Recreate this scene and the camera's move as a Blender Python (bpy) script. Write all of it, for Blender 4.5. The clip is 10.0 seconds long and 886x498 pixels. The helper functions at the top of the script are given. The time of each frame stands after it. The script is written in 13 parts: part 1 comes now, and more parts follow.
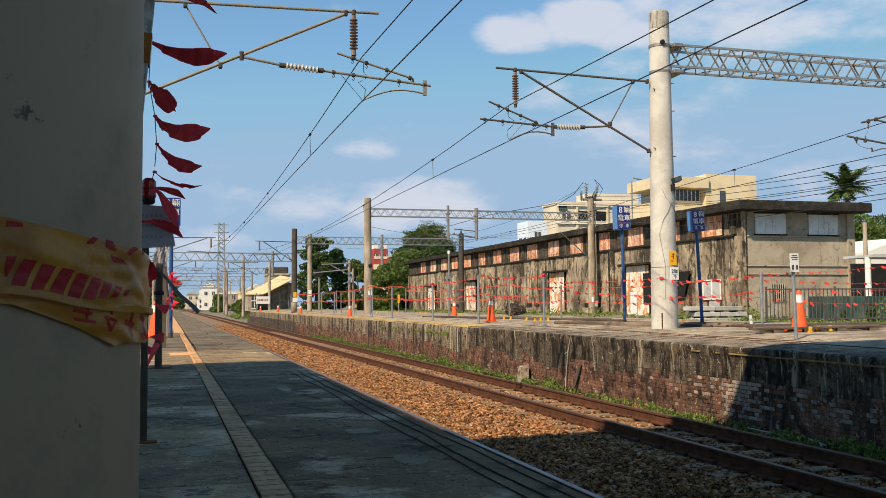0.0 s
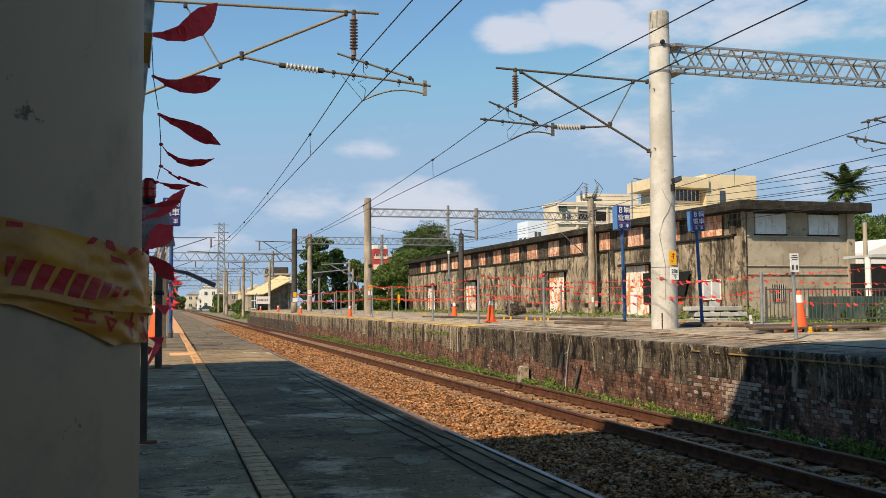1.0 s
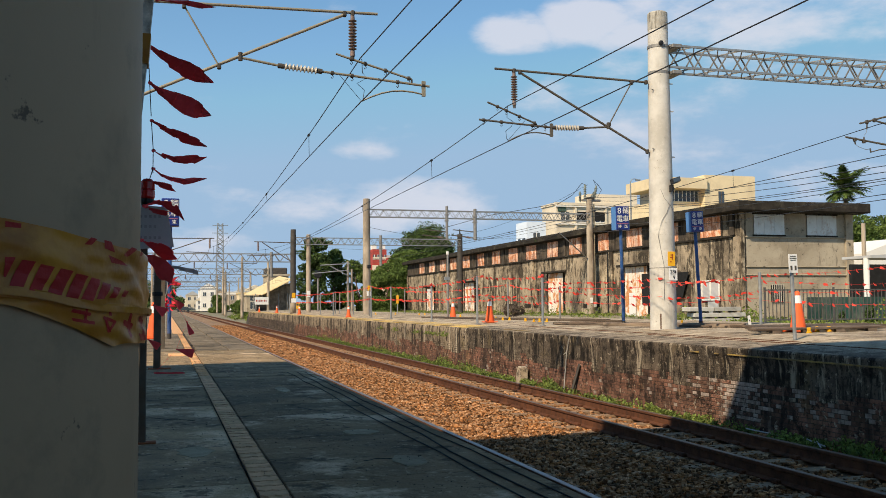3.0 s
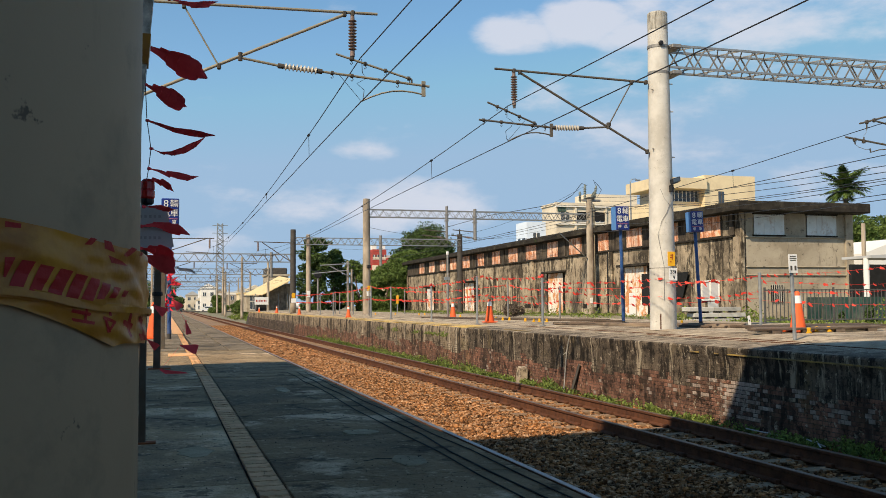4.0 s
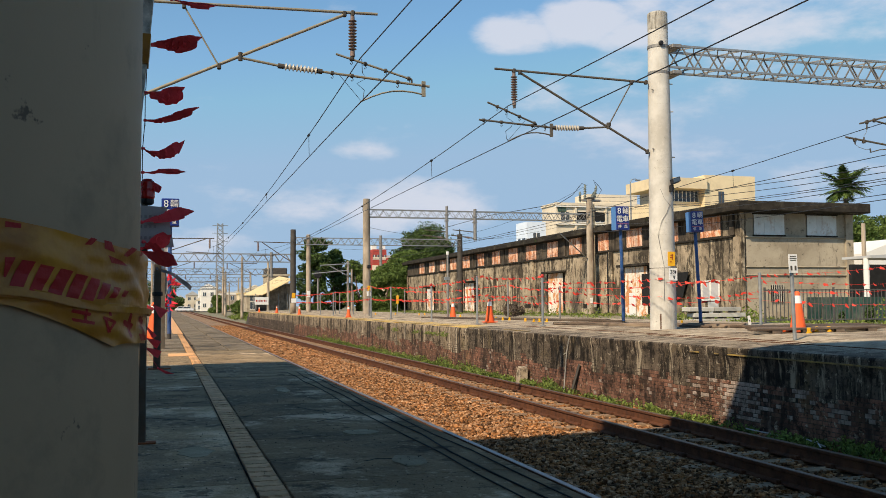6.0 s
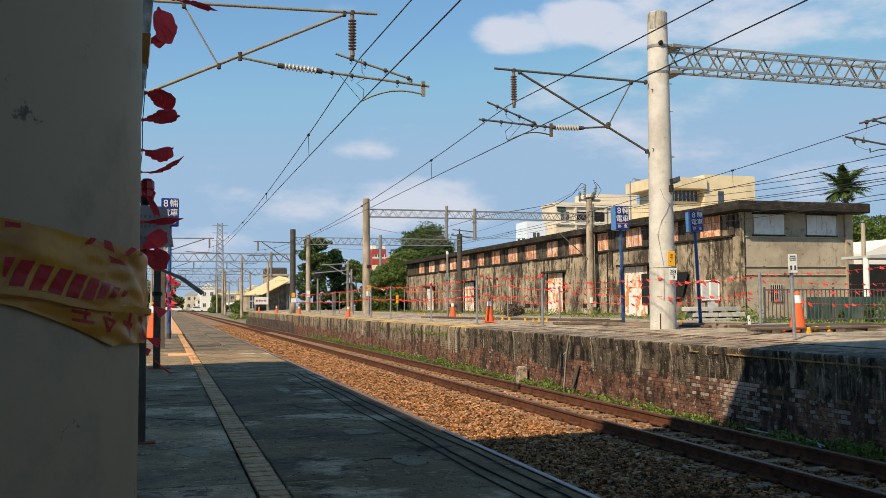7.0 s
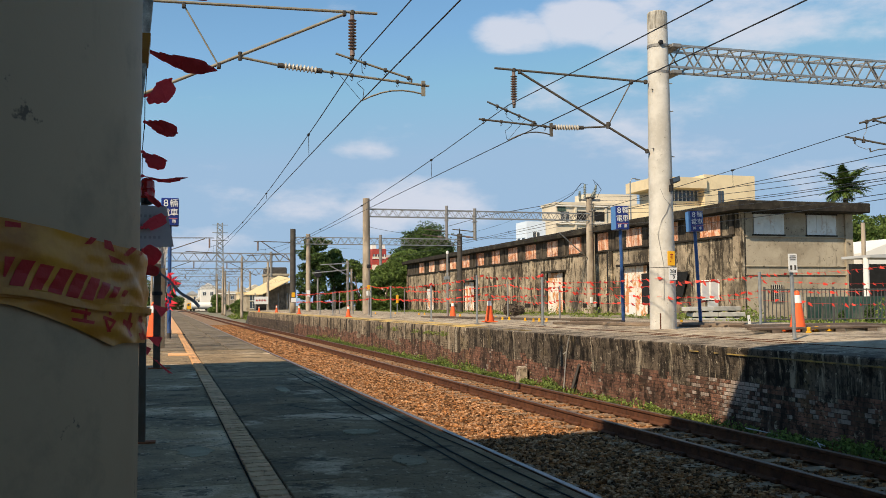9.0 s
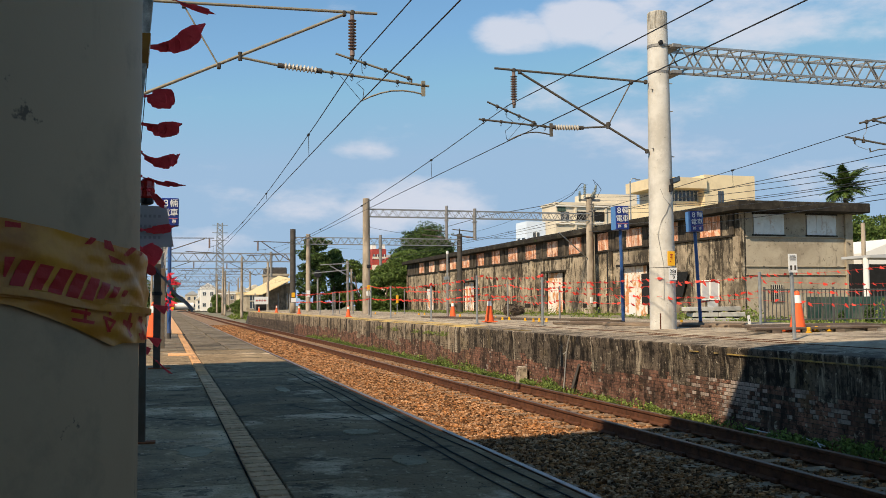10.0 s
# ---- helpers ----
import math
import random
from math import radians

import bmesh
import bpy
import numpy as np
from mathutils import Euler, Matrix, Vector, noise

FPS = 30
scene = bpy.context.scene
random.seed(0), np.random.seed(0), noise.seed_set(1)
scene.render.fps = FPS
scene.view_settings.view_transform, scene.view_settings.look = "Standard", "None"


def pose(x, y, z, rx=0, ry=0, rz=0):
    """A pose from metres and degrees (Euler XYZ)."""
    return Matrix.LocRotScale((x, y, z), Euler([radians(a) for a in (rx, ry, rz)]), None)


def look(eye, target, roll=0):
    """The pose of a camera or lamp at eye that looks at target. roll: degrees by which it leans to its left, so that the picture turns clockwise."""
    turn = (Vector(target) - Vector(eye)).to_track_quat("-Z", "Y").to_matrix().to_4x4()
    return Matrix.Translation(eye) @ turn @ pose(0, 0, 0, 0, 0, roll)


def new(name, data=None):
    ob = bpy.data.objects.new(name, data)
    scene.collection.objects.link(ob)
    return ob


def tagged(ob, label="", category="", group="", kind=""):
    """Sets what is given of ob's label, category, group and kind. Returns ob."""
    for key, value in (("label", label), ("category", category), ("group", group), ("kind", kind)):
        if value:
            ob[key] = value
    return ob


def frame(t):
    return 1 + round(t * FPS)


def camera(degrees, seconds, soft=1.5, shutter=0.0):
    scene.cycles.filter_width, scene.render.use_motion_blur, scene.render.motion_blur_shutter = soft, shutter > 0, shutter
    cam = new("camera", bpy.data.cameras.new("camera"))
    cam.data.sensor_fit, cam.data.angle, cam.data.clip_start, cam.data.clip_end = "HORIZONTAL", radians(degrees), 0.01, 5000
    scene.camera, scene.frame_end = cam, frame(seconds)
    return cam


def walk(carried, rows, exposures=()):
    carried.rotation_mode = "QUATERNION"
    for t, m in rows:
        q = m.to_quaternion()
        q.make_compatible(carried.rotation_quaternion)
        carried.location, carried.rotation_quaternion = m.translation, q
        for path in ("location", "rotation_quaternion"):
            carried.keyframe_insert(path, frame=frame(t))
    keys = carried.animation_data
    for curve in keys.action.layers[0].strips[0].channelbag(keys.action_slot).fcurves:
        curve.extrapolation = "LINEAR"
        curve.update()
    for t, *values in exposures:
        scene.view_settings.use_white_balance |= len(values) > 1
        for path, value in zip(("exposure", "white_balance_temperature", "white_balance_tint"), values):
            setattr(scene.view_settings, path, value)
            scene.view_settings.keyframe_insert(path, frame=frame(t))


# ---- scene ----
# camera: carried still by hand, with a small turn to the right in the second second
cam = camera(49.92, 10.0, soft=0.68)
EYE = Vector((0.0, 0.0, 0.67))


def aim(yaw, pitch, roll=-0.403):
    a, b = radians(yaw), radians(pitch)
    way = Vector((math.sin(a) * math.cos(b), math.cos(a) * math.cos(b), math.sin(b)))
    return look(EYE, EYE + way, roll)


walk(cam, [(0.0, aim(16.246, 3.265)), (1.0, aim(16.246, 3.268)), (1.25, aim(16.262, 3.275)), (1.5, aim(16.293, 3.285)),
           (1.8, aim(16.313, 3.302)), (2.2, aim(16.316, 3.31)), (2.7, aim(16.318, 3.307)), (4.0, aim(16.326, 3.312)),
           (5.0, aim(16.32, 3.314)), (5.7, aim(16.32, 3.314)), (6.8, aim(16.336, 3.305)), (7.5, aim(16.336, 3.285)),
           (8.5, aim(16.336, 3.28)), (9.2, aim(16.336, 3.285)), (10.0, aim(16.338, 3.29))],
     exposures=[(0.0, 0.05), (10.0, 0.05)])

# ---- light ----
SUN_WAY = Vector((0.95, 0.7, -1.0)).normalized()
sun_data = bpy.data.lights.new("sun", "SUN")
sun_data.energy, sun_data.angle, sun_data.color = 5.6, radians(0.7), (1.0, 0.84, 0.62)
sun = new("sun", sun_data)
sun.matrix_world = look(-SUN_WAY * 60, (0, 0, 0))

world = bpy.data.worlds.new("sky")
scene.world = world
world.use_nodes = True
wn, wl = world.node_tree.nodes, world.node_tree.links
wn.clear()
w_out, w_bg, w_sky = wn.new("ShaderNodeOutputWorld"), wn.new("ShaderNodeBackground"), wn.new("ShaderNodeTexSky")
w_sky.sky_type, w_sky.sun_disc = "NISHITA", False
w_sky.sun_elevation = math.asin(-SUN_WAY.z)
w_sky.sun_rotation = math.atan2(-SUN_WAY.x, -SUN_WAY.y)
w_sky.air_density, w_sky.dust_density, w_sky.ozone_density = 1.0, 0.3, 3.0
w_bg.inputs["Strength"].default_value = 0.125
# clouds: noise over the whole sky, thicker where the cumulus stand
w_co = wn.new("ShaderNodeTexCoord")
w_map = wn.new("ShaderNodeMapping")
w_map.inputs["Scale"].default_value = (1.0, 1.0, 2.6)
wl.new(w_co.outputs["Generated"], w_map.inputs["Vector"])
w_n1 = wn.new("ShaderNodeTexNoise")
w_n1.inputs["Scale"].default_value, w_n1.inputs["Detail"].default_value, w_n1.inputs["Roughness"].default_value = 7.0, 8.0, 0.58
wl.new(w_map.outputs["Vector"], w_n1.inputs["Vector"])


def w_math(op, a, b):
    n = wn.new("ShaderNodeMath")
    n.operation = op
    for i, v in enumerate((a, b)):
        if isinstance(v, (int, float)):
            n.inputs[i].default_value = v
        else:
            wl.new(v, n.inputs[i])
    return n.outputs[0]


w_sep = wn.new("ShaderNodeSeparateXYZ")
wl.new(w_co.outputs["Generated"], w_sep.inputs[0])
w_az = w_math("ARCTAN2", w_sep.outputs["X"], w_sep.outputs["Y"])
w_el = w_math("ARCSINE", w_sep.outputs["Z"], 0)
w_total = None
# azimuth, elevation, half width, half height (degrees), weight of each cloud
for az, el, wa, we, amount in ((20.9, 16.1, 4.3, 1.7, 1.75), (24.6, 16.5, 4.2, 2.0, 1.85), (27.6, 15.6, 3.6, 1.5, 1.4), (15.0, 5.7, 5.6, 2.3, 1.35), (11.5, 9.2, 2.6, 1.2, 0.5), (35.0, 16.5, 14.0, 6.5, 1.2),
                               (26.0, 11.0, 9.0, 3.2, 0.68), (5.0, 6.3, 7.0, 2.4, 0.95), (1.5, 3.5, 6.0, 2.0, 0.8), (-30.0, 14.0, 14.0, 5.0, 0.8), (80.0, 20.0, 18.0, 7.0, 0.8),
                               (36.0, 8.0, 10.0, 3.4, 0.55)):
    da = w_math("DIVIDE", w_math("SUBTRACT", w_az, radians(az)), radians(wa))
    de = w_math("DIVIDE", w_math("SUBTRACT", w_el, radians(el)), radians(we))
    r2 = w_math("ADD", w_math("MULTIPLY", da, da), w_math("MULTIPLY", de, de))
    bump = w_math("MULTIPLY", w_math("MAXIMUM", w_math("SUBTRACT", 1.0, r2), 0.0), amount)
    w_total = bump if w_total is None else w_math("MAXIMUM", w_total, bump)
w_mask = w_math("ADD", w_math("MULTIPLY", w_total, 0.46), w_math("MULTIPLY", w_math("SUBTRACT", w_n1.outputs["Fac"], 0.62), 1.7))
w_ramp = wn.new("ShaderNodeMapRange")
w_ramp.interpolation_type = "SMOOTHSTEP"
for key, value in (("From Min", -0.02), ("From Max", 0.42), ("To Min", 0.0), ("To Max", 0.82)):
    w_ramp.inputs[key].default_value = value
wl.new(w_mask, w_ramp.inputs["Value"])
w_mix = wn.new("ShaderNodeMix")
w_mix.data_type = "RGBA"
w_mix.inputs["B"].default_value = (5.5, 5.65, 6.3, 1)
wl.new(w_ramp.outputs["Result"], w_mix.inputs["Factor"])
w_hs = wn.new("ShaderNodeHueSaturation")
w_hs.inputs["Saturation"].default_value, w_hs.inputs["Value"].default_value = 1.12, 1.0
wl.new(w_sky.outputs["Color"], w_hs.inputs["Color"])
w_haze = wn.new("ShaderNodeMix")
w_haze.data_type = "RGBA"
w_haze.inputs["B"].default_value = (2.8, 3.95, 5.4, 1)
wl.new(w_math("MULTIPLY", w_math("POWER", 2.718, w_math("MULTIPLY", w_math("ABSOLUTE", w_el, 0), -4.5)), 0.9), w_haze.inputs["Factor"])
w_tint = wn.new("ShaderNodeMix")
w_tint.data_type, w_tint.blend_type = "RGBA", "MULTIPLY"
w_tint.inputs["Factor"].default_value, w_tint.inputs["B"].default_value = 1.0, (0.92, 1.13, 1.08, 1)
wl.new(w_hs.outputs["Color"], w_tint.inputs["A"])
w_soft = wn.new("ShaderNodeMix")
w_soft.data_type, w_soft.blend_type = "RGBA", "DARKEN"
w_soft.inputs["Factor"].default_value, w_soft.inputs["B"].default_value = 1.0, (2.45, 3.85, 5.45, 1)
wl.new(w_tint.outputs["Result"], w_soft.inputs["A"])
wl.new(w_soft.outputs["Result"], w_haze.inputs["A"])
wl.new(w_haze.outputs["Result"], w_mix.inputs["A"])
wl.new(w_mix.outputs["Result"], w_bg.inputs["Color"])
wl.new(w_bg.outputs["Background"], w_out.inputs["Surface"])

# ---- materials ----
MATS = {}


def mat(name, a, b=None, scale=6.0, rough=0.8, bump=0.25, metal=0.0, spot=None, spot_scale=1.2, spot_amount=0.5, fine=45.0,
        stretch=(1, 1, 1), vary=0.0, island=False, thin=0.0, lo=0.46, hi=0.62, more=(), gloss=0.25, whole=False, streaks=()):
    """A worn surface: base colour between a and b by noise, a second colour in larger stains, fine relief."""
    m = bpy.data.materials.new(name)
    m.use_nodes = True
    n, l = m.node_tree.nodes, m.node_tree.links
    bsdf = n["Principled BSDF"]
    bsdf.inputs["Roughness"].default_value, bsdf.inputs["Metallic"].default_value = rough, metal
    bsdf.inputs["Specular IOR Level"].default_value = gloss if rough > 0.4 else 0.5
    b = b or tuple(0.72 * v for v in a)
    co, info, mp = n.new("ShaderNodeTexCoord"), n.new("ShaderNodeObjectInfo"), n.new("ShaderNodeMapping")
    mp.inputs["Scale"].default_value = stretch
    place = n.new("ShaderNodeNewGeometry")
    l.new(place.outputs["Position"] if whole else co.outputs["Object"], mp.inputs["Vector"])
    shift = n.new("ShaderNodeVectorMath")
    shift.operation = "ADD"
    l.new(mp.outputs["Vector"], shift.inputs[0])
    times = n.new("ShaderNodeMath")
    times.operation = "MULTIPLY"
    times.inputs[1].default_value = 0.0 if whole else 31.0
    l.new(info.outputs["Random"], times.inputs[0])
    l.new(times.outputs[0], shift.inputs[1])

    def tex(s, detail, r=0.6):
        t = n.new("ShaderNodeTexNoise")
        t.inputs["Scale"].default_value, t.inputs["Detail"].default_value, t.inputs["Roughness"].default_value = s, detail, r
        l.new(shift.outputs[0], t.inputs["Vector"])
        return t.outputs["Fac"]

    def ramp(fac, lo, hi):
        t = n.new("ShaderNodeMapRange")
        t.inputs["From Min"].default_value, t.inputs["From Max"].default_value = lo, hi
        l.new(fac, t.inputs["Value"])
        return t.outputs["Result"]

    def mix(fac, u, v):
        t = n.new("ShaderNodeMix")
        t.data_type = "RGBA"
        if isinstance(fac, float):
            t.inputs["Factor"].default_value = fac
        else:
            l.new(fac, t.inputs["Factor"])
        for key, value in (("A", u), ("B", v)):
            if isinstance(value, tuple):
                t.inputs[key].default_value = (*value, 1)
            else:
                l.new(value, t.inputs[key])
        return t.outputs["Result"]

    colour = mix(ramp(tex(scale, 6), 0.32, 0.68), a, b)
    if spot:
        amount = n.new("ShaderNodeMath")
        amount.operation = "MULTIPLY"
        amount.inputs[1].default_value = spot_amount
        l.new(ramp(tex(spot_scale, 7, 0.68), lo, hi), amount.inputs[0])
        colour = mix(amount.outputs[0], colour, spot)
    for c2, s2, lo2, hi2, k2 in more:
        amount = n.new("ShaderNodeMath")
        amount.operation = "MULTIPLY"
        amount.inputs[1].default_value = k2
        l.new(ramp(tex(s2, 8, 0.7), lo2, hi2), amount.inputs[0])
        colour = mix(amount.outputs[0], colour, c2)
    for c2, s2, drawn, lo2, hi2, k2 in streaks:
        pull = n.new("ShaderNodeVectorMath")
        pull.operation = "MULTIPLY"
        pull.inputs[1].default_value = (1, 1, drawn)
        l.new(shift.outputs[0], pull.inputs[0])
        t = n.new("ShaderNodeTexNoise")
        t.inputs["Scale"].default_value, t.inputs["Detail"].default_value, t.inputs["Roughness"].default_value = s2, 9, 0.68
        l.new(pull.outputs[0], t.inputs["Vector"])
        amount = n.new("ShaderNodeMath")
        amount.operation = "MULTIPLY"
        amount.inputs[1].default_value = k2
        l.new(ramp(t.outputs["Fac"], lo2, hi2), amount.inputs[0])
        colour = mix(amount.outputs[0], colour, c2)
    if vary:
        hs = n.new("ShaderNodeHueSaturation")
        l.new(colour, hs.inputs["Color"])
        t = n.new("ShaderNodeMapRange")
        t.inputs["To Min"].default_value, t.inputs["To Max"].default_value = 1 - vary, 1 + vary
        if island:
            geo = n.new("ShaderNodeNewGeometry")
            l.new(geo.outputs["Random Per Island"], t.inputs["Value"])
        else:
            l.new(info.outputs["Random"], t.inputs["Value"])
        l.new(t.outputs["Result"], hs.inputs["Value"])
        colour = hs.outputs["Color"]
    l.new(colour, bsdf.inputs["Base Color"])
    if bump:
        bp = n.new("ShaderNodeBump")
        bp.inputs["Strength"].default_value, bp.inputs["Distance"].default_value = bump, 0.02
        l.new(tex(fine, 4), bp.inputs["Height"])
        l.new(bp.outputs["Normal"], bsdf.inputs["Normal"])
    if thin:
        bsdf.inputs["Transmission Weight"].default_value = 0.0
        tr = n.new("ShaderNodeBsdfTranslucent")
        l.new(colour, tr.inputs["Color"])
        mx = n.new("ShaderNodeMixShader")
        mx.inputs["Fac"].default_value = thin
        l.new(bsdf.outputs[0], mx.inputs[1])
        l.new(tr.outputs[0], mx.inputs[2])
        l.new(mx.outputs[0], n["Material Output"].inputs["Surface"])
    MATS[name] = m
    return m


M_SLAB = mat("platform_concrete", (0.6, 0.43, 0.255), (0.38, 0.272, 0.16), 2.2, 0.92, 1.0, spot=(0.2, 0.165, 0.118), spot_scale=1.1, spot_amount=0.75, fine=30, gloss=0.06, more=(((0.95, 0.74, 0.5), 1.5, 0.52, 0.62, 0.8), ((0.1, 0.082, 0.06), 6.0, 0.56, 0.62, 0.8), ((0.95, 0.74, 0.5), 16, 0.57, 0.64, 0.6), ((0.12, 0.1, 0.072), 45, 0.58, 0.64, 0.6), ((0.03, 0.026, 0.02), 24, 0.64, 0.67, 0.9)))
# Darker copy of the platform concrete, with shade put into its colour
M_SLABSHADED = mat("shaded_platform_concrete", (0.42, 0.3, 0.176), (0.25, 0.178, 0.104), 2.0, 0.92, 1.0, spot=(0.16, 0.13, 0.09), spot_scale=0.9, spot_amount=0.8, fine=30, gloss=0.06, more=(((0.85, 0.66, 0.45), 1.3, 0.55, 0.63, 0.8), ((0.08, 0.065, 0.048), 5.0, 0.55, 0.62, 0.8), ((0.8, 0.62, 0.42), 18, 0.58, 0.65, 0.55), ((0.1, 0.082, 0.06), 45, 0.58, 0.64, 0.6), ((0.03, 0.026, 0.02), 24, 0.64, 0.67, 0.9)))
M_OPP = mat("far_platform_concrete", (0.56, 0.46, 0.33), (0.36, 0.28, 0.195), 1.5, 0.9, 0.8, spot=(0.17, 0.125, 0.085), spot_scale=1.0, spot_amount=0.85, gloss=0.08, more=(((0.08, 0.063, 0.048), 4, 0.56, 0.62, 0.75), ((0.72, 0.63, 0.5), 7, 0.57, 0.64, 0.6), ((0.1, 0.08, 0.06), 22, 0.6, 0.66, 0.7)))
STAIN = dict(spot=(0.05, 0.04, 0.031), spot_scale=1.3, spot_amount=0.7, lo=0.44, hi=0.62, whole=True, gloss=0.08, more=(((0.16, 0.115, 0.05), 0.9, 0.54, 0.64, 0.5), ((0.018, 0.015, 0.012), 6, 0.53, 0.58, 0.75), ((0.5, 0.42, 0.31), 9, 0.59, 0.63, 0.7), ((0.02, 0.017, 0.014), 20, 0.57, 0.62, 0.7)), streaks=(((0.02, 0.017, 0.014), 2.6, 0.22, 0.51, 0.57, 0.85), ((0.46, 0.38, 0.27), 4.5, 0.12, 0.59, 0.64, 0.65), ((0.016, 0.013, 0.011), 10.0, 0.16, 0.55, 0.6, 0.75)))
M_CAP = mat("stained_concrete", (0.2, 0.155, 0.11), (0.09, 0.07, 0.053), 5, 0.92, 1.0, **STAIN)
PALE_STAIN = dict(STAIN, spot_amount=0.45, streaks=(((0.035, 0.028, 0.022), 1.5, 0.1, 0.5, 0.57, 0.95), ((0.6, 0.5, 0.37), 2.6, 0.07, 0.57, 0.63, 0.7)))
M_CAPPALE = mat("brown_stained_concrete", (0.36, 0.28, 0.19), (0.2, 0.15, 0.105), 3, 0.92, 0.8, **PALE_STAIN)
BRICK_STAIN = dict(STAIN, spot_amount=0.6, streaks=(((0.035, 0.028, 0.023), 3.0, 0.2, 0.48, 0.64, 0.75), ((0.42, 0.34, 0.27), 5.0, 0.12, 0.6, 0.7, 0.45)))
M_BRICK = mat("old_brick", (0.31, 0.15, 0.098), (0.18, 0.09, 0.063), 7, 0.92, 0.9, vary=0.25, **BRICK_STAIN)
M_BRICKS = mat("old_brick_far", (0.31, 0.15, 0.098), (0.18, 0.09, 0.063), 7, 0.92, 0.8, vary=0.25, island=True, **BRICK_STAIN)
M_CAPTOP = mat("mottled_coping_top", (0.4, 0.325, 0.235), (0.23, 0.18, 0.13), 3.5, 0.92, 1.0, spot=(0.075, 0.06, 0.045), spot_scale=1.4, spot_amount=0.85, lo=0.47, hi=0.6, whole=True, gloss=0.08, more=(((0.06, 0.048, 0.036), 6, 0.55, 0.61, 0.8), ((0.62, 0.53, 0.41), 9, 0.58, 0.64, 0.6), ((0.05, 0.04, 0.03), 24, 0.6, 0.65, 0.7)))
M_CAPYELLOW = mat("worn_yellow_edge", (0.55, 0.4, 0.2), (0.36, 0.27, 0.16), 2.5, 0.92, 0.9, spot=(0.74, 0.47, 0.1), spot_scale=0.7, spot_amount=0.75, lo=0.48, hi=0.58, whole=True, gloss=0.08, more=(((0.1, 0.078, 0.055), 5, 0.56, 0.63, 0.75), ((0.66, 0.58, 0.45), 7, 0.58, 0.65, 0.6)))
M_MORTAR = mat("mortar", (0.13, 0.095, 0.075), (0.08, 0.06, 0.048), 4, 0.95, 0.5, **BRICK_STAIN)
M_BALLAST = mat("ballast_stone", (0.36, 0.155, 0.055), (0.13, 0.055, 0.022), 3, 0.95, 0.3, spot=(0.55, 0.38, 0.235), spot_scale=9, spot_amount=0.5, vary=0.8, island=True, gloss=0.08)
# Bed darker than the stones: shade of the gaps put into its colour
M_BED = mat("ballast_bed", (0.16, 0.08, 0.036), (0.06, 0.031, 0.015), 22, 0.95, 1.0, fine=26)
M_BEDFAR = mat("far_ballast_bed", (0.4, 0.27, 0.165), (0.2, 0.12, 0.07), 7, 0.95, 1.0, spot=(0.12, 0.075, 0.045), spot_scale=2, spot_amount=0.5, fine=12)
M_RUST = mat("rusty_steel", (0.13, 0.052, 0.028), (0.062, 0.03, 0.019), 9, 0.8, 0.3, metal=0.1, spot=(0.18, 0.075, 0.036), spot_scale=3, spot_amount=0.45, gloss=0.1)
M_HEAD = mat("polished_rail", (0.25, 0.16, 0.11), (0.16, 0.1, 0.068), 12, 0.5, 0.05, metal=0.6)
M_HEADBRIGHT = mat("bright_rail", (0.36, 0.32, 0.3), (0.28, 0.24, 0.22), 12, 0.48, 0.05, metal=0.9)
M_SLEEPER = mat("sleeper_concrete", (0.36, 0.235, 0.14), (0.24, 0.15, 0.088), 4, 0.92, 0.4, vary=0.12)
M_POLE = mat("pole_concrete", (0.64, 0.61, 0.55), (0.54, 0.51, 0.45), 2.5, 0.88, 0.3, spot=(0.36, 0.33, 0.28), spot_scale=1.3, spot_amount=0.5, gloss=0.1, more=(((0.7, 0.66, 0.59), 2.0, 0.56, 0.66, 0.6), ((0.16, 0.145, 0.12), 11, 0.64, 0.68, 0.7)), streaks=(((0.3, 0.27, 0.22), 5.0, 0.06, 0.58, 0.68, 0.45),))
M_DARKPOLE = mat("dark_pole_concrete", (0.085, 0.075, 0.065), (0.05, 0.045, 0.04), 3, 0.9, 0.3)
M_OLDPOLE = mat("weathered_pole_concrete", (0.46, 0.38, 0.29), (0.33, 0.27, 0.2), 3, 0.9, 0.3, spot=(0.15, 0.12, 0.09), spot_scale=1.5, spot_amount=0.6, stretch=(1, 1, 0.3))
M_GALV = mat("galvanised_steel", (0.36, 0.37, 0.37), (0.26, 0.27, 0.27), 8, 0.5, 0.1, metal=0.55)
M_GALVDULL = mat("dull_steel", (0.3, 0.29, 0.27), (0.2, 0.19, 0.18), 8, 0.6, 0.1, metal=0.4)
M_TUBE = mat("cantilever_tube", (0.34, 0.3, 0.22), (0.24, 0.2, 0.14), 8, 0.55, 0.1, metal=0.35)
M_TUBEDARK = mat("cantilever_tube_dark", (0.15, 0.13, 0.1), (0.1, 0.085, 0.07), 8, 0.6, 0.1, metal=0.3)
M_INSUL = mat("brown_porcelain", (0.22, 0.15, 0.12), (0.15, 0.1, 0.08), 6, 0.35, 0.05)
M_INSULW = mat("white_porcelain", (0.5, 0.47, 0.41), (0.4, 0.37, 0.32), 6, 0.3, 0.05)
M_INSULG = mat("green_porcelain", (0.24, 0.27, 0.24), (0.17, 0.19, 0.17), 6, 0.35, 0.05)
M_WIRE = mat("wire", (0.035, 0.033, 0.032), (0.025, 0.024, 0.024), 6, 0.5, 0.0, metal=0.3)
M_WEATHER = mat("weathered_paint", (0.78, 0.75, 0.66), (0.34, 0.32, 0.28), 60, 0.9, 0.4, spot=(0.2, 0.19, 0.17), spot_scale=25, spot_amount=0.6)
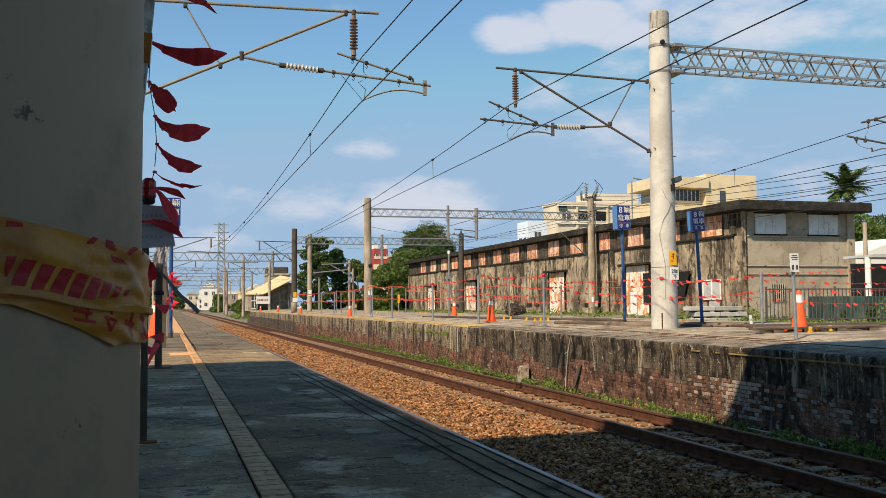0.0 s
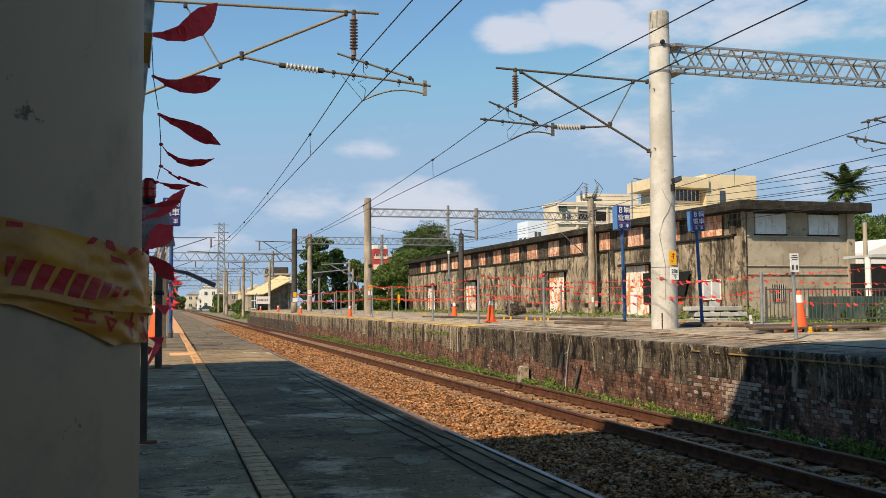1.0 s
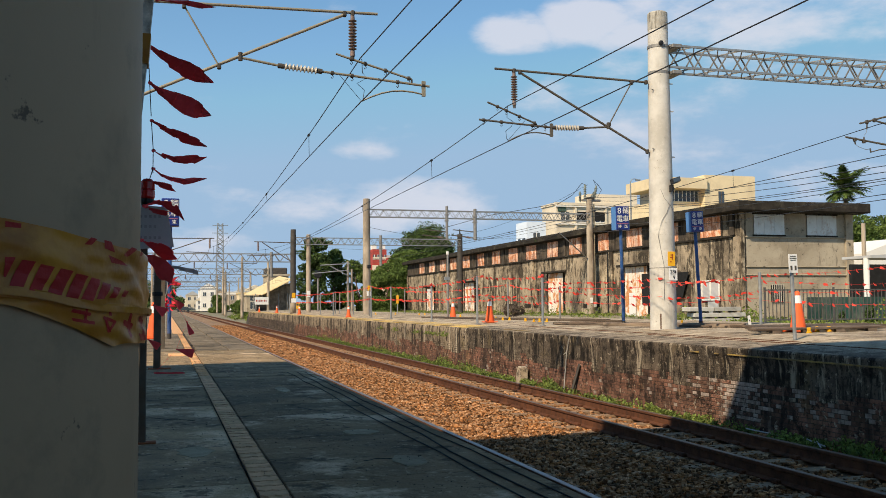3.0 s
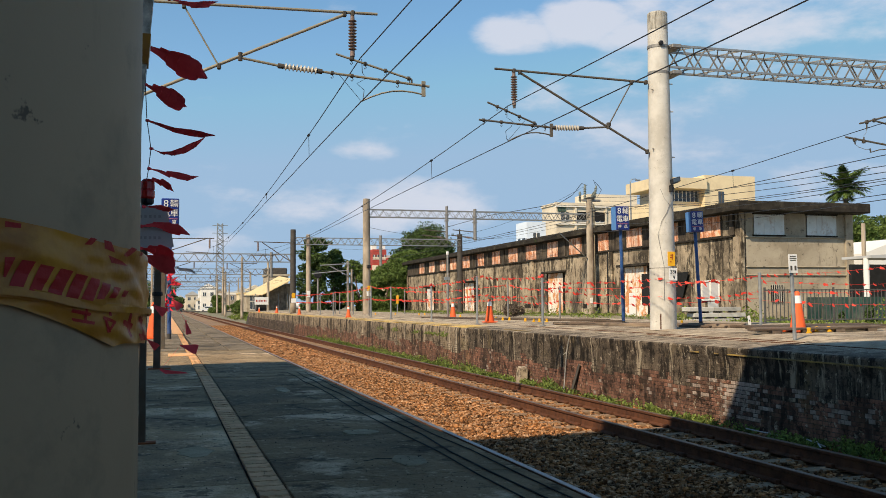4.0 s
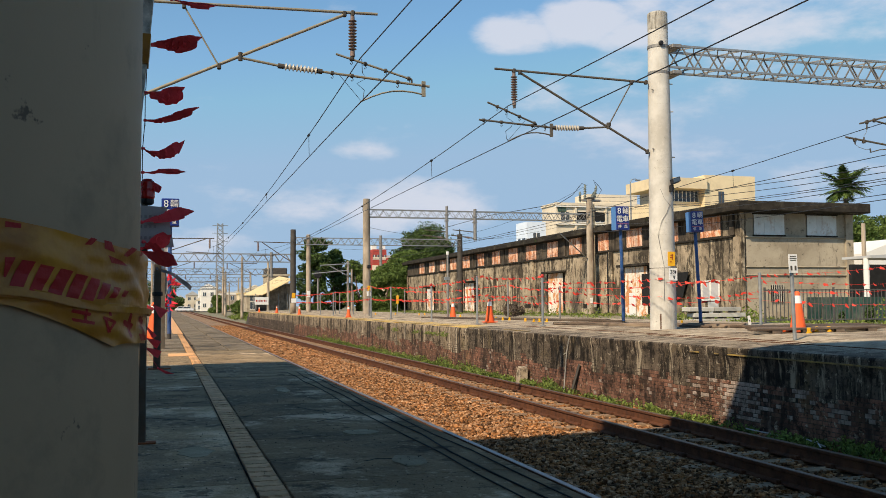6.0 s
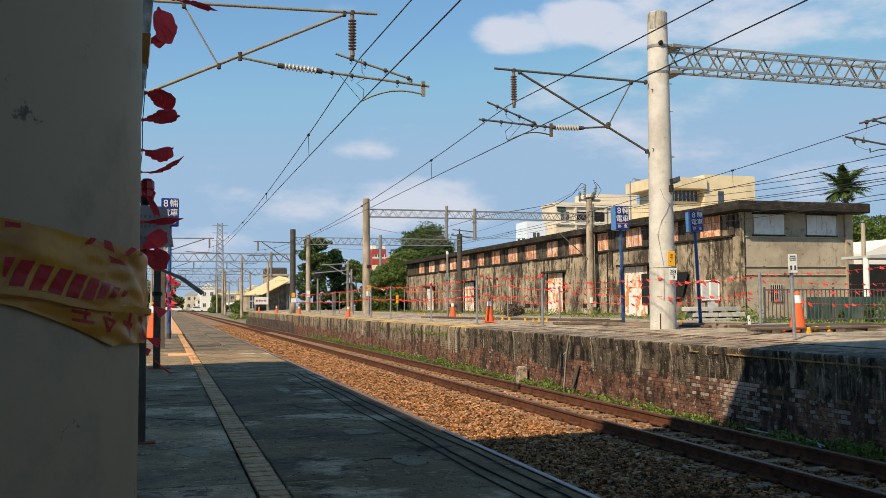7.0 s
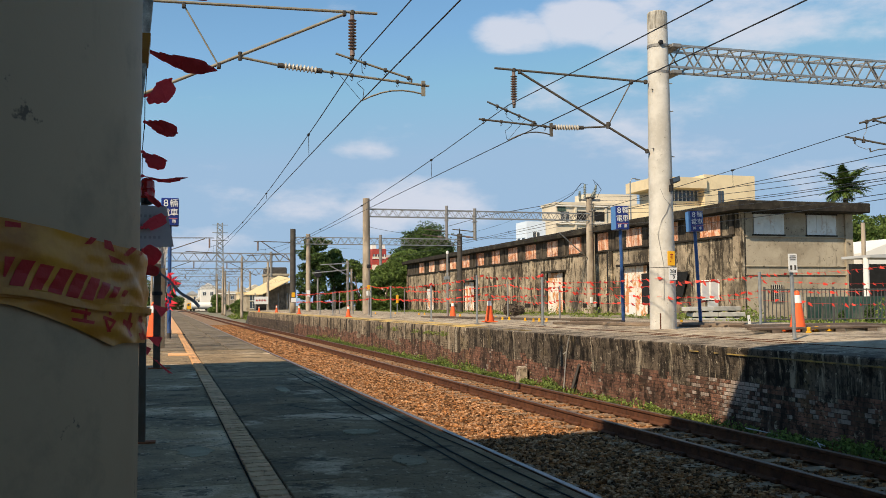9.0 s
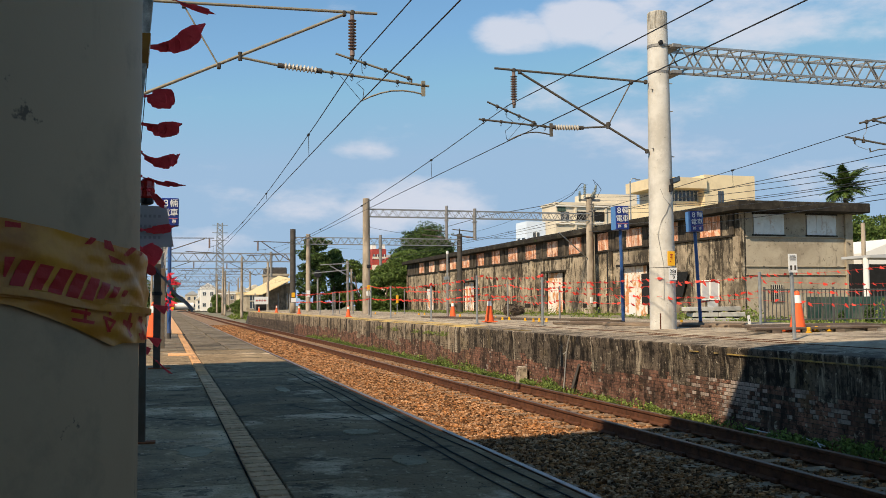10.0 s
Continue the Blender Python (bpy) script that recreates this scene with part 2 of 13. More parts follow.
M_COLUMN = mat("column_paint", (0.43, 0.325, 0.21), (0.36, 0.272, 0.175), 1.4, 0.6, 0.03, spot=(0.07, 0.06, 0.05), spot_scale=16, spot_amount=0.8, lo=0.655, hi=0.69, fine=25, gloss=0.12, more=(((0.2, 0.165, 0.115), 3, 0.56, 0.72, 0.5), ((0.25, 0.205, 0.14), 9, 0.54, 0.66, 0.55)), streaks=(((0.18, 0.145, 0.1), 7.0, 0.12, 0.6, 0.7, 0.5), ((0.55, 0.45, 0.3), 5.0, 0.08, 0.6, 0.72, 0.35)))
M_TAPE = mat("yellow_tape", (0.44, 0.19, 0.012), (0.27, 0.1, 0.007), 9, 0.42, 0.15, spot=(0.55, 0.27, 0.025), spot_scale=14, spot_amount=0.5, fine=14, gloss=0.35)
M_TAPERED = mat("tape_red", (0.36, 0.02, 0.02), (0.28, 0.014, 0.015), 20, 0.5, 0.1, gloss=0.2)
M_FLAG = mat("red_flag", (0.97, 0.11, 0.13), (0.88, 0.085, 0.11), 30, 0.8, 0.1, thin=0.1, gloss=0.05)
M_FLAGFAR = mat("faded_red_flag", (0.95, 0.12, 0.08), (0.86, 0.09, 0.065), 30, 0.6, 0.1, thin=0.35)
M_FLAGPINK = mat("bright_red_flag", (0.9, 0.06, 0.09), (0.8, 0.04, 0.07), 30, 0.6, 0.1, thin=0.4)
M_STRIPGREY = mat("grey_tape", (0.24, 0.24, 0.26), (0.18, 0.18, 0.2), 12, 0.45, 0.1, thin=0.25, gloss=0.4)
M_ORANGE = mat("cone_orange", (0.85, 0.14, 0.035), (0.76, 0.11, 0.03), 5, 0.5, 0.08, spot=(0.55, 0.12, 0.05), spot_scale=6, spot_amount=0.4)
M_WHITE = mat("white_paint", (0.78, 0.77, 0.74), (0.7, 0.69, 0.66), 5, 0.5, 0.05)
M_BLUE = mat("sign_blue", (0.012, 0.03, 0.2), (0.01, 0.024, 0.16), 5, 0.4, 0.05)
M_BLUEPOLE = mat("blue_pole_paint", (0.025, 0.085, 0.26), (0.02, 0.07, 0.2), 6, 0.45, 0.1, spot=(0.14, 0.14, 0.16), spot_scale=7, spot_amount=0.4)
M_PALEBLUE = mat("pale_sign_blue", (0.1, 0.24, 0.5), (0.07, 0.18, 0.4), 5, 0.5, 0.05)
M_FADEDRED = mat("faded_red_paint", (0.6, 0.2, 0.22), (0.5, 0.15, 0.18), 5, 0.5, 0.05)
M_YELLOW = mat("sign_yellow", (0.8, 0.42, 0.02), (0.74, 0.38, 0.02), 5, 0.5, 0.05)
M_OLDYELLOW = mat("worn_yellow_paint", (0.42, 0.27, 0.06), (0.2, 0.14, 0.06), 9, 0.85, 0.2, spot=(0.1, 0.08, 0.06), spot_scale=5, spot_amount=0.8)
M_BLACK = mat("black_paint", (0.02, 0.02, 0.022), (0.014, 0.014, 0.015), 5, 0.5, 0.05)
# Near-black that stands in for shade in openings and under the shelter
M_DARK = mat("dark_inside", (0.02, 0.02, 0.02), (0.012, 0.012, 0.012), 4, 0.9, 0.0)
# Terracotta tile for the near stretch, its shade put into the colour
M_SHADETILE = mat("shaded_strip_tile", (0.8, 0.52, 0.31), (0.66, 0.42, 0.25), 14, 0.9, 0.3, spot=(0.45, 0.29, 0.18), spot_scale=7, spot_amount=0.4, vary=0.12, gloss=0.04)
M_WALL = mat("weathered_render", (0.46, 0.37, 0.26), (0.29, 0.23, 0.16), 1.0, 0.92, 0.5, spot=(0.07, 0.056, 0.043), spot_scale=0.33, spot_amount=0.75, lo=0.47, hi=0.6, gloss=0.08, more=(((0.62, 0.51, 0.36), 0.7, 0.54, 0.63, 0.7), ((0.045, 0.037, 0.03), 2.2, 0.54, 0.6, 0.7), ((0.05, 0.041, 0.033), 7, 0.6, 0.65, 0.6)), streaks=(((0.03, 0.025, 0.02), 1.3, 0.3, 0.51, 0.565, 0.85), ((0.028, 0.023, 0.018), 3.6, 0.14, 0.55, 0.6, 0.75), ((0.62, 0.5, 0.35), 3.0, 0.3, 0.6, 0.65, 0.6)))
# The same tile with sunlight put into its colour
M_SUNTILE = mat("sunlit_strip_tile", (0.8, 0.44, 0.2), (0.66, 0.35, 0.155), 14, 0.85, 0.3, spot=(0.42, 0.25, 0.14), spot_scale=5, spot_amount=0.5, vary=0.2)
M_WALLEND = mat("plain_render", (0.46, 0.395, 0.295), (0.37, 0.315, 0.235), 0.8, 0.92, 0.4, spot=(0.26, 0.215, 0.155), spot_scale=0.9, spot_amount=0.7, gloss=0.08, more=(((0.05, 0.042, 0.034), 1.8, 0.61, 0.65, 0.85), ((0.06, 0.05, 0.04), 5, 0.62, 0.67, 0.8), ((0.2, 0.165, 0.12), 12, 0.58, 0.68, 0.5)), streaks=(((0.1, 0.083, 0.062), 2.0, 0.2, 0.58, 0.66, 0.6),))
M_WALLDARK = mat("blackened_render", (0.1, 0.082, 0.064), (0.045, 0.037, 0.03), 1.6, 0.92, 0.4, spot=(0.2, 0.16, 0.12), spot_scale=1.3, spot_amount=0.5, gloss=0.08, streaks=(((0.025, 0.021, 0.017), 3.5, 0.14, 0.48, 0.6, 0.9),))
M_ROOFEDGE = mat("mossy_concrete", (0.042, 0.036, 0.03), (0.02, 0.018, 0.015), 2.2, 0.95, 0.5, spot=(0.1, 0.088, 0.066), spot_scale=1.6, spot_amount=0.55, lo=0.5, hi=0.66, gloss=0.08, more=(((0.05, 0.07, 0.02), 1.1, 0.62, 0.68, 0.6),))
M_SHUTTER = mat("rusty_shutter", (0.86, 0.66, 0.53), (0.8, 0.44, 0.27), 2.2, 0.75, 0.25, spot=(0.55, 0.19, 0.07), spot_scale=1.6, spot_amount=0.9, lo=0.47, hi=0.57, vary=0.25, more=(((0.9, 0.82, 0.74), 3.0, 0.58, 0.64, 0.75), ((0.2, 0.08, 0.045), 6, 0.57, 0.62, 0.85)), streaks=(((0.42, 0.13, 0.05), 4.0, 0.12, 0.52, 0.6, 0.85), ((0.1, 0.05, 0.03), 7.0, 0.1, 0.58, 0.64, 0.7)))
M_SHUTTERGREY = mat("grey_tin_shutter", (0.74, 0.76, 0.74), (0.62, 0.64, 0.62), 2.5, 0.7, 0.2, spot=(0.42, 0.27, 0.17), spot_scale=2.4, spot_amount=0.6, lo=0.56, hi=0.66, streaks=(((0.34, 0.2, 0.12), 5.0, 0.1, 0.58, 0.66, 0.75),))
M_DOORRUST = mat("peeling_door", (0.86, 0.79, 0.7), (0.78, 0.65, 0.52), 3, 0.75, 0.25, spot=(0.58, 0.22, 0.05), spot_scale=0.9, spot_amount=0.9, lo=0.5, hi=0.57, more=(((0.3, 0.11, 0.05), 6, 0.58, 0.63, 0.8), ((0.14, 0.08, 0.05), 12, 0.62, 0.66, 0.7)), streaks=(((0.5, 0.17, 0.05), 4.0, 0.12, 0.57, 0.65, 0.8),))
M_CREAM = mat("cream_wall", (0.78, 0.64, 0.41), (0.7, 0.57, 0.36), 0.5, 0.85, 0.1, spot=(0.5, 0.4, 0.26), spot_scale=0.35, spot_amount=0.4)
M_CREAM2 = mat("pale_wall", (0.74, 0.65, 0.5), (0.64, 0.56, 0.43), 0.5, 0.85, 0.1, spot=(0.45, 0.38, 0.29), spot_scale=0.35, spot_amount=0.4)
M_HOUSEWHITE = mat("white_house_wall", (0.82, 0.79, 0.73), (0.74, 0.71, 0.65), 0.4, 0.85, 0.05)
M_BLUEWHITE = mat("cool_white_wall", (0.72, 0.8, 0.9), (0.64, 0.72, 0.82), 0.4, 0.85, 0.05)
M_REDBLOCK = mat("red_facade", (0.42, 0.07, 0.055), (0.33, 0.055, 0.045), 0.5, 0.85, 0.05)
M_GLASS = mat("window_glass", (0.06, 0.08, 0.1), (0.045, 0.06, 0.08), 2, 0.12, 0.0)
M_TIN = mat("cream_tin_roof", (0.72, 0.56, 0.3), (0.64, 0.49, 0.26), 1.2, 0.6, 0.1)
M_GREYROOF = mat("grey_roof", (0.5, 0.5, 0.49), (0.42, 0.42, 0.41), 1.2, 0.6, 0.1)
M_LEAF = mat("leaf", (0.16, 0.22, 0.05), (0.07, 0.115, 0.028), 1.2, 0.65, 0.0, vary=0.6, island=True, thin=0.3)
M_LEAFDARK = mat("dark_leaf", (0.13, 0.19, 0.05), (0.045, 0.08, 0.025), 1.0, 0.6, 0.0, vary=0.8, island=True, thin=0.35)
M_WEED = mat("weed", (0.24, 0.28, 0.06), (0.12, 0.17, 0.035), 3, 0.75, 0.0, vary=0.5, island=True, thin=0.3)
M_FOOTWEED = mat("foot_weed", (0.25, 0.31, 0.07), (0.11, 0.16, 0.04), 3, 0.7, 0.0, vary=0.6, island=True, thin=0.3)
M_BARK = mat("bark", (0.16, 0.12, 0.09), (0.1, 0.075, 0.055), 6, 0.95, 0.5)
M_GROUND = mat("yard_ground", (0.3, 0.26, 0.19), (0.22, 0.19, 0.13), 0.6, 0.95, 0.4, spot=(0.09, 0.12, 0.04), spot_scale=0.25, spot_amount=0.7)
M_TIMBER = mat("old_timber", (0.15, 0.105, 0.075), (0.075, 0.055, 0.04), 5, 0.9, 0.6, vary=0.4, spot=(0.26, 0.2, 0.14), spot_scale=3, spot_amount=0.6, stretch=(0.25, 1, 1))
M_FENCE = mat("dark_fence_steel", (0.13, 0.125, 0.115), (0.09, 0.085, 0.08), 8, 0.6, 0.1, metal=0.3)
M_GREENPANEL = mat("green_panel", (0.035, 0.09, 0.07), (0.02, 0.055, 0.045), 2.5, 0.6, 0.1, spot=(0.14, 0.13, 0.1), spot_scale=1.6, spot_amount=0.6, vary=0.35, streaks=(((0.02, 0.025, 0.02), 4.0, 0.15, 0.54, 0.64, 0.7),))
M_KERBW = mat("pale_blocks", (0.5, 0.48, 0.43), (0.4, 0.38, 0.34), 3, 0.9, 0.3, vary=0.2)
M_BOARD = mat("grey_board", (0.5, 0.48, 0.47), (0.43, 0.41, 0.41), 5, 0.55, 0.05)
M_INK = mat("faded_ink", (0.36, 0.345, 0.34), (0.3, 0.29, 0.29), 9, 0.6, 0.0)
M_LAMPRED = mat("red_lens", (0.5, 0.02, 0.015), (0.4, 0.015, 0.01), 9, 0.25, 0.1)
M_ASPHALT = mat("asphalt", (0.06, 0.06, 0.06), (0.045, 0.045, 0.045), 3, 0.9, 0.2)
M_CARWHITE = mat("car_white", (0.8, 0.8, 0.8), (0.75, 0.75, 0.75), 2, 0.3, 0.0)
M_CARDARK = mat("car_dark", (0.05, 0.07, 0.08), (0.04, 0.055, 0.06), 2, 0.3, 0.0)
M_RUBBER = mat("rubber", (0.02, 0.02, 0.02), (0.015, 0.015, 0.015), 9, 0.85, 0.1)

# ---- mesh helpers ----


def part(name, bm, material, parent=None, label="", smooth=False):
    """Link a bmesh as one mesh object under a thing or a part."""
    data = bpy.data.meshes.new(name)
    bm.to_mesh(data)
    bm.free()
    data.materials.append(material)
    if smooth:
        for p in data.polygons:
            p.use_smooth = True
    ob = new(name, data)
    if parent:
        ob.parent = parent
    if label:
        ob["label"] = label
    return ob


def share(name, data, parent, m):
    """Another object on a mesh that already exists."""
    ob = new(name, data)
    ob.parent = parent
    ob.matrix_basis = m
    return ob


def thing(name, at, label, category, group="", kind="", turn=0):
    ob = new(name)
    ob.matrix_basis = pose(*at, 0, 0, turn)
    return tagged(ob, label, category, group, kind)


def B():
    return bmesh.new()


def box(bm, x0, y0, z0, x1, y1, z1, bevel=0.0):
    v = [bm.verts.new((x, y, z)) for x in (x0, x1) for y in (y0, y1) for z in (z0, z1)]
    fs = [bm.faces.new([v[i] for i in q]) for q in ((0, 1, 3, 2), (4, 6, 7, 5), (0, 4, 5, 1), (2, 3, 7, 6), (0, 2, 6, 4), (1, 5, 7, 3))]
    if bevel:
        bmesh.ops.bevel(bm, geom=list({e for f in fs for e in f.edges}), offset=bevel, segments=1, affect="EDGES")
    return bm


def frame_of(p, q):
    d = (Vector(q) - Vector(p)).normalized()
    s = d.cross(Vector((0, 0, 1)) if abs(d.z) < 0.95 else Vector((1, 0, 0))).normalized()
    return d, s, s.cross(d)


def tube(bm, p, q, r, r2=None, n=10, caps=True):
    r2 = r if r2 is None else r2
    d, s, u = frame_of(p, q)
    rings = []
    for c, rr in ((Vector(p), r), (Vector(q), r2)):
        rings.append([bm.verts.new(c + rr * (math.cos(k * math.tau / n) * s + math.sin(k * math.tau / n) * u)) for k in range(n)])
    for k in range(n):
        bm.faces.new((rings[0][k], rings[0][(k + 1) % n], rings[1][(k + 1) % n], rings[1][k]))
    if caps:
        bm.faces.new(rings[0][::-1])
        bm.faces.new(rings[1])
    return bm


def path(bm, pts, r, n=5):
    pts = [Vector(p) for p in pts]
    last = None
    for i, c in enumerate(pts):
        d, s, u = frame_of(pts[max(i - 1, 0)], pts[min(i + 1, len(pts) - 1)])
        ring = [bm.verts.new(c + r * (math.cos(k * math.tau / n) * s + math.sin(k * math.tau / n) * u)) for k in range(n)]
        if last:
            for k in range(n):
                bm.faces.new((last[k], last[(k + 1) % n], ring[(k + 1) % n], ring[k]))
        last = ring
    return bm


def lathe(bm, base, axis, profile, n=16):
    """Turn a profile of (radius, height) about the axis from base."""
    base = Vector(base)
    d, s, u = frame_of(base, base + Vector(axis))
    last = None
    for r, h in profile:
        ring = [bm.verts.new(base + h * d + max(r, 1e-4) * (math.cos(k * math.tau / n) * s + math.sin(k * math.tau / n) * u)) for k in range(n)]
        if last:
            for k in range(n):
                bm.faces.new((last[k], last[(k + 1) % n], ring[(k + 1) % n], ring[k]))
        else:
            bm.faces.new(ring[::-1])
        last = ring
    bm.faces.new(last)
    return bm


def prism(bm, outline, depth):
    """An outline of 3D points pushed out along the vector depth."""
    a = [bm.verts.new(p) for p in outline]
    b = [bm.verts.new(Vector(p) + Vector(depth)) for p in outline]
    bm.faces.new(a[::-1])
    bm.faces.new(b)
    for i in range(len(a)):
        j = (i + 1) % len(a)
        bm.faces.new((a[i], a[j], b[j], b[i]))
    bmesh.ops.recalc_face_normals(bm, faces=bm.faces)
    return bm


def beam(bm, p, q, w, h):
    """A square bar from p to q."""
    d, s, u = frame_of(p, q)
    o = [Vector(p) + a * w / 2 * s + b * h / 2 * u for a, b in ((-1, -1), (1, -1), (1, 1), (-1, 1))]
    return prism(bm, o, Vector(q) - Vector(p))


def sag(p, q, drop, n=10):
    p, q = Vector(p), Vector(q)
    return [p.lerp(q, i / n) - Vector((0, 0, 4 * drop * (i / n) * (1 - i / n))) for i in range(n + 1)]


def raw(name, verts, faces, material, parent=None, label=""):
    data = bpy.data.meshes.new(name)
    data.from_pydata([tuple(v) for v in verts], [], faces)
    data.materials.append(material)
    ob = new(name, data)
    if parent:
        ob.parent = parent
    if label:
        ob["label"] = label
    return ob


def leaves(name, clumps, count, size, material, parent=None, seed=1, flat=0.0):
    """Many small bent leaves, gathered in clumps (centre, radii)."""
    rng = np.random.default_rng(seed)
    vol = np.array([c[1][0] * c[1][1] * c[1][2] for c in clumps]) ** 0.75
    pick = rng.choice(len(clumps), count, p=vol / vol.sum())
    v, f = [], []
    for i in pick:
        c, r = clumps[i]
        d = rng.normal(size=3)
        d /= np.linalg.norm(d)
        k = rng.uniform(0.55, 1.04) ** 0.6
        o = np.array(c) + d * np.array(r) * k
        a = rng.normal(size=3)
        a /= np.linalg.norm(a)
        b = np.cross(a, rng.normal(size=3))
        b /= np.linalg.norm(b)
        a[2] *= 1 - flat
        s = size * rng.uniform(0.6, 1.4)
        n = len(v)
        v += [o - a * s, o + b * s * 0.45, o + a * s, o - b * s * 0.45 + np.cross(a, b) * s * 0.2]
        f += [(n, n + 1, n + 2), (n, n + 2, n + 3)]
    return raw(name, v, f, material, parent)


def text(name, body, size, material, parent, m, label=""):
    """Writing as a thin mesh in the built-in font."""
    c = bpy.data.curves.new(name, "FONT")
    c.body, c.size, c.extrude, c.align_x, c.align_y = body, size, 0.002, "CENTER", "CENTER"
    tmp = bpy.data.objects.new(name, c)
    scene.collection.objects.link(tmp)
    data = bpy.data.meshes.new_from_object(tmp.evaluated_get(bpy.context.evaluated_depsgraph_get()))
    bpy.data.objects.remove(tmp)
    data.materials.clear()
    data.materials.append(material)
    ob = new(name, data)
    ob.parent, ob.matrix_basis = parent, m
    return ob


# ---- ground, tracks, platforms ----
RAIL = -1.0
BED = -1.2
ground = part("ground", box(B(), -700, -40, -1.6, 900, 1500, -1.3), M_GROUND)
tagged(ground, "dry sandy ground with patches of grass", "ground", kind="structure")

bm = B()
prism(bm, [(1.75, -15, -1.35), (8.25, -15, -1.35), (8.25, -15, BED - 0.03), (7.9, -15, BED), (2.0, -15, BED), (1.75, -15, BED - 0.04)], (0, 100, 0))
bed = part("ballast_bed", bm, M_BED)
tagged(bed, "rust-brown ballast bed under the two tracks", "ballast", kind="structure")

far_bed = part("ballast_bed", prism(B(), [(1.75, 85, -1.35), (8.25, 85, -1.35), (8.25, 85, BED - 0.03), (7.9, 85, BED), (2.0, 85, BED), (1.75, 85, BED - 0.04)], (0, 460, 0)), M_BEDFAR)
tagged(far_bed, "tan ballast bed under the two tracks far down the line", "ballast", kind="structure")
near = thing("platform", (0, 0, 0), "grey worn concrete platform in shade, cracked and patched", "platform", kind="structure")
EDGE = 1.42
bm = B()
box(bm, -9, -15, -1.3, EDGE - 0.1, 14.6, -0.012)
part("platform_body", bm, M_SLAB, near)
bm = B()
rng = random.Random(4)
slab_ends = (-15, -6, -2.5, 0.6, 3.7, 4.9, 6.6, 9.2, 11.9, 14.6)
for lane in ((-9.0, -2.2), (-2.194, 0.322), (0.438, EDGE)):
    for y0, y1 in zip(slab_ends, slab_ends[1:]):
        # right lane and slabs beyond y 6.5 take the darker, shaded copy
        slab = part("slab", box(B(), lane[0] + 0.004, y0 + 0.005, -0.06, lane[1] - 0.004, y1 - 0.005, 0.0 - rng.uniform(0, 0.004), 0.004), M_SLABSHADED if lane[0] > 0 or y0 > 6.5 else M_SLAB, near)
far_near = thing("platform", (0, 0, 0), "sunlit grey tiled far end of the platform", "platform", kind="structure")
part("platform_body", box(B(), -9, 14.6, -1.3, EDGE, 160, -0.014), M_MORTAR, far_near)

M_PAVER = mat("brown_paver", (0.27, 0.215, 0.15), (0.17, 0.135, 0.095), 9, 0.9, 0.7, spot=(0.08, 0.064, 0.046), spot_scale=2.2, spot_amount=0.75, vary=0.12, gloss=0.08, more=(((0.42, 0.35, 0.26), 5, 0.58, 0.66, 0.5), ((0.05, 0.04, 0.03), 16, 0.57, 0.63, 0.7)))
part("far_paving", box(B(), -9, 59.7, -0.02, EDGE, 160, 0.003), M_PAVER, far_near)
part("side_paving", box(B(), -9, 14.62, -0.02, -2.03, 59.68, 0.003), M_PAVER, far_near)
prng = random.Random(17)
paver_of = {}
for i in range(50):
    for x, w in ((-2.0, 0.8), (-1.2, 0.8), (-0.4, 0.72), (0.46, 0.48), (0.94, 0.48)):
        if w not in paver_of:
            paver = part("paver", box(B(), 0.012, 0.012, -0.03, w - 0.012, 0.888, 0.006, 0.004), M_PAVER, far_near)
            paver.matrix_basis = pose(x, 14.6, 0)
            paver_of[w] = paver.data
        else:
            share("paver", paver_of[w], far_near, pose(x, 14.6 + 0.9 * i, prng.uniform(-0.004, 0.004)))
far_plat = thing("platform", (0, 0, 0), "old concrete-topped island platform with a brick face", "platform", kind="structure")
bm = B()
prism(bm, [(8.3, -15, -1.35), (8.3, -15, -0.03), (9.9, -15, 0.12), (15.5, -15, 0.12), (15.5, -15, -1.35)], (0, 112, 0))
part("platform_body", bm, M_OPP, far_plat)
rng = random.Random(8)
y = -15.0
while y < 97:
    l = rng.uniform(5.5, 11.0)
    if y < 25.3 < y + l:
        l = 25.34 - y
    o = rng.uniform(-0.005, 0.005)
    drop = 0.0 if y < 25.3 else 0.035
    n = max(2, int(min(l, 97 - y) / (0.14 if y < 30 else 0.5)))
    bm = B()
    last = None
    for k in range(n + 1):
        yy = y + (min(l, 97 - y) - 0.012) * k / n
        wear = rng.uniform(0, 0.02) + 0.03 * max(0.0, noise.noise((yy * 1.7, 4.0, 0)))
        lift = 0.006 * noise.noise((yy * 2.3, 9.0, 0)) + o
        line = ((8.1, -0.2), (8.084 + o * 0.5 + drop * 0.4, -0.12), (8.072 + o + drop + wear * 0.3, -0.018 - wear * 0.8), (8.082 + o + drop + wear * 0.8, -0.001 + lift - wear * 0.3), (8.35, 0.02 + lift), (8.75, 0.052 + o * 0.4), (8.75, -0.2))
        ring = [bm.verts.new((a, yy, b)) for a, b in line]
        if last:
            for i in range(len(ring)):
                j = (i + 1) % len(ring)
                bm.faces.new((last[i], last[j], ring[j], ring[i]))
        else:
            bm.faces.new(ring)
        last = ring
    bm.faces.new(last[::-1])
    bmesh.ops.recalc_face_normals(bm, faces=bm.faces)
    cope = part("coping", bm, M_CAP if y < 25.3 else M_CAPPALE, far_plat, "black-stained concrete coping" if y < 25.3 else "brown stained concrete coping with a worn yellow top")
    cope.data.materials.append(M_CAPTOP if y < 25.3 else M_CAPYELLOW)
    # upward faces get their own colour, paler than the front
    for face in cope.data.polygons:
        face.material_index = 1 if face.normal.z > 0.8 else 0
    y += l
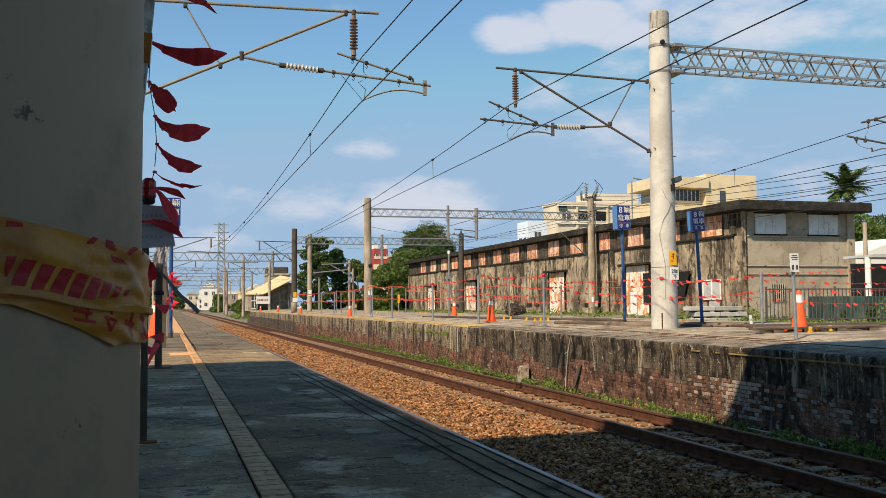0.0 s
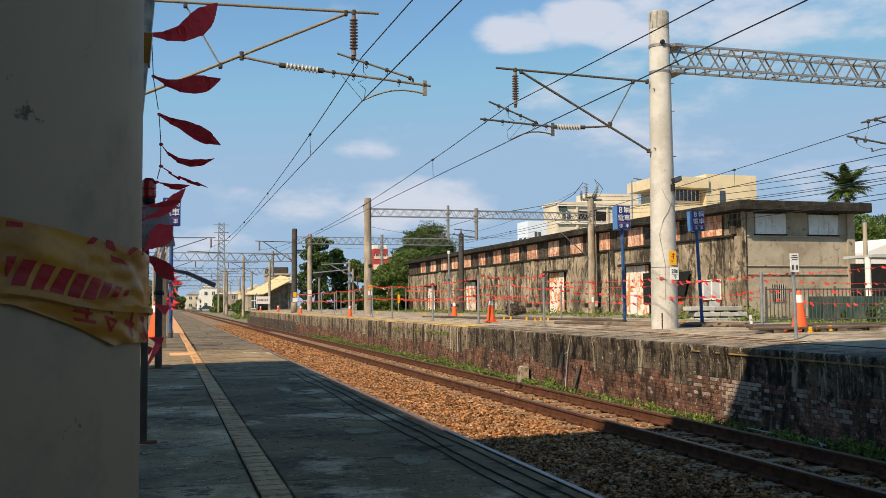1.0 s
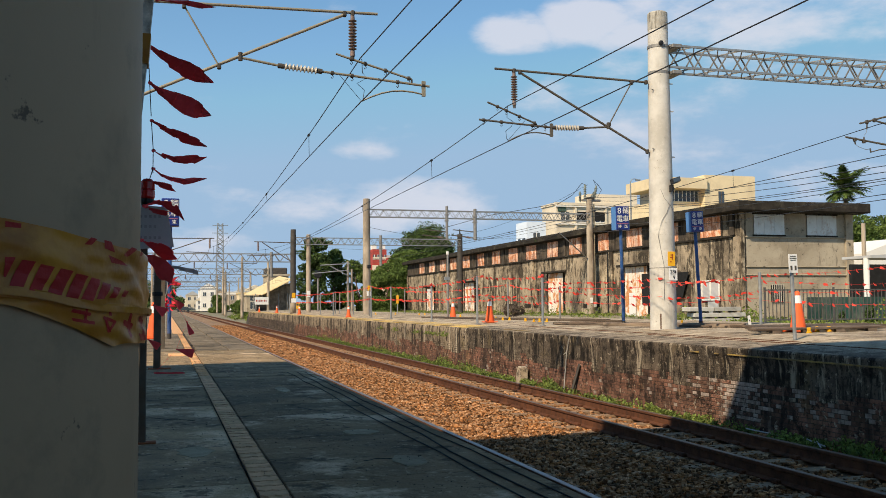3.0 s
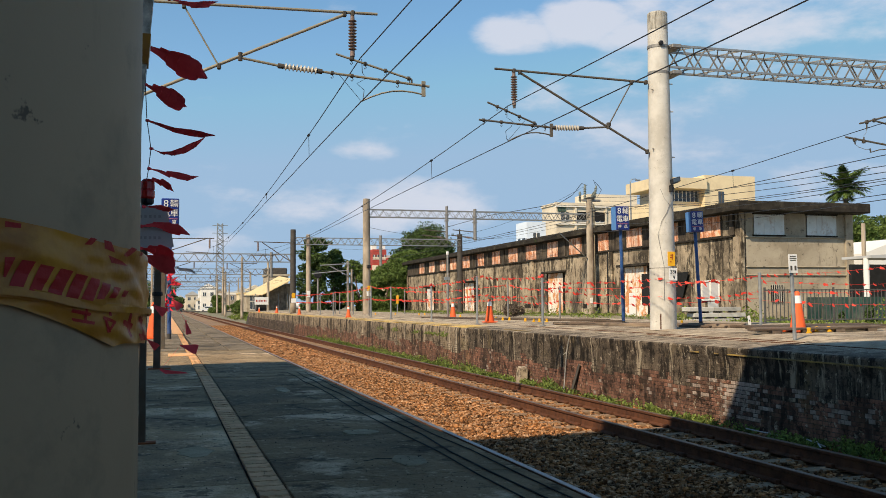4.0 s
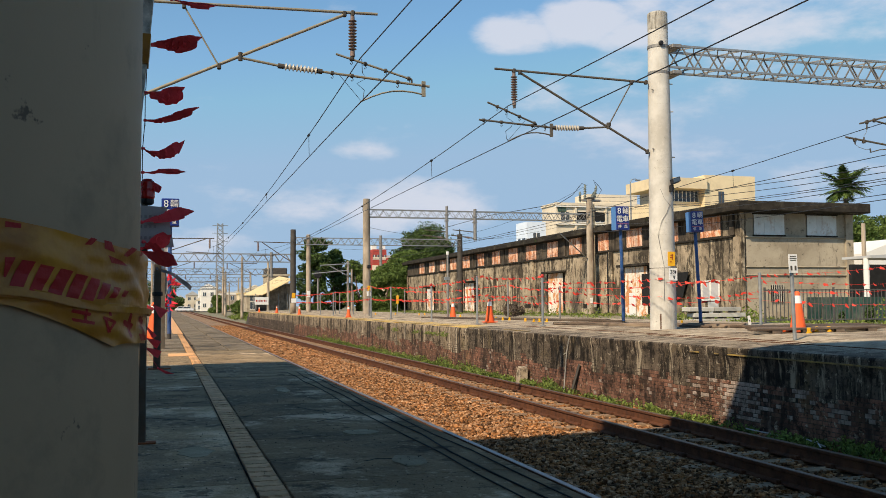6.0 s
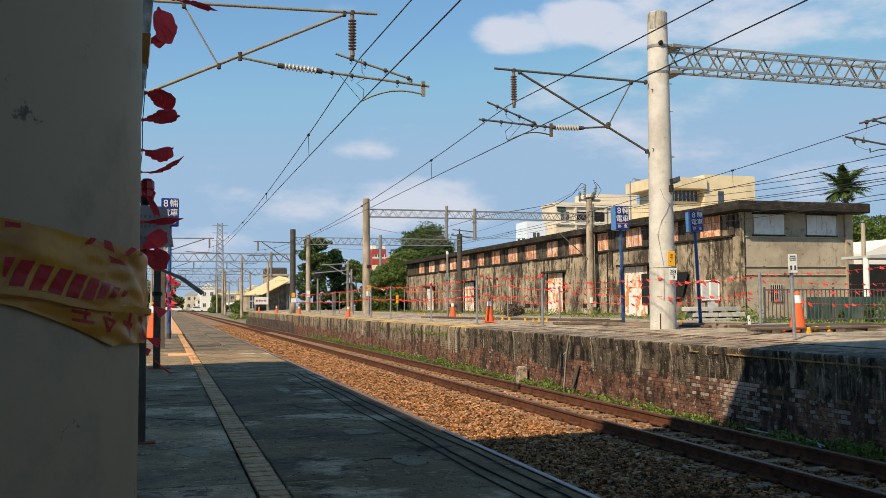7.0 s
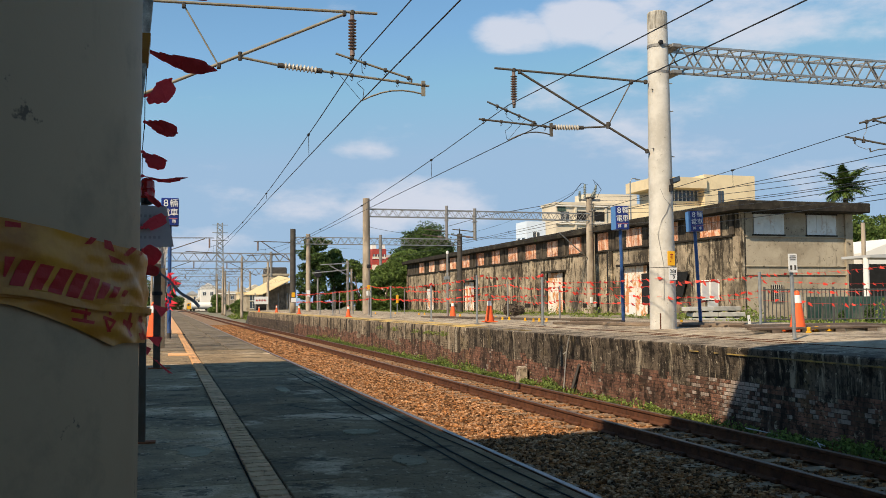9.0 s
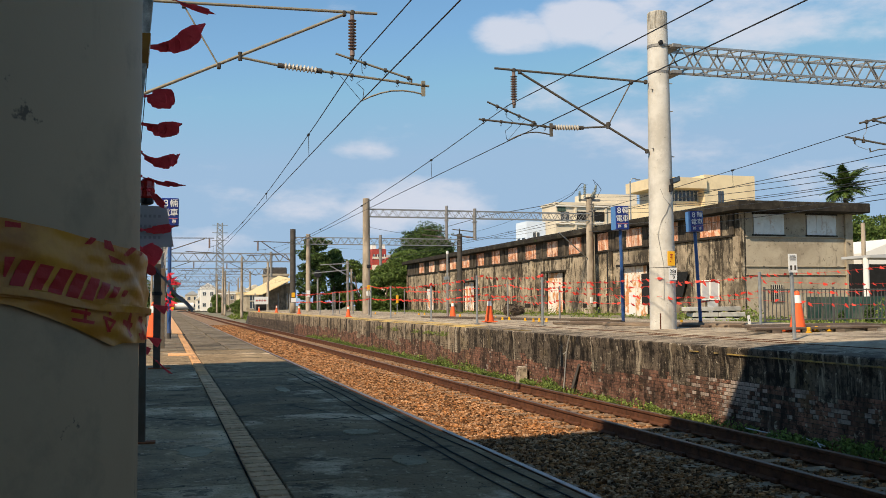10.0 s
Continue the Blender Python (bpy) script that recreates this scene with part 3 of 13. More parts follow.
part("brick_backing", box(B(), 8.1055, -15, -1.3, 8.32, 97, -0.45), M_MORTAR, far_plat)
part("cement_coat", box(B(), 8.1055, -15, -0.45, 8.32, 25.34, -0.19), M_CAP, far_plat, "stained cement coat over the upper courses")
part("cement_coat", box(B(), 8.1055, 25.345, -0.45, 8.32, 97, -0.19), M_CAPPALE, far_plat, "brown cement coat over the upper courses")
bm = B()
for y0, y1 in ((9.0, 12.5), (12.75, 12.85), (13.3, 13.55)):
    box(bm, 8.06, y0, -0.12, 8.076, y1, -0.1)
part("yellow_line", bm, M_OLDYELLOW, far_plat, "worn yellow edge line")
bm = B()
for i in range(24):
    y0 = 21 + 3.1 * i
    box(bm, 8.2, y0, 0.018, 8.32, y0 + rng.uniform(1.0, 2.9), 0.024)
part("yellow_line", bm, M_OLDYELLOW, far_plat, "worn yellow edge line")
part("platform_ramp", prism(B(), [(8.1, 97, -1.2), (8.1, 97, -0.05), (8.1, 100, -1.2)], (7, 0, 0)), M_DARKPOLE, far_plat)
for x, y0, y1 in ((8.82, 9.5, 16.5), (9.05, 12.0, 24.0)):
    t = thing("rusty_bar", (x, y0, 0.0), "long thin rusty bar lying along the platform edge", "bar", "rusty bars on the island platform")
    part("bar", beam(B(), (0, 0, 0.12 * (x - 8.1) / 1.8 + 0.006), (0.1, y1 - y0, 0.12 * (x - 8.0) / 1.8 + 0.006), 0.016, 0.012), M_RUST, t)
yard = part("yard", box(B(), 15.5, -30, -1.4, 90, 150, -0.1), M_GROUND)
tagged(yard, "sandy yard with rough grass before the old building", "ground", kind="structure")


def rail(x, name="rail"):
    t = thing(name, (x, 0, RAIL), "rusty steel rail on concrete sleepers, polished on top", "rail", "rails of the two tracks")
    bm = B()
    out = [(-0.0635, -0.165), (0.0635, -0.165), (0.0635, -0.15), (0.014, -0.13), (0.014, -0.045), (0.033, -0.035), (0.033, -0.006), (-0.033, -0.006), (-0.033, -0.035), (-0.014, -0.045), (-0.014, -0.13), (-0.0635, -0.15)]
    prism(bm, [(a, -15, b) for a, b in out], (0, 560, 0))
    part("rail_web", bm, M_RUST, t)
    part("rail_head", prism(B(), [(a, -15, b) for a, b in ((-0.03, -0.006), (0.03, -0.006), (0.026, 0.0), (-0.026, 0.0))], (0, 560, 0)), M_HEADBRIGHT if x < 4 else M_HEAD, t, "polished rail head")
    return t


for x in (2.46, 3.59, 6.02, 7.15):
    rail(x)


# ---- overhead line: poles, beams, cantilevers, wires ----
def gantry(x0, x1, y, zt, zb, depth, pitch, label="grey galvanised lattice beam spanning the tracks between concrete poles", bar=0.044):
    t = thing("lattice_beam", ((x0 + x1) / 2, y, zb), label, "lattice beam", "lattice beams over the tracks")
    h, l = zt - zb, (x1 - x0) / 2
    for yy in (-depth / 2, depth / 2):
        for zz in (0, h):
            part("chord", beam(B(), (-l, yy, zz), (l, yy, zz), bar, bar), M_GALV, t)
    n = max(4, int(2 * l / pitch))
    for yy in (-depth / 2, depth / 2):
        bm = B()
        for i in range(n):
            a, b, c = -l + 2 * l * i / n, -l + 2 * l * (i + 0.5) / n, -l + 2 * l * (i + 1) / n
            beam(bm, (a, yy, 0), (b, yy, h), bar * 0.6, bar * 0.6)
            beam(bm, (b, yy, h), (c, yy, 0), bar * 0.6, bar * 0.6)
        part("lacing", bm, M_GALVDULL, t)
    for zz in (0, h):
        bm = B()
        for i in range(n):
            a, b, c = -l + 2 * l * i / n, -l + 2 * l * (i + 0.5) / n, -l + 2 * l * (i + 1) / n
            beam(bm, (a, -depth / 2, zz), (b, depth / 2, zz), bar * 0.5, bar * 0.5)
            beam(bm, (b, depth / 2, zz), (c, -depth / 2, zz), bar * 0.5, bar * 0.5)
        part("cross_lacing", bm, M_GALVDULL, t)
    return t


def concrete_pole(x, y, z, h, r0, r1, material, label, name="catenary_pole", lean=0.0):
    t = thing(name, (x, y, z), label, "pole", "poles of the overhead line")
    bm = B()
    lathe(bm, (0, 0, 0), (0, 0, 1), [(r0, -0.4), (r0, 0), (r0 * 0.9 + r1 * 0.1, h * 0.15), (r0 * 0.3 + r1 * 0.7, h * 0.75), (r1, h - 0.06), (r1 * 0.97, h - 0.01), (r1 * 0.8, h)], 24)
    part("shaft", bm, material, t, smooth=True)
    return t


def insulator(bm, p, q, r, sheds):
    d = (Vector(q) - Vector(p))
    L = d.length
    prof = [(r * 0.45, 0)]
    for i in range(sheds):
        a = L * (0.12 + 0.76 * i / sheds)
        s = L * 0.76 / sheds
        prof += [(r * 0.5, a), (r, a + s * 0.25), (r * 0.92, a + s * 0.45), (r * 0.5, a + s * 0.6)]
    prof += [(r * 0.55, L * 0.9), (r * 0.6, L)]
    lathe(bm, p, d.normalized(), prof, 14)
    return bm


def cantilever(y, side, px, x0, mat_tube, label):
    """A cantilever at y: side -1 reaches to the left from the pole face at px, side 1 to the right; x0 is over the track."""
    t = thing("cantilever", (x0, y, 3.9), label, "cantilever", "cantilevers of the overhead line")
    s = side
    L = abs(px - x0)

    def P(u, z):
        return (s * u, 0, z - 3.9)
    # u runs from over the track (0), positive outwards beyond it, negative to the pole
    part("top_tube", tube(B(), P(-L, 5.3), P(0.28, 5.38), 0.023, n=14), mat_tube, t)
    part("stay_tube", tube(B(), P(-L, 3.82), P(-0.26, 5.33), 0.024, n=14), mat_tube, t)
    part("strut", tube(B(), P(-2.75, 5.27), P(-2.22, 4.36), 0.013), mat_tube, t)
    part("hanging_insulator", insulator(B(), P(-0.13, 5.33), P(-0.13, 4.66), 0.07, 10), M_INSUL, t, "ribbed brown insulator")
    part("messenger_arm", tube(B(), P(0.85, 4.34) if s > 0 else P(-0.6, 4.3), P(-0.4, 4.68) if s > 0 else P(0.44, 4.69), 0.018, n=12), mat_tube, t)
    part("register_tube", tube(B(), P(1.15, 4.24) if s > 0 else P(0.62, 4.33), P(-0.64, 4.38) if s > 0 else P(-0.95, 4.24), 0.02, n=12), mat_tube, t)
    part("register_insulator", insulator(B(), P(-0.62, 4.38) if s > 0 else P(-0.93, 4.24), P(-1.32, 4.43) if s > 0 else P(-1.64, 4.26), 0.06, 9), M_INSULW, t, "pale ribbed insulator")
    part("register_link", tube(B(), P(-1.3, 4.43) if s > 0 else P(-1.62, 4.26), P(-1.9, 4.52) if s > 0 else P(-2.2, 4.31), 0.02), mat_tube, t)
    part("link_clamp", tube(B(), P(-1.9, 4.47) if s > 0 else P(-2.2, 4.27), P(-1.9, 4.6) if s > 0 else P(-2.2, 4.4), 0.035), M_DARKPOLE, t)
    u0, z0 = (1.05, 4.1) if s > 0 else (-0.93, 4.08)
    pts = [P(u0 * (1 - k / 6), z0 + (3.93 - z0) * (k / 6) ** 2 + 0.07 * math.sin(math.pi * k / 6)) for k in range(7)]
    part("steady_arm", path(B(), pts, 0.014, 6), mat_tube, t)
    part("drop_bracket", box(B(), s * u0 - 0.03, -0.02, z0 - 3.93, s * u0 + 0.03, 0.02, 0.42), mat_tube, t)
    for u, z in ((-0.26, 5.34), (-2.75, 5.27), (-2.22, 4.36), (-L + 0.03, 5.3), (-L + 0.03, 3.83), (-0.13, 5.36)):
        a = P(u, z)
        part("clamp", box(B(), a[0] - 0.03, -0.04, a[2] - 0.045, a[0] + 0.03, 0.04, a[2] + 0.045, 0.012), M_DARKPOLE, t)
    # dark end caps of the insulators, hooks and clamps along the arms
    ends = ((-0.62, 4.38), (-1.32, 4.43)) if s > 0 else ((-0.93, 4.24), (-1.64, 4.26))
    (ua, za), (ub, zb) = ends
    for (u, z), (v, w) in ((ends[0], (ua * 0.86 + ub * 0.14, za * 0.86 + zb * 0.14)), (ends[1], (ub * 0.86 + ua * 0.14, zb * 0.86 + za * 0.14))):
        part("end_cap", tube(B(), P(u, z), P(v, w), 0.042, n=12), M_DARKPOLE, t, "dark iron end cap")
    for z0_, z1_ in ((5.33, 5.24), (4.74, 4.6)):
        part("end_cap", tube(B(), P(-0.13, z0_), P(-0.13, z1_), 0.03, n=12), M_DARKPOLE, t, "dark iron end cap")
    arm = ((0.85, 4.34), (-0.4, 4.68)) if s > 0 else ((-0.6, 4.3), (0.44, 4.69))
    reg = ((1.15, 4.24), (-0.64, 4.38)) if s > 0 else ((0.62, 4.33), (-0.95, 4.24))
    for (a0, b0), (a1, b1), spots_ in ((*arm, (0.04, 0.35, 0.62, 0.8)), (*reg, (0.06, 0.3, 0.72, 0.9))):
        for k in spots_:
            c = P(a0 + (a1 - a0) * k, b0 + (b1 - b0) * k)
            hook = B()
            tube(hook, (c[0] - 0.022, 0, c[2]), (c[0] + 0.022, 0, c[2]), 0.034, n=10)
            path(hook, [(c[0], 0, c[2] - 0.03), (c[0] + 0.02, 0, c[2] - 0.065), (c[0], 0, c[2] - 0.09), (c[0] - 0.02, 0, c[2] - 0.065)], 0.007, 5)
            part("hook_clamp", hook, M_DARKPOLE, t)
    part("arm_link", tube(B(), P(*arm[0]), P(arm[0][0], 4.27), 0.016), M_DARKPOLE, t)
    jumper = [P(0.02, 4.62), P(0.03, 4.4), P(0.1 * s, 4.32), P(-0.06, 4.22), P(0.06, 4.12), P(0.04, 3.97), P(0.0, 3.92)]
    part("jumper", path(B(), jumper, 0.006, 5), M_WIRE, t)
    part("tie_wire", path(B(), [P(-0.36, 4.36), P(0.0, 3.95)], 0.004, 4), M_WIRE, t)
    return t


cantilever(14.9, 1, -0.42, 3.0, M_TUBE, "galvanised tube cantilever with ribbed insulators over the near track")
cantilever(17.8, -1, 9.72, 6.6, M_TUBEDARK, "dark tube cantilever with ribbed insulators fixed to the concrete pole")

M_POLETOP = mat("sooty_pole_concrete", (0.5, 0.47, 0.4), (0.36, 0.33, 0.28), 5, 0.9, 0.4, spot=(0.2, 0.18, 0.15), spot_scale=4, spot_amount=0.6, streaks=(((0.09, 0.08, 0.065), 7.0, 0.14, 0.47, 0.57, 0.85),))
pole = concrete_pole(9.99, 17.8, 0.12, 6.68, 0.275, 0.205, M_POLE, "tall round pale concrete pole with stains and hanging cable")
for z in (6.06, 5.5):
    bm = B()
    lathe(bm, (0, 0, z - 0.12), (0, 0, 1), [(0.222, -0.03), (0.226, -0.03), (0.226, 0.03), (0.222, 0.03)], 24)
    box(bm, 0.2, -0.26, z - 0.16, 0.42, 0.26, z - 0.08, 0.01)
    part("band", bm, M_GALVDULL, pole)
part("sooty_top", lathe(B(), (0, 0, 6.3), (0, 0, 1), [(0.2105, 0), (0.2095, 0.36), (0.19, 0.386), (0.0, 0.388)], 28), M_POLETOP, pole, "soot-blackened top of the pole")
for z in (1.95, 3.35, 4.7):
    rr = 0.275 - 0.07 * z / 6.68
    part("casting_joint", lathe(B(), (0, 0, z), (0, 0, 1), [(rr, 0), (rr + 0.0035, 0.004), (rr, 0.008)], 28), M_WALLEND, pole)
part("yellow_sign", box(B(), -0.02, -0.268, 1.3, 0.15, -0.252, 1.6, 0.004), M_YELLOW, pole, "yellow warning plate")
bm = B()
for a, b, c, d in ((0.04, 1.52, 0.1, 1.535), (0.03, 1.47, 0.09, 1.485), (0.07, 1.43, 0.085, 1.55), (0.03, 1.38, 0.06, 1.4)):
    box(bm, a, -0.273, b, c, -0.269, d)
part("sign_mark", bm, M_TAPERED, pole)
part("number_plate_sign", box(B(), 0.0, -0.272, 1.0, 0.19, -0.256, 1.26, 0.004), M_WHITE, pole, "white plate with black figures")
bm = B()
box(bm, 0.03, -0.277, 1.115, 0.16, -0.273, 1.122)
box(bm, 0.135, -0.277, 1.145, 0.16, -0.273, 1.21)
part("plate_mark", bm, M_BLACK, pole)
text("figures", "28", 0.11, M_BLACK, pole, pose(0.075, -0.275, 1.18, 90, 0, 0))
text("figure", "9", 0.11, M_BLACK, pole, pose(0.11, -0.275, 1.06, 90, 0, 0))
lathe_band = lathe(B(), (0, 0, 1.26), (0, 0, 1), [(0.268, 0), (0.272, 0.005), (0.268, 0.01)], 24)
part("strap", lathe_band, M_BLACK, pole)
fl = part("floodlight", prism(B(), [(0.03, -0.36, 2.97), (0.05, -0.43, 3.0), (0.05, -0.4, 3.1), (0.03, -0.32, 3.085)], (0.19, 0.03, 0.06)), M_BLACK, pole, "small black floodlight")
part("glass", prism(B(), [(0.06, -0.434, 3.01), (0.06, -0.406, 3.095), (0.06, -0.402, 3.095), (0.06, -0.43, 3.01)], (0.16, 0.025, 0.05)), M_GLASS, fl, "dark glass front")
part("bracket", box(B(), 0.06, -0.36, 2.84, 0.1, -0.22, 2.98), M_BLACK, fl)
part("cable", path(B(), [(0.2, -0.15, 3.0), (0.12, -0.25, 2.75), (-0.02, -0.262, 2.4), (-0.12, -0.24, 2.25), (-0.2, -0.2, 1.95), (-0.1, -0.25, 1.3), (-0.1, -0.25, 1.0), (-0.12, -0.26, 0.6)], 0.005), M_GALVDULL, pole)
part("cable", path(B(), [(-0.13, -0.22, 2.9), (-0.06, -0.25, 2.7), (0.08, -0.255, 2.55), (0.2, -0.18, 2.4)], 0.005), M_GALVDULL, pole)
part("grounding_strip", box(B(), -0.19, -0.215, 0.0, -0.15, -0.205, 0.32), M_RUST, pole)
for z, a in ((5.95, 40), (5.15, -25), (5.0, 150), (4.55, 35), (3.75, 150), (3.6, -20), (2.6, 30)):
    rr = 0.27 - 0.07 * z / 6.68
    c, s_ = math.cos(radians(a)), -abs(math.sin(radians(a)))
    part("step_peg", tube(B(), (rr * c * 0.9, rr * s_ * 0.9, z), ((rr + 0.07) * c, (rr + 0.07) * s_, z), 0.012, n=6), M_GALVDULL, pole)
part("wire_clamp", lathe(B(), (-0.06, -0.24, 5.98), (0, 1, 0), [(0.03, -0.03), (0.05, -0.02), (0.05, 0.02), (0.03, 0.03)], 10), M_BLACK, pole)
gantry(10.2, 20.2, 17.95, 6.1, 5.64, 0.5, 0.58)
concrete_pole(20.4, 17.9, 0.0, 6.8, 0.275, 0.205, M_POLE, "tall round pale concrete pole at the yard")

p2 = concrete_pole(11.33, 54.6, 0.12, 6.75, 0.235, 0.2, M_OLDPOLE, "tall round pale concrete pole on the island platform")
part("yellow_sign", box(B(), 0.0, -0.25, 1.35, 0.2, -0.235, 1.65), M_YELLOW, p2, "yellow warning plate")
part("plate", box(B(), -0.05, -0.25, 1.05, 0.18, -0.235, 1.32), M_WHITE, p2, "white plate")
part("floodlight", box(B(), -0.02, -0.36, 2.65, 0.2, -0.22, 2.85, 0.02), M_BLACK, p2)
gantry(11.5, 25.5, 54.6, 6.24, 5.8, 0.45, 0.58)
tp = concrete_pole(25.6, 54.6, -0.1, 7.3, 0.23, 0.2, M_OLDPOLE, "weathered concrete pole carrying switchgear before the old building", "utility_pole")
part("crossarm", box(B(), -0.5, -0.09, 7.14, 0.75, 0.09, 7.28, 0.02), M_GALVDULL, tp)
for (a, b) in (((-0.3, 7.2), (-0.28, 8.2)), ((0.32, 7.25), (0.5, 8.15)), ((-0.62, 7.1), (-0.64, 7.75)), ((0.1, 7.25), (0.42, 7.8))):
    part("insulator", insulator(B(), (a[0], 0, a[1]), (b[0], 0, b[1]), 0.11, 7), M_INSULG, tp, "grey-green ribbed insulator")
part("lead", path(B(), [(-0.28, 0, 8.2), (-0.5, 0, 8.28), (-0.9, 0.5, 7.6), (-1.2, 2.0, 7.2), (-2.6, 12, 7.3), (-4.0, 20, 6.9)], 0.02), M_WIRE, tp)
part("lead", path(B(), [(0.5, 0, 8.1), (0.3, 0, 8.5), (0.62, 0, 8.2), (0.85, 0, 7.9), (0.55, 0, 7.4)], 0.02), M_WIRE, tp)
part("cap", box(B(), -0.2, -0.2, 7.28, 0.25, 0.2, 7.4, 0.03), M_DARKPOLE, tp)
part("conduit", tube(B(), (0.29, -0.05, 0), (0.27, -0.05, 7), 0.05, n=8), M_TUBE, tp, "pale brown conduit")
part("bracket", tube(B(), (-2.6, -1.2, 5.05), (0, 0, 3.4), 0.035, n=8), M_GALV, tp)

p3 = concrete_pole(11.25, 77.5, 0.12, 6.3, 0.2, 0.17, M_OLDPOLE, "round weathered concrete pole on the island platform")
part("plate", box(B(), -0.16, -0.23, 1.2, 0.12, -0.21, 1.7), M_WHITE, p3, "white plate")
gantry(9.9, 24.2, 77.5, 6.15, 5.6, 0.45, 0.6)
dk = concrete_pole(9.17, 71, 0.07, 6.23, 0.22, 0.2, M_DARKPOLE, "thick dark stained concrete pole on the island platform")
part("yellow_sign", box(B(), -0.12, -0.24, 1.15, 0.14, -0.22, 1.5), M_YELLOW, dk, "yellow warning plate")
part("plate", box(B(), -0.16, -0.245, 0.78, 0.2, -0.225, 1.1), M_WHITE, dk, "white plate")
part("lower_coat", lathe(B(), (0, 0, 0), (0, 0, 1), [(0.223, 0.0), (0.222, 0.75), (0.22, 0.76)], 20), M_OLDPOLE, dk, "pale unpainted foot of the pole", smooth=True)
dk2 = concrete_pole(24.2, 77.5, -0.38, 7.0, 0.24, 0.22, M_DARKPOLE, "dark stained concrete pole before the old building")
part("insulator", tube(B(), (0, 0, 7.0), (0, 0, 7.45), 0.07, 0.03), M_BLACK, dk2)
for y, x1 in ((104, 13.2), (147, 15.0), (190, 16.0), (235, 17.0), (285, 18.0)):
    gantry(-6.0, x1, y, 6.2, 5.35, 0.5, 1.15, "grey lattice beam far down the line", 0.09)
    for x in (-6.2, x1 + 0.2):
        if y > 104 or x < 0:
            concrete_pole(x, y, -0.3, 7.6, 0.22, 0.18, M_OLDPOLE, "weathered concrete pole far down the line")
for x, y, h in ((9.6, 125, 7.5), (-1.5, 128, 7.5), (9.8, 170, 8), (11.0, 212, 8), (-2.0, 170, 8), (9.0, 150, 6.5)):
    concrete_pole(x, y, -0.6, h, 0.2, 0.15, M_OLDPOLE, "weathered concrete pole beside the line")
# posts standing on and hanging from the beams
for (x, y, z), lo, hi, r in (((16.15, 54.6, 5.69), 4.46, 6.5, 0.08), ((17.92, 54.6, 5.72), 4.48, 6.38, 0.1), ((17.22, 77.5, 6.04), 3.88, 6.4, 0.12), ((11.06, 104, 5.58), 3.7, 6.4, 0.14)):
    t = thing("drop_post", (x, y - 0.3, lo), "steel post clamped to the lattice beam", "post", "posts on the lattice beams")
    part("post", tube(B(), (0, 0, 0), (0, 0, hi - lo), r, n=10), M_GALVDULL, t)
    for z in (0.56, 0.74):
        part("clamp", box(B(), -r - 0.02, -r - 0.02, (hi - lo) * z, r + 0.02, 0.2, (hi - lo) * z + 0.06), M_GALVDULL, t)
    if y < 60:
        part("arm", tube(B(), (0, 0, 0.12), (-1.5, 0, 0.3), 0.035, n=6), M_TUBEDARK, t)
        part("arm", tube(B(), (0, 0, 0.5), (-1.4, 0, 0.62), 0.03, n=6), M_TUBEDARK, t)
        part("insulator", insulator(B(), (-0.25, 0, 0.15), (-0.6, 0, 0.19), 0.07, 5), M_INSUL, t)


def wires(x, group):
    t = thing("overhead_wire", (x, 0, 3.9), "thin dark contact and messenger wires over the track", "wire", group)
    first, second = {3.0: (14.9, 68), 6.6: (17.8, 71), 15.4: (17.6, 71)}[x]
    stay = (-33, first, second, 104 + second - 68, 147, 190, 235, 285, 340)
    bm = B()
    pts = []
    for i, y in enumerate(stay):
        pts.append((0.2 * (-1) ** i * (0 if i == 1 else 1), y, 0.02))
    path(bm, pts, 0.0095, 5)
    part("contact_wire", bm, M_WIRE, t)
    pts = []
    for a, b in zip(stay, stay[1:]):
        pts += sag((0, a, 0.74 if a < 20 else 0.82), (0, b, 0.74 if b < 20 else 0.82), 0.35 if a < 0 else 0.7, 12)[:-1]
    part("messenger_wire", path(B(), pts, 0.0095, 5), M_WIRE, t)
    for a, b in zip(stay[1:4], stay[2:5]):
        for k in (0.108, 0.277, 0.45, 0.62, 0.79, 0.9):
            bm = B()
            y = a + (b - a) * k
            hang = (0.74 if a < 20 else 0.82) * (1 - k) + (0.74 if b < 20 else 0.82) * k - 2.8 * k * (1 - k)
            path(bm, [(0.01, y, 0.03), (0, y, hang)], 0.006, 4)
            tube(bm, (0, y - 0.05, hang), (0, y + 0.05, hang), 0.03, n=6)
            part("dropper", bm, M_WIRE, t)
    return t


wires(3.0, "overhead wires")
wires(6.6, "overhead wires")
wires(15.4, "overhead wires")
for step in range(4):
    for x, s, y in ((3.0, 1, (68, 104, 147, 190)[step]), (6.6, -1, (71, 107, 147, 190)[step])):
        t = thing("cantilever", (x, y, 3.9), "far tube cantilever carrying the overhead wires", "cantilever", "cantilevers of the overhead line")
        bm = B()
        reach = 4.3 if x < 4 else 2.4 if step == 0 else 3.2
        tube(bm, (-s * reach, 0, 1.4), (s * 0.3, 0, 1.45), 0.035, n=6)
        tube(bm, (-s * reach, 0, 0.0), (-s * 0.3, 0, 1.4), 0.035, n=6)
        tube(bm, (-s * 1.6, 0, 0.5), (s * 0.8, 0, 0.4), 0.03, n=6)
        part("tube", bm, M_TUBEDARK, t)
        part("insulator", tube(B(), (0, 0, 0.75), (0, 0, 1.4), 0.06, n=8), M_INSUL, t)
for x, y in ((-1.45, 68),):
    concrete_pole(x, y, 0, 7.2, 0.2, 0.16, M_OLDPOLE, "weathered concrete pole on the platform")


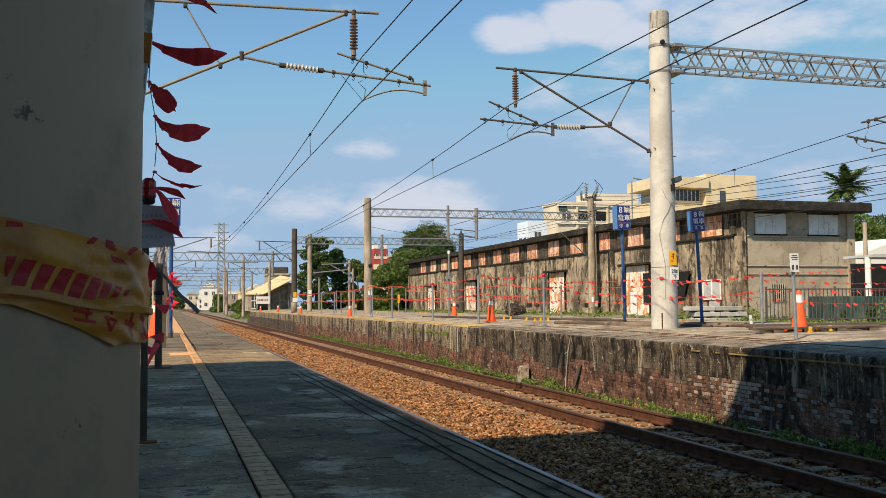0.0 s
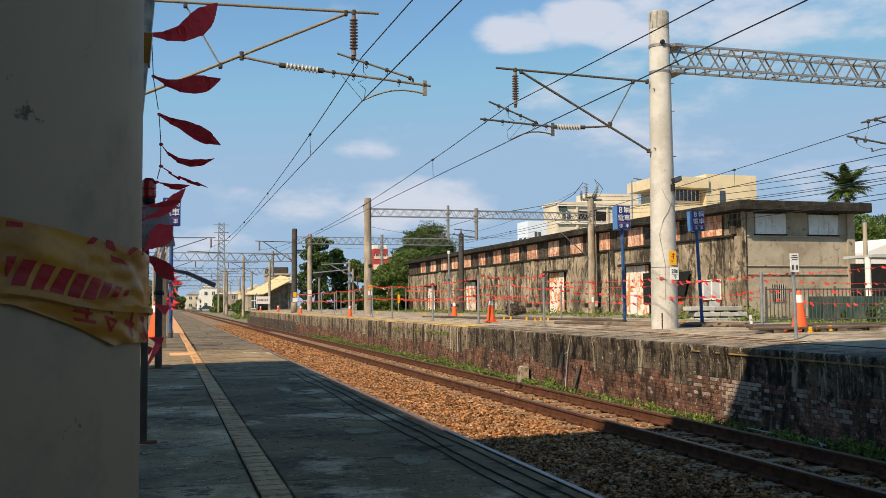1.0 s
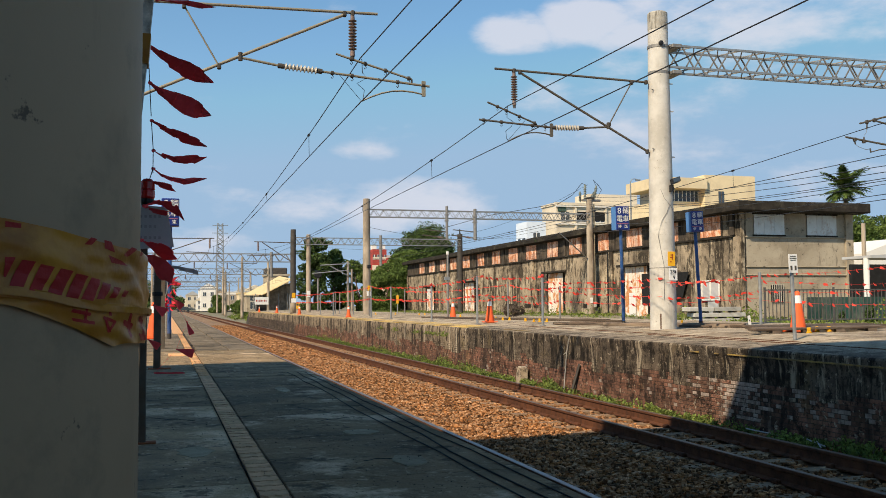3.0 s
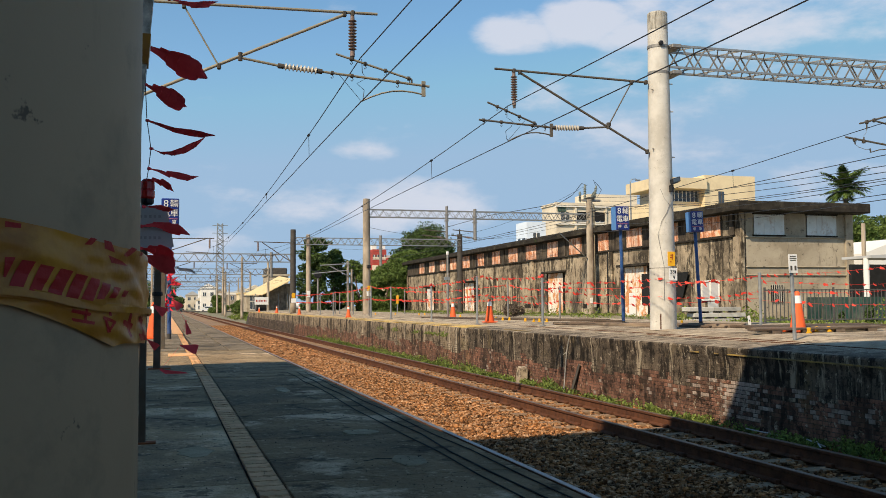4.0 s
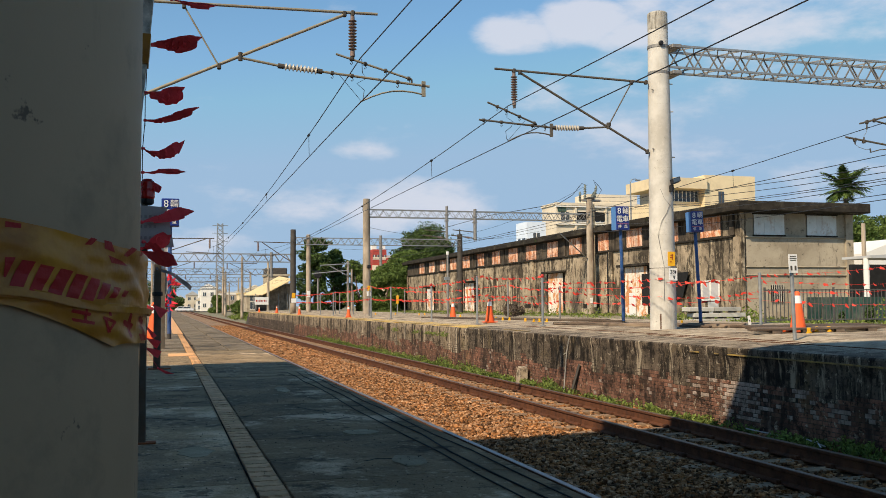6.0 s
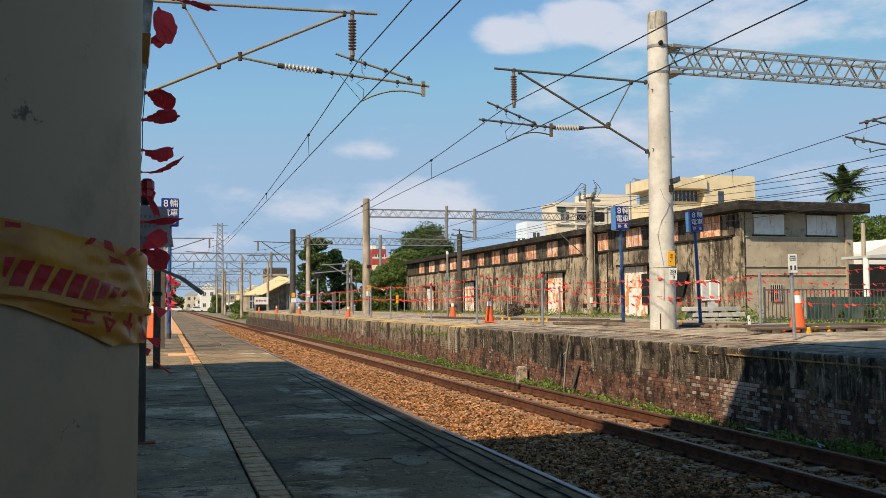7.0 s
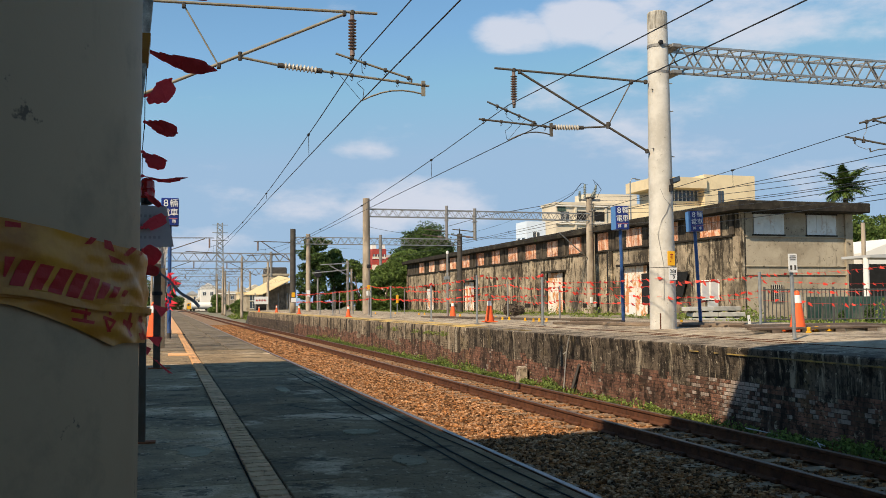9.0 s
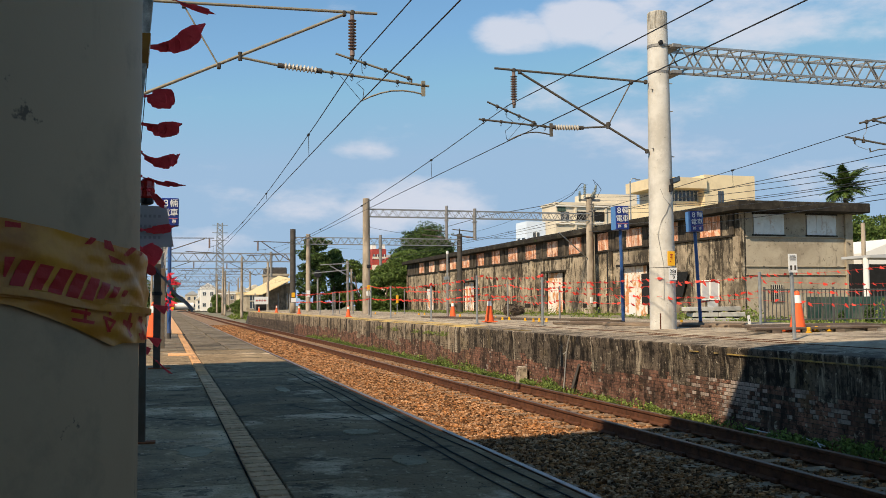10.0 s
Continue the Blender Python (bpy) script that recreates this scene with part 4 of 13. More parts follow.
# ---- old building behind the island platform ----
XB, YB, ZB = 26.3, 39.4, -0.1
hall = thing("warehouse", (XB, YB, ZB), "long derelict two-storey concrete railway building, black-streaked, with rusty shutters", "building")
YL = 64.6  # length of the front


def bpart(name, x0, y0, z0, x1, y1, z1, material, label="", bevel=0.0, parent=None):
    return part(name, box(B(), x0 - XB, y0 - YB, z0 - ZB, x1 - XB, y1 - YB, z1 - ZB, bevel), material, parent or hall, label)


bpart("wall", XB, YB, -0.5, XB + 0.3, YB + YL, 5.2, M_WALL, "black-streaked grey render")
bpart("wall", XB + 0.3, YB + 0.001, -0.5, XB + 6.3, YB + 0.3, 5.2, M_WALLEND, "brown-grey render")
bpart("wall", XB + 6.0, YB + 0.3, -0.5, XB + 6.3, YB + YL, 5.2, M_WALLEND)
bpart("wall", XB + 0.3, YB + YL - 0.3, -0.5, XB + 6.0, YB + YL, 5.2, M_WALL)
bpart("roof", XB - 0.75, YB - 1.0, 4.93, XB + 6.65, YB + 9.0, 5.4, M_ROOFEDGE, "dark mossy concrete roof slab", 0.04)
bpart("roof", XB - 0.55, YB + 9.0, 5.05, XB + 6.9, YB + YL + 0.4, 5.38, M_ROOFEDGE, "dark mossy concrete roof slab", 0.03)
bpart("parapet", XB - 0.1, YB + 9.2, 5.38, XB + 0.1, YB + YL, 5.52, M_ROOFEDGE)
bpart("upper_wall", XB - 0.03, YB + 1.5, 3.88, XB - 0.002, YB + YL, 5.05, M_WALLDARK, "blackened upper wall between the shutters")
bpart("ledge", XB - 0.12, YB + 0.6, 3.78, XB, YB + YL, 3.88, M_ROOFEDGE, "dark concrete string course", 0.02)
def shutter(x, y, z, w, h, along, material, slats=7):
    """A shutter of upright boards in a frame; along: 'y' on the front, 'x' on the end wall."""
    r = random.Random(int(y * 10 + x))

    def bit(name, u0, u1, d, v0, v1, m, parent):
        bm = B()
        if along == "y":
            box(bm, -d, u0, v0, 0.02, u1, v1)
        else:
            box(bm, u0, -d, v0, u1, 0.02, v1)
        return part(name, bm, m, parent)

    ob = bit("shutter", -w / 2, w / 2, 0.036, 0, h, material, hall)
    ob.location = (x - XB, y - YB, z - ZB)
    for i in range(slats):
        bit("board", -w / 2 + w * i / slats, -w / 2 + w * (i + 1) / slats - 0.015, r.uniform(0.045, 0.062), 0.005, h - r.uniform(0, 0.04), material, ob)
    bit("frame", -w / 2 - 0.06, w / 2 + 0.06, 0.075, -0.06, 0.0, M_ROOFEDGE, ob)
    bit("frame", -w / 2 - 0.06, w / 2 + 0.06, 0.075, h, h + 0.06, M_ROOFEDGE, ob)
    return ob


for i, (y, w) in enumerate(((41.95, 1.85), (45.9, 1.7), (50.0, 1.9), (54.1, 1.5), (58.3, 2.0), (62.2, 1.95), (66.3, 2.1), (70.1, 2.0), (74.1, 1.95), (78.15, 1.9), (82.25, 2.1), (86.2, 1.9), (89.75, 2.1), (93.65, 2.2), (97.65, 2.1))):
    shutter(XB, y, 3.92, w, 1.08, "y", M_SHUTTER)
for i in range(16):
    y = 40.0 + 4.02 * i
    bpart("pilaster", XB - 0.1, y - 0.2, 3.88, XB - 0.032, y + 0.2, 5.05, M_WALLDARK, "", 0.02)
for y in (39.62, 47.2, 53.0, 66.0, 78.6, 91.0, 103.7):
    bpart("pilaster", XB - 0.14, y - 0.22, -0.4, XB, y + 0.22, 3.78, M_WALL, "", 0.02)
for x in (27.87, 30.85):
    shutter(x, YB, 3.88, 1.7, 0.98, "x", M_SHUTTERGREY, 3)
for z in (3.74, 2.32, 1.92):
    bpart("ledge", XB + 0.25, YB - 0.07, z, XB + 6.0, YB, z + 0.06, M_WALLEND, "", 0.015)
bpart("pilaster", XB - 0.02, YB - 0.1, -0.4, XB + 0.14, YB, 4.93, M_WALL, "black-streaked corner pier")
bpart("pilaster", XB + 5.9, YB - 0.1, -0.4, XB + 6.32, YB, 4.93, M_WALLEND)
bpart("window", XB + 1.6, YB - 0.05, 0.66, XB + 2.25, YB, 1.46, M_DARK, "small barred window")
bm = B()
for i in range(6):
    box(bm, 1.62 + 0.12 * i, -0.09, 0.74, 1.65 + 0.12 * i, -0.06, 1.6)
part("window_bars", bm, M_INSULW, hall)


def doorway(y0, y1, top, leaf, label, base=-0.25, hood=True):
    ob = bpart("door", XB - 0.05, y0, base, XB + 0.01, y1, top, leaf, label)
    n = 6
    for i in range(n):
        a, b = y0 - YB + (y1 - y0) * i / n, y0 - YB + (y1 - y0) * (i + 1) / n - 0.02
        part("board", box(B(), -0.085, a, base - ZB, -0.052, b, top - ZB), leaf, ob)
    if hood:
        bpart("door_hood", XB - 0.45, y0 - 0.4, top + 0.02, XB, y1 + 0.4, top + 0.16, M_ROOFEDGE, "dark concrete hood", 0.02)
    for y in (y0 - 0.12, y1 + 0.02):
        bpart("door_frame", XB - 0.12, y, base, XB, y + 0.1, top, M_ROOFEDGE)
    return ob


doorway(60.3, 62.95, 2.75, M_DOORRUST, "white door, peeling and streaked with orange rust")
doorway(79.75, 82.5, 2.55, M_DOORRUST, "white door, peeling and streaked with orange rust")
doorway(92.9, 95.6, 2.35, M_DOORRUST, "white door, peeling and streaked with orange rust")
doorway(48.4, 51.2, 2.75, M_DOORRUST, "rusty sheeted doorway with a small white door")
bpart("open_gap", XB - 0.14, 46.7, 0.55, XB - 0.1, 49.0, 2.3, M_DARK, "dark open part of the doorway")
bpart("door_leaf", XB - 0.18, 49.75, -0.2, XB - 0.13, 50.5, 1.25, M_WHITE, "small white door")
bm = B()
prism(bm, [(-0.16, 45.6 - YB, 2.35), (-0.16, 43.9 - YB, 2.36), (-0.16, 44.55 - YB, 1.0), (-0.16, 45.6 - YB, 0.85)], (0.03, 0, 0))
part("dark_sheet", bm, M_DARK, hall, "torn black sheet over an opening")
win = bpart("window", XB - 0.05, 41.25, 0.8, XB + 0.01, 42.75, 1.68, M_KERBW, "white shuttered window with two panes")
for y in (1.88, 2.66):
    part("pane", box(B(), -0.066, y, 0.96, -0.052, y + 0.7, 1.74), M_BOARD, win)
bpart("patch_panel", XB - 0.05, 41.4, 0.15, XB, 42.3, 0.72, M_GREYROOF, "grey sheet leaning under the window")
bm = B()
for y in (41.2, 42.0, 42.78):
    box(bm, -0.1, y - YB - 0.04, 0.85, -0.06, y - YB + 0.04, 1.85)
for z in (0.85, 1.8):
    box(bm, -0.1, 1.8, z, -0.06, 3.42, z + 0.06)
part("window_frame", bm, M_HOUSEWHITE, hall)
for i, (y0, y1) in enumerate(((55.0, 57.2), (65.2, 67.6), (69.5, 72.0), (84.5, 87.5))):
    bpart("vent", XB - 0.05, y0, 0.35, XB, y1, 0.62, M_ROOFEDGE)

bpart("downpipe_recess", XB - 0.13, 52.8, -0.2, XB - 0.1, 53.45, 3.76, M_DARK, "black strip down the wall")

# pale blocks stacked before the end of the building
for i, (z, d) in enumerate(((0.0, 0.0), (0.2, 0.12), (0.4, -0.08))):
    t = thing("concrete_block_row", (17.35 + d, 29.0, -0.1 + z), "long pale concrete kerb blocks stacked in the grass", "concrete block", "stacked kerb blocks")
    for x0, x1 in ((0.0, 0.98), (1.0, 2.05)):
        part("block", box(B(), x0, 0.03 * (i % 2), 0.05, x1, 0.5, 0.2, 0.015), M_KERBW, t)
    for x0 in (0.2, 0.7, 1.2, 1.8):
        part("spacer", box(B(), x0, 0.06, 0.0, x0 + 0.1, 0.45, 0.05), M_TIMBER, t)

# ---- houses and trees behind ----


def house(name, at, w, d, h, material, label, rows=0, cols=0, roof=0.0, win=(1.2, 1.3), parapet=0.0, roof_mat=None, roof_w=0.0):
    t = thing(name, at, label, "building")
    part("wall", box(B(), 0, 0, 0, w, d, h), material, t)
    part("roof", box(B(), -roof, -roof, h, w + roof, d + roof, h + 0.35 + parapet), roof_mat or material, t)
    if at[1] > 200 and int(at[1] * 7 + w * 10) % 4 == 0:
        part("gable", prism(B(), [(-0.25, -0.3, h + 0.35), (w + 0.25, -0.3, h + 0.35), (w * 0.5, -0.3, h + 0.35 + w * 0.32)], (0, d + 0.6, 0)), roof_mat or M_GREYROOF, t)
    for r in range(rows):
        for c in range(cols):
            x, z = w * (c + 0.5) / cols, h - (h / max(rows, 1)) * (r + 0.62)
            wn_ = part("window", box(B(), x - win[0] / 2, -0.06, z, x + win[0] / 2, 0.02, z + win[1]), M_GLASS, t)
            part("frame", box(B(), x - win[0] / 2 - 0.1, -0.1, z - 0.12, x + win[0] / 2 + 0.1, -0.062, z - 0.02), M_HOUSEWHITE, wn_)
            part("mullion", box(B(), x - 0.04, -0.09, z, x + 0.04, -0.062, z + win[1]), M_HOUSEWHITE, wn_)
    return t


yb = house("apartment_building", (58.9, 95, -0.5), 6.6, 12, 15.3, M_CREAM, "cream rendered block with a flat roof")
for z in (12.5, 9.0, 5.5):
    w_ = part("window", box(B(), 1.75, -0.06, z - 0.0, 2.45, 0.02, z + 1.3), M_GLASS, yb)
    part("frame", box(B(), 1.65, -0.1, z - 0.12, 2.55, -0.062, z - 0.02), M_BARK, w_)
    part("mullion", box(B(), 2.07, -0.09, z, 2.13, -0.062, z + 1.3), M_BARK, w_)
yb2 = house("apartment_building", (53.8, 96, -0.5), 5.1, 10, 12.3, M_CREAM, "cream rendered block with a broad window band under an overhanging roof")
part("roof_slab", box(B(), -1.2, -1.4, 14.0, 5.2, 6, 15.2), M_CREAM, yb2)
part("post_wall", box(B(), 0.6, 0.5, 12.3, 5.1, 6, 14.0), M_CREAM2, yb2)
wb = part("window_band", box(B(), 1.9, 0.3, 12.45, 5.0, 0.49, 13.9), M_GLASS, yb2)
bm = B()
for i in range(7):
    box(bm, 1.9 + 0.51 * i, 0.22, 12.45, 1.96 + 0.51 * i, 0.3, 13.9)
part("mullion", bm, M_HOUSEWHITE, wb)
part("balcony", box(B(), 1.0, -1.2, 10.6, 5.1, 0.0, 12.0), M_CREAM, yb2)
pb = house("apartment_building", (51.3, 120, -0.5), 13.0, 5, 14.6, M_CREAM2, "pale cream block with a stepped flat roof", 4, 5, 0.15, (1.2, 1.3))
part("upper_storey", box(B(), 4.9, 0.6, 14.6, 12.6, 4.6, 16.3), M_CREAM2, pb)
for z in (14.35, 11.9, 8.5):
    part("ledge", box(B(), -0.1, -0.28, z, 13.1, -0.0, z + 0.16), M_HOUSEWHITE, pb)
for x in (2.7, 7.25, 10.2):
    part("pier", box(B(), x, -0.2, 0.0, x + 0.3, -0.002, 14.35), M_CREAM2, pb)
part("open_storey", box(B(), 2.8, -0.12, 12.5, 7.2, 0.02, 13.7), M_DARK, pb, "dark open storey")
part("green_window", box(B(), 0.2, -0.1, 13.7, 1.4, 0.0, 14.6), M_GREENPANEL, pb, "green shuttered window")
wb2 = house("house", (46.2, 118, -0.5), 2.7, 4, 11.7, M_BLUEWHITE, "white painted house with a flat roof", 3, 1, 0.0, (0.9, 1.3))
for y in (0.7, 2.4):
    for z in (8.6, 5.2):
        part("side_window", box(B(), -0.06, y, z, 0.02, y + 0.9, z + 1.3), M_GLASS, wb2)
rb = house("apartment_building", (34.25, 160, -0.5), 2.45, 2.0, 10.3, M_REDBLOCK, "red tiled block with pale bands and white rooftop rooms", 5, 4, 0.0, (0.42, 0.7))
part("pale_base", box(B(), -0.1, -0.3, 0, 2.5, -0.14, 7.9), M_CREAM2, rb)
part("pale_band", box(B(), 0.0, -0.12, 9.05, 2.45, -0.064, 9.3), M_CREAM2, rb)
part("roof_room", box(B(), 0.0, 0.3, 10.65, 0.75, 1.7, 11.4), M_HOUSEWHITE, rb, "white rooftop room")
part("roof_room", box(B(), 1.75, 0.3, 10.65, 2.3, 1.7, 11.5), M_HOUSEWHITE, rb, "white rooftop room")
house("house", (36.75, 158, -0.5), 2.9, 8, 8.75, M_CREAM2, "low red-roofed house among the trees", 2, 3, 0.2, (0.6, 0.8), roof_mat=M_REDBLOCK)
house("house", (36.9, 166, -0.5), 2.2, 6, 9.6, M_GREYROOF, "pale grey house behind the red-roofed one")
sl_ = thing("street_lamp", (46.95, 90, -0.3), "slim grey street lamp with a curved arm", "street lamp")
part("post", tube(B(), (0, 0, 0), (0, 0, 13.7), 0.12, 0.07, 8), M_GALV, sl_)
part("arm", path(B(), [(0, 0, 13.6), (0.15, 0, 13.95), (0.6, 0, 14.0), (0.85, 0, 13.9)], 0.05, 6), M_GALV, sl_)
part("lamp_head", box(B(), 0.6, -0.12, 13.82, 1.15, 0.12, 13.94, 0.03), M_GALV, sl_)
# cream-roofed shed by the line
M_SHEDWALL = mat("brown_boarding", (0.34, 0.265, 0.19), (0.2, 0.155, 0.11), 2.0, 0.9, 0.3, spot=(0.1, 0.08, 0.06), spot_scale=1.2, spot_amount=0.6, streaks=(((0.07, 0.055, 0.042), 3.0, 0.15, 0.54, 0.62, 0.7),))
sh = thing("shed", (14.0, 152, -0.4), "station shed with a cream sloping tin roof", "building")
part("wall", prism(B(), [(0.9, 0, 0), (5.6, 0, 0), (5.6, 0, 4.6), (4.4, 0, 4.3), (0.9, 0, 2.7)], (0, 7, 0)), M_SHEDWALL, sh, "dull brown boarded wall")
part("roof", prism(B(), [(-1.4, 7.0, 2.75), (0.7, -2.0, 2.65), (5.3, -2.0, 5.05), (4.2, 7.0, 5.75)], (0, 0, 0.14)), M_TIN, sh, "cream sloping tin roof")
part("opening", box(B(), -0.2, -0.5, 0.2, 1.6, -0.42, 2.3), M_DARK, sh)
for x in (-0.4, 1.7, 3.2, 4.6):
    part("post", box(B(), x, -0.6, 0, x + 0.16, -0.44, 2.9), M_GALVDULL, sh)
house("house", (14.3, 175, -0.5), 4.4, 9, 2.9, M_WALLEND, "low grey house beside the shed", 2, 2, 0.2, (1.0, 1.2))
tank = house("house", (17.6, 172, -0.5), 3.8, 7, 6.4, M_WALLEND, "grey house with a dark roof structure", 2, 2, 0.2, (1.0, 1.2))
part("roof_structure", box(B(), -0.2, 0.3, 6.6, 3.6, 5, 7.9, 0.2), M_DARKPOLE, tank, "dark rounded roof structure")
# name board by the platform end
nb = thing("station_board", (13.05, 135, 0.32), "white board with unreadable red writing", "sign")
part("board", box(B(), -0.95, 0, 0.45, 0.95, 0.08, 1.5), M_WHITE, nb)
for i, w in enumerate((0.13, 0.09, 0.14, 0.12, 0.08, 0.12, 0.1)):
    part("writing", box(B(), -0.75 + 0.22 * i, -0.02, 0.86, -0.75 + 0.22 * i + w, -0.003, 1.1), M_TAPERED, nb)
part("leg", box(B(), -0.8, 0, -0.3, -0.7, 0.06, 0.45), M_GALVDULL, nb)
part("leg", box(B(), 0.7, 0, -0.3, 0.8, 0.06, 0.45), M_GALVDULL, nb)

rng = random.Random(11)
for i in range(30):
    y = 318 + 6 * i + rng.uniform(-3, 3)
    house("house", (y * rng.uniform(0.03, 0.07), y, -1.2), rng.uniform(3.0, 6.5), 6, rng.uniform(3.2, 8.0), rng.choice((M_HOUSEWHITE, M_CREAM2, M_GREYROOF, M_WALLEND, M_OLDPOLE)), "small far town house in pale render", 2, 2, 0.15, (1.0, 1.2), roof_mat=rng.choice((M_GREYROOF, M_CREAM2, M_HOUSEWHITE)))
for i in range(7):
    y = 200 + 13 * i + rng.uniform(-3, 3)
    house("house", (y * rng.uniform(0.07, 0.098), y, -1.2), rng.uniform(3, 6), 7, rng.uniform(3.0, 5.6), rng.choice((M_HOUSEWHITE, M_CREAM2, M_CREAM, M_WALLEND, M_OLDPOLE)), "pale far house beside the line", 2, 2, 0.15, (1.0, 1.2), roof_mat=rng.choice((M_GREYROOF, M_CREAM2, M_TIN)))
for i in range(8):
    y = 430 + 14 * i
    house("house", (-12 + rng.uniform(0, 22), y, -1.2), rng.uniform(5, 9), 8, rng.uniform(3.5, 7), rng.choice((M_HOUSEWHITE, M_CREAM2)), "small far town house in pale render", 2, 2, 0.15)


def tree(at, height, clumps, count, size, material, label, seed, trunk=0.25):
    t = thing("tree", at, label, "tree", "trees behind the station")
    bm = B()
    tube(bm, (0, 0, -0.3), (0.1, 0, height * 0.45), trunk, trunk * 0.6, 9)
    for c, r in clumps[:6]:
        tube(bm, (0.1, 0, height * rng.uniform(0.25, 0.45)), (c[0], c[1], c[2]), trunk * 0.45, trunk * 0.12, 6)
    part("trunk", bm, M_BARK, t)
    leaves("crown", clumps, int(count * 3.6), size * 0.72, material, t, seed)
    return t


def clumps_of(w, h, n, seed, z0=0.25, d=None, top=1.0, cone_top=False):
    r = random.Random(seed)
    out = []
    for i in range(n):
        k = r.uniform(z0, 0.93) ** 0.9
        spread = w * 0.5 * math.sqrt(max(0.05, 1 - (2 * (k - 0.45)) ** 2 * top))
        if cone_top:
            spread = w * 0.5 * (1.02 - k) ** 0.8
        a, q = r.uniform(0, math.tau), r.uniform(0.2, 0.85)
        rr = w * r.uniform(0.14, 0.24) * (1.25 - 0.95 * k if cone_top else 1.0)
        out.append(((math.cos(a) * spread * q, math.sin(a) * (d or w) / w * spread * q, h * k), (rr, rr, rr * r.uniform(0.6, 0.9))))
    return out


def sprays(around, n, seed, long, thin_):
    """Outlying sprays of foliage on the edge of a crown."""
    r = random.Random(seed)
    out = []
    for i in range(n):
        (x, y, z), rad = around[r.randrange(len(around))]
        s = 1 if x > 0 else -1
        out.append(((x + s * rad[0] * r.uniform(0.7, 1.15), y - rad[1] * r.uniform(0, 0.8), z + rad[2] * r.uniform(-0.2, 0.9)), (long * r.uniform(0.5, 1.2), thin_, thin_ * r.uniform(0.6, 1.2))))
    return out


crown = clumps_of(4.2, 8.9, 34, 1, 0.05)
tree((17.0, 112, -0.3), 8.4, crown + sprays(crown, 30, 51, 0.6, 0.24), 4600, 0.2, M_LEAFDARK, "broad dark green tree behind the platform", 1)
crown = clumps_of(3.4, 7.8, 26, 2, 0.05)
tree((19.6, 114, -0.3), 7.6, crown + sprays(crown, 24, 52, 0.55, 0.22), 3400, 0.2, M_LEAFDARK, "dark green tree behind the platform", 2)
crown = clumps_of(5.0, 6.0, 14, 3, 0.1)
tree((22.3, 113, -0.3), 5.5, crown + sprays(crown, 16, 53, 0.5, 0.2), 3000, 0.2, M_LEAF, "green tree behind the platform", 3)
crown = clumps_of(13.5, 11.4, 90, 4, 0.1, cone_top=True)
tree((32.1, 116, -0.3), 10.4, crown + sprays([c for c in crown if c[0][2] > 5.5], 60, 54, 0.8, 0.22), 17000, 0.15, M_LEAFDARK, "tall dark conical tree behind the building", 4)
crown = clumps_of(6.4, 10.0, 36, 17, 0.45)
tree((30.9, 115, -0.3), 9.4, crown + sprays([c for c in crown if c[0][0] < 0.5], 36, 55, 0.8, 0.2), 8000, 0.16, M_LEAFDARK, "dark feathery tree behind the building", 17)
tree((33.8, 118, -0.3), 9.0, clumps_of(6.4, 9.2, 50, 5, 0.02), 9000, 0.2, M_LEAFDARK, "dark green tree behind the building", 5)
tree((27.4, 110, -0.3), 6.6, clumps_of(7.0, 7.2, 24, 6, 0.05), 8000, 0.19, M_LEAF, "bright green bushy tree beside the building", 6)
tree((23.6, 104, -0.3), 4.0, clumps_of(5.0, 4.2, 16, 7, 0.05), 4500, 0.17, M_LEAF, "bright green bushes beside the building", 7)
tree((27.4, 106.5, -0.3), 4.4, clumps_of(4.5, 4.6, 14, 8, 0.05), 3500, 0.17, M_LEAF, "bright green bushes beside the building", 8)
tree((60.0, 72, -0.3), 7.6, clumps_of(8.0, 8.2, 24, 9, 0.2), 7000, 0.2, M_LEAF, "broad green tree beyond the fence", 9)
tree((66.0, 74, -0.3), 8.0, clumps_of(8.0, 8.8, 24, 10, 0.2), 7000, 0.2, M_LEAF, "broad green tree beyond the fence", 10)
tree((17.0, 205, -1.0), 4, clumps_of(6, 3.6, 16, 12, 0.05), 3000, 0.25, M_LEAF, "green bushes beside the line", 12)
tree((14.2, 190, -1.2), 3, clumps_of(5, 2.8, 12, 13, 0.05), 2500, 0.2, M_LEAF, "green bushes beside the line", 13)
tree((13.6, 255, -1.2), 3.4, clumps_of(6, 3.9, 12, 14, 0.05), 2500, 0.25, M_LEAF, "green bushes beside the line", 14)
tree((3.0, 420, -1.2), 12, clumps_of(12, 12, 14, 15, 0.1), 2500, 0.5, M_LEAFDARK, "dark far trees at the end of the line", 15)
tree((-8.0, 430, -1.2), 12, clumps_of(14, 12, 14, 16, 0.1), 2500, 0.5, M_LEAFDARK, "dark far trees at the end of the line", 16)

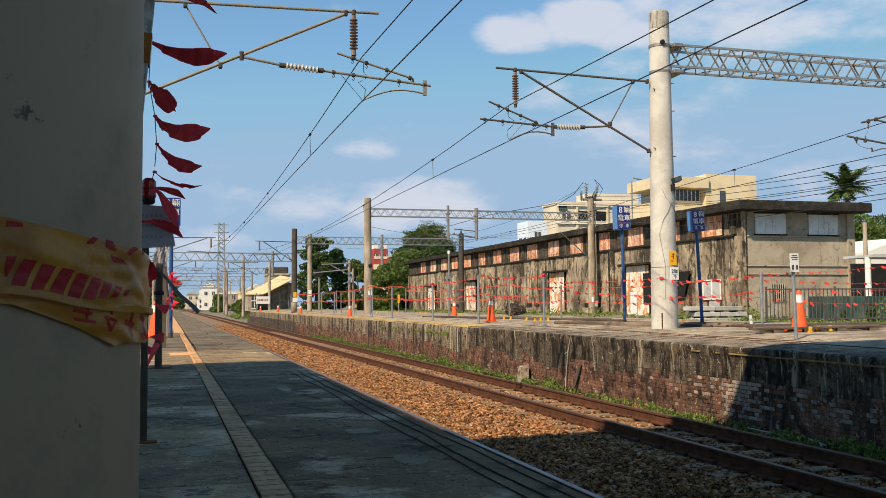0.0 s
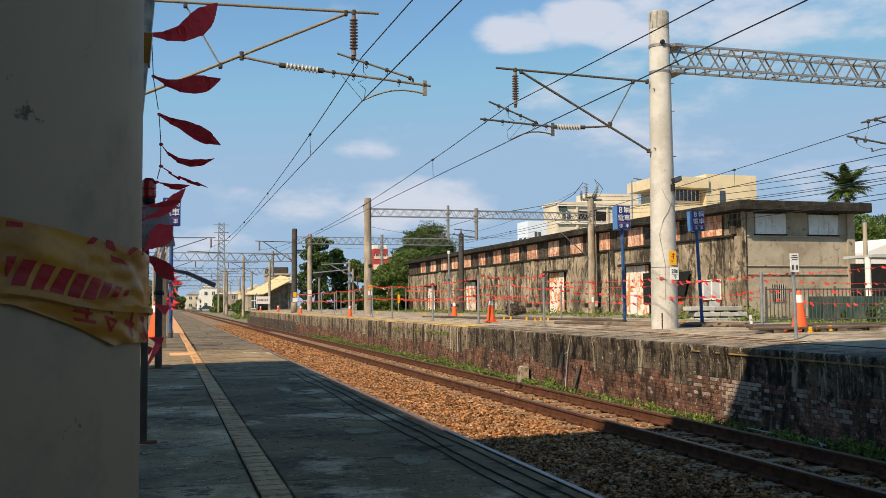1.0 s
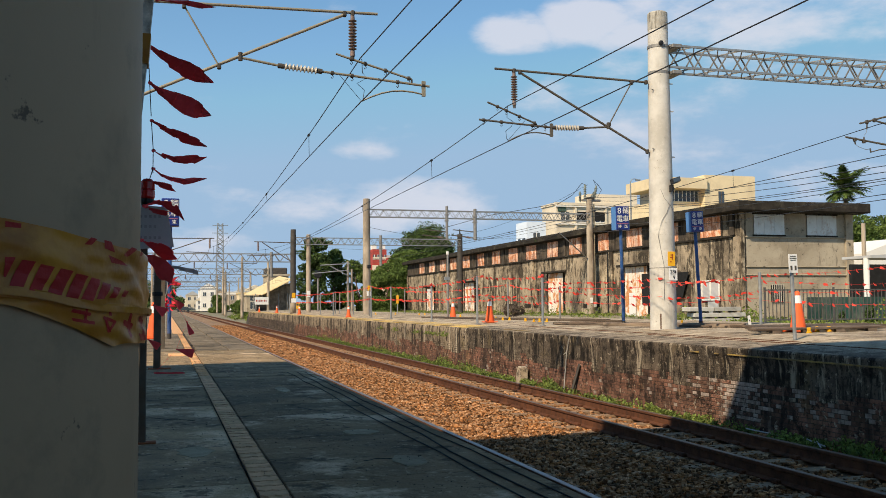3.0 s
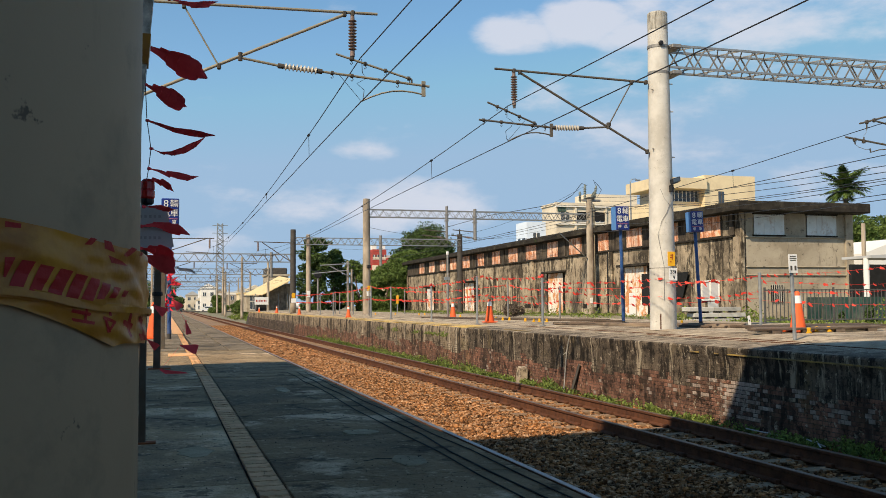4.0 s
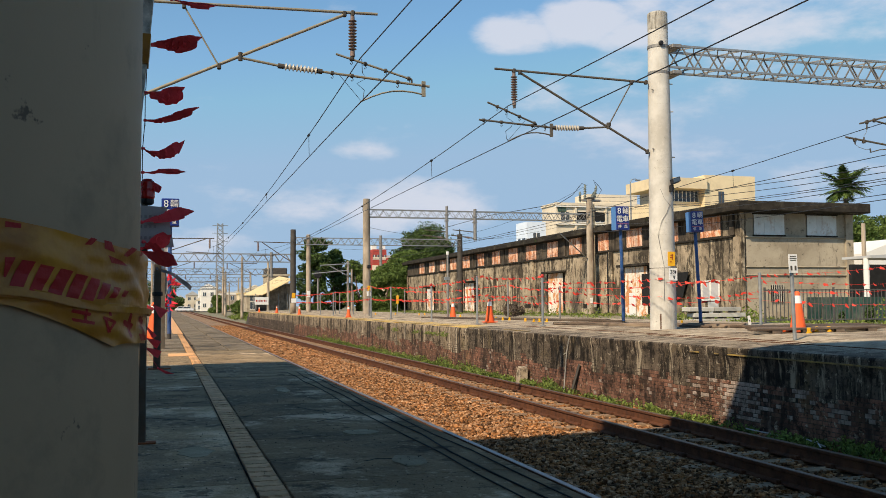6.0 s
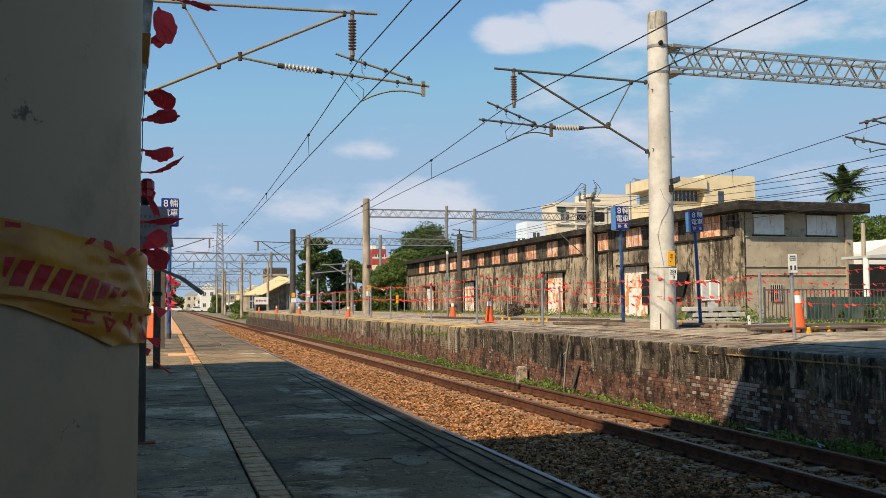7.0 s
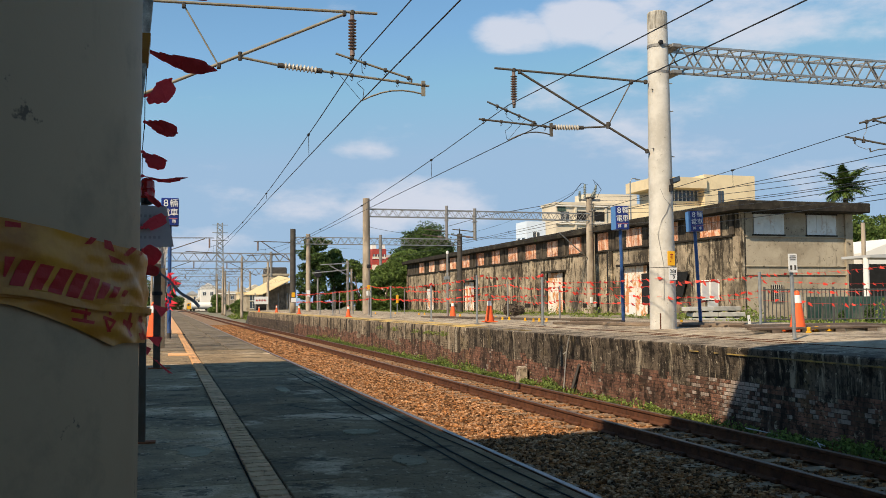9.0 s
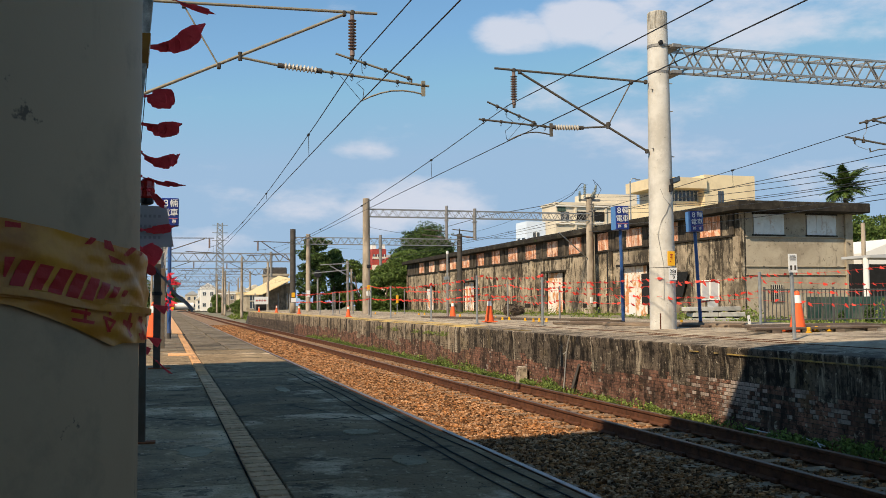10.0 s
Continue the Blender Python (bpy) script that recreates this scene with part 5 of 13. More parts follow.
palm = thing("palm_tree", (60.9, 75, -0.3), "tall palm with drooping green fronds", "palm tree")
part("trunk", tube(B(), (0.6, 0, 0), (0.6, 0, 11.7), 0.22, 0.16, 10), M_BARK, palm)
rng = random.Random(5)
for i in range(46):
    a, up = rng.uniform(0, math.tau), rng.uniform(-0.6, 1.5)
    L = rng.uniform(1.6, 2.2) + 0.75 * max(0.0, up)
    bm = B()
    pts = []
    for k in range(8):
        s = k / 7
        rr = L * s * math.cos(up * (1 - 0.35 * s))
        pts.append(Vector((0.6 + math.cos(a) * rr, math.sin(a) * rr, 11.55 + L * s * math.sin(up) - 0.34 * s * s * L)))
    side = Vector((-math.sin(a), math.cos(a), 0))
    for k in range(1, 8):
        for sgn in (-1, 1):
            for q in (0.0, 0.2, 0.4, 0.6, 0.8):
                p0 = pts[k - 1].lerp(pts[k], q)
                ln = (0.75 * math.sin(math.pi * min(0.97, (k + q) / 8)) + 0.12) * rng.uniform(0.75, 1.1)
                tip = p0 + side * sgn * ln * 0.75 + (pts[k] - pts[k - 1]) * 0.9 - Vector((0, 0, rng.uniform(0.1, 0.5) * ln))
                bm.faces.new([bm.verts.new(p) for p in (p0, p0 + (pts[k] - pts[k - 1]) * 0.4, tip)])
    part("frond", bm, M_LEAFDARK if i % 3 else M_LEAF, palm)

# lattice tower far off
tw = thing("pylon", (17.98, 330, -1.0), "tall grey lattice power pylon in the distance", "pylon")
bm = B()
for sx, sy in ((-1, -1), (1, -1), (1, 1), (-1, 1)):
    beam(bm, (1.5 * sx, 1.5 * sy, 0), (0.85 * sx, 0.85 * sy, 29.5), 0.24, 0.24)
n = 19
for i in range(n):
    z0, z1 = 29.5 * i / n, 29.5 * (i + 1) / n
    w0, w1 = 1.5 - 0.65 * i / n, 1.5 - 0.65 * (i + 1) / n
    for (ax, ay), (bx, by) in (((-1, -1), (1, -1)), ((1, -1), (1, 1)), ((1, 1), (-1, 1)), ((-1, 1), (-1, -1))):
        beam(bm, (ax * w0, ay * w0, z0), (bx * w1, by * w1, z1), 0.14, 0.14)
        beam(bm, (bx * w0, by * w0, z0), (ax * w1, ay * w1, z1), 0.14, 0.14)
for z in (23.5, 26.2, 28.8):
    beam(bm, (-2.6, 0, z), (2.6, 0, z), 0.2, 0.2)
part("lattice", bm, M_GALV, tw)


# ---- camera-side things ----
CX, CY, CR = -0.326, 1.1, 0.30
col = thing("canopy_column", (CX, CY, 0), "thick round dull tan painted concrete column in shade, scuffed", "column")
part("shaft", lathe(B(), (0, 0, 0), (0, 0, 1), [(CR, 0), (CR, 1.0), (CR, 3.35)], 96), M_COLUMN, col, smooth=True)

# Unseen canopy implied by the column; size and dark colour limit the skylight
canopy = thing("platform_canopy", (-3.4, -4, 3.35), "flat concrete canopy roof over the platform", "canopy")
part("roof", box(B(), -5.5, 2.2, 0, 3.9, 7.5, 0.25), M_WALLDARK, canopy)
# Unseen deck, added with an outline that casts the wanted shadow edge
bridge = thing("shade_deck", (0, 0, 5.8), "unseen concrete deck overhead, added to shade platform and tracks", "bridge")
bm = B()
prism(bm, [(-16, 5.5, 0), (-5.27, 6.99, 0), (2.85, 7.64, 0), (3.2, 7.74, 0), (4.05, 6.85, 0), (5.8, 5.0, 0), (5.2, 3.2, 0), (2.5, 0, 0), (-2.0, -1.7, 0), (-2.0, -12, 0), (-16, -12, 0)], (0, 0, 0.5))
part("deck", bm, M_WALLDARK, bridge)
for x, y in ((-12, -3.5), (4.8, 3.4)):
    part("pier", box(B(), x - 0.4, y, -7, x + 0.4, y + 1.0, 0), M_SLAB, bridge)
# Unseen dark walls, added to hold light off the column's left side
bm = box(B(), -12, -1.7, -1.3, 0.3, -1.3, 3.35)
end_wall = part("station_wall", bm, M_WALLDARK)
tagged(end_wall, "unseen dark wall added to keep light off the column", "wall", kind="structure")
back = part("station_wall", box(B(), -12, -16, -1.3, -1.05, 2.6, 5.75), M_WALLDARK)
tagged(back, "unseen dark wall added to keep light off the column", "wall", kind="structure")


def tape_radius(a, z, lift, crumple, seed):
    f = noise.noise((a * 0.06 + seed, z * 38.0, seed)) + 0.5 * noise.noise((a * 0.16, z * 90.0, seed + 3))
    k = min(1.0, max(0.15, (a + 62.0) / 40.0))
    fold = abs(noise.noise((a * 0.035 + seed, z * 34.0 + a * 0.085, 7.0))) * 0.0055 * k + abs(noise.noise((a * 0.02, z * 60.0 + a * 0.13, 2.0 + seed))) * 0.003 * k
    return CR + lift + crumple * (0.6 + f) + fold


def band(name, tops, bottoms, lift, material, parent, crumple=0.004, n=60, m=8, label="", seed=0.0):
    """A strip of tape round the column, between two lines of (degrees round it, height)."""
    ta, tz = zip(*tops)
    ba, bz = zip(*bottoms)
    lo, hi = min(ta[0], ta[-1]), max(ta[0], ta[-1])
    bm = B()
    grid = []
    for i in range(n + 1):
        a = lo + (hi - lo) * i / n
        order = np.argsort(ta)
        zt = np.interp(a, np.array(ta)[order], np.array(tz)[order])
        order = np.argsort(ba)
        zb = np.interp(a, np.array(ba)[order], np.array(bz)[order])
        row = []
        for j in range(m + 1):
            z = zb + (zt - zb) * j / m
            r = tape_radius(a, z, lift, crumple, seed)
            row.append(bm.verts.new((r * math.cos(radians(a)), r * math.sin(radians(a)), z)))
        grid.append(row)
    for i in range(n):
        for j in range(m):
            bm.faces.new((grid[i][j], grid[i + 1][j], grid[i + 1][j + 1], grid[i][j + 1]))
    return part(name, bm, material, parent, label, smooth=True)


tape = thing("caution_tape", (CX, CY, 0), "yellow plastic caution tape with red hatching wrapped round the column", "tape")
EDGE_T = [(-150, 0.76), (-90, 0.757), (-49.2, 0.744), (-42.8, 0.74), (-33.8, 0.733), (-23.0, 0.728), (-3.1, 0.7245), (20, 0.722), (90, 0.72)]
EDGE_M = [(-150, 0.70), (-90, 0.695), (-48.9, 0.684), (-42.6, 0.68), (-37.7, 0.674), (-28.7, 0.669), (-1.2, 0.664), (20, 0.66), (90, 0.66)]
EDGE_L = [(-150, 0.69), (-90, 0.682), (-48.9, 0.672), (-42.5, 0.662), (-34.9, 0.65), (-24.2, 0.631), (-20.0, 0.6335), (1.3, 0.629), (20, 0.628), (90, 0.63)]
band("upper_wrap", EDGE_T, [(a, z - 0.006) for a, z in EDGE_M], 0.004, M_TAPE, tape, 0.004, 160, 22)
band("lower_wrap", [(a, z + 0.004) for a, z in EDGE_M], EDGE_L, 0.002, M_TAPE, tape, 0.004, 160, 18, seed=5.0)
band("fold", [(a, z + 0.002) for a, z in EDGE_M], [(a, z - 0.004) for a, z in EDGE_M], 0.0085, M_TAPE, tape, 0.003, 110, 3, "bright folded edge", 2.0)


def tape_mark(corners, low=False):
    """A red printed patch on the tape; corners go round it as (degrees, height)."""
    bm = B()
    n = 10
    g = []
    (a0, z0), (a1, z1), (a2, z2), (a3, z3) = corners
    for i in range(n + 1):
        u = i / n
        row = []
        for j in range(n + 1):
            v = j / n
            a = (a0 * (1 - u) + a1 * u) * (1 - v) + (a3 * (1 - u) + a2 * u) * v
            z = (z0 * (1 - u) + z1 * u) * (1 - v) + (z3 * (1 - u) + z2 * u) * v
            r = tape_radius(a, z, 0.004, 0.004, 0.0) if not low else tape_radius(a, z, 0.002, 0.004, 5.0)
            r += 0.0005
            row.append(bm.verts.new((r * math.cos(radians(a)), r * math.sin(radians(a)), z)))
        g.append(row)
    for i in range(n):
        for j in range(n):
            bm.faces.new((g[i][j], g[i + 1][j], g[i + 1][j + 1], g[i][j + 1]))
    part("red_mark", bm, M_TAPERED, tape)


tape_mark([(-49.916, 0.712), (-48.149, 0.712), (-49.458, 0.695), (-49.845, 0.695)])
tape_mark([(-47.025, 0.71), (-44.477, 0.709), (-46.519, 0.687), (-49.043, 0.688)])
tape_mark([(-43.473, 0.707), (-40.675, 0.705), (-42.925, 0.683), (-45.457, 0.684)])
tape_mark([(-39.441, 0.704), (-36.701, 0.702), (-38.84, 0.68), (-41.77, 0.682)])
tape_mark([(-35.869, 0.7), (-32.791, 0.698), (-35.067, 0.677), (-37.934, 0.679)])
tape_mark([(-31.848, 0.697), (-29.17, 0.695), (-31.432, 0.675), (-34.347, 0.677)])
tape_mark([(-28.449, 0.693), (-25.578, 0.691), (-28.195, 0.677), (-30.622, 0.677)])
tape_mark([(-24.53, 0.689), (-21.812, 0.688), (-24.041, 0.678), (-26.504, 0.678)])
tape_mark([(-20.559, 0.686), (-18.375, 0.685), (-19.725, 0.679), (-21.519, 0.679)])
tape_mark([(-50.036, 0.742), (-47.046, 0.741), (-47.03, 0.737), (-50.017, 0.737)])
tape_mark([(-32.331, 0.734), (-30.378, 0.733), (-31.983, 0.727), (-33.828, 0.727)])
tape_mark([(-28.095, 0.733), (-25.984, 0.732), (-24.697, 0.722), (-27.872, 0.725)])
tape_mark([(-26.706, 0.719), (-20.972, 0.714), (-18.814, 0.71), (-25.476, 0.712)])
tape_mark([(-18.363, 0.729), (-15.853, 0.728), (-19.426, 0.719), (-21.507, 0.72)])
tape_mark([(-13.251, 0.726), (-11.034, 0.725), (-12.795, 0.721), (-14.384, 0.722)])
for q in (((-36.6, 0.668), (-31.6, 0.664), (-31.9, 0.661), (-36.9, 0.665)), ((-33.6, 0.672), (-33.0, 0.672), (-32.6, 0.655), (-33.4, 0.655)), ((-36.4, 0.66), (-30.6, 0.656), (-30.8, 0.653), (-36.0, 0.657)),
          ((-28.0, 0.661), (-23.8, 0.656), (-23.6, 0.653), (-28.2, 0.658)), ((-28.2, 0.66), (-27.4, 0.66), (-25.0, 0.645), (-26.2, 0.645)), ((-24.4, 0.656), (-23.4, 0.655), (-25.6, 0.646), (-26.4, 0.647)), ((-26.4, 0.667), (-25.8, 0.667), (-25.6, 0.661), (-26.4, 0.661)),
          ((-20.6, 0.657), (-14.8, 0.652), (-15.2, 0.647), (-20.4, 0.651)), ((-18.4, 0.664), (-16.8, 0.662), (-15.4, 0.64), (-17.4, 0.638)), ((-10.4, 0.66), (-6.4, 0.655), (-6.8, 0.651), (-10.8, 0.654)), ((-8.6, 0.664), (-7.6, 0.664), (-7.4, 0.64), (-9.2, 0.64)),
          ((-11.6, 0.642), (-4.0, 0.638), (-4.6, 0.634), (-10.0, 0.634))):
    tape_mark(q, True)

# weathered plank with a band of yellow tape standing behind the column
pl = thing("weathered_plank", (-0.075, 1.62, 0), "weathered grey plank with a band of yellow tape behind the column", "plank")
part("plank", prism(B(), [(-0.09, 0, 0), (-0.01, 0, 0), (0.018, 0, 0.7), (0.032, 0, 0.94), (0.052, 0, 1.165), (0.075, 0, 1.5), (-0.03, 0, 1.5)], (0, 0.03, 0)), M_WEATHER, pl)
part("tape_band", prism(B(), [(-0.02, -0.004, 1.068), (0.046, -0.004, 1.068), (0.05, -0.004, 1.118), (-0.02, -0.004, 1.118)], (0, 0.038, 0)), M_TAPE, pl, "band of yellow tape")


M_POSTSTEEL = mat("weathered_post_steel", (0.145, 0.125, 0.1), (0.095, 0.08, 0.063), 9, 0.65, 0.2, metal=0.2, spot=(0.16, 0.075, 0.04), spot_scale=5, spot_amount=0.4, gloss=0.15)
M_PLATERUST = mat("bright_rust", (0.42, 0.15, 0.065), (0.26, 0.09, 0.04), 14, 0.85, 0.3, gloss=0.08)


def steel_post(name, x, y, h, w, label, plate=True, material=None, group="posts on the platform"):
    t = thing(name, (x, y, 0), label, "post", group)
    part("shaft", box(B(), -w / 2, -w / 2, 0, w / 2, w / 2, h, 0.004), material or M_POSTSTEEL, t)
    if plate:
        part("base_plate", box(B(), -w * 1.2, -w, 0, w * 1.9, w, 0.008), M_PLATERUST, t, "rusty base plate")
    return t


steel_post("barrier_post", -0.098, 4.92, 1.22, 0.034, "slim dark steel barrier post with rusty base plate")
sp2 = steel_post("barrier_post", -0.07, 10.68, 1.12, 0.075, "dark square steel barrier post with tape tied to its top")
part("cap_ring", lathe(B(), (0, 0, 0.78), (0, 0, 1), [(0.055, 0), (0.058, 0.02), (0.055, 0.04)], 10), M_BLACK, sp2)
# warning lamp on the first post
wlamp = thing("warning_lamp", (-0.085, 4.92, 1.2), "red plastic warning lamp on the barrier post", "lamp")
part("body", lathe(B(), (0, 0, 0), (0, 0, 1), [(0.03, 0), (0.036, 0.01), (0.036, 0.035), (0.033, 0.045), (0.036, 0.05), (0.034, 0.085), (0.02, 0.1)], 16), M_LAMPRED, wlamp)
part("cap", lathe(B(), (0, 0, -0.03), (0, 0, 1), [(0.02, 0), (0.032, 0.01), (0.032, 0.03)], 14), M_BLACK, wlamp)
# hanging grey board
brd = thing("notice_board", (0, 4.9, 1.0), "grey plastic notice board with unreadable writing hung on the post", "sign")
part("board", prism(B(), [(-0.19, 0, 0.17), (0.008, 0, 0.16), (0.044, 0, -0.038), (-0.19, 0, -0.055)], (0, 0.004, 0)), M_BOARD, brd)
for z, n in ((0.105, 5), (0.055, 4), (0.0, 5)):
    for i in range(n):
        part("writing", box(B(), -0.12 + 0.022 * i, -0.0035, z, -0.108 + 0.022 * i, -0.0025, z + 0.014), M_INK, brd)

# things farther along the near platform
pl2 = thing("pale_post", (-0.02, 21.5, 0), "pale wooden post on the platform", "post")
part("shaft", box(B(), -0.05, -0.05, 0, 0.05, 0.05, 1.75), M_KERBW, pl2)
steel_post("barrier_post", -0.02, 15.5, 1.25, 0.07, "dark square steel barrier post", False)
sheet = thing("plastic_sheet", (-0.05, 15.5, 1.0), "crumpled white plastic sheet tied to a post", "sheet")
bm = B()
g = [[bm.verts.new((-0.12 + 0.2 * i / 6 + 0.02 * math.sin(j), 0.03 * math.sin(i * 1.7 + j), 0.62 * j / 8 - 0.16 * (i / 6) ** 2 * (1 - j / 8))) for j in range(9)] for i in range(7)]
for i in range(6):
    for j in range(8):
        bm.faces.new((g[i][j], g[i + 1][j], g[i + 1][j + 1], g[i][j + 1]))
bmesh.ops.solidify(bm, geom=bm.faces[:], thickness=0.004)
part("sheet", bm, M_BOARD, sheet)


def car_sign(x, y, z, h, lean, label, turn=0.0, w=0.62, hh=0.8):
    """Blue stop sign on a blue pole: a box with white characters."""
    t = thing("stop_sign", (x, y, z), label, "sign", "blue stop signs", turn=turn)
    t.rotation_euler.y = radians(lean)
    part("pole", tube(B(), (0, 0, 0), (0, 0, h - hh), 0.038, n=12), M_BLUEPOLE, t)
    bx = part("sign_box", box(B(), -w / 2, -0.12, h - hh, w / 2, 0.12, h, 0.015), M_BLUE, t)
    e = -0.126

    def at(u, v):
        return pose(u * w, e, h - hh + v * hh, 90, 0, 0)
    text("figure", "8", hh * 0.36, M_WHITE, bx, at(-0.24, 0.8))
    text("character", "輛", hh * 0.3, M_WHITE, bx, at(0.23, 0.8))
    text("character", "電", hh * 0.3, M_WHITE, bx, at(-0.24, 0.46))
    text("character", "車", hh * 0.3, M_WHITE, bx, at(0.23, 0.46))
    bm = B()
    box(bm, -0.42 * w, e - 0.003, h - hh + 0.255 * hh, 0.42 * w, e, h - hh + 0.275 * hh)
    part("line", bm, M_FADEDRED, bx, "thin faded red line")
    text("character", "停", hh * 0.17, M_WHITE, bx, at(-0.24, 0.14))
    text("character", "車", hh * 0.17, M_WHITE, bx, at(0.23, 0.14))
    for u in (-1, 1):
        part("side_panel", box(B(), u * w / 2 - 0.004, -0.11, h - hh + 0.01, u * w / 2 + 0.004, 0.11, h - 0.01), M_PALEBLUE, bx, "paler blue side")
    part("pole_stripe", tube(B(), (0, 0, 0), (0, 0, 0.12), 0.043, n=12), M_DARKPOLE, t)
    return t


car_sign(0.1, 19.93, 0.0, 2.83, 0, "blue and white stop sign on a blue pole on the platform", 0, 0.34, 0.56)
s1 = car_sign(10.513, 20.625, 0.12, 2.85, -1.0, "blue and white stop sign on a blue pole, island platform", 2, 0.35, 0.57)
s2 = car_sign(11.721, 19.187, 0.12, 2.62, -2.6, "smaller blue and white stop sign on a leaning blue pole", -2, 0.31, 0.47)


bunch = thing("flag_bunch", (0.1, 19.8, 0.55), "tangled bunch of bright red flags tied to the blue pole", "bunting")
r = random.Random(77)
for i in range(34):
    o = Vector((r.uniform(-0.2, 0.1), r.uniform(-0.1, 0.02), r.uniform(0.0, 0.78)))
    d = Vector((r.uniform(-1, 1), r.uniform(-0.4, 0.4), r.uniform(-0.7, 0.5))).normalized()
    w = Vector((r.uniform(-0.3, 0.3), 0.2, 1)).normalized()
    q = r.uniform(0.06, 0.12)
    part("pennant", prism(B(), [o + w * q * 0.4, o + d * q * 1.5, o - w * q * 0.4], (0.004, 0.004, 0)), M_FLAGPINK, bunch)


def cone(at, h, label="orange traffic cone with a white collar"):
    t = thing("traffic_cone", at, label, "traffic cone", "traffic cones on the platforms")
    r = h * 0.2
    part("body", lathe(B(), (0, 0, 0), (0, 0, 1), [(r, 0.02), (r * 0.97, 0.06), (r * 0.36, h * 0.9), (r * 0.3, h * 0.97), (r * 0.15, h)], 18), M_ORANGE, t, smooth=True)
    part("base", box(B(), -r * 1.35, -r * 1.35, 0, r * 1.35, r * 1.35, 0.035, 0.008), M_ORANGE, t)
    part("collar", lathe(B(), (0, 0, h * 0.7), (0, 0, 1), [(r * 0.52, 0), (r * 0.53, 0.002), (r * 0.4, h * 0.19), (r * 0.39, h * 0.19)], 18), M_WHITE, t, "white reflective collar")
    return t


cone((-0.2, 20.4, 0), 0.75)
cone((9.55, 27.582, 0.097), 0.72)
cone((10.974, 14.726, 0.12), 0.74)
cone((10.906, 35.901, 0.12), 0.64)
cone((8.744, 46.545, 0.043), 0.58)
cone((8.641, 63.64, 0.036), 0.58)
cone((8.791, 78.255, 0.046), 0.58)
cone((8.45, 89.526, 0.023), 0.52)

gs = thing("notice_post", (9.373, 12.664, 0.085), "white notice on a grey steel post at the platform edge", "sign")
gs.rotation_euler.y = radians(-1.4)
part("post", tube(B(), (0, 0, 0), (0, 0, 1.15), 0.03, n=10), M_GALV, gs)
part("notice", box(B(), -0.075, -0.05, 1.03, 0.075, -0.035, 1.32), M_WHITE, gs)
for z, w in ((1.28, 0.05), (1.25, 0.06), (1.22, 0.05)):
    part("writing", box(B(), -w, -0.054, z, w, -0.051, z + 0.012), M_DARKPOLE, gs)
for x in (-0.055, 0.02):
    part("drawing", box(B(), x, -0.054, 1.07, x + 0.033, -0.051, 1.14), M_DARKPOLE, gs)

# fence posts with red flags on strings along the island platform
posts = [(11.731, 16.934, 0.12), (9.411, 22.987, 0.087), (9.006, 27.147, 0.06), (9.046, 32.383, 0.063), (9.203, 39.334, 0.073), (9.216, 43.412, 0.074), (9.287, 54.142, 0.079), (9.221, 58.453, 0.075), (9.571, 76.095, 0.098)]
heights = [1.15, 1.3, 1.45, 1.3, 1.35, 1.45, 1.3, 1.3, 1.4]
for (x, y, z), h in zip(posts, heights):
    t = thing("fence_post", (x, y, z), "grey steel tube post holding the flag strings", "post", "fence posts on the island platform")
    part("tube", tube(B(), (0, 0, 0), (0, 0, h), 0.032, n=10), M_GALV, t)
    part("foot", lathe(B(), (0, 0, 0), (0, 0, 1), [(0.09, 0), (0.09, 0.015), (0.04, 0.03)], 10), M_GALVDULL, t)
    if y in (22.987, 32.383):
        part("knot", lathe(B(), (0, 0, h - 0.05), (0, 0, 1), [(0.034, 0), (0.042, 0.02), (0.044, 0.05), (0.036, 0.08), (0.015, 0.09)], 9), M_LAMPRED, t, "dark red plastic cap")


for x, y, h in ((12.77, 34.71, 1.38), (12.9, 29.96, 1.13), (13.08, 52.46, 1.41), (10.0, 56.03, 1.31), (10.12, 58.27, 1.39), (10.08, 52.23, 1.32), (9.75, 46.38, 1.31)):
    t = thing("fence_post", (x, y, 0.12 if x < 15.5 else -0.1), "slim grey steel tube post behind the flag strings", "post", "fence posts on the island platform")
    part("tube", tube(B(), (0, 0, -0.02), (0, 0, h), 0.03, n=10), M_GALVDULL, t)


def bunting(p, q, drop, count, seed, size=0.1):
    """A string of small red pennants between two points."""
    pts = sag(p, q, drop, 14)
    o = Vector(p)
    t = thing("flag_string", p, "string of small faded red pennants fluttering between posts", "bunting", "flag strings on the island platform")
    part("string", path(B(), [a - o for a in pts], 0.0005 + 0.00013 * p[1], 4), M_FLAGFAR, t)
    r = random.Random(seed)
    for i in range(count):
        k = (i + 0.5 + r.uniform(-0.25, 0.25)) / count
        a = sag(p, q, drop, 100)[int(k * 100)] - o
        bm = B()
        s = size * r.uniform(0.8, 1.25)
        d = Vector((r.uniform(0.45, 1.0), r.uniform(-0.5, 0.5), r.uniform(-0.75, 0.25))).normalized()
        w = Vector((r.uniform(-0.4, 0.4), r.uniform(-0.4, 0.4), 1)).normalized()
        prism(bm, [a + w * s * 0.3, a + d * s * 0.6 + w * s * r.uniform(0.12, 0.3), a + d * s * 1.15, a + d * s * 0.5 - w * s * r.uniform(0.15, 0.35), a - w * s * 0.25], (0.004, 0.004, 0.0))
        part("pennant", bm, M_FLAGFAR, t)
    return t


def top(i, h):
    x, y, z = posts[i]
    return (x, y, z + h)


k = 0
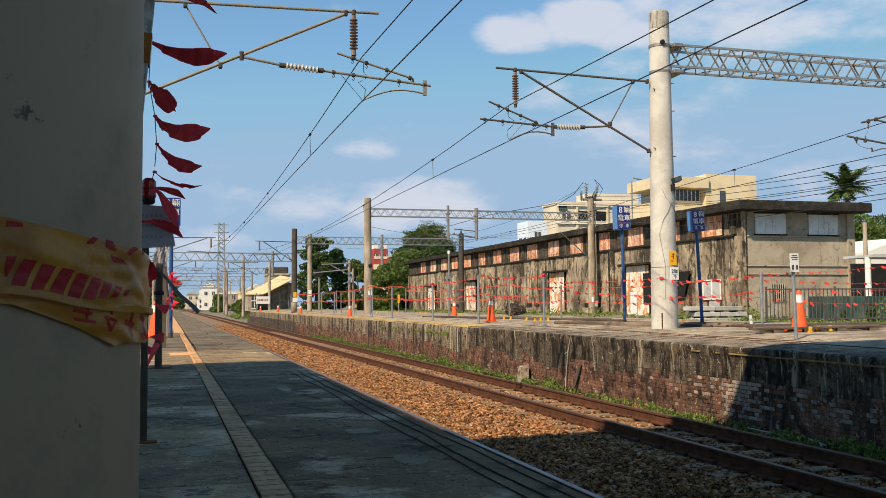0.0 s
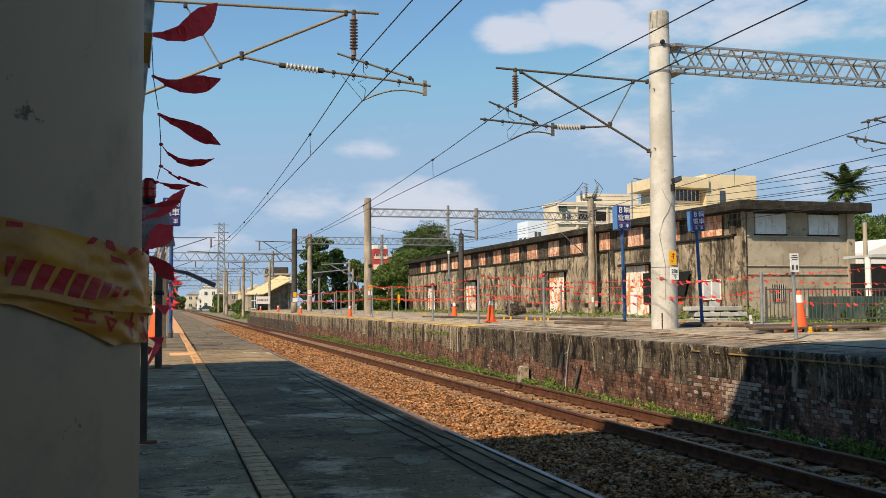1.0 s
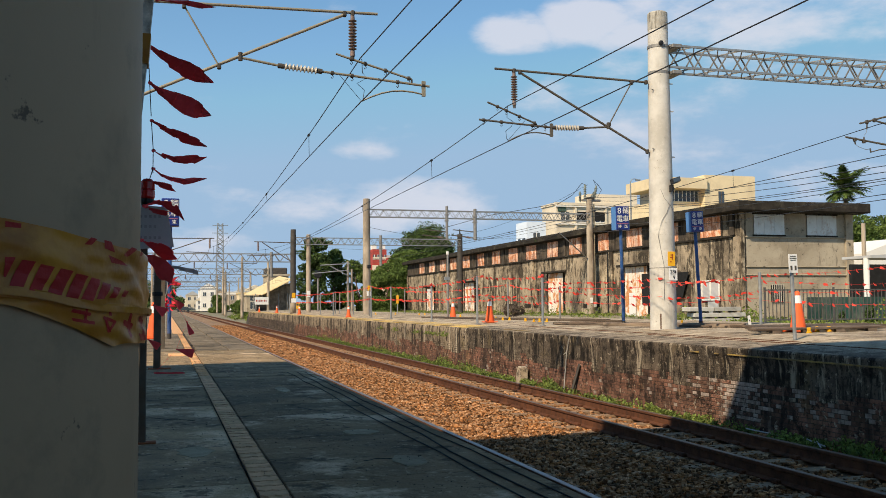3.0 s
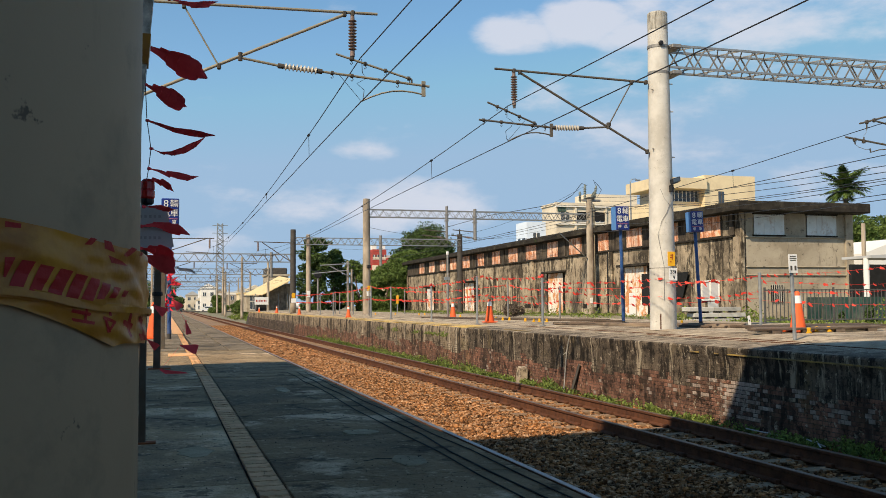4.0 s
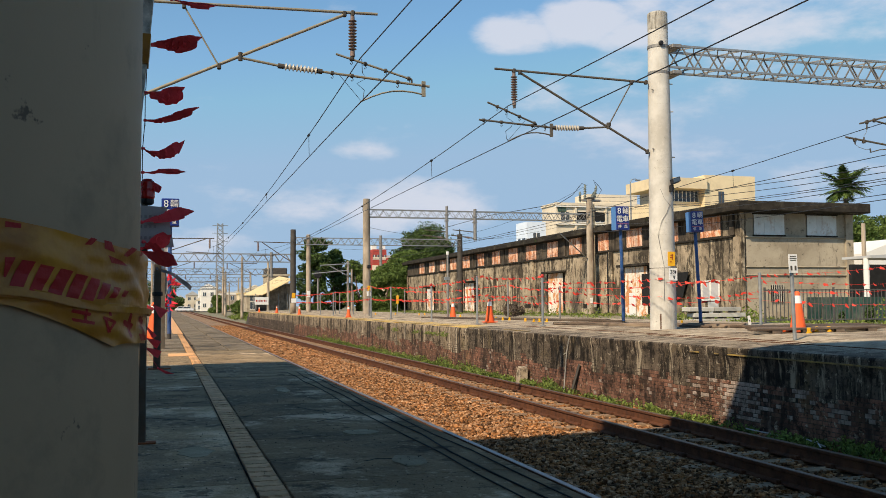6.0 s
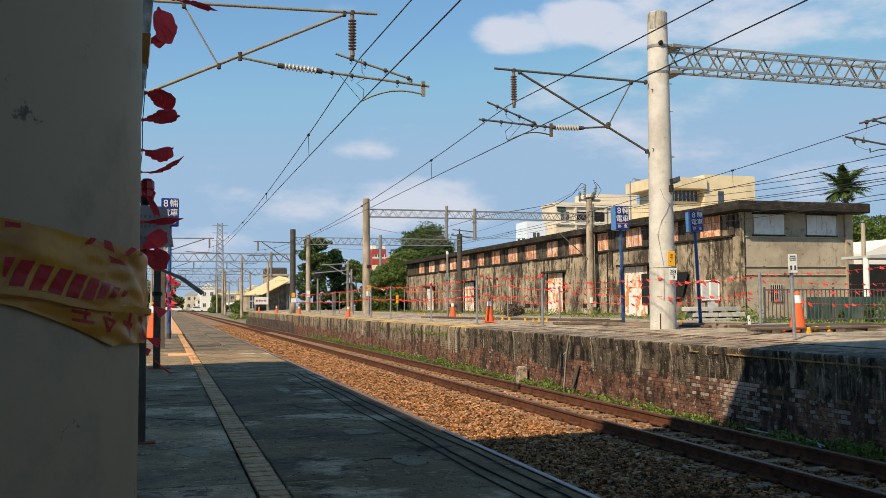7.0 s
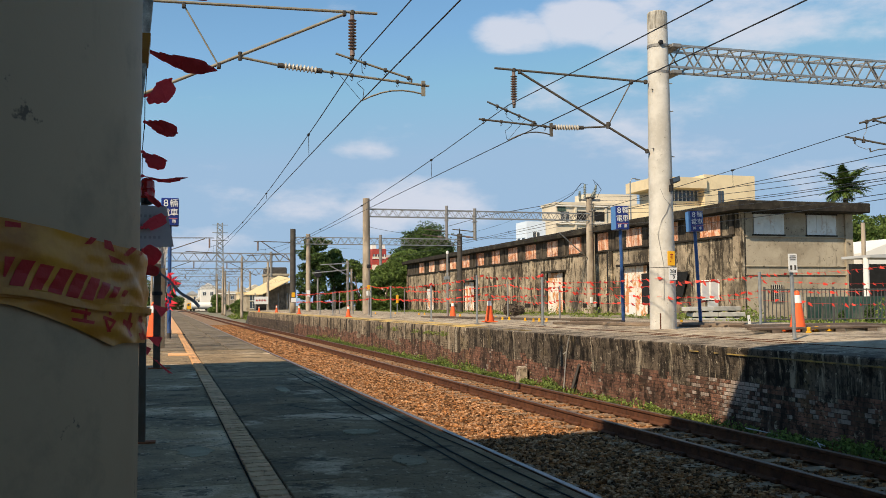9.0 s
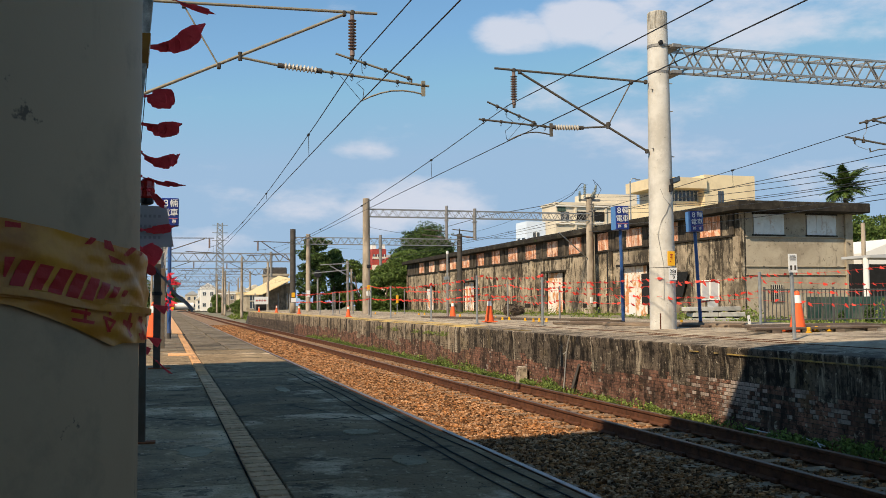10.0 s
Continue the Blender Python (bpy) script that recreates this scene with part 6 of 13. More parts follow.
for a, b, n in ((1, 2, 11), (2, 3, 13), (3, 4, 16), (4, 5, 12), (5, 6, 24), (6, 7, 14), (7, 8, 34)):
    for u in (0.62, 1.0):
        k += 1
        bunting(top(a, heights[a] * u - 0.02), top(b, heights[b] * u - 0.02), 0.06, n, k)
# strings past the pole, to the fence by the building
for pa, pb, n in (((9.02, 22, 1.19), (9.78, 17.5, 1.16), 12), ((9.02, 22, 1.02), (9.8, 17.5, 0.79), 12), ((9.91, 17.5, 1.08), (12.23, 17.6, 1.24), 8), ((9.9, 17.5, 0.76), (12.22, 17.6, 0.9), 8),
                  ((12.23, 17.6, 1.24), (15.4, 17, 1.46), 10), ((12.22, 17.6, 0.9), (15.38, 17, 0.92), 10), ((11.731, 16.934, 1.1), (17.19, 19, 1.1), 10), ((11.731, 16.934, 0.7), (17.17, 19, 0.6), 10)):
    k += 1
    bunting(pa, pb, 0.05, n + 4, k, 0.095)
for px, py, pz in ((15.34, 17, 0.15), (17.15, 19, 0.12)):
    t = thing("fence_post", (px, py, pz), "grey steel tube post holding the flag strings", "post", "fence posts on the island platform")
    part("tube", tube(B(), (0, 0, -0.1), (0, 0, 1.2), 0.03, n=10), M_GALV, t)
for pa, pb, n in (((12.77, 34.71, 1.4), (12.9, 29.96, 1.2), 13), ((12.77, 34.71, 0.85), (12.9, 29.96, 0.75), 13), ((12.9, 29.96, 1.2), (11.731, 16.934, 1.2), 18), ((12.9, 29.96, 0.75), (11.731, 16.934, 0.75), 18), ((13.08, 52.46, 1.4), (12.77, 34.71, 1.4), 26), ((13.08, 52.46, 0.9), (12.77, 34.71, 0.85), 26)):
    k += 1
    bunting(pa, pb, 0.12, n, k, 0.115)

# steel fence and green hoarding by the end of the building
fc = thing("steel_fence", (16.78, 24, -0.01), "grey upright-bar steel fence in the yard", "fence")
L = 9.0
for z in (0.15, 1.02):
    part("rail", beam(B(), (0, 0, z), (L, -0.6, z), 0.035, 0.035), M_FENCE, fc)
bar = beam(B(), (0, 0, 0.12), (0, 0, 1.05), 0.02, 0.02)
bar0 = part("bar", bar, M_FENCE, fc)
for i in range(1, 72):
    share("bar", bar0.data, fc, pose(L * i / 72, -0.6 * i / 72, 0))
for i in range(5):
    part("fence_post", beam(B(), (L * i / 4, -0.6 * i / 4, -0.2), (L * i / 4, -0.6 * i / 4, 1.1), 0.05, 0.05), M_FENCE, fc)
hb = thing("hoarding", (22.78, 30, -0.12), "row of faded green metal hoarding panels", "hoarding")
for i in range(6):
    part("panel", box(B(), 0.62 * i, 0, 0, 0.62 * i + 0.6, 0.05, 0.95, 0.01), M_GREENPANEL, hb)
shl = thing("shelter", (25.25, 30.0, -0.1), "open shelter with a pale roof and a white column", "shelter")
part("roof", prism(B(), [(0.4, 0, 2.4), (5, 0, 2.4), (5, 0, 2.75), (0.4, 0, 2.5)], (0, 1.6, 0)), M_GREYROOF, shl)
part("upper_roof", prism(B(), [(11.9, 14.0, 2.6), (19, 14.0, 2.6), (19, 14.0, 4.6), (14.6, 14.0, 4.3), (11.9, 14.0, 3.4)], (0, 5, 0)), M_HOUSEWHITE, shl)
part("column", tube(B(), (0.45, 0.3, 0), (0.45, 0.3, 2.4), 0.11, n=12), M_HOUSEWHITE, shl)
# black back wall: the shade under the roof is put into its colour
part("back_wall", box(B(), 2.2, 3.2, 0, 8, 3.4, 2.3), M_DARK, shl)
ut = thing("utility_post", (29.59, 35, 0), "slim weathered concrete post by the yard", "post")
part("shaft", tube(B(), (0, 0, 0), (0, 0, 4.1), 0.11, 0.09, 10), M_OLDPOLE, ut)

# old timbers and a low timber deck on the platform
trng = random.Random(19)
for i, (at, l, turn, n) in enumerate((((9.945, 22.438, 0.12), 6.0, -70, 4), ((11.155, 30.854, 0.12), 7.0, -78, 3), ((11.136, 18.954, 0.12), 3.2, -60, 3), ((10.131, 36.599, 0.12), 8.0, -80, 3), ((10.245, 20.801, 0.12), 4.0, -60, 3))):
    for j in range(n):
        t = thing("timber_baulk", (at[0] + trng.uniform(-0.15, 0.15), at[1] + 0.2 * j, 0.12), "old dark timber baulk lying on the platform", "timber", "timber baulks on the island platform", turn=turn + trng.uniform(-5, 5))
        part("baulk", box(B(), trng.uniform(-0.4, 0.3), -trng.uniform(0.05, 0.08), 0, l * trng.uniform(0.7, 1.0), 0.07, trng.uniform(0.04, 0.085), 0.012), M_TIMBER, t)
deck = thing("timber_deck", (9.75, 14.1, 0.12), "low deck of old dark planks lying on the platform", "deck", turn=9)
for j in range(8):
    x0 = 0.27 * j + trng.uniform(-0.15, 0.1)
    part("plank", box(B(), x0, 0.3 * j, 0.055, x0 + trng.uniform(2.9, 3.5), 0.3 * j + trng.uniform(0.2, 0.27), 0.055 + trng.uniform(0.025, 0.04), 0.006), M_TIMBER, deck)
for x0 in (0.25, 0.95, 1.75, 2.55):
    part("bearer", prism(B(), [(x0, -0.03, 0), (x0 + 0.22, -0.03, 0), (x0 + 0.22, -0.03, 0.055), (x0, -0.03, 0.055)], (1.9, 2.3, 0)), M_TIMBER, deck)
# small yellow plastic caps
yellow = B()
lathe(yellow, (0, 0, 0), (0, 0, 1), [(0.05, 0), (0.05, 0.02), (0.03, 0.03), (0.035, 0.09), (0.02, 0.1)], 8)
cap0 = None
for (x, y, z) in ((10.933, 14.749, 0.12), (10.737, 14.116, 0.12), (11.249, 14.569, 0.12), (11.636, 14.74, 0.12), (13.361, 24.365, 0.12), (12.541, 21.425, 0.12), (10.668, 27.467, 0.12), (10.551, 26.472, 0.12), (10.689, 26.368, 0.12), (10.868, 26.234, 0.12), (10.964, 31.011, 0.12), (10.776, 29.806, 0.12), (10.96, 29.658, 0.12), (12.115, 38.805, 0.12), (12.319, 46.419, 0.12), (12.547, 46.172, 0.12), (11.973, 50.103, 0.12), (11.101, 51.098, 0.12)):
    t = thing("yellow_cap", (x, y, z), "small yellow plastic cap on the platform", "cap", "yellow caps on the platform")
    if cap0 is None:
        cap0 = part("cap", yellow, M_YELLOW, t)
    else:
        share("cap", cap0.data, t, Matrix())
lp = thing("lamp_post", (10.742, 36.049, 0.12), "slim grey lamp post with a white head", "lamp post")
part("post", tube(B(), (0, 0, 0), (0, 0, 2.55), 0.05, 0.04, 8), M_GALVDULL, lp)
part("head", lathe(B(), (0, 0, 2.5), (0, 0, 1), [(0.05, 0), (0.06, 0.08), (0.04, 0.13)], 10), M_WHITE, lp)
part("box", box(B(), -0.13, -0.08, 1.5, 0.06, 0.08, 1.62), M_GALV, lp)


# strings of wires on the far side and the cables to the switchgear
for a, b, d in (((17.67, 20, 4.12), (25.6, 54.5, 7.3), 0.25), ((17.67, 20, 3.96), (25.6, 54.5, 7.1), 0.3), ((17.66, 20, 3.8), (25.6, 54.5, 6.83), 0.35), ((17.66, 20, 3.74), (25.6, 54.5, 6.6), 0.3), ((17.66, 20, 3.65), (25.5, 54.5, 6.4), 0.35), ((17.64, 20, 3.39), (25.5, 54.5, 5.55), 0.2), ((17.64, 20, 3.26), (25.5, 54.5, 5.12), 0.2),
                ((24.2, 77.3, 6.09), (25.5, 54.6, 5.9), 0.3), ((24.2, 77.3, 5.37), (25.5, 54.6, 5.5), 0.3), ((24.2, 77.3, 6.5), (25.5, 54.6, 5.2), 0.4), ((25.5, 54.6, 8.1), (23.9, 77.3, 6.5), 0.5), ((18.2, 111, 7.4), (24.09, 77.3, 5.85), 0.4), ((11.4, 54.6, 5.2), (24.2, 77.3, 6.6), 0.3)):
    t = thing("cable", a, "thin dark cable strung between poles", "cable", "cables over the yard")
    o = Vector(a)
    part("cable", path(B(), [p - o for p in sag(a, b, d, 12)], 0.01, 5), M_WIRE, t)
o = Vector((15.13, 17.6, 3.99))
t = thing("cantilever", o, "end of a dark tube cantilever over the far track", "cantilever", "cantilevers of the overhead line")
for a, b in (((14.88, 17.6, 4.63), (17.37, 17.6, 5.29)), ((14.49, 17.6, 4.31), (17.31, 17.6, 3.97))):
    part("tube", tube(B(), Vector(a) - o, Vector(b) - o, 0.022), M_TUBEDARK, t)
part("steady_arm", path(B(), [(0, 0, 0), (0.25, 0, 0.07), (0.6, 0, 0.1), (1.0, 0, 0.1), (1.05, 0, 0.3)], 0.012), M_TUBEDARK, t)
part("drop_post", tube(B(), (1.75, 0, 0), (1.75, 0, 1.9), 0.06), M_GALVDULL, t)
part("tube", tube(B(), (0.12, 0, 0.73), (1.75, 0, 0.42), 0.02), M_TUBEDARK, t)
for x, z in ((-0.06, 0.69), (0.14, 0.74), (-0.4, 0.28), (-0.16, 0.25)):
    part("clamp", box(B(), x - 0.03, -0.035, z - 0.05, x + 0.03, 0.035, z + 0.035, 0.01), M_DARKPOLE, t)
for a, b in (((-0.06, 0.65), (-0.07, 0.52)), ((-0.16, 0.29), (-0.15, 0.34)), ((-0.4, 0.23), (-0.39, 0.17)), ((0.02, 0.0), (0.0, 0.09))):
    part("hook", tube(B(), (a[0], 0, a[1]), (b[0], 0, b[1]), 0.016, n=6), M_DARKPOLE, t)
part("dropper", path(B(), [(-0.07, 0, 0.52), (-0.09, 0, 0.44), (-0.15, 0, 0.37), (-0.15, 0, 0.32)], 0.006), M_GALVDULL, t)
part("dropper", path(B(), [(-0.39, 0, 0.17), (-0.3, 0, 0.11), (-0.1, 0, 0.06), (0.0, 0, 0.08)], 0.006), M_GALVDULL, t)

# sleepers and rail fastenings
bm = B()
prism(bm, [(-1.0, -0.13, -0.35), (-1.0, -0.11, -0.165), (-1.0, 0.11, -0.165), (-1.0, 0.13, -0.35)], (2.0, 0, 0))
sl = None
clip = box(B(), -0.03, -0.06, -0.165, 0.03, 0.06, -0.115, 0.012)
for xc in (3.025, 6.585):
    for i in range(115):
        t = thing("sleeper", (xc, -3.0 + 0.6 * i, RAIL), "worn brown-grey concrete sleeper half buried in ballast", "sleeper", "sleepers of the two tracks")
        if sl is None:
            sl = part("beam", bm, M_SLEEPER, t)
            cl = part("clip", clip, M_RUST, t)
            cl.location = (-0.645, 0, 0)
        else:
            share("beam", sl.data, t, Matrix())
            share("clip", cl.data, t, pose(-0.645, 0, 0))
        for u in (-0.485, 0.485, 0.645):
            share("clip", cl.data, t, pose(u, 0, 0))

# cables lying along the near platform edge
for x, w in ((1.19, 0.003), (1.27, 0.0035), (1.35, 0.003)):
    t = thing("ground_cable", (x, 0, 0.0), "black cable lying along the platform edge", "cable", "cables on the platform edge")
    r = random.Random(int(x * 100))
    part("cable", path(B(), [(0.016 * r.uniform(-1, 1), y * 0.6, 0.001) for y in range(3, 17)], w, 6), M_RUBBER, t)

# things by the brick face of the island platform
stick = thing("stick", (8.04, 18.4, -1.1), "pale dry stick leaning on the brick face", "stick")
part("stem", path(B(), [(0, 0.12, 0.0), (0.03, 0.1, 0.4), (0.025, 0.02, 0.75), (0.04, -0.06, 1.0), (0.03, -0.16, 1.09)], 0.014, 6), M_KERBW, stick)
part("twig", path(B(), [(0.025, 0.02, 0.75), (0.0, 0.12, 0.7)], 0.01, 5), M_KERBW, stick)
prop = thing("dark_plank", (8.05, 17.95, -1.1), "short dark plank leaning on the brick face", "plank")
part("plank", beam(B(), (-0.02, 0.12, 0.0), (0.02, -0.16, 0.52), 0.03, 0.07), M_DARKPOLE, prop)
block = thing("stone_block", (7.93, 20.7, -1.2), "worn pale stone block standing by the brick face", "stone")
part("stone", prism(B(), [(-0.1, -0.16, 0), (-0.1, 0.16, 0), (-0.08, 0.12, 0.28), (-0.08, 0.02, 0.42), (-0.08, -0.13, 0.38)], (0.18, 0, 0)), M_OPP, block)
for x, y, l, turn in ((7.86, 11.3, 0.75, 100), (7.9, 10.35, 0.55, 80), (7.85, 10.2, 0.4, 60)):
    pipe = thing("pipe", (x, y, -1.12), "short white plastic pipe among the weeds", "pipe", "white pipes among the weeds", turn=turn)
    part("tube", tube(B(), (-l / 2, 0, 0), (l / 2, 0, 0.03), 0.009, n=8), M_GREYROOF, pipe)
mk = thing("marker_post", (13.6, 20.1, 0.1), "short white marker stake leaning in the grass", "post")
part("stake", prism(B(), [(0, 0, 0), (0.06, 0, 0), (0.03, 0, 0.24), (-0.03, 0, 0.23)], (0, 0.03, 0)), M_WHITE, mk)
part("mark", box(B(), 0.0, -0.004, 0.1, 0.025, -0.001, 0.14), M_BLACK, mk)
sg = thing("signal_post", (13.2, 85, 0.1), "slim grey signal post with a round black head", "signal")
part("post", tube(B(), (0, 0, 0), (0, 0, 3.1), 0.09, 0.08, 8), M_GALVDULL, sg)
part("head", lathe(B(), (0, -0.22, 3.3), (0, 1, 0), [(0.3, 0), (0.34, 0.05), (0.34, 0.2), (0.25, 0.3)], 16), M_BLACK, sg, "round black signal head")
for x, h in ((14.97, 4.3), (15.3, 3.6)):
    concrete_pole(x, 80, 0.08, h, 0.11, 0.09, M_OLDPOLE, "short weathered concrete pole on the island platform", "short_pole")
arm = thing("tube_frame", (15.0, 79.8, 3.4), "grey steel tube arms on a slim post", "bracket")
part("post", tube(B(), (0, 0.06, -3.3), (0, 0.06, 0.9), 0.07, n=8), M_GALVDULL, arm)
for a, b in (((-3.1, 0, -0.1), (0, 0, 0.2)), ((-2.4, 0, 0.6), (0.1, 0, 0.75)), ((-1.6, 0, 0.55), (0, 0, -0.3))):
    part("tube", tube(B(), a, b, 0.05, n=6), M_GALV, arm)
yp = thing("orange_board", (14.48, 60, 0.1), "small orange notice board on a post", "sign")
part("board", box(B(), -0.08, -0.03, 0.62, 0.08, 0.0, 1.15, 0.01), M_YELLOW, yp)
part("post", tube(B(), (0, 0.02, 0), (0, 0.02, 1.2), 0.03, n=8), M_GALV, yp)
wb_ = thing("notice_post", (14.6, 60.2, 0.1), "small white notice board on two slim posts", "sign")
wb_.location = (21.08, 76, 0.1)
part("board", box(B(), -0.2, -0.04, 1.3, 0.2, 0.0, 1.8, 0.008), M_WHITE, wb_)
for x in (-0.15, 0.15):
    part("post", tube(B(), (x, 0.02, 0), (x, 0.02, 1.75), 0.03, n=8), M_GALVDULL, wb_)
part("meter_box", box(B(), -0.12, -0.27, 0.75, 0.02, -0.16, 1.1, 0.01), M_WHITE, tp, "small white box")
part("meter_box", box(B(), 0.1, -0.27, 0.5, 0.26, -0.16, 0.85, 0.01), M_KERBW, tp, "small pale box")

# ---- loose stuff: ballast stones, weeds, grass ----


def stones(name, count, x0, x1, y0, y1, z, size, seed, parent=None, near_bias=1.0, skip=()):
    r = np.random.default_rng(seed)
    x = r.uniform(x0, x1, count)
    y = y0 + (y1 - y0) * r.uniform(0, 1, count) ** near_bias
    keep = np.ones(count, bool)
    for a, b in skip:
        keep &= ~((x > a) & (x < b))
    x, y = x[keep], y[keep]
    n = len(x)
    base = np.array([(-1, -1, -1), (1, -1, -1), (1, 1, -1), (-1, 1, -1), (-1, -1, 1), (1, -1, 1), (1, 1, 1), (-1, 1, 1)], float)
    v = base[None] * r.uniform(0.45, 1.0, (n, 8, 3)) * (size * r.uniform(0.55, 1.25, n))[:, None, None] * np.array((1.0, 1.0, 0.7))
    a, b = r.uniform(0, math.tau, n), r.uniform(-0.7, 0.7, n)
    ca, sa, cb, sb = np.cos(a)[:, None], np.sin(a)[:, None], np.cos(b)[:, None], np.sin(b)[:, None]
    X, Y, Z = v[..., 0], v[..., 1], v[..., 2]
    Y, Z = Y * cb - Z * sb, Y * sb + Z * cb
    X, Y = X * ca - Y * sa, X * sa + Y * ca
    v = np.stack([X + x[:, None], Y + y[:, None], Z + z + r.uniform(-0.012, 0.02, n)[:, None]], -1).reshape(-1, 3)
    f = np.array([(0, 3, 2, 1), (4, 5, 6, 7), (0, 1, 5, 4), (1, 2, 6, 5), (2, 3, 7, 6), (3, 0, 4, 7)])
    f = (f[None] + 8 * np.arange(n)[:, None, None]).reshape(-1, 4)
    return raw(name, v.tolist(), f.tolist(), M_BALLAST, parent)


st = stones("ballast", 46000, 3.62, 5.95, 4.5, 34.0, BED + 0.01, 0.025, 3, near_bias=1.6)
tagged(st, "rust-stained crushed ballast stones beside the rails", "ballast", kind="stuff")
st = stones("ballast", 16000, 3.62, 5.95, 32.0, 90.0, BED + 0.012, 0.045, 4, near_bias=1.3)
tagged(st, "rust-stained crushed ballast stones farther along", "ballast", kind="stuff")
st = stones("ballast", 16000, 6.06, 8.1, 6.0, 40.0, BED + 0.012, 0.026, 5, near_bias=1.4, skip=((7.0, 7.3),))
tagged(st, "rust-stained crushed ballast stones between the sleepers", "ballast", kind="stuff")


def weeds(name, label, spots, size, seed, material):
    """Tufts of small bent leaves; spots are (x, y, z, radius, height, leaves)."""
    r = np.random.default_rng(seed)
    v, f = [], []
    for x, y, z, rad, h, count in spots:
        for i in range(count):
            a, q = r.uniform(0, math.tau), rad * math.sqrt(r.uniform())
            o = np.array((x + math.cos(a) * q, y + math.sin(a) * q, z + h * r.uniform(0, 1) * (1 - q / rad * 0.6)))
            d = r.normal(size=3)
            d[2] = abs(d[2]) * 0.9 + 0.1
            d /= np.linalg.norm(d)
            b = np.cross(d, r.normal(size=3))
            b /= np.linalg.norm(b)
            s = size * r.uniform(0.5, 1.4)
            n = len(v)
            v += [o, o + d * s * 0.5 + b * s * 0.28, o + d * s, o + d * s * 0.5 - b * s * 0.28]
            f += [(n, n + 1, n + 2), (n, n + 2, n + 3)]
    ob = raw(name, v, f, material)
    return tagged(ob, label, "weeds", kind="stuff")


r = random.Random(21)
spots = []
for i in range(230):
    y = 8.6 + 46 * (i / 230) ** 1.25
    dense = 0.35 + 0.65 * max(0, noise.noise((y * 0.35, 2.0, 0)) + 0.45)
    if r.random() < dense * (0.85 if y > 12.5 else 0.4) or y > 18.5:
        full = 0.6 + max(0.0, noise.noise((y * 0.9, 7.0, 0))) * 1.6
        spots.append((r.uniform(7.72, 8.03), y, -1.17, r.uniform(0.08, 0.2), r.uniform(0.06, 0.2) * full * (1.9 if y > 18.5 else 1.0), int((130 if y > 18.5 else 90) * r.uniform(0.5, 1.2))))
for i in range(11):
    y = r.uniform(8.4, 12.2)
    spots.append((r.uniform(7.75, 8.03), y, -1.17, r.uniform(0.12, 0.24), r.uniform(0.09, 0.22) * (1.4 if 9.2 < y < 10.2 or 11.2 < y < 11.7 else 0.8), 110))
weeds("weeds", "low green weeds along the foot of the brick face", spots, 0.052, 6, M_FOOTWEED)
weeds("weeds", "green plants growing from cracks in the coping", [(8.03, y, -0.3, 0.18, 0.16, 60) for y in (27.2, 27.6, 28.3, 29.2, 30.4, 33.5, 36)], 0.06, 7, M_WEED)
spots = []
for i in range(230):
    x, y = r.uniform(17.5, 26.0), r.uniform(24, 100)
    spots.append((x, y, -0.1, r.uniform(0.2, 0.7), r.uniform(0.05, 0.2), 22))
for i in range(160):
    y = r.uniform(40, 102)
    spots.append((25.9, y, -0.1, r.uniform(0.15, 0.45), r.uniform(0.08, 0.34) * (0.4 + 1.2 * max(0, noise.noise((y * 0.25, 5.0, 0)) + 0.3)), 18))
for i in range(90):
    x = r.uniform(16.0, 25.0)
    spots.append((x, r.uniform(24.5, 31), -0.1, 0.35, r.uniform(0.06, 0.38) * (1.0 if x < 19 else 0.45), 22 if x < 19 else 12))
for x, y, rad, h, n in ((20.9, 31, 0.5, 0.75, 140), (20.3, 31.2, 0.5, 0.6, 120), (21.4, 31.3, 0.4, 0.9, 90), (19.2, 30.6, 0.6, 0.45, 110), (21.3, 36, 0.6, 0.6, 110), (20.6, 36, 0.6, 0.45, 90), (22.4, 37, 0.5, 0.5, 90), (24.6, 52, 0.7, 0.7, 110), (24.4, 55, 0.7, 0.6, 110), (24.8, 58.5, 0.7, 0.6, 110), (23.5, 61, 0.8, 0.5, 100), (18.0, 29.5, 0.5, 0.35, 80), (17.2, 29.4, 0.4, 0.4, 70), (24.9, 28.6, 0.35, 1.1, 160)):
    spots.append((x, y, -0.1, rad, h, n))
weeds("grass", "tall rough green grass in the yard before the building", spots, 0.11, 8, M_WEED)
spots = [(r.uniform(9.5, 24), r.uniform(101, 150), -1.25, r.uniform(0.5, 1.2), r.uniform(0.3, 0.9), 40) for i in range(160)]
weeds("grass", "rough green grass beside the line", spots, 0.3, 9, M_WEED)
for x, y, h, n in ((23.3, 27.4, 0.62, 900), (23.7, 29.3, 0.4, 500)):
    b_ = thing("bush", (x, y, -0.1), "small dark green bush in the yard behind the fence", "bush", "bushes in the yard")
    leaves("foliage", [((0, 0, h * 0.45), (h * 0.3, h * 0.3, h * 0.42)), ((0.04, 0, h * 0.8), (h * 0.2, h * 0.2, h * 0.25))], n, 0.045, M_LEAFDARK, b_, int(x * 10))
bush = thing("tyre_planter", (13.285, 35.621, 0.12), "dark brown dry bush in a heap before the wall", "bush")
leaves("foliage", [((0, 0, 0.26), (0.42, 0.3, 0.24)), ((0.22, 0, 0.28), (0.32, 0.25, 0.2))], 800, 0.05, M_BARK, bush, 31)

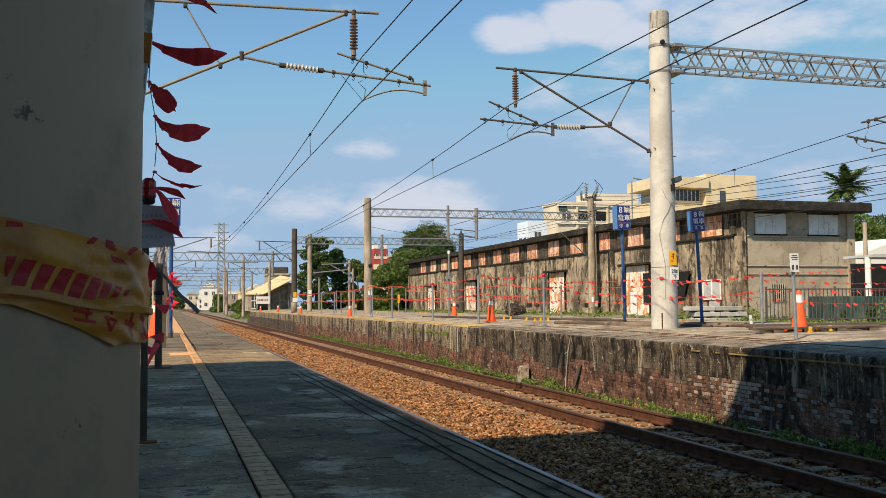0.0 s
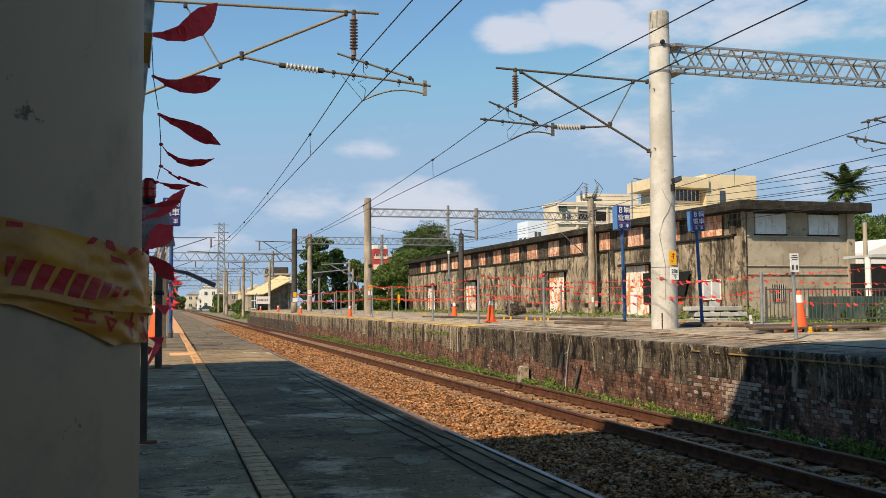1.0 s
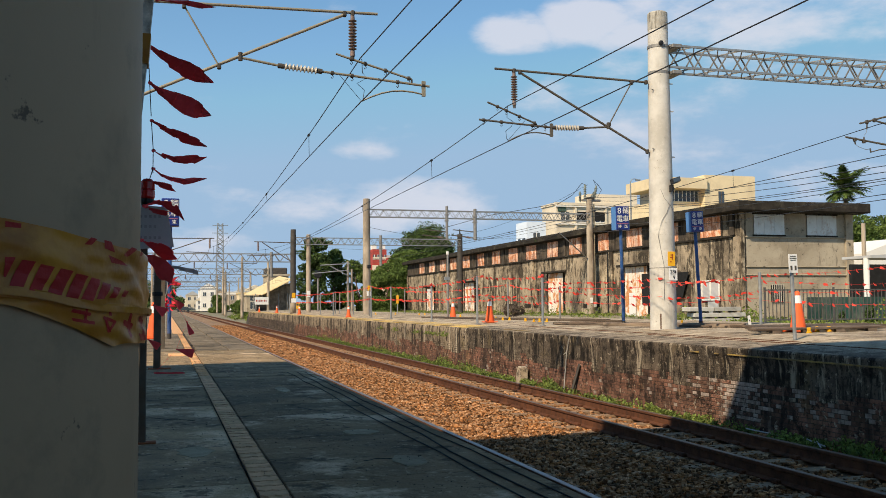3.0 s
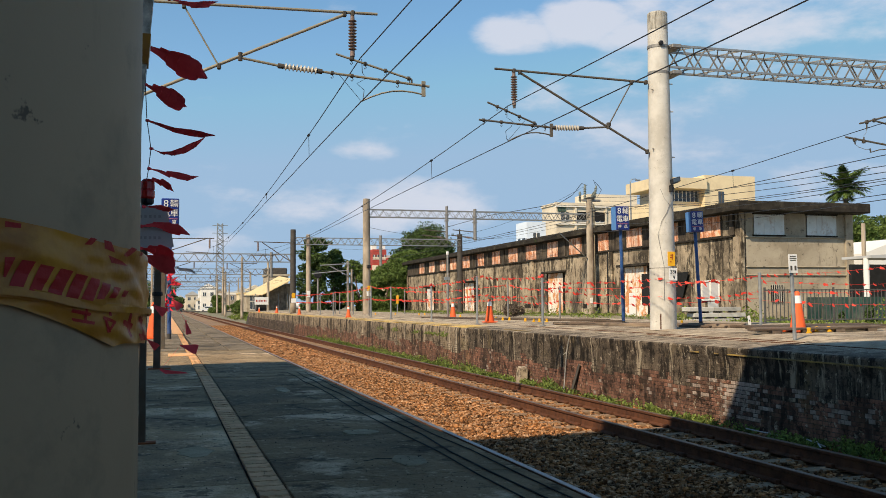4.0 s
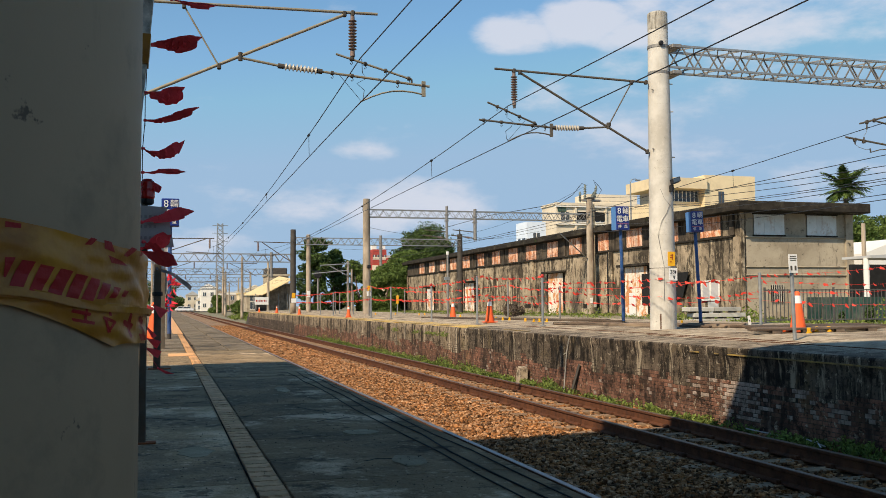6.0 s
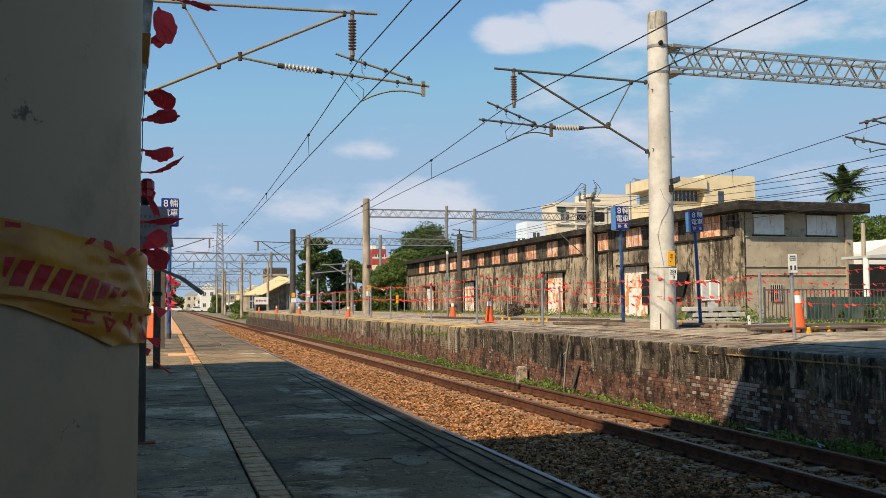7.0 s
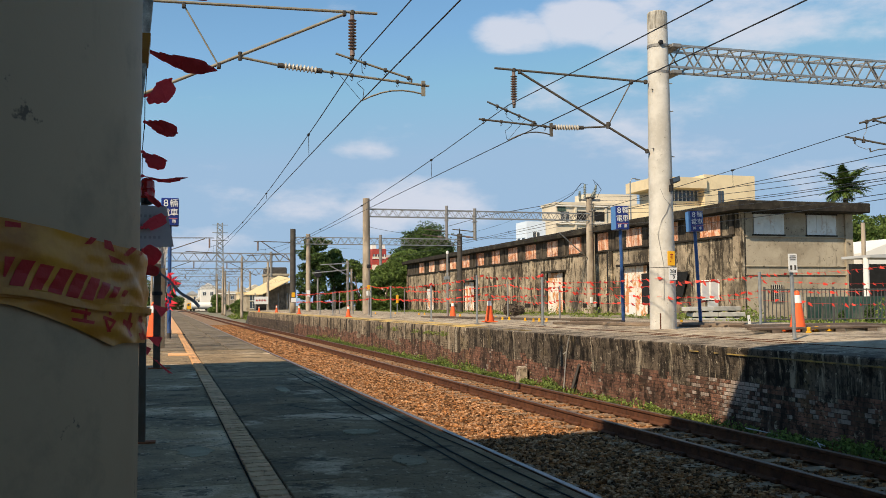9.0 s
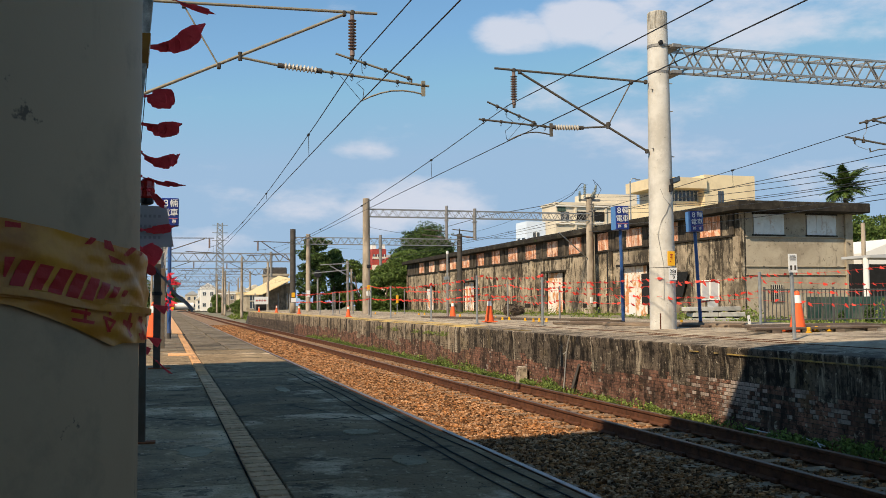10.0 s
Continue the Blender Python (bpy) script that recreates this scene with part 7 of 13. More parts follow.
# cracks, repairs and grit on the near platform
M_REPAIR = mat("patched_concrete", (0.52, 0.44, 0.3), (0.36, 0.3, 0.2), 9, 0.92, 0.8, spot=(0.2, 0.17, 0.12), spot_scale=3, spot_amount=0.6, gloss=0.06)
for (x, y, z), w, l in (((1.02, 4.01, 0), 0.14, 0.3), ((0.91, 7.66, 0), 0.1, 0.5), ((1, 4.98, 0), 0.2, 0.22), ((0.14, 4.56, 0), 0.16, 0.3)):
    r = random.Random(int(100 * y))
    n = 14
    ring = [(x + w * 0.5 * math.cos(math.tau * k / n) * r.uniform(0.75, 1.2), y + l * 0.5 * math.sin(math.tau * k / n) * r.uniform(0.75, 1.2), -0.004) for k in range(n)]
    part("repair_patch", prism(B(), ring, (0, 0, 0.0065)), M_REPAIR, near, "paler repair patch")
for (x, y, z), dx, dy in (((1.12, 10.48, 0), 0.5, 0.15), ((1.34, 9.48, 0), 0.3, -0.6), ((0.82, 4.08, 0), 0.3, 0.05), ((0.06, 10, 0), 0.3, 0.1), ((0.83, 6.36, 0), 0.2, -0.5), ((0.19, 5.78, 0), -0.3, 0.25), ((0.85, 5.54, 0), 0.25, 0.12)):
    r = random.Random(int(100 * y) + 7)
    pts = [(min(1.1, x + dx * k / 9 + r.uniform(-0.014, 0.014)), y + dy * k / 9 + r.uniform(-0.03, 0.03), 0.0) for k in range(10)]
    part("crack", path(B(), pts, 0.0013, 4), M_BLACK, near)
st = stones("grit", 1100, -0.3, 1.15, 3.2, 9.0, -0.003, 0.0021, 12, near_bias=1.2)
st.data.materials[0] = M_RUBBER
tagged(st, "dark grit and crumbs scattered over the platform", "grit", kind="stuff")

for y in (16.9, 22.9):
    j = part("expansion_joint", box(B(), -2.1, y, -0.02, EDGE - 0.02, y + 0.16, 0.004), M_RUBBER)
    tagged(j, "dark strip across the platform", "joint", kind="structure")

# ---- small pieces: bricks and tactile tiles ----
tiles = thing("tactile_strip", (0, 0, 0), "line of worn terracotta tactile tiles along the platform", "tile strip", kind="structure")
bm = B()
wave = [(-0.05 + 0.0125 * k, 0.007 * math.cos(k * math.pi / 2)) for k in range(9)]
prism(bm, [(x, 0.012 + w, -0.03) for x, w in wave] + [(x, 0.086 + w, -0.03) for x, w in wave[::-1]], (0, 0, 0.036))
part("tile_bed", box(B(), 0.324, -1.5, -0.04, 0.434, 22.8, -0.003), M_MORTAR, tiles, "dark bedding between the tiles")
tile0 = None
n = 0
y = -1.5
while y < 22.8:
    x = 0.379 - 0.0008 * (y - 3.4)
    if tile0 is None:
        tile0 = part("tile", bm, M_SHADETILE, tiles)
        tile0.matrix_basis = pose(x, y, 0.0)
        orange = tile0.data.copy()
        orange.materials[0] = M_SUNTILE
    else:
        # beyond y 9.3 tiles take the sunlit colour, nearer ones the shaded
        share("tile", orange if y > 9.3 else tile0.data, tiles, pose(x, y, rng.uniform(-0.002, 0.002), 0, 0, rng.uniform(-1.2, 1.2)))
    y += 0.1
side_strip = part("tactile_patch", box(B(), 0.06, 13.3, -0.02, 0.38, 13.95, 0.005), M_SUNTILE)
tagged(side_strip, "short terracotta tile strip across the platform", "tile strip", kind="structure")
patch = part("tactile_patch", box(B(), 0.2, 23.6, -0.02, 0.43, 60, 0.013), M_SUNTILE)
tagged(patch, "worn tactile paving farther along the platform, coloured as sunlit", "tile strip", kind="structure")

M_BRICKW = mat("limed_brick", (0.46, 0.38, 0.315), (0.28, 0.21, 0.168), 12, 0.92, 0.6, spot=(0.17, 0.105, 0.08), spot_scale=7, spot_amount=0.6, vary=0.25, whole=True, gloss=0.08, more=(((0.03, 0.025, 0.02), 5, 0.56, 0.64, 0.6),))
brick_mesh = {}
for key, m in (("red", M_BRICK), ("lime", M_BRICKW), ("coat", M_CAP)):
    ob = part("brick", box(B(), 0, -0.0545, -0.0255, 0.12, 0.0545, 0.0255, 0.004), m, far_plat)
    brick_mesh[key] = ob.data
    bpy.data.objects.remove(ob)
r = random.Random(33)
rest = {"red": ([], []), "lime": ([], []), "coat": ([], []), "pale": ([], [])}
count = 0
for row in range(17):
    z = -1.19 + 0.0605 * row
    y = 8.4 + (0.06 if row % 2 else 0.0)
    while y < 62:
        coat = row >= 12 or row > 6 and noise.noise((y * 0.7, row * 0.26, 3.0)) > 0.5 - 0.13 * (row - 6)
        chance = 0.004
        if 11.8 < y < 12.7 and 2 < row < 13:
            chance = 0.75
        elif 9.4 < y < 13.7 and 5 < row < 12:
            chance, coat = 0.3, coat and noise.noise((y * 1.3, row * 0.5, 8.0)) > 0.1
        for vein, wide in ((13.9, 0.1), (14.75, 0.12), (20.6, 0.16), (23.65, 0.2), (17.2, 0.08), (31.0, 0.2)):
            if abs(y - vein - 0.04 * row * math.sin(vein)) < wide:
                chance, coat = 0.16, coat and row > 11
        kind = "coat" if coat else "lime" if r.random() < chance else "red"
        x = 8.1015 + r.uniform(-0.0015, 0.0015) if coat else 8.099 + r.uniform(-0.003, 0.003)
        if 11.6 < y < 13.7 and count < 300:
            share("brick", brick_mesh[kind], far_plat, pose(x, y, z, r.uniform(-1, 1), 0, 0 if coat else r.uniform(-1, 1)))
            count += 1
        else:
            vv, ff = rest["pale" if kind == "coat" and y > 25.3 else kind]
            n = len(vv)
            vv += [(x, y - 0.0545, z - 0.0255), (x, y + 0.0545, z - 0.0255), (x, y + 0.0545, z + 0.0255), (x, y - 0.0545, z + 0.0255)]
            vv += [(x + 0.03, a[1], a[2]) for a in vv[-4:]]
            ff += [(n, n + 3, n + 2, n + 1), (n + 3, n + 7, n + 6, n + 2), (n, n + 1, n + 5, n + 4), (n, n + 4, n + 7, n + 3), (n + 1, n + 2, n + 6, n + 5)]
        y += 0.12
for kind, m in (("red", M_BRICKS), ("lime", M_BRICKW), ("coat", M_CAP), ("pale", M_CAPPALE)):
    ob = raw("brickwork", *rest[kind], m, far_plat)
    ob["kind"] = "stuff"

# ---- moving things ----
SIZES = {"A": (0.087, 0.035, 4), "B": (0.088, 0.149, 5), "C": (0.078, 0.115, 5), "D": (0.077, 0.107, 5), "E": (0.067, 0.081, 5), "F": (0.060, 0.039, 5), "G": (0.050, 0.050, 4), "H": (0.078, 0.067, 4), "I": (0.061, 0.125, 4), "J": (0.059, 0.144, 4), "K": (0.058, 0.057, 4), "L": (0.15, 0.12, 1), "M": (0.14, 0.125, 1), "N": (0.283, 0.139, 1), "O": (0.180, 0.111, 1), "Q": (0.145, 0.069, 1), "S": (0.127, 0.101, 1)}
STRING_LENGTHS = [0.251, 0.225, 0.165, 0.146, 0.112, 0.064, 0.289, 0.228, 0.241]
PROFILE = ((0, 0.12), (0.12, 0.26), (0.3, 0.48), (0.5, 0.8), (0.64, 0.94), (0.76, 0.86), (0.87, 0.56), (0.95, 0.26), (1.0, 0.04))
TRIANGLE = ((0, 0.1), (0.2, 0.3), (0.9, 1.0), (1.0, 0.92))


def cloth_piece(L, W, s0, s1, bend, profile):
    """One stiff piece of a pennant along +x, with rounded ends that lap over its neighbours."""
    us, ws = zip(*profile)
    half = lambda s: W * 0.5 * float(np.interp(s, us, ws))
    stations = []
    if s0 > 0.001:
        h = half(s0)
        stations += [(-h * 0.32 * c, h * math.sqrt(1 - c * c)) for c in (0.98, 0.8, 0.45)]
    for i in range(6):
        s = s0 + (s1 - s0) * i / 5
        stations.append((L * i / 5, half(s)))
    if s1 < 0.999:
        h = half(s1)
        stations += [(L + h * 0.32 * c, h * math.sqrt(1 - c * c)) for c in (0.45, 0.8, 0.98)]
    bm = B()
    m = 6
    g = []
    for x, w in stations:
        k = s0 + (s1 - s0) * x / L
        g.append([bm.verts.new((x, bend * W * 0.05 * math.sin(5.0 * k + 2.2 * (-1 + 2 * j / m)), w * (-1 + 2 * j / m))) for j in range(m + 1)])
    for i in range(len(g) - 1):
        for j in range(m):
            bm.faces.new((g[i][j], g[i + 1][j], g[i + 1][j + 1], g[i][j + 1]))
    return bm


FLAGS = {}
for i, key in enumerate(SIZES):
    L, W, n = SIZES[key]
    f = thing("flag", (0, 4.9, 1.5), "dark red cloth pennant blown out by the wind" if n > 1 else "small red cloth pennant on a slack cord", "flag", "red flags on the strings")
    names = ("root", "lower_middle", "middle", "upper_middle", "tip") if n == 5 else ("root", "lower_middle", "middle", "tip") if n == 4 else ("cloth",)
    pieces = [part(names[k], cloth_piece(L, W, k / n, (k + 1) / n, 0.45 if i % 2 else -0.45, PROFILE if n > 1 else TRIANGLE), M_FLAG, f, smooth=True) for k in range(n)]
    part("knot", lathe(B(), (-0.008, 0, 0), (1, 0, 0), [(0.004, 0), (0.009, 0.006), (0.007, 0.014), (0.004, 0.02)], 8), M_FLAG, f)
    FLAGS[key] = [f] + pieces
flag_line = thing("flag_line", (0, 0, 0), "thin dark cord with red flags swaying in the wind", "cord")
low_line = thing("flag_line", (0, 0, 0), "slack low cord with red flags lifted by the wind", "cord")
STRING = [part("cord", tube(B(), (0, 0, 0), (l * 1.02, 0, 0), 0.0022 if i < 6 else 0.0015, n=5), M_WIRE if i < 6 else M_FLAG, flag_line if i < 6 else low_line) for i, l in enumerate(STRING_LENGTHS)]
strip = thing("grey_streamer", (0, 10.6, 1.1), "loose grey plastic tape streaming from the barrier post", "tape")


def streamer(L, w0, w1):
    bm = B()
    g = [[bm.verts.new((L * i / 8, 0.012 * math.sin(2.2 * i / 8 * math.pi), (w0 + (w1 - w0) * i / 8) * (j - 0.5))) for j in range(2)] for i in range(9)]
    for i in range(8):
        bm.faces.new((g[i][0], g[i + 1][0], g[i + 1][1], g[i][1]))
    bmesh.ops.solidify(bm, geom=bm.faces[:], thickness=0.001)
    return bm


part("tape_start", streamer(0.335, 0.024, 0.042), M_STRIPGREY, strip)
STRIP = (strip, part("tape_end", streamer(0.33, 0.042, 0.055), M_STRIPGREY, strip))

# far level crossing with traffic
road = part("road", box(B(), -80, 297, -1.2, 160, 307, -1.0), M_ASPHALT)
tagged(road, "level crossing road far down the line", "road", kind="structure")


def vehicle(name, label, length, height, paint, kind):
    """A vehicle with its front towards -x."""
    t = thing(name, (0, 300, -1.0), label, "car" if kind == "car" else "truck", "traffic on the crossing")
    h, L = height, length
    if kind == "car":
        out = [(-0.5, 0.2), (-0.49, 0.5), (-0.28, 0.6), (-0.16, 0.97), (0.02, 1.0), (0.26, 0.97), (0.4, 0.62), (0.49, 0.58), (0.5, 0.2)]
        part("body", prism(B(), [(a * L, -0.85, b * h) for a, b in out], (0, 1.7, 0)), paint, t)
        part("window", prism(B(), [(a * L, -0.87, b * h) for a, b in ((-0.24, 0.63), (-0.15, 0.92), (0.22, 0.92), (0.34, 0.64))], (0, 1.74, 0)), M_GLASS, t)
    elif kind == "tank":
        part("cab", prism(B(), [(a * L, -1.1, b * h) for a, b in ((-0.5, 0.2), (-0.49, 0.75), (-0.46, 0.95), (-0.32, 0.95), (-0.32, 0.2))], (0, 2.2, 0)), M_YELLOW, t, "yellow cab")
        part("window", box(B(), -0.47 * L, -1.12, 0.6 * h, -0.38 * L, 1.12, 0.85 * h), M_GLASS, t)
        part("tank", tube(B(), (-0.29 * L, 0, 0.62 * h), (0.5 * L, 0, 0.62 * h), 0.4 * h, n=18), paint, t, "white tank")
        part("chassis", box(B(), -0.5 * L, -0.9, 0.18 * h, 0.5 * L, 0.9, 0.28 * h), M_DARKPOLE, t)
    else:
        part("cab", prism(B(), [(a * L, -0.95, b * h) for a, b in ((-0.5, 0.18), (-0.48, 0.55), (-0.42, 0.8), (-0.22, 0.82), (-0.22, 0.18))], (0, 1.9, 0)), M_CARWHITE, t, "white cab")
        part("window", box(B(), -0.45 * L, -0.97, 0.5 * h, -0.28 * L, 0.97, 0.74 * h), M_GLASS, t)
        part("box", box(B(), -0.2 * L, -1.05, 0.2 * h, 0.5 * L, 1.05, h, 0.04), paint, t, "pale load box")
    for sx in (-0.32, 0.32):
        for sy in (-0.8, 0.62):
            part("wheel", tube(B(), (sx * L, sy, 0.33), (sx * L, sy + 0.2, 0.33), 0.33, n=14), M_RUBBER, t)
    return t


VEHICLES = {
    "sedan_a": vehicle("car", "dark blue-green saloon car on the crossing", 4.6, 1.45, M_CARDARK, "car"),
    "sedan_b": vehicle("car", "dark saloon car on the crossing", 4.5, 1.45, M_CARDARK, "car"),
    "car_white_a": vehicle("car", "white saloon car on the crossing", 4.5, 1.5, M_CARWHITE, "car"),
    "car_white_b": vehicle("car", "white hatchback car on the crossing", 4.2, 1.5, M_CARWHITE, "car"),
    "tank_truck": vehicle("tank_truck", "truck with a yellow cab and a white tank", 7.0, 2.5, M_HOUSEWHITE, "tank"),
    "small_truck": vehicle("small_truck", "small white truck with a pale load box", 6.5, 2.6, M_HOUSEWHITE, "box"),
}


def path_of(*rows):
    return [(r[0], pose(*r[1:])) for r in rows]


def sway(lap, *rows):
    """Poses from rows of time, x, z, twist and turn in the pennant's space."""
    return [(t, pose(x, lap, z, twist, turn)) for t, x, z, twist, turn in rows]


def motions():
    f = FLAGS["A"]
    walk(f[0], [(r[0], pose(r[1], 4.9, r[2])) for r in ((0, -.06, 2.22), (.25, -.02, 2.21), (.5, .01, 2.21), (.75, .01, 2.22), (1, .01, 2.24), (1.25, -.02, 2.22), (1.5, -.06, 2.2), (1.75, -.06, 2.21), (2, -.07, 2.22), (2.25, -.07, 2.21), (2.5, -.08, 2.19), (2.75, -.06, 2.19), (3, -.05, 2.2), (3.25, -.03, 2.2), (3.5, -.02, 2.2), (3.75, 0, 2.2), (4, .01, 2.21), (4.25, .01, 2.21), (4.5, .01, 2.22), (4.75, .02, 2.21), (5, .02, 2.21), (5.25, .02, 2.21), (5.5, .01, 2.21), (5.75, .01, 2.21), (6, .02, 2.21), (6.25, .02, 2.21), (6.5, .03, 2.21), (6.75, .03, 2.21), (7, .03, 2.21), (7.25, .02, 2.23), (7.5, .01, 2.25), (7.75, .01, 2.25), (8, .01, 2.24), (8.25, .01, 2.24), (8.5, .01, 2.24), (8.75, .01, 2.24), (9, .01, 2.23), (9.25, .02, 2.22), (9.5, .02, 2.21), (9.75, .03, 2.21), (10, .03, 2.21))])
    walk(f[1], sway(0, (0, 0, 0, 42, 0), (.25, 0, 0, 49, 0), (.5, 0, 0, 42, 7), (.75, 0, 0, 43, -7), (1, 0, 0, 42, 0), (1.25, 0, 0, 41, 8), (1.5, 0, 0, 42, 7), (1.75, 0, 0, 14, 8), (2, 0, 0, 42, 0), (2.25, 0, 0, 57, -7), (2.5, 0, 0, 42, 0), (2.75, 0, 0, 38, 7), (3, 0, 0, 48, 0), (3.25, 0, 0, 44, 0), (3.5, 0, 0, 0, 7), (3.75, 0, 0, 34, -7), (4, 0, 0, 21, 7), (4.25, 0, 0, 48, 7), (4.5, 0, 0, 42, 0), (4.75, 0, 0, 32, 7), (5, 0, 0, 33, 8), (5.25, 0, 0, 48, 8), (5.5, 0, 0, 42, 0), (5.75, 0, 0, 34, -7), (6, 0, 0, 25, 8), (6.25, 0, 0, 52, 7), (6.5, 0, 0, 36, 1), (6.75, 0, 0, 57, 0), (7, 0, 0, 42, 8), (7.25, 0, 0, 31, 7), (7.5, 0, 0, 42, 0), (7.75, 0, 0, 17, 7), (8, 0, 0, 42, 0), (8.25, 0, 0, 47, -7), (8.5, 0, 0, 42, 0), (8.75, 0, 0, 30, -6), (9, 0, 0, 42, 0), (9.25, 0, 0, 30, 6), (9.5, 0, 0, 42, 0), (9.75, 0, 0, 53, 7), (10, 0, 0, 21, 20)))
    walk(f[2], sway(.002, (0, .076, 0, 42, 0), (.25, .056, 0, 49, 0), (.5, .056, -.01, 42, 0), (.75, .056, .01, 43, 0), (1, .046, 0, 42, 0), (1.25, .056, -.01, 41, 0), (1.5, .076, -.01, 42, 0), (1.75, .056, -.01, 14, 0), (2, .067, 0, 42, -7), (2.25, .076, .01, 57, 0), (2.5, .087, -.01, 42, 7), (2.75, .072, -.009, 38, 8), (3, .066, 0, 48, 0), (3.25, .067, 0, 44, 7), (3.5, .066, -.01, 0, 0), (3.75, .046, .01, 34, 0), (4, .047, -.01, 21, 7), (4.25, .046, -.01, 48, 0), (4.5, .046, 0, 42, 0), (4.75, .048, .001, 32, 14), (5, .048, -.009, 33, 14), (5.25, .043, .002, 48, 16), (5.5, .057, 0, 42, 7), (5.75, .058, .011, 34, 14), (6, .047, -.01, 25, 7), (6.25, .047, -.01, 52, 7), (6.5, .042, .001, 36, 8), (6.75, .046, 0, 57, 0), (7, .048, 0, 42, 13), (7.25, .047, 0, 31, 7), (7.5, .046, 0, 42, 0), (7.75, .036, -.009, 17, 2), (8, .047, 0, 42, -6), (8.25, .056, .01, 47, 0), (8.5, .046, 0, 42, 0), (8.75, .046, 0, 30, 0), (9, .046, 0, 42, 0), (9.25, .046, -.01, 30, -1), (9.5, .047, 0, 42, 7), (9.75, .047, 0, 53, 7), (10, .038, -.019, 21, 14)))
    walk(f[3], sway(.004, (0, .158, .001, 42, 14), (.25, .117, 0, 49, 7), (.5, .107, -.01, 42, 7), (.75, .115, .012, 43, 23), (1, .096, 0, 42, 0), (1.25, .117, -.01, 41, -7), (1.5, .157, -.01, 42, -7), (1.75, .128, -.011, 14, -14), (2, .146, .01, 42, 0), (2.25, .156, .01, 57, 0), (2.5, .173, -.018, 42, 16), (2.75, .147, -.02, 38, 7), (3, .137, 0, 48, 7), (3.25, .133, -.008, 44, 16), (3.5, .128, -.021, 0, -14), (3.75, .106, .01, 34, 0), (4, .107, -.02, 21, -7), (4.25, .106, -.01, 48, 0), (4.5, .096, 0, 42, 0), (4.75, .108, -.009, 32, 14), (5, .098, -.019, 33, 14), (5.25, .088, -.01, 48, 14), (5.5, .107, 0, 42, 7), (5.75, .109, 0, 34, 21), (6, .096, -.02, 25, 0), (6.25, .096, -.02, 52, 0), (6.5, .093, -.008, 36, 16), (6.75, .102, .001, 57, 8), (7, .093, -.009, 42, 15), (7.25, .096, -.01, 31, 0), (7.5, .086, 0, 42, 0), (7.75, .076, -.009, 17, 2), (8, .087, 0, 42, -6), (8.25, .116, .01, 47, 0), (8.5, .096, 0, 42, 0), (8.75, .097, .01, 30, 13), (9, .096, 0, 42, 0), (9.25, .092, -.01, 30, -6), (9.5, .097, -.01, 42, 7), (9.75, .096, -.01, 53, 0), (10, .088, -.029, 21, 14)))
    walk(f[4], sway(.006, (0, .233, -.014, 42, 40), (.25, .175, -.009, 49, 14), (.5, .163, -.02, 42, 0), (.75, .164, -.007, 43, 30), (1, .153, 0, 42, 0), (1.25, .175, -.011, 41, -14), (1.5, .238, -.001, 42, -21), (1.75, .198, -.001, 14, -21), (2, .213, .01, 42, 0), (2.25, .233, .01, 57, 0), (2.5, .25, -.036, 42, 23), (2.75, .223, -.029, 38, 7), (3, .203, -.01, 48, 0), (3.25, .2, -.026, 44, 23), (3.5, .202, -.009, 0, -27), (3.75, .163, .011, 34, 7), (4, .155, -.011, 21, -14), (4.25, .165, -.011, 48, -14), (4.5, .153, 0, 42, 0), (4.75, .168, -.019, 32, 21), (5, .148, -.03, 33, 20), (5.25, .138, -.021, 48, 20), (5.5, .163, -.009, 42, 7), (5.75, .163, -.014, 34, 40), (6, .143, -.021, 25, -7), (6.25, .143, -.019, 52, 0), (6.5, .139, -.016, 36, 23), (6.75, .153, -.009, 57, 7), (7, .135, -.02, 42, 13), (7.25, .143, -.01, 31, 0), (7.5, .133, 0, 42, 0), (7.75, .113, -.01, 17, 7), (8, .133, .009, 42, 0), (8.25, .173, .01, 47, 6), (8.5, .143, 0, 42, 0), (8.75, .136, .003, 30, 15), (9, .143, 0, 42, 0), (9.25, .139, -.003, 30, -22), (9.5, .143, -.009, 42, 7), (9.75, .143, -.01, 53, 0), (10, .125, -.038, 21, 14)))
    f = FLAGS["B"]
    walk(f[0], [(r[0], pose(r[1], 4.9, r[2])) for r in ((0, -.08, 1.98), (.25, -.08, 1.98), (.5, -.08, 1.98), (.75, -.08, 2), (1, -.08, 2.02), (1.25, -.08, 2.01), (1.5, -.08, 2), (1.75, -.09, 2), (2, -.09, 1.99), (2.25, -.09, 1.98), (2.5, -.09, 1.97), (2.75, -.09, 1.97), (3, -.09, 1.97), (3.25, -.09, 1.96), (3.5, -.09, 1.96), (3.75, -.09, 1.96), (4, -.09, 1.96), (4.25, -.09, 1.97), (4.5, -.09, 1.97), (4.75, -.09, 1.98), (5, -.09, 1.98), (5.25, -.09, 1.98), (5.5, -.08, 1.97), (5.75, -.09, 1.97), (6, -.09, 1.97), (6.25, -.09, 1.98), (6.5, -.09, 1.98), (6.75, -.09, 1.98), (7, -.09, 1.98), (7.25, -.09, 2), (7.5, -.09, 2.03), (7.75, -.09, 2.02), (8, -.09, 2.01), (8.25, -.09, 1.99), (8.5, -.09, 1.97), (8.75, -.09, 1.95), (9, -.09, 1.94), (9.25, -.09, 1.95), (9.5, -.09, 1.97), (9.75, -.09, 1.96), (10, -.09, 1.96))])
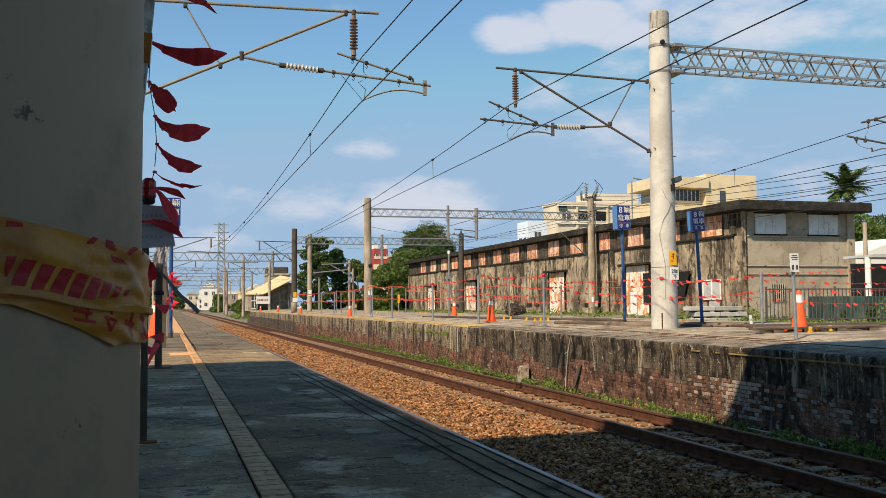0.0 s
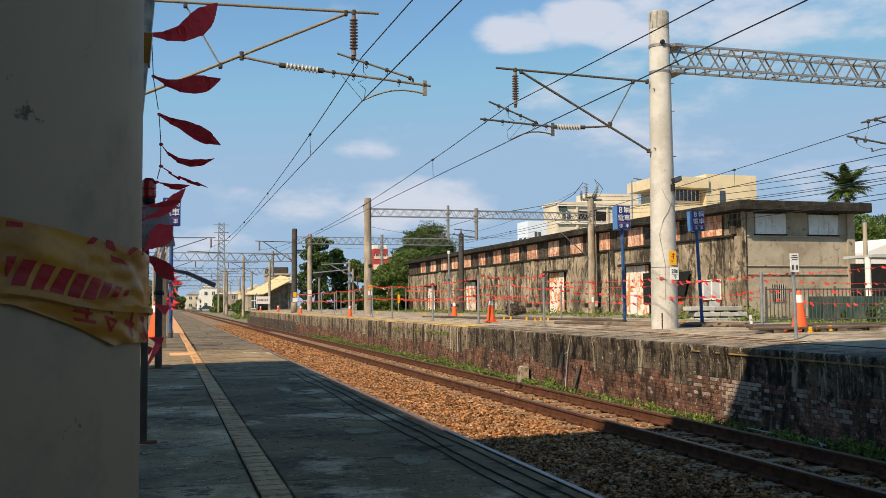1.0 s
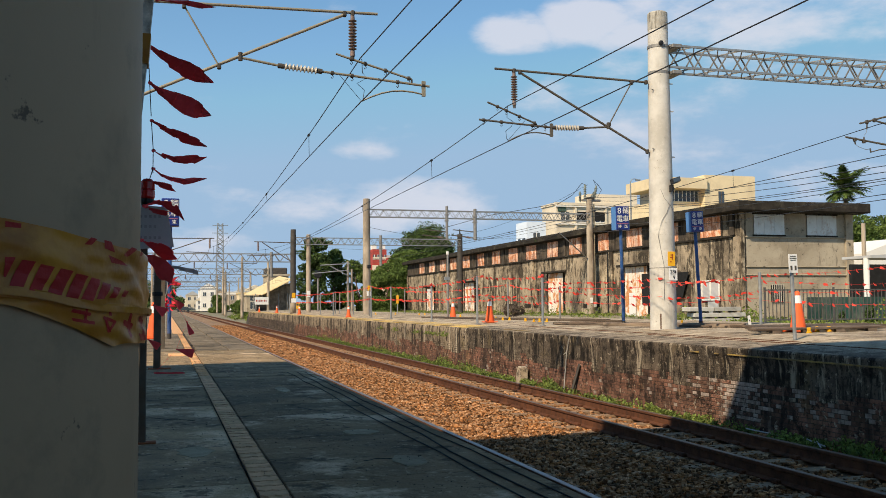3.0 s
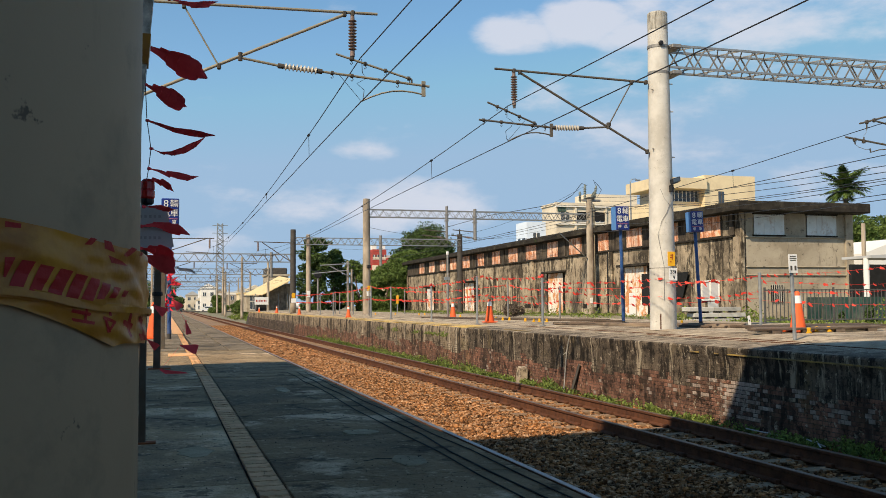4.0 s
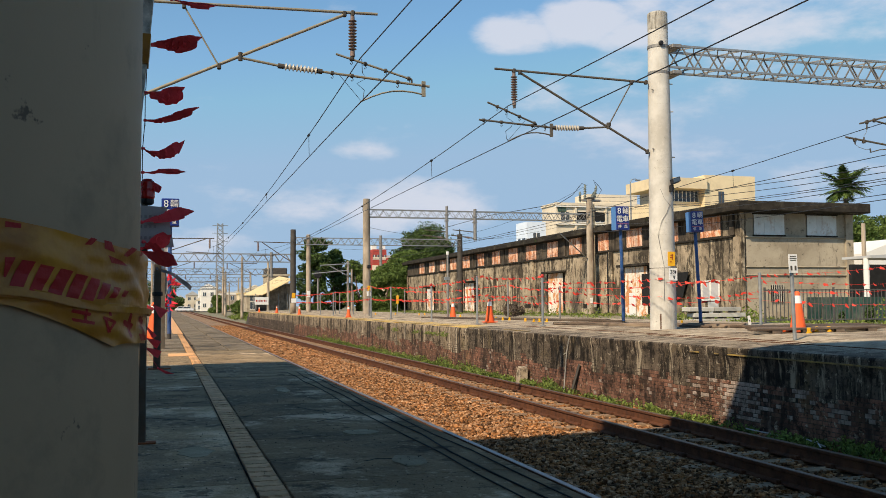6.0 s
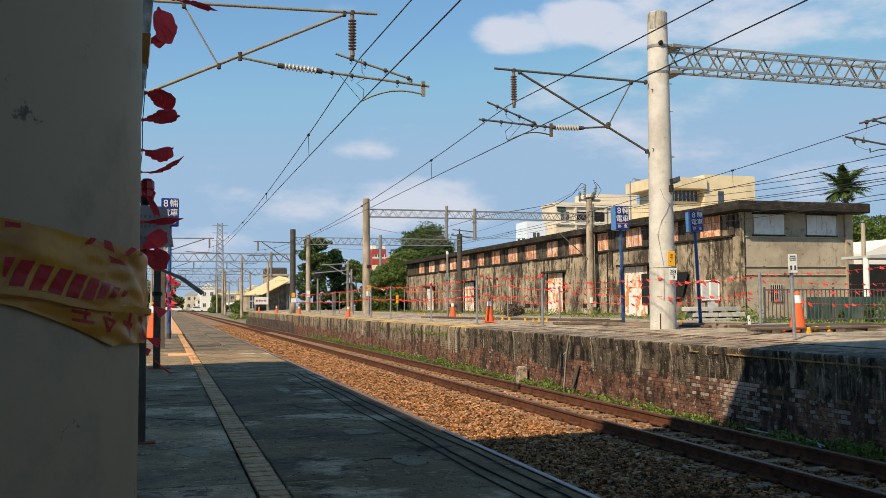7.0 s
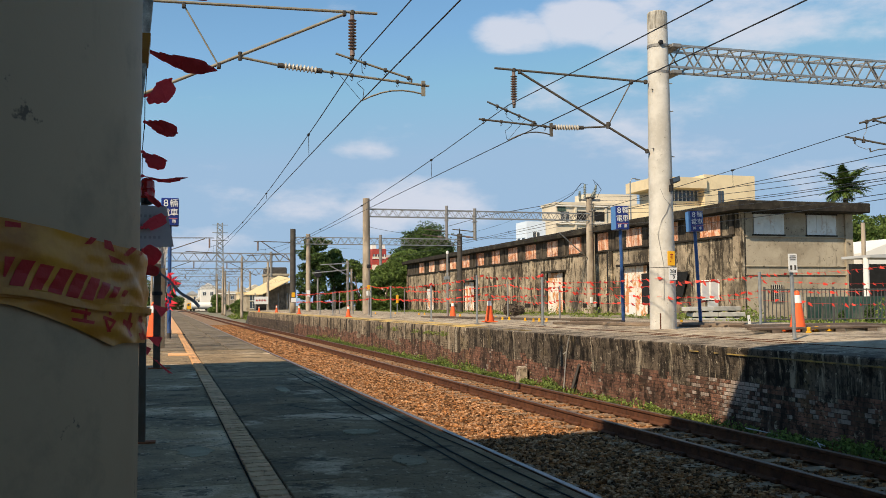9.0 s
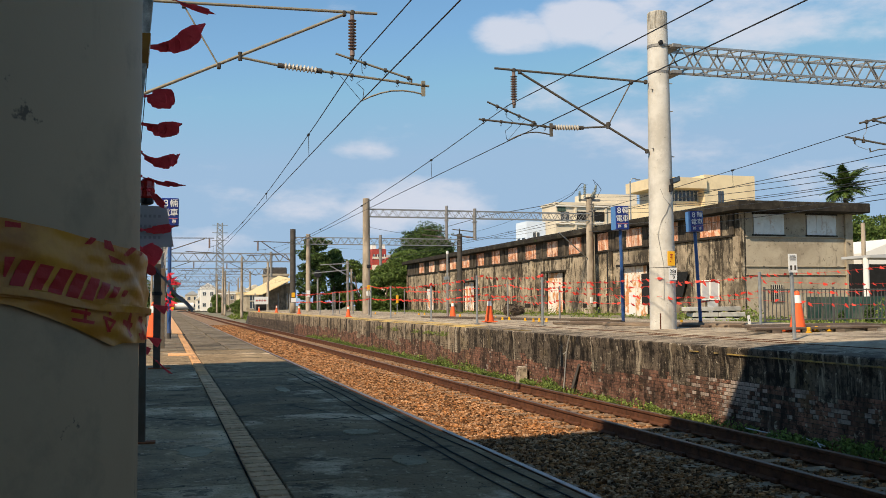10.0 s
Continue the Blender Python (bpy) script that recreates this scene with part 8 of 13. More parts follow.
    walk(f[1], sway(0, (0, 0, 0, 61, 23), (.25, 0, 0, 71, 23), (.5, 0, 0, 72, 23), (.75, 0, 0, 47, 7), (1, 0, 0, 40, 0), (1.25, 0, 0, 59, 0), (1.5, 0, 0, 72, 23), (1.75, 0, 0, 57, 30), (2, 0, 0, 49, 14), (2.25, 0, 0, 51, 30), (2.5, 0, 0, 70, 40), (2.75, 0, 0, 70, 30), (3, 0, 0, 65, 36), (3.25, 0, 0, 49, 34), (3.5, 0, 0, 51, 14), (3.75, 0, 0, 46, 23), (4, 0, 0, 46, 23), (4.25, 0, 0, 46, 14), (4.5, 0, 0, 61, 0), (4.75, 0, 0, 59, 7), (5, 0, 0, 68, 21), (5.25, 0, 0, 77, 14), (5.5, 0, 0, 74, 16), (5.75, 0, 0, 74, 7), (6, 0, 0, 66, -8), (6.25, 0, 0, 54, -1), (6.5, 0, 0, 35, -18), (6.75, 0, 0, 56, 16), (7, 0, 0, 34, -29), (7.25, 0, 0, 0, -14), (7.5, 0, 0, 29, -35), (7.75, 0, 0, 41, -45), (8, 0, 0, 56, 34), (8.25, 0, 0, 56, -13), (8.5, 0, 0, 61, -7), (8.75, 0, 0, 58, 7), (9, 0, 0, 67, 23), (9.25, 0, 0, 63, 7), (9.5, 0, 0, 46, -7), (9.75, 0, 0, 52, -14), (10, 0, 0, 56, 0)))
    walk(f[2], sway(.002, (0, .057, -.029, 61, 14), (.25, .057, -.029, 71, 14), (.5, .066, -.03, 72, 7), (.75, .056, -.01, 47, 0), (1, .067, -.001, 40, -14), (1.25, .056, 0, 59, 0), (1.5, .064, -.038, 72, 23), (1.75, .057, -.039, 57, 14), (2, .066, -.02, 49, -7), (2.25, .044, -.038, 51, 23), (2.5, .056, -.047, 70, 40), (2.75, .067, -.038, 70, 30), (3, .057, -.038, 65, 30), (3.25, .057, -.038, 49, 30), (3.5, .067, -.018, 51, 30), (3.75, .054, -.028, 46, 23), (4, .057, -.018, 46, 30), (4.25, .062, -.018, 46, 16), (4.5, .074, .002, 61, 23), (4.75, .077, -.009, 59, 14), (5, .069, -.019, 68, 21), (5.25, .067, -.019, 77, 14), (5.5, .066, -.02, 74, 0), (5.75, .061, -.01, 74, 0), (6, .046, .008, 66, -3), (6.25, .041, -.014, 54, -6), (6.5, .039, -.007, 35, -22), (6.75, .054, -.026, 56, -45), (7, .041, -.007, 34, -57), (7.25, .058, .007, 0, -60), (7.5, .042, .006, 29, -51), (7.75, .019, -.016, 41, -45), (8, .003, .005, 56, 34), (8.25, .038, -.014, 56, -33), (8.5, .067, .008, 61, -30), (8.75, .051, -.011, 58, -8), (9, .059, -.019, 67, 21), (9.25, .046, -.01, 63, -7), (9.5, .059, -.001, 46, -36), (9.75, .057, .008, 52, -30), (10, .057, -.001, 56, -14)))
    walk(f[3], sway(.004, (0, .136, -.05, 61, 7), (.25, .126, -.05, 71, -7), (.5, .147, -.041, 72, -14), (.75, .127, -.011, 47, -14), (1, .149, .019, 40, -36), (1.25, .116, 0, 59, 0), (1.5, .144, -.068, 72, 23), (1.75, .126, -.05, 57, 0), (2, .13, -.02, 49, -27), (2.25, .106, -.06, 51, 7), (2.5, .117, -.098, 70, 30), (2.75, .127, -.078, 70, 30), (3, .114, -.078, 65, 23), (3.25, .114, -.068, 49, 23), (3.5, .126, -.047, 51, 40), (3.75, .117, -.058, 46, 30), (4, .104, -.048, 46, 23), (4.25, .124, -.038, 46, 23), (4.5, .147, -.028, 61, 30), (4.75, .149, -.029, 59, 21), (5, .144, -.048, 68, 23), (5.25, .136, -.04, 77, 7), (5.5, .136, -.02, 74, 0), (5.75, .126, -.01, 74, 0), (6, .096, .009, 66, -8), (6.25, .087, -.013, 54, -11), (6.5, .076, .004, 35, -28), (6.75, .1, .012, 56, -77), (7, .078, .021, 34, -82), (7.25, .1, .056, 0, -97), (7.5, .078, .028, 29, -74), (7.75, .024, -.011, 41, -45), (8, .008, 0, 56, 34), (8.25, .077, 0, 56, -43), (8.5, .129, .039, 61, -45), (8.75, .11, -.01, 58, -27), (9, .122, -.038, 67, 16), (9.25, .106, 0, 63, -7), (9.5, .109, .029, 46, -45), (9.75, .107, .038, 52, -30), (10, .117, .008, 56, -30)))
    walk(f[4], sway(.006, (0, .206, -.06, 61, -7), (.25, .197, -.041, 71, -14), (.5, .219, -.021, 72, -21), (.75, .19, .01, 47, -27), (1, .209, .059, 40, -45), (1.25, .176, 0, 59, 0), (1.5, .224, -.098, 72, 23), (1.75, .196, -.05, 57, -7), (2, .199, .009, 49, -36), (2.25, .166, -.07, 51, 0), (2.5, .187, -.138, 70, 30), (2.75, .197, -.118, 70, 30), (3, .174, -.108, 65, 23), (3.25, .184, -.098, 49, 23), (3.5, .187, -.086, 51, 50), (3.75, .176, -.087, 46, 40), (4, .159, -.079, 46, 21), (4.25, .187, -.058, 46, 30), (4.5, .217, -.068, 61, 30), (4.75, .224, -.058, 59, 23), (5, .214, -.078, 68, 23), (5.25, .207, -.049, 77, 14), (5.5, .207, -.021, 74, -14), (5.75, .187, -.011, 74, -14), (6, .137, .009, 66, -14), (6.25, .126, -.01, 54, -27), (6.5, .113, .019, 35, -44), (6.75, .12, .076, 56, -90), (7, .085, .066, 34, -97), (7.25, .091, .119, 0, -111), (7.5, .095, .076, 29, -90), (7.75, .034, -.001, 41, -45), (8, .013, -.005, 56, 34), (8.25, .106, .032, 56, -49), (8.5, .179, .089, 61, -54), (8.75, .169, .009, 58, -36), (9, .186, -.06, 67, 7), (9.25, .157, -.001, 63, -14), (9.5, .149, .069, 46, -45), (9.75, .156, .067, 52, -40), (10, .169, .039, 56, -36)))
    walk(f[5], sway(.008, (0, .284, -.051, 61, -14), (.25, .263, -.034, 71, -30), (.5, .293, .006, 72, -30), (.75, .248, .039, 47, -36), (1, .269, .118, 40, -54), (1.25, .242, -.001, 59, -7), (1.5, .299, -.125, 72, 23), (1.75, .264, -.041, 57, -14), (2, .257, .047, 49, -45), (2.25, .224, -.071, 51, -14), (2.5, .253, -.176, 70, 30), (2.75, .263, -.156, 70, 30), (3, .237, -.139, 65, 21), (3.25, .244, -.119, 49, 14), (3.5, .236, -.133, 51, 60), (3.75, .228, -.129, 46, 36), (4, .213, -.096, 46, 30), (4.25, .248, -.089, 46, 36), (4.5, .288, -.109, 61, 36), (4.75, .298, -.089, 59, 36), (5, .291, -.11, 68, 27), (5.25, .284, -.059, 77, 14), (5.5, .283, -.004, 74, -30), (5.75, .251, 0, 74, -27), (6, .181, .021, 66, -26), (6.25, .155, .01, 54, -52), (6.5, .126, .043, 35, -60), (6.75, .12, .142, 56, -90), (7, .071, .104, 34, -104), (7.25, .071, .177, 0, -111), (7.5, .087, .112, 29, -95), (7.75, .007, .007, 41, -45), (8, .016, -.011, 56, 34), (8.25, .129, .068, 56, -55), (8.5, .219, .148, 61, -54), (8.75, .223, .042, 58, -41), (9, .252, -.069, 67, 7), (9.25, .214, .019, 63, -14), (9.5, .189, .108, 46, -54), (9.75, .197, .107, 52, -45), (10, .217, .077, 56, -45)))
    f = FLAGS["C"]
    walk(f[0], [(r[0], pose(r[1], 4.9, r[2])) for r in ((0, -.09, 1.78), (.25, -.08, 1.79), (.5, -.08, 1.79), (.75, -.07, 1.8), (1, -.07, 1.81), (1.25, -.06, 1.8), (1.5, -.06, 1.8), (1.75, -.07, 1.79), (2, -.08, 1.78), (2.25, -.08, 1.78), (2.5, -.08, 1.78), (2.75, -.08, 1.78), (3, -.08, 1.78), (3.25, -.09, 1.78), (3.5, -.09, 1.78), (3.75, -.09, 1.78), (4, -.1, 1.77), (4.25, -.1, 1.77), (4.5, -.1, 1.76), (4.75, -.1, 1.77), (5, -.1, 1.77), (5.25, -.1, 1.75), (5.5, -.1, 1.73), (5.75, -.1, 1.73), (6, -.1, 1.73), (6.25, -.1, 1.73), (6.5, -.1, 1.73), (6.75, -.1, 1.73), (7, -.1, 1.73), (7.25, -.1, 1.73), (7.5, -.1, 1.74), (7.75, -.1, 1.73), (8, -.1, 1.72), (8.25, -.1, 1.72), (8.5, -.1, 1.71), (8.75, -.1, 1.71), (9, -.1, 1.71), (9.25, -.1, 1.72), (9.5, -.1, 1.73), (9.75, -.1, 1.72), (10, -.1, 1.71))])
    walk(f[1], sway(0, (0, 0, 0, 43, 49), (.25, 0, 0, 20, 35), (.5, 0, 0, 11, 21), (.75, 0, 0, 46, 39), (1, 0, 0, 46, 23), (1.25, 0, 0, 51, 0), (1.5, 0, 0, 60, 27), (1.75, 0, 0, 62, 31), (2, 0, 0, 46, 31), (2.25, 0, 0, 54, 37), (2.5, 0, 0, 52, 34), (2.75, 0, 0, 40, 34), (3, 0, 0, 42, 39), (3.25, 0, 0, 49, 45), (3.5, 0, 0, 41, 34), (3.75, 0, 0, 44, 34), (4, 0, 0, 48, 27), (4.25, 0, 0, 35, 9), (4.5, 0, 0, 43, 16), (4.75, 0, 0, 33, 22), (5, 0, 0, 43, 33), (5.25, 0, 0, 56, 23), (5.5, 0, 0, 33, 10), (5.75, 0, 0, 23, 15), (6, 0, 0, 52, 4), (6.25, 0, 0, 25, 3), (6.5, 0, 0, 40, 17), (6.75, 0, 0, 54, 10), (7, 0, 0, 48, 22), (7.25, 0, 0, 52, -17), (7.5, 0, 0, 46, -30), (7.75, 0, 0, 0, -21), (8, 0, 0, 33, -32), (8.25, 0, 0, 52, 36), (8.5, 0, 0, 52, 24), (8.75, 0, 0, 32, 9), (9, 0, 0, 38, -17), (9.25, 0, 0, 37, -35), (9.5, 0, 0, 38, -29), (9.75, 0, 0, 43, -21), (10, 0, 0, 38, -3)))
    walk(f[2], sway(.002, (0, .016, -.019, 43, 52), (.25, .018, -.018, 20, 35), (.5, .018, -.012, 11, 20), (.75, .032, -.039, 46, 9), (1, .056, -.029, 46, 8), (1.25, .066, .001, 51, 8), (1.5, .057, -.039, 60, 16), (1.75, .03, -.022, 62, 27), (2, -.004, -.031, 46, 29), (2.25, .027, -.029, 54, 32), (2.5, .055, -.038, 52, 27), (2.75, .048, -.028, 40, 34), (3, .045, -.038, 42, 27), (3.25, .048, -.038, 49, 34), (3.5, .038, -.028, 41, 34), (3.75, .035, -.028, 44, 27), (4, .037, -.009, 48, 32), (4.25, .046, -.009, 35, 9), (4.5, .045, -.008, 43, 26), (4.75, .028, -.022, 33, 20), (5, .027, -.019, 43, 33), (5.25, .023, -.022, 56, 19), (5.5, .036, -.022, 33, -3), (5.75, .037, -.023, 23, 10), (6, .026, -.015, 52, 0), (6.25, .021, -.014, 25, 1), (6.5, .028, .006, 40, 17), (6.75, .016, -.015, 54, 7), (7, .019, -.006, 48, 22), (7.25, .013, -.028, 52, -19), (7.5, .01, -.045, 46, -39), (7.75, .026, -.036, 0, -41), (8, .017, -.037, 33, -45), (8.25, .008, .003, 52, 36), (8.5, .004, .001, 52, 24), (8.75, .012, .001, 32, 9), (9, .017, -.026, 38, -33), (9.25, .031, -.006, 37, -41), (9.5, .037, .003, 38, -44), (9.75, .027, -.015, 43, -32), (10, .016, -.018, 38, -5)))
    walk(f[3], sway(.004, (0, .038, -.047, 43, 46), (.25, .038, -.028, 20, 35), (.5, .038, -.022, 11, 20), (.75, .083, -.052, 46, -18), (1, .126, -.041, 46, -8), (1.25, .127, -.009, 51, 16), (1.5, .126, -.059, 60, 8), (1.75, .069, -.041, 62, 22), (2, .009, -.044, 46, 24), (2.25, .065, -.058, 54, 26), (2.5, .117, -.069, 52, 16), (2.75, .099, -.07, 40, 23), (3, .105, -.068, 42, 27), (3.25, .096, -.08, 49, 0), (3.5, .073, -.058, 41, 18), (3.75, .078, -.048, 44, 34), (4, .067, -.029, 48, 32), (4.25, .088, -.019, 35, 16), (4.5, .086, -.03, 43, 8), (4.75, .063, -.039, 33, 17), (5, .057, -.039, 43, 33), (5.25, .057, -.042, 56, 12), (5.5, .078, -.021, 33, -16), (5.75, .073, -.041, 23, -17), (6, .067, -.022, 52, -10), (6.25, .046, -.021, 25, -2), (6.5, .055, .001, 40, 25), (6.75, .046, -.022, 54, 5), (7, .039, -.01, 48, 23), (7.25, .024, -.025, 52, -23), (7.5, .028, -.045, 46, -65), (7.75, .053, -.027, 0, -72), (8, .042, -.029, 33, -62), (8.25, .018, -.002, 52, 36), (8.5, .014, .001, 52, 24), (8.75, .027, .001, 32, 9), (9, .045, -.011, 38, -41), (9.25, .048, .012, 37, -47), (9.5, .069, .022, 38, -58), (9.75, .048, -.002, 43, -34), (10, .036, -.021, 38, -8)))
    walk(f[4], sway(.006, (0, .058, -.067, 43, 46), (.25, .057, -.044, 20, 33), (.5, .058, -.028, 11, 18), (.75, .137, -.043, 46, -45), (1, .186, -.031, 46, -8), (1.25, .199, -.02, 51, 23), (1.5, .201, -.07, 60, 0), (1.75, .106, -.059, 62, 9), (2, .022, -.052, 46, 11), (2.25, .102, -.078, 54, 10), (2.5, .186, -.089, 52, 8), (2.75, .159, -.09, 40, 23), (3, .169, -.1, 42, 23), (3.25, .153, -.082, 49, -18), (3.5, .116, -.079, 41, 8), (3.75, .12, -.08, 44, 40), (4, .107, -.049, 48, 32), (4.25, .135, -.028, 35, 26), (4.5, .136, -.04, 43, 0), (4.75, .097, -.05, 33, 15), (5, .086, -.056, 43, 29), (5.25, .086, -.048, 56, 2), (5.5, .123, -.012, 33, -35), (5.75, .114, -.039, 23, -37), (6, .093, -.019, 52, -20), (6.25, .071, -.019, 25, -6), (6.5, .086, -.012, 40, 28), (6.75, .066, -.025, 54, 0), (7, .059, -.02, 48, 23), (7.25, .035, -.018, 52, -27), (7.5, .04, -.043, 46, -75), (7.75, .067, -.004, 0, -86), (8, .053, -.017, 33, -72), (8.25, .018, -.007, 52, 36), (8.5, .019, -.009, 52, 24), (8.75, .037, -.003, 32, 10), (9, .07, .005, 38, -50), (9.25, .064, .031, 37, -49), (9.5, .087, .051, 38, -62), (9.75, .071, .013, 43, -43), (10, .052, -.013, 38, -12)))
    walk(f[5], sway(.008, (0, .076, -.084, 43, 46), (.25, .076, -.055, 20, 35), (.5, .075, -.029, 11, 16), (.75, .18, -.01, 46, -50), (1, .258, -.021, 46, -23), (1.25, .26, -.035, 51, 27), (1.5, .273, -.071, 60, -8), (1.75, .154, -.066, 62, -12), (2, .022, -.033, 46, -2), (2.25, .142, -.088, 54, -6), (2.5, .255, -.101, 52, -16), (2.75, .213, -.119, 40, 8), (3, .226, -.125, 42, 18), (3.25, .215, -.065, 49, -45), (3.5, .162, -.09, 41, 0), (3.75, .155, -.105, 44, 45), (4, .13, -.065, 48, 27), (4.25, .173, -.037, 35, 43), (4.5, .179, -.048, 43, -38), (4.75, .122, -.053, 33, -2), (5, .113, -.07, 43, 30), (5.25, .116, -.045, 56, -19), (5.5, .155, .015, 33, -45), (5.75, .142, -.012, 23, -41), (6, .121, .003, 52, -28), (6.25, .093, -.004, 25, -10), (6.5, .095, -.027, 40, 33), (6.75, .082, -.013, 54, -2), (7, .069, -.028, 48, 24), (7.25, .023, 0, 52, -31), (7.5, .015, -.026, 46, -79), (7.75, .044, .022, 0, -86), (8, .03, .005, 33, -75), (8.25, .007, -.005, 52, 36), (8.5, .019, -.008, 52, 24), (8.75, .043, -.007, 32, 10), (9, .077, .042, 38, -48), (9.25, .073, .058, 37, -53), (9.5, .095, .086, 38, -71), (9.75, .076, .034, 43, -46), (10, .064, .002, 38, -14)))
    f = FLAGS["D"]
    walk(f[0], [(r[0], pose(r[1], 4.9, r[2])) for r in ((0, -.06, 1.61), (.25, -.06, 1.6), (.5, -.05, 1.6), (.75, -.05, 1.61), (1, -.04, 1.62), (1.25, -.04, 1.61), (1.5, -.04, 1.6), (1.75, -.05, 1.6), (2, -.06, 1.59), (2.25, -.06, 1.59), (2.5, -.06, 1.59), (2.75, -.06, 1.59), (3, -.07, 1.59), (3.25, -.07, 1.59), (3.5, -.08, 1.59), (3.75, -.08, 1.59), (4, -.09, 1.59), (4.25, -.08, 1.6), (4.5, -.08, 1.6), (4.75, -.08, 1.59), (5, -.09, 1.59), (5.25, -.09, 1.59), (5.5, -.1, 1.59), (5.75, -.1, 1.59), (6, -.1, 1.59), (6.25, -.1, 1.59), (6.5, -.1, 1.59), (6.75, -.1, 1.59), (7, -.11, 1.59), (7.25, -.1, 1.59), (7.5, -.1, 1.58), (7.75, -.1, 1.58), (8, -.11, 1.57), (8.25, -.11, 1.57), (8.5, -.11, 1.57), (8.75, -.11, 1.58), (9, -.1, 1.58), (9.25, -.11, 1.59), (9.5, -.11, 1.59), (9.75, -.11, 1.58), (10, -.11, 1.57))])
    walk(f[1], sway(0, (0, 0, 0, 32, 51), (.25, 0, 0, 67, 27), (.5, 0, 0, 80, 34), (.75, 0, 0, 70, 34), (1, 0, 0, 48, 27), (1.25, 0, 0, 63, 27), (1.5, 0, 0, 69, 18), (1.75, 0, 0, 66, 39), (2, 0, 0, 72, 27), (2.25, 0, 0, 69, 27), (2.5, 0, 0, 72, 34), (2.75, 0, 0, 71, 39), (3, 0, 0, 70, 27), (3.25, 0, 0, 74, 18), (3.5, 0, 0, 75, 23), (3.75, 0, 0, 74, 16), (4, 0, 0, 78, 16), (4.25, 0, 0, 77, 27), (4.5, 0, 0, 80, 16), (4.75, 0, 0, 79, 0), (5, 0, 0, 78, 0), (5.25, 0, 0, 82, 0), (5.5, 0, 0, 80, 0), (5.75, 0, 0, 76, 8), (6, 0, 0, 74, 0), (6.25, 0, 0, 63, -15), (6.5, 0, 0, 60, -14), (6.75, 0, 0, 57, -15), (7, 0, 0, 53, -12), (7.25, 0, 0, 30, -18), (7.5, 0, 0, 25, -27), (7.75, 0, 0, 0, -5), (8, 0, 0, 41, 23), (8.25, 0, 0, 24, 12), (8.5, 0, 0, 41, 0), (8.75, 0, 0, 45, 3), (9, 0, 0, 53, 18), (9.25, 0, 0, 57, 8), (9.5, 0, 0, 57, -7), (9.75, 0, 0, 40, -5), (10, 0, 0, 48, 11)))
    walk(f[2], sway(.002, (0, .03, -.04, 32, 23), (.25, .046, -.028, 67, 27), (.5, .056, -.028, 80, 27), (.75, .056, -.038, 70, 27), (1, .053, -.028, 48, 18), (1.25, .05, -.03, 63, 23), (1.5, .056, -.018, 69, 27), (1.75, .046, -.038, 66, 27), (2, .052, -.029, 72, 9), (2.25, .046, -.028, 69, 27), (2.5, .06, -.03, 72, 40), (2.75, .046, -.038, 71, 27), (3, .046, -.028, 70, 27), (3.25, .056, -.018, 74, 27), (3.5, .058, -.029, 75, 16), (3.75, .058, -.019, 74, 16), (4, .063, -.018, 78, 18), (4.25, .053, -.028, 77, 18), (4.5, .057, -.02, 80, 8), (4.75, .066, 0, 79, 0), (5, .067, 0, 78, 8), (5.25, .056, 0, 82, 0), (5.5, .057, 0, 80, -8), (5.75, .047, -.01, 76, -8), (6, .048, -.001, 74, -16), (6.25, .027, .02, 63, -7), (6.5, .027, .012, 60, -12), (6.75, .018, .011, 57, -14), (7, .027, .009, 53, -9), (7.25, .008, .003, 30, -19), (7.5, .006, .008, 25, -27), (7.75, .007, -.015, 0, -7), (8, .025, -.013, 41, 26), (8.25, .026, -.025, 24, 1), (8.5, .026, 0, 41, 0), (8.75, .021, .002, 45, 3), (9, .019, -.002, 53, 20), (9.25, .027, .005, 57, 8), (9.5, .027, 0, 57, -7), (9.75, .038, -.011, 40, -17), (10, .027, -.015, 48, 7)))
    walk(f[3], sway(.004, (0, .077, -.07, 32, 8), (.25, .103, -.058, 67, 18), (.5, .11, -.06, 80, 23), (.75, .113, -.068, 70, 18), (1, .116, -.048, 48, 27), (1.25, .106, -.058, 63, 27), (1.5, .118, -.049, 69, 34), (1.75, .098, -.069, 66, 16), (2, .117, -.04, 72, 8), (2.25, .106, -.058, 69, 27), (2.5, .115, -.076, 72, 39), (2.75, .108, -.069, 71, 34), (3, .1, -.05, 70, 23), (3.25, .118, -.049, 74, 34), (3.5, .123, -.048, 75, 18), (3.75, .128, -.039, 74, 16), (4, .127, -.04, 78, 8), (4.25, .118, -.049, 77, 16), (4.5, .127, -.03, 80, 8), (4.75, .136, 0, 79, 0), (5, .126, -.01, 78, 0), (5.25, .127, 0, 82, -8), (5.5, .118, .009, 80, -16), (5.75, .108, -.001, 76, -16), (6, .093, .008, 74, -18), (6.25, .066, .03, 63, -1), (6.5, .067, .021, 60, -6), (6.75, .047, .018, 57, -10), (7, .057, .012, 53, -12), (7.25, .023, .008, 30, -18), (7.5, .016, .008, 25, -27), (7.75, .027, -.015, 0, -7), (8, .044, -.03, 41, 23), (8.25, .057, -.031, 24, -9), (8.5, .056, 0, 41, 0), (8.75, .046, .002, 45, 3), (9, .044, -.011, 53, 21), (9.25, .052, .003, 57, 12), (9.5, .057, .01, 57, -7), (9.75, .075, -.001, 40, -25), (10, .057, -.029, 48, -6)))
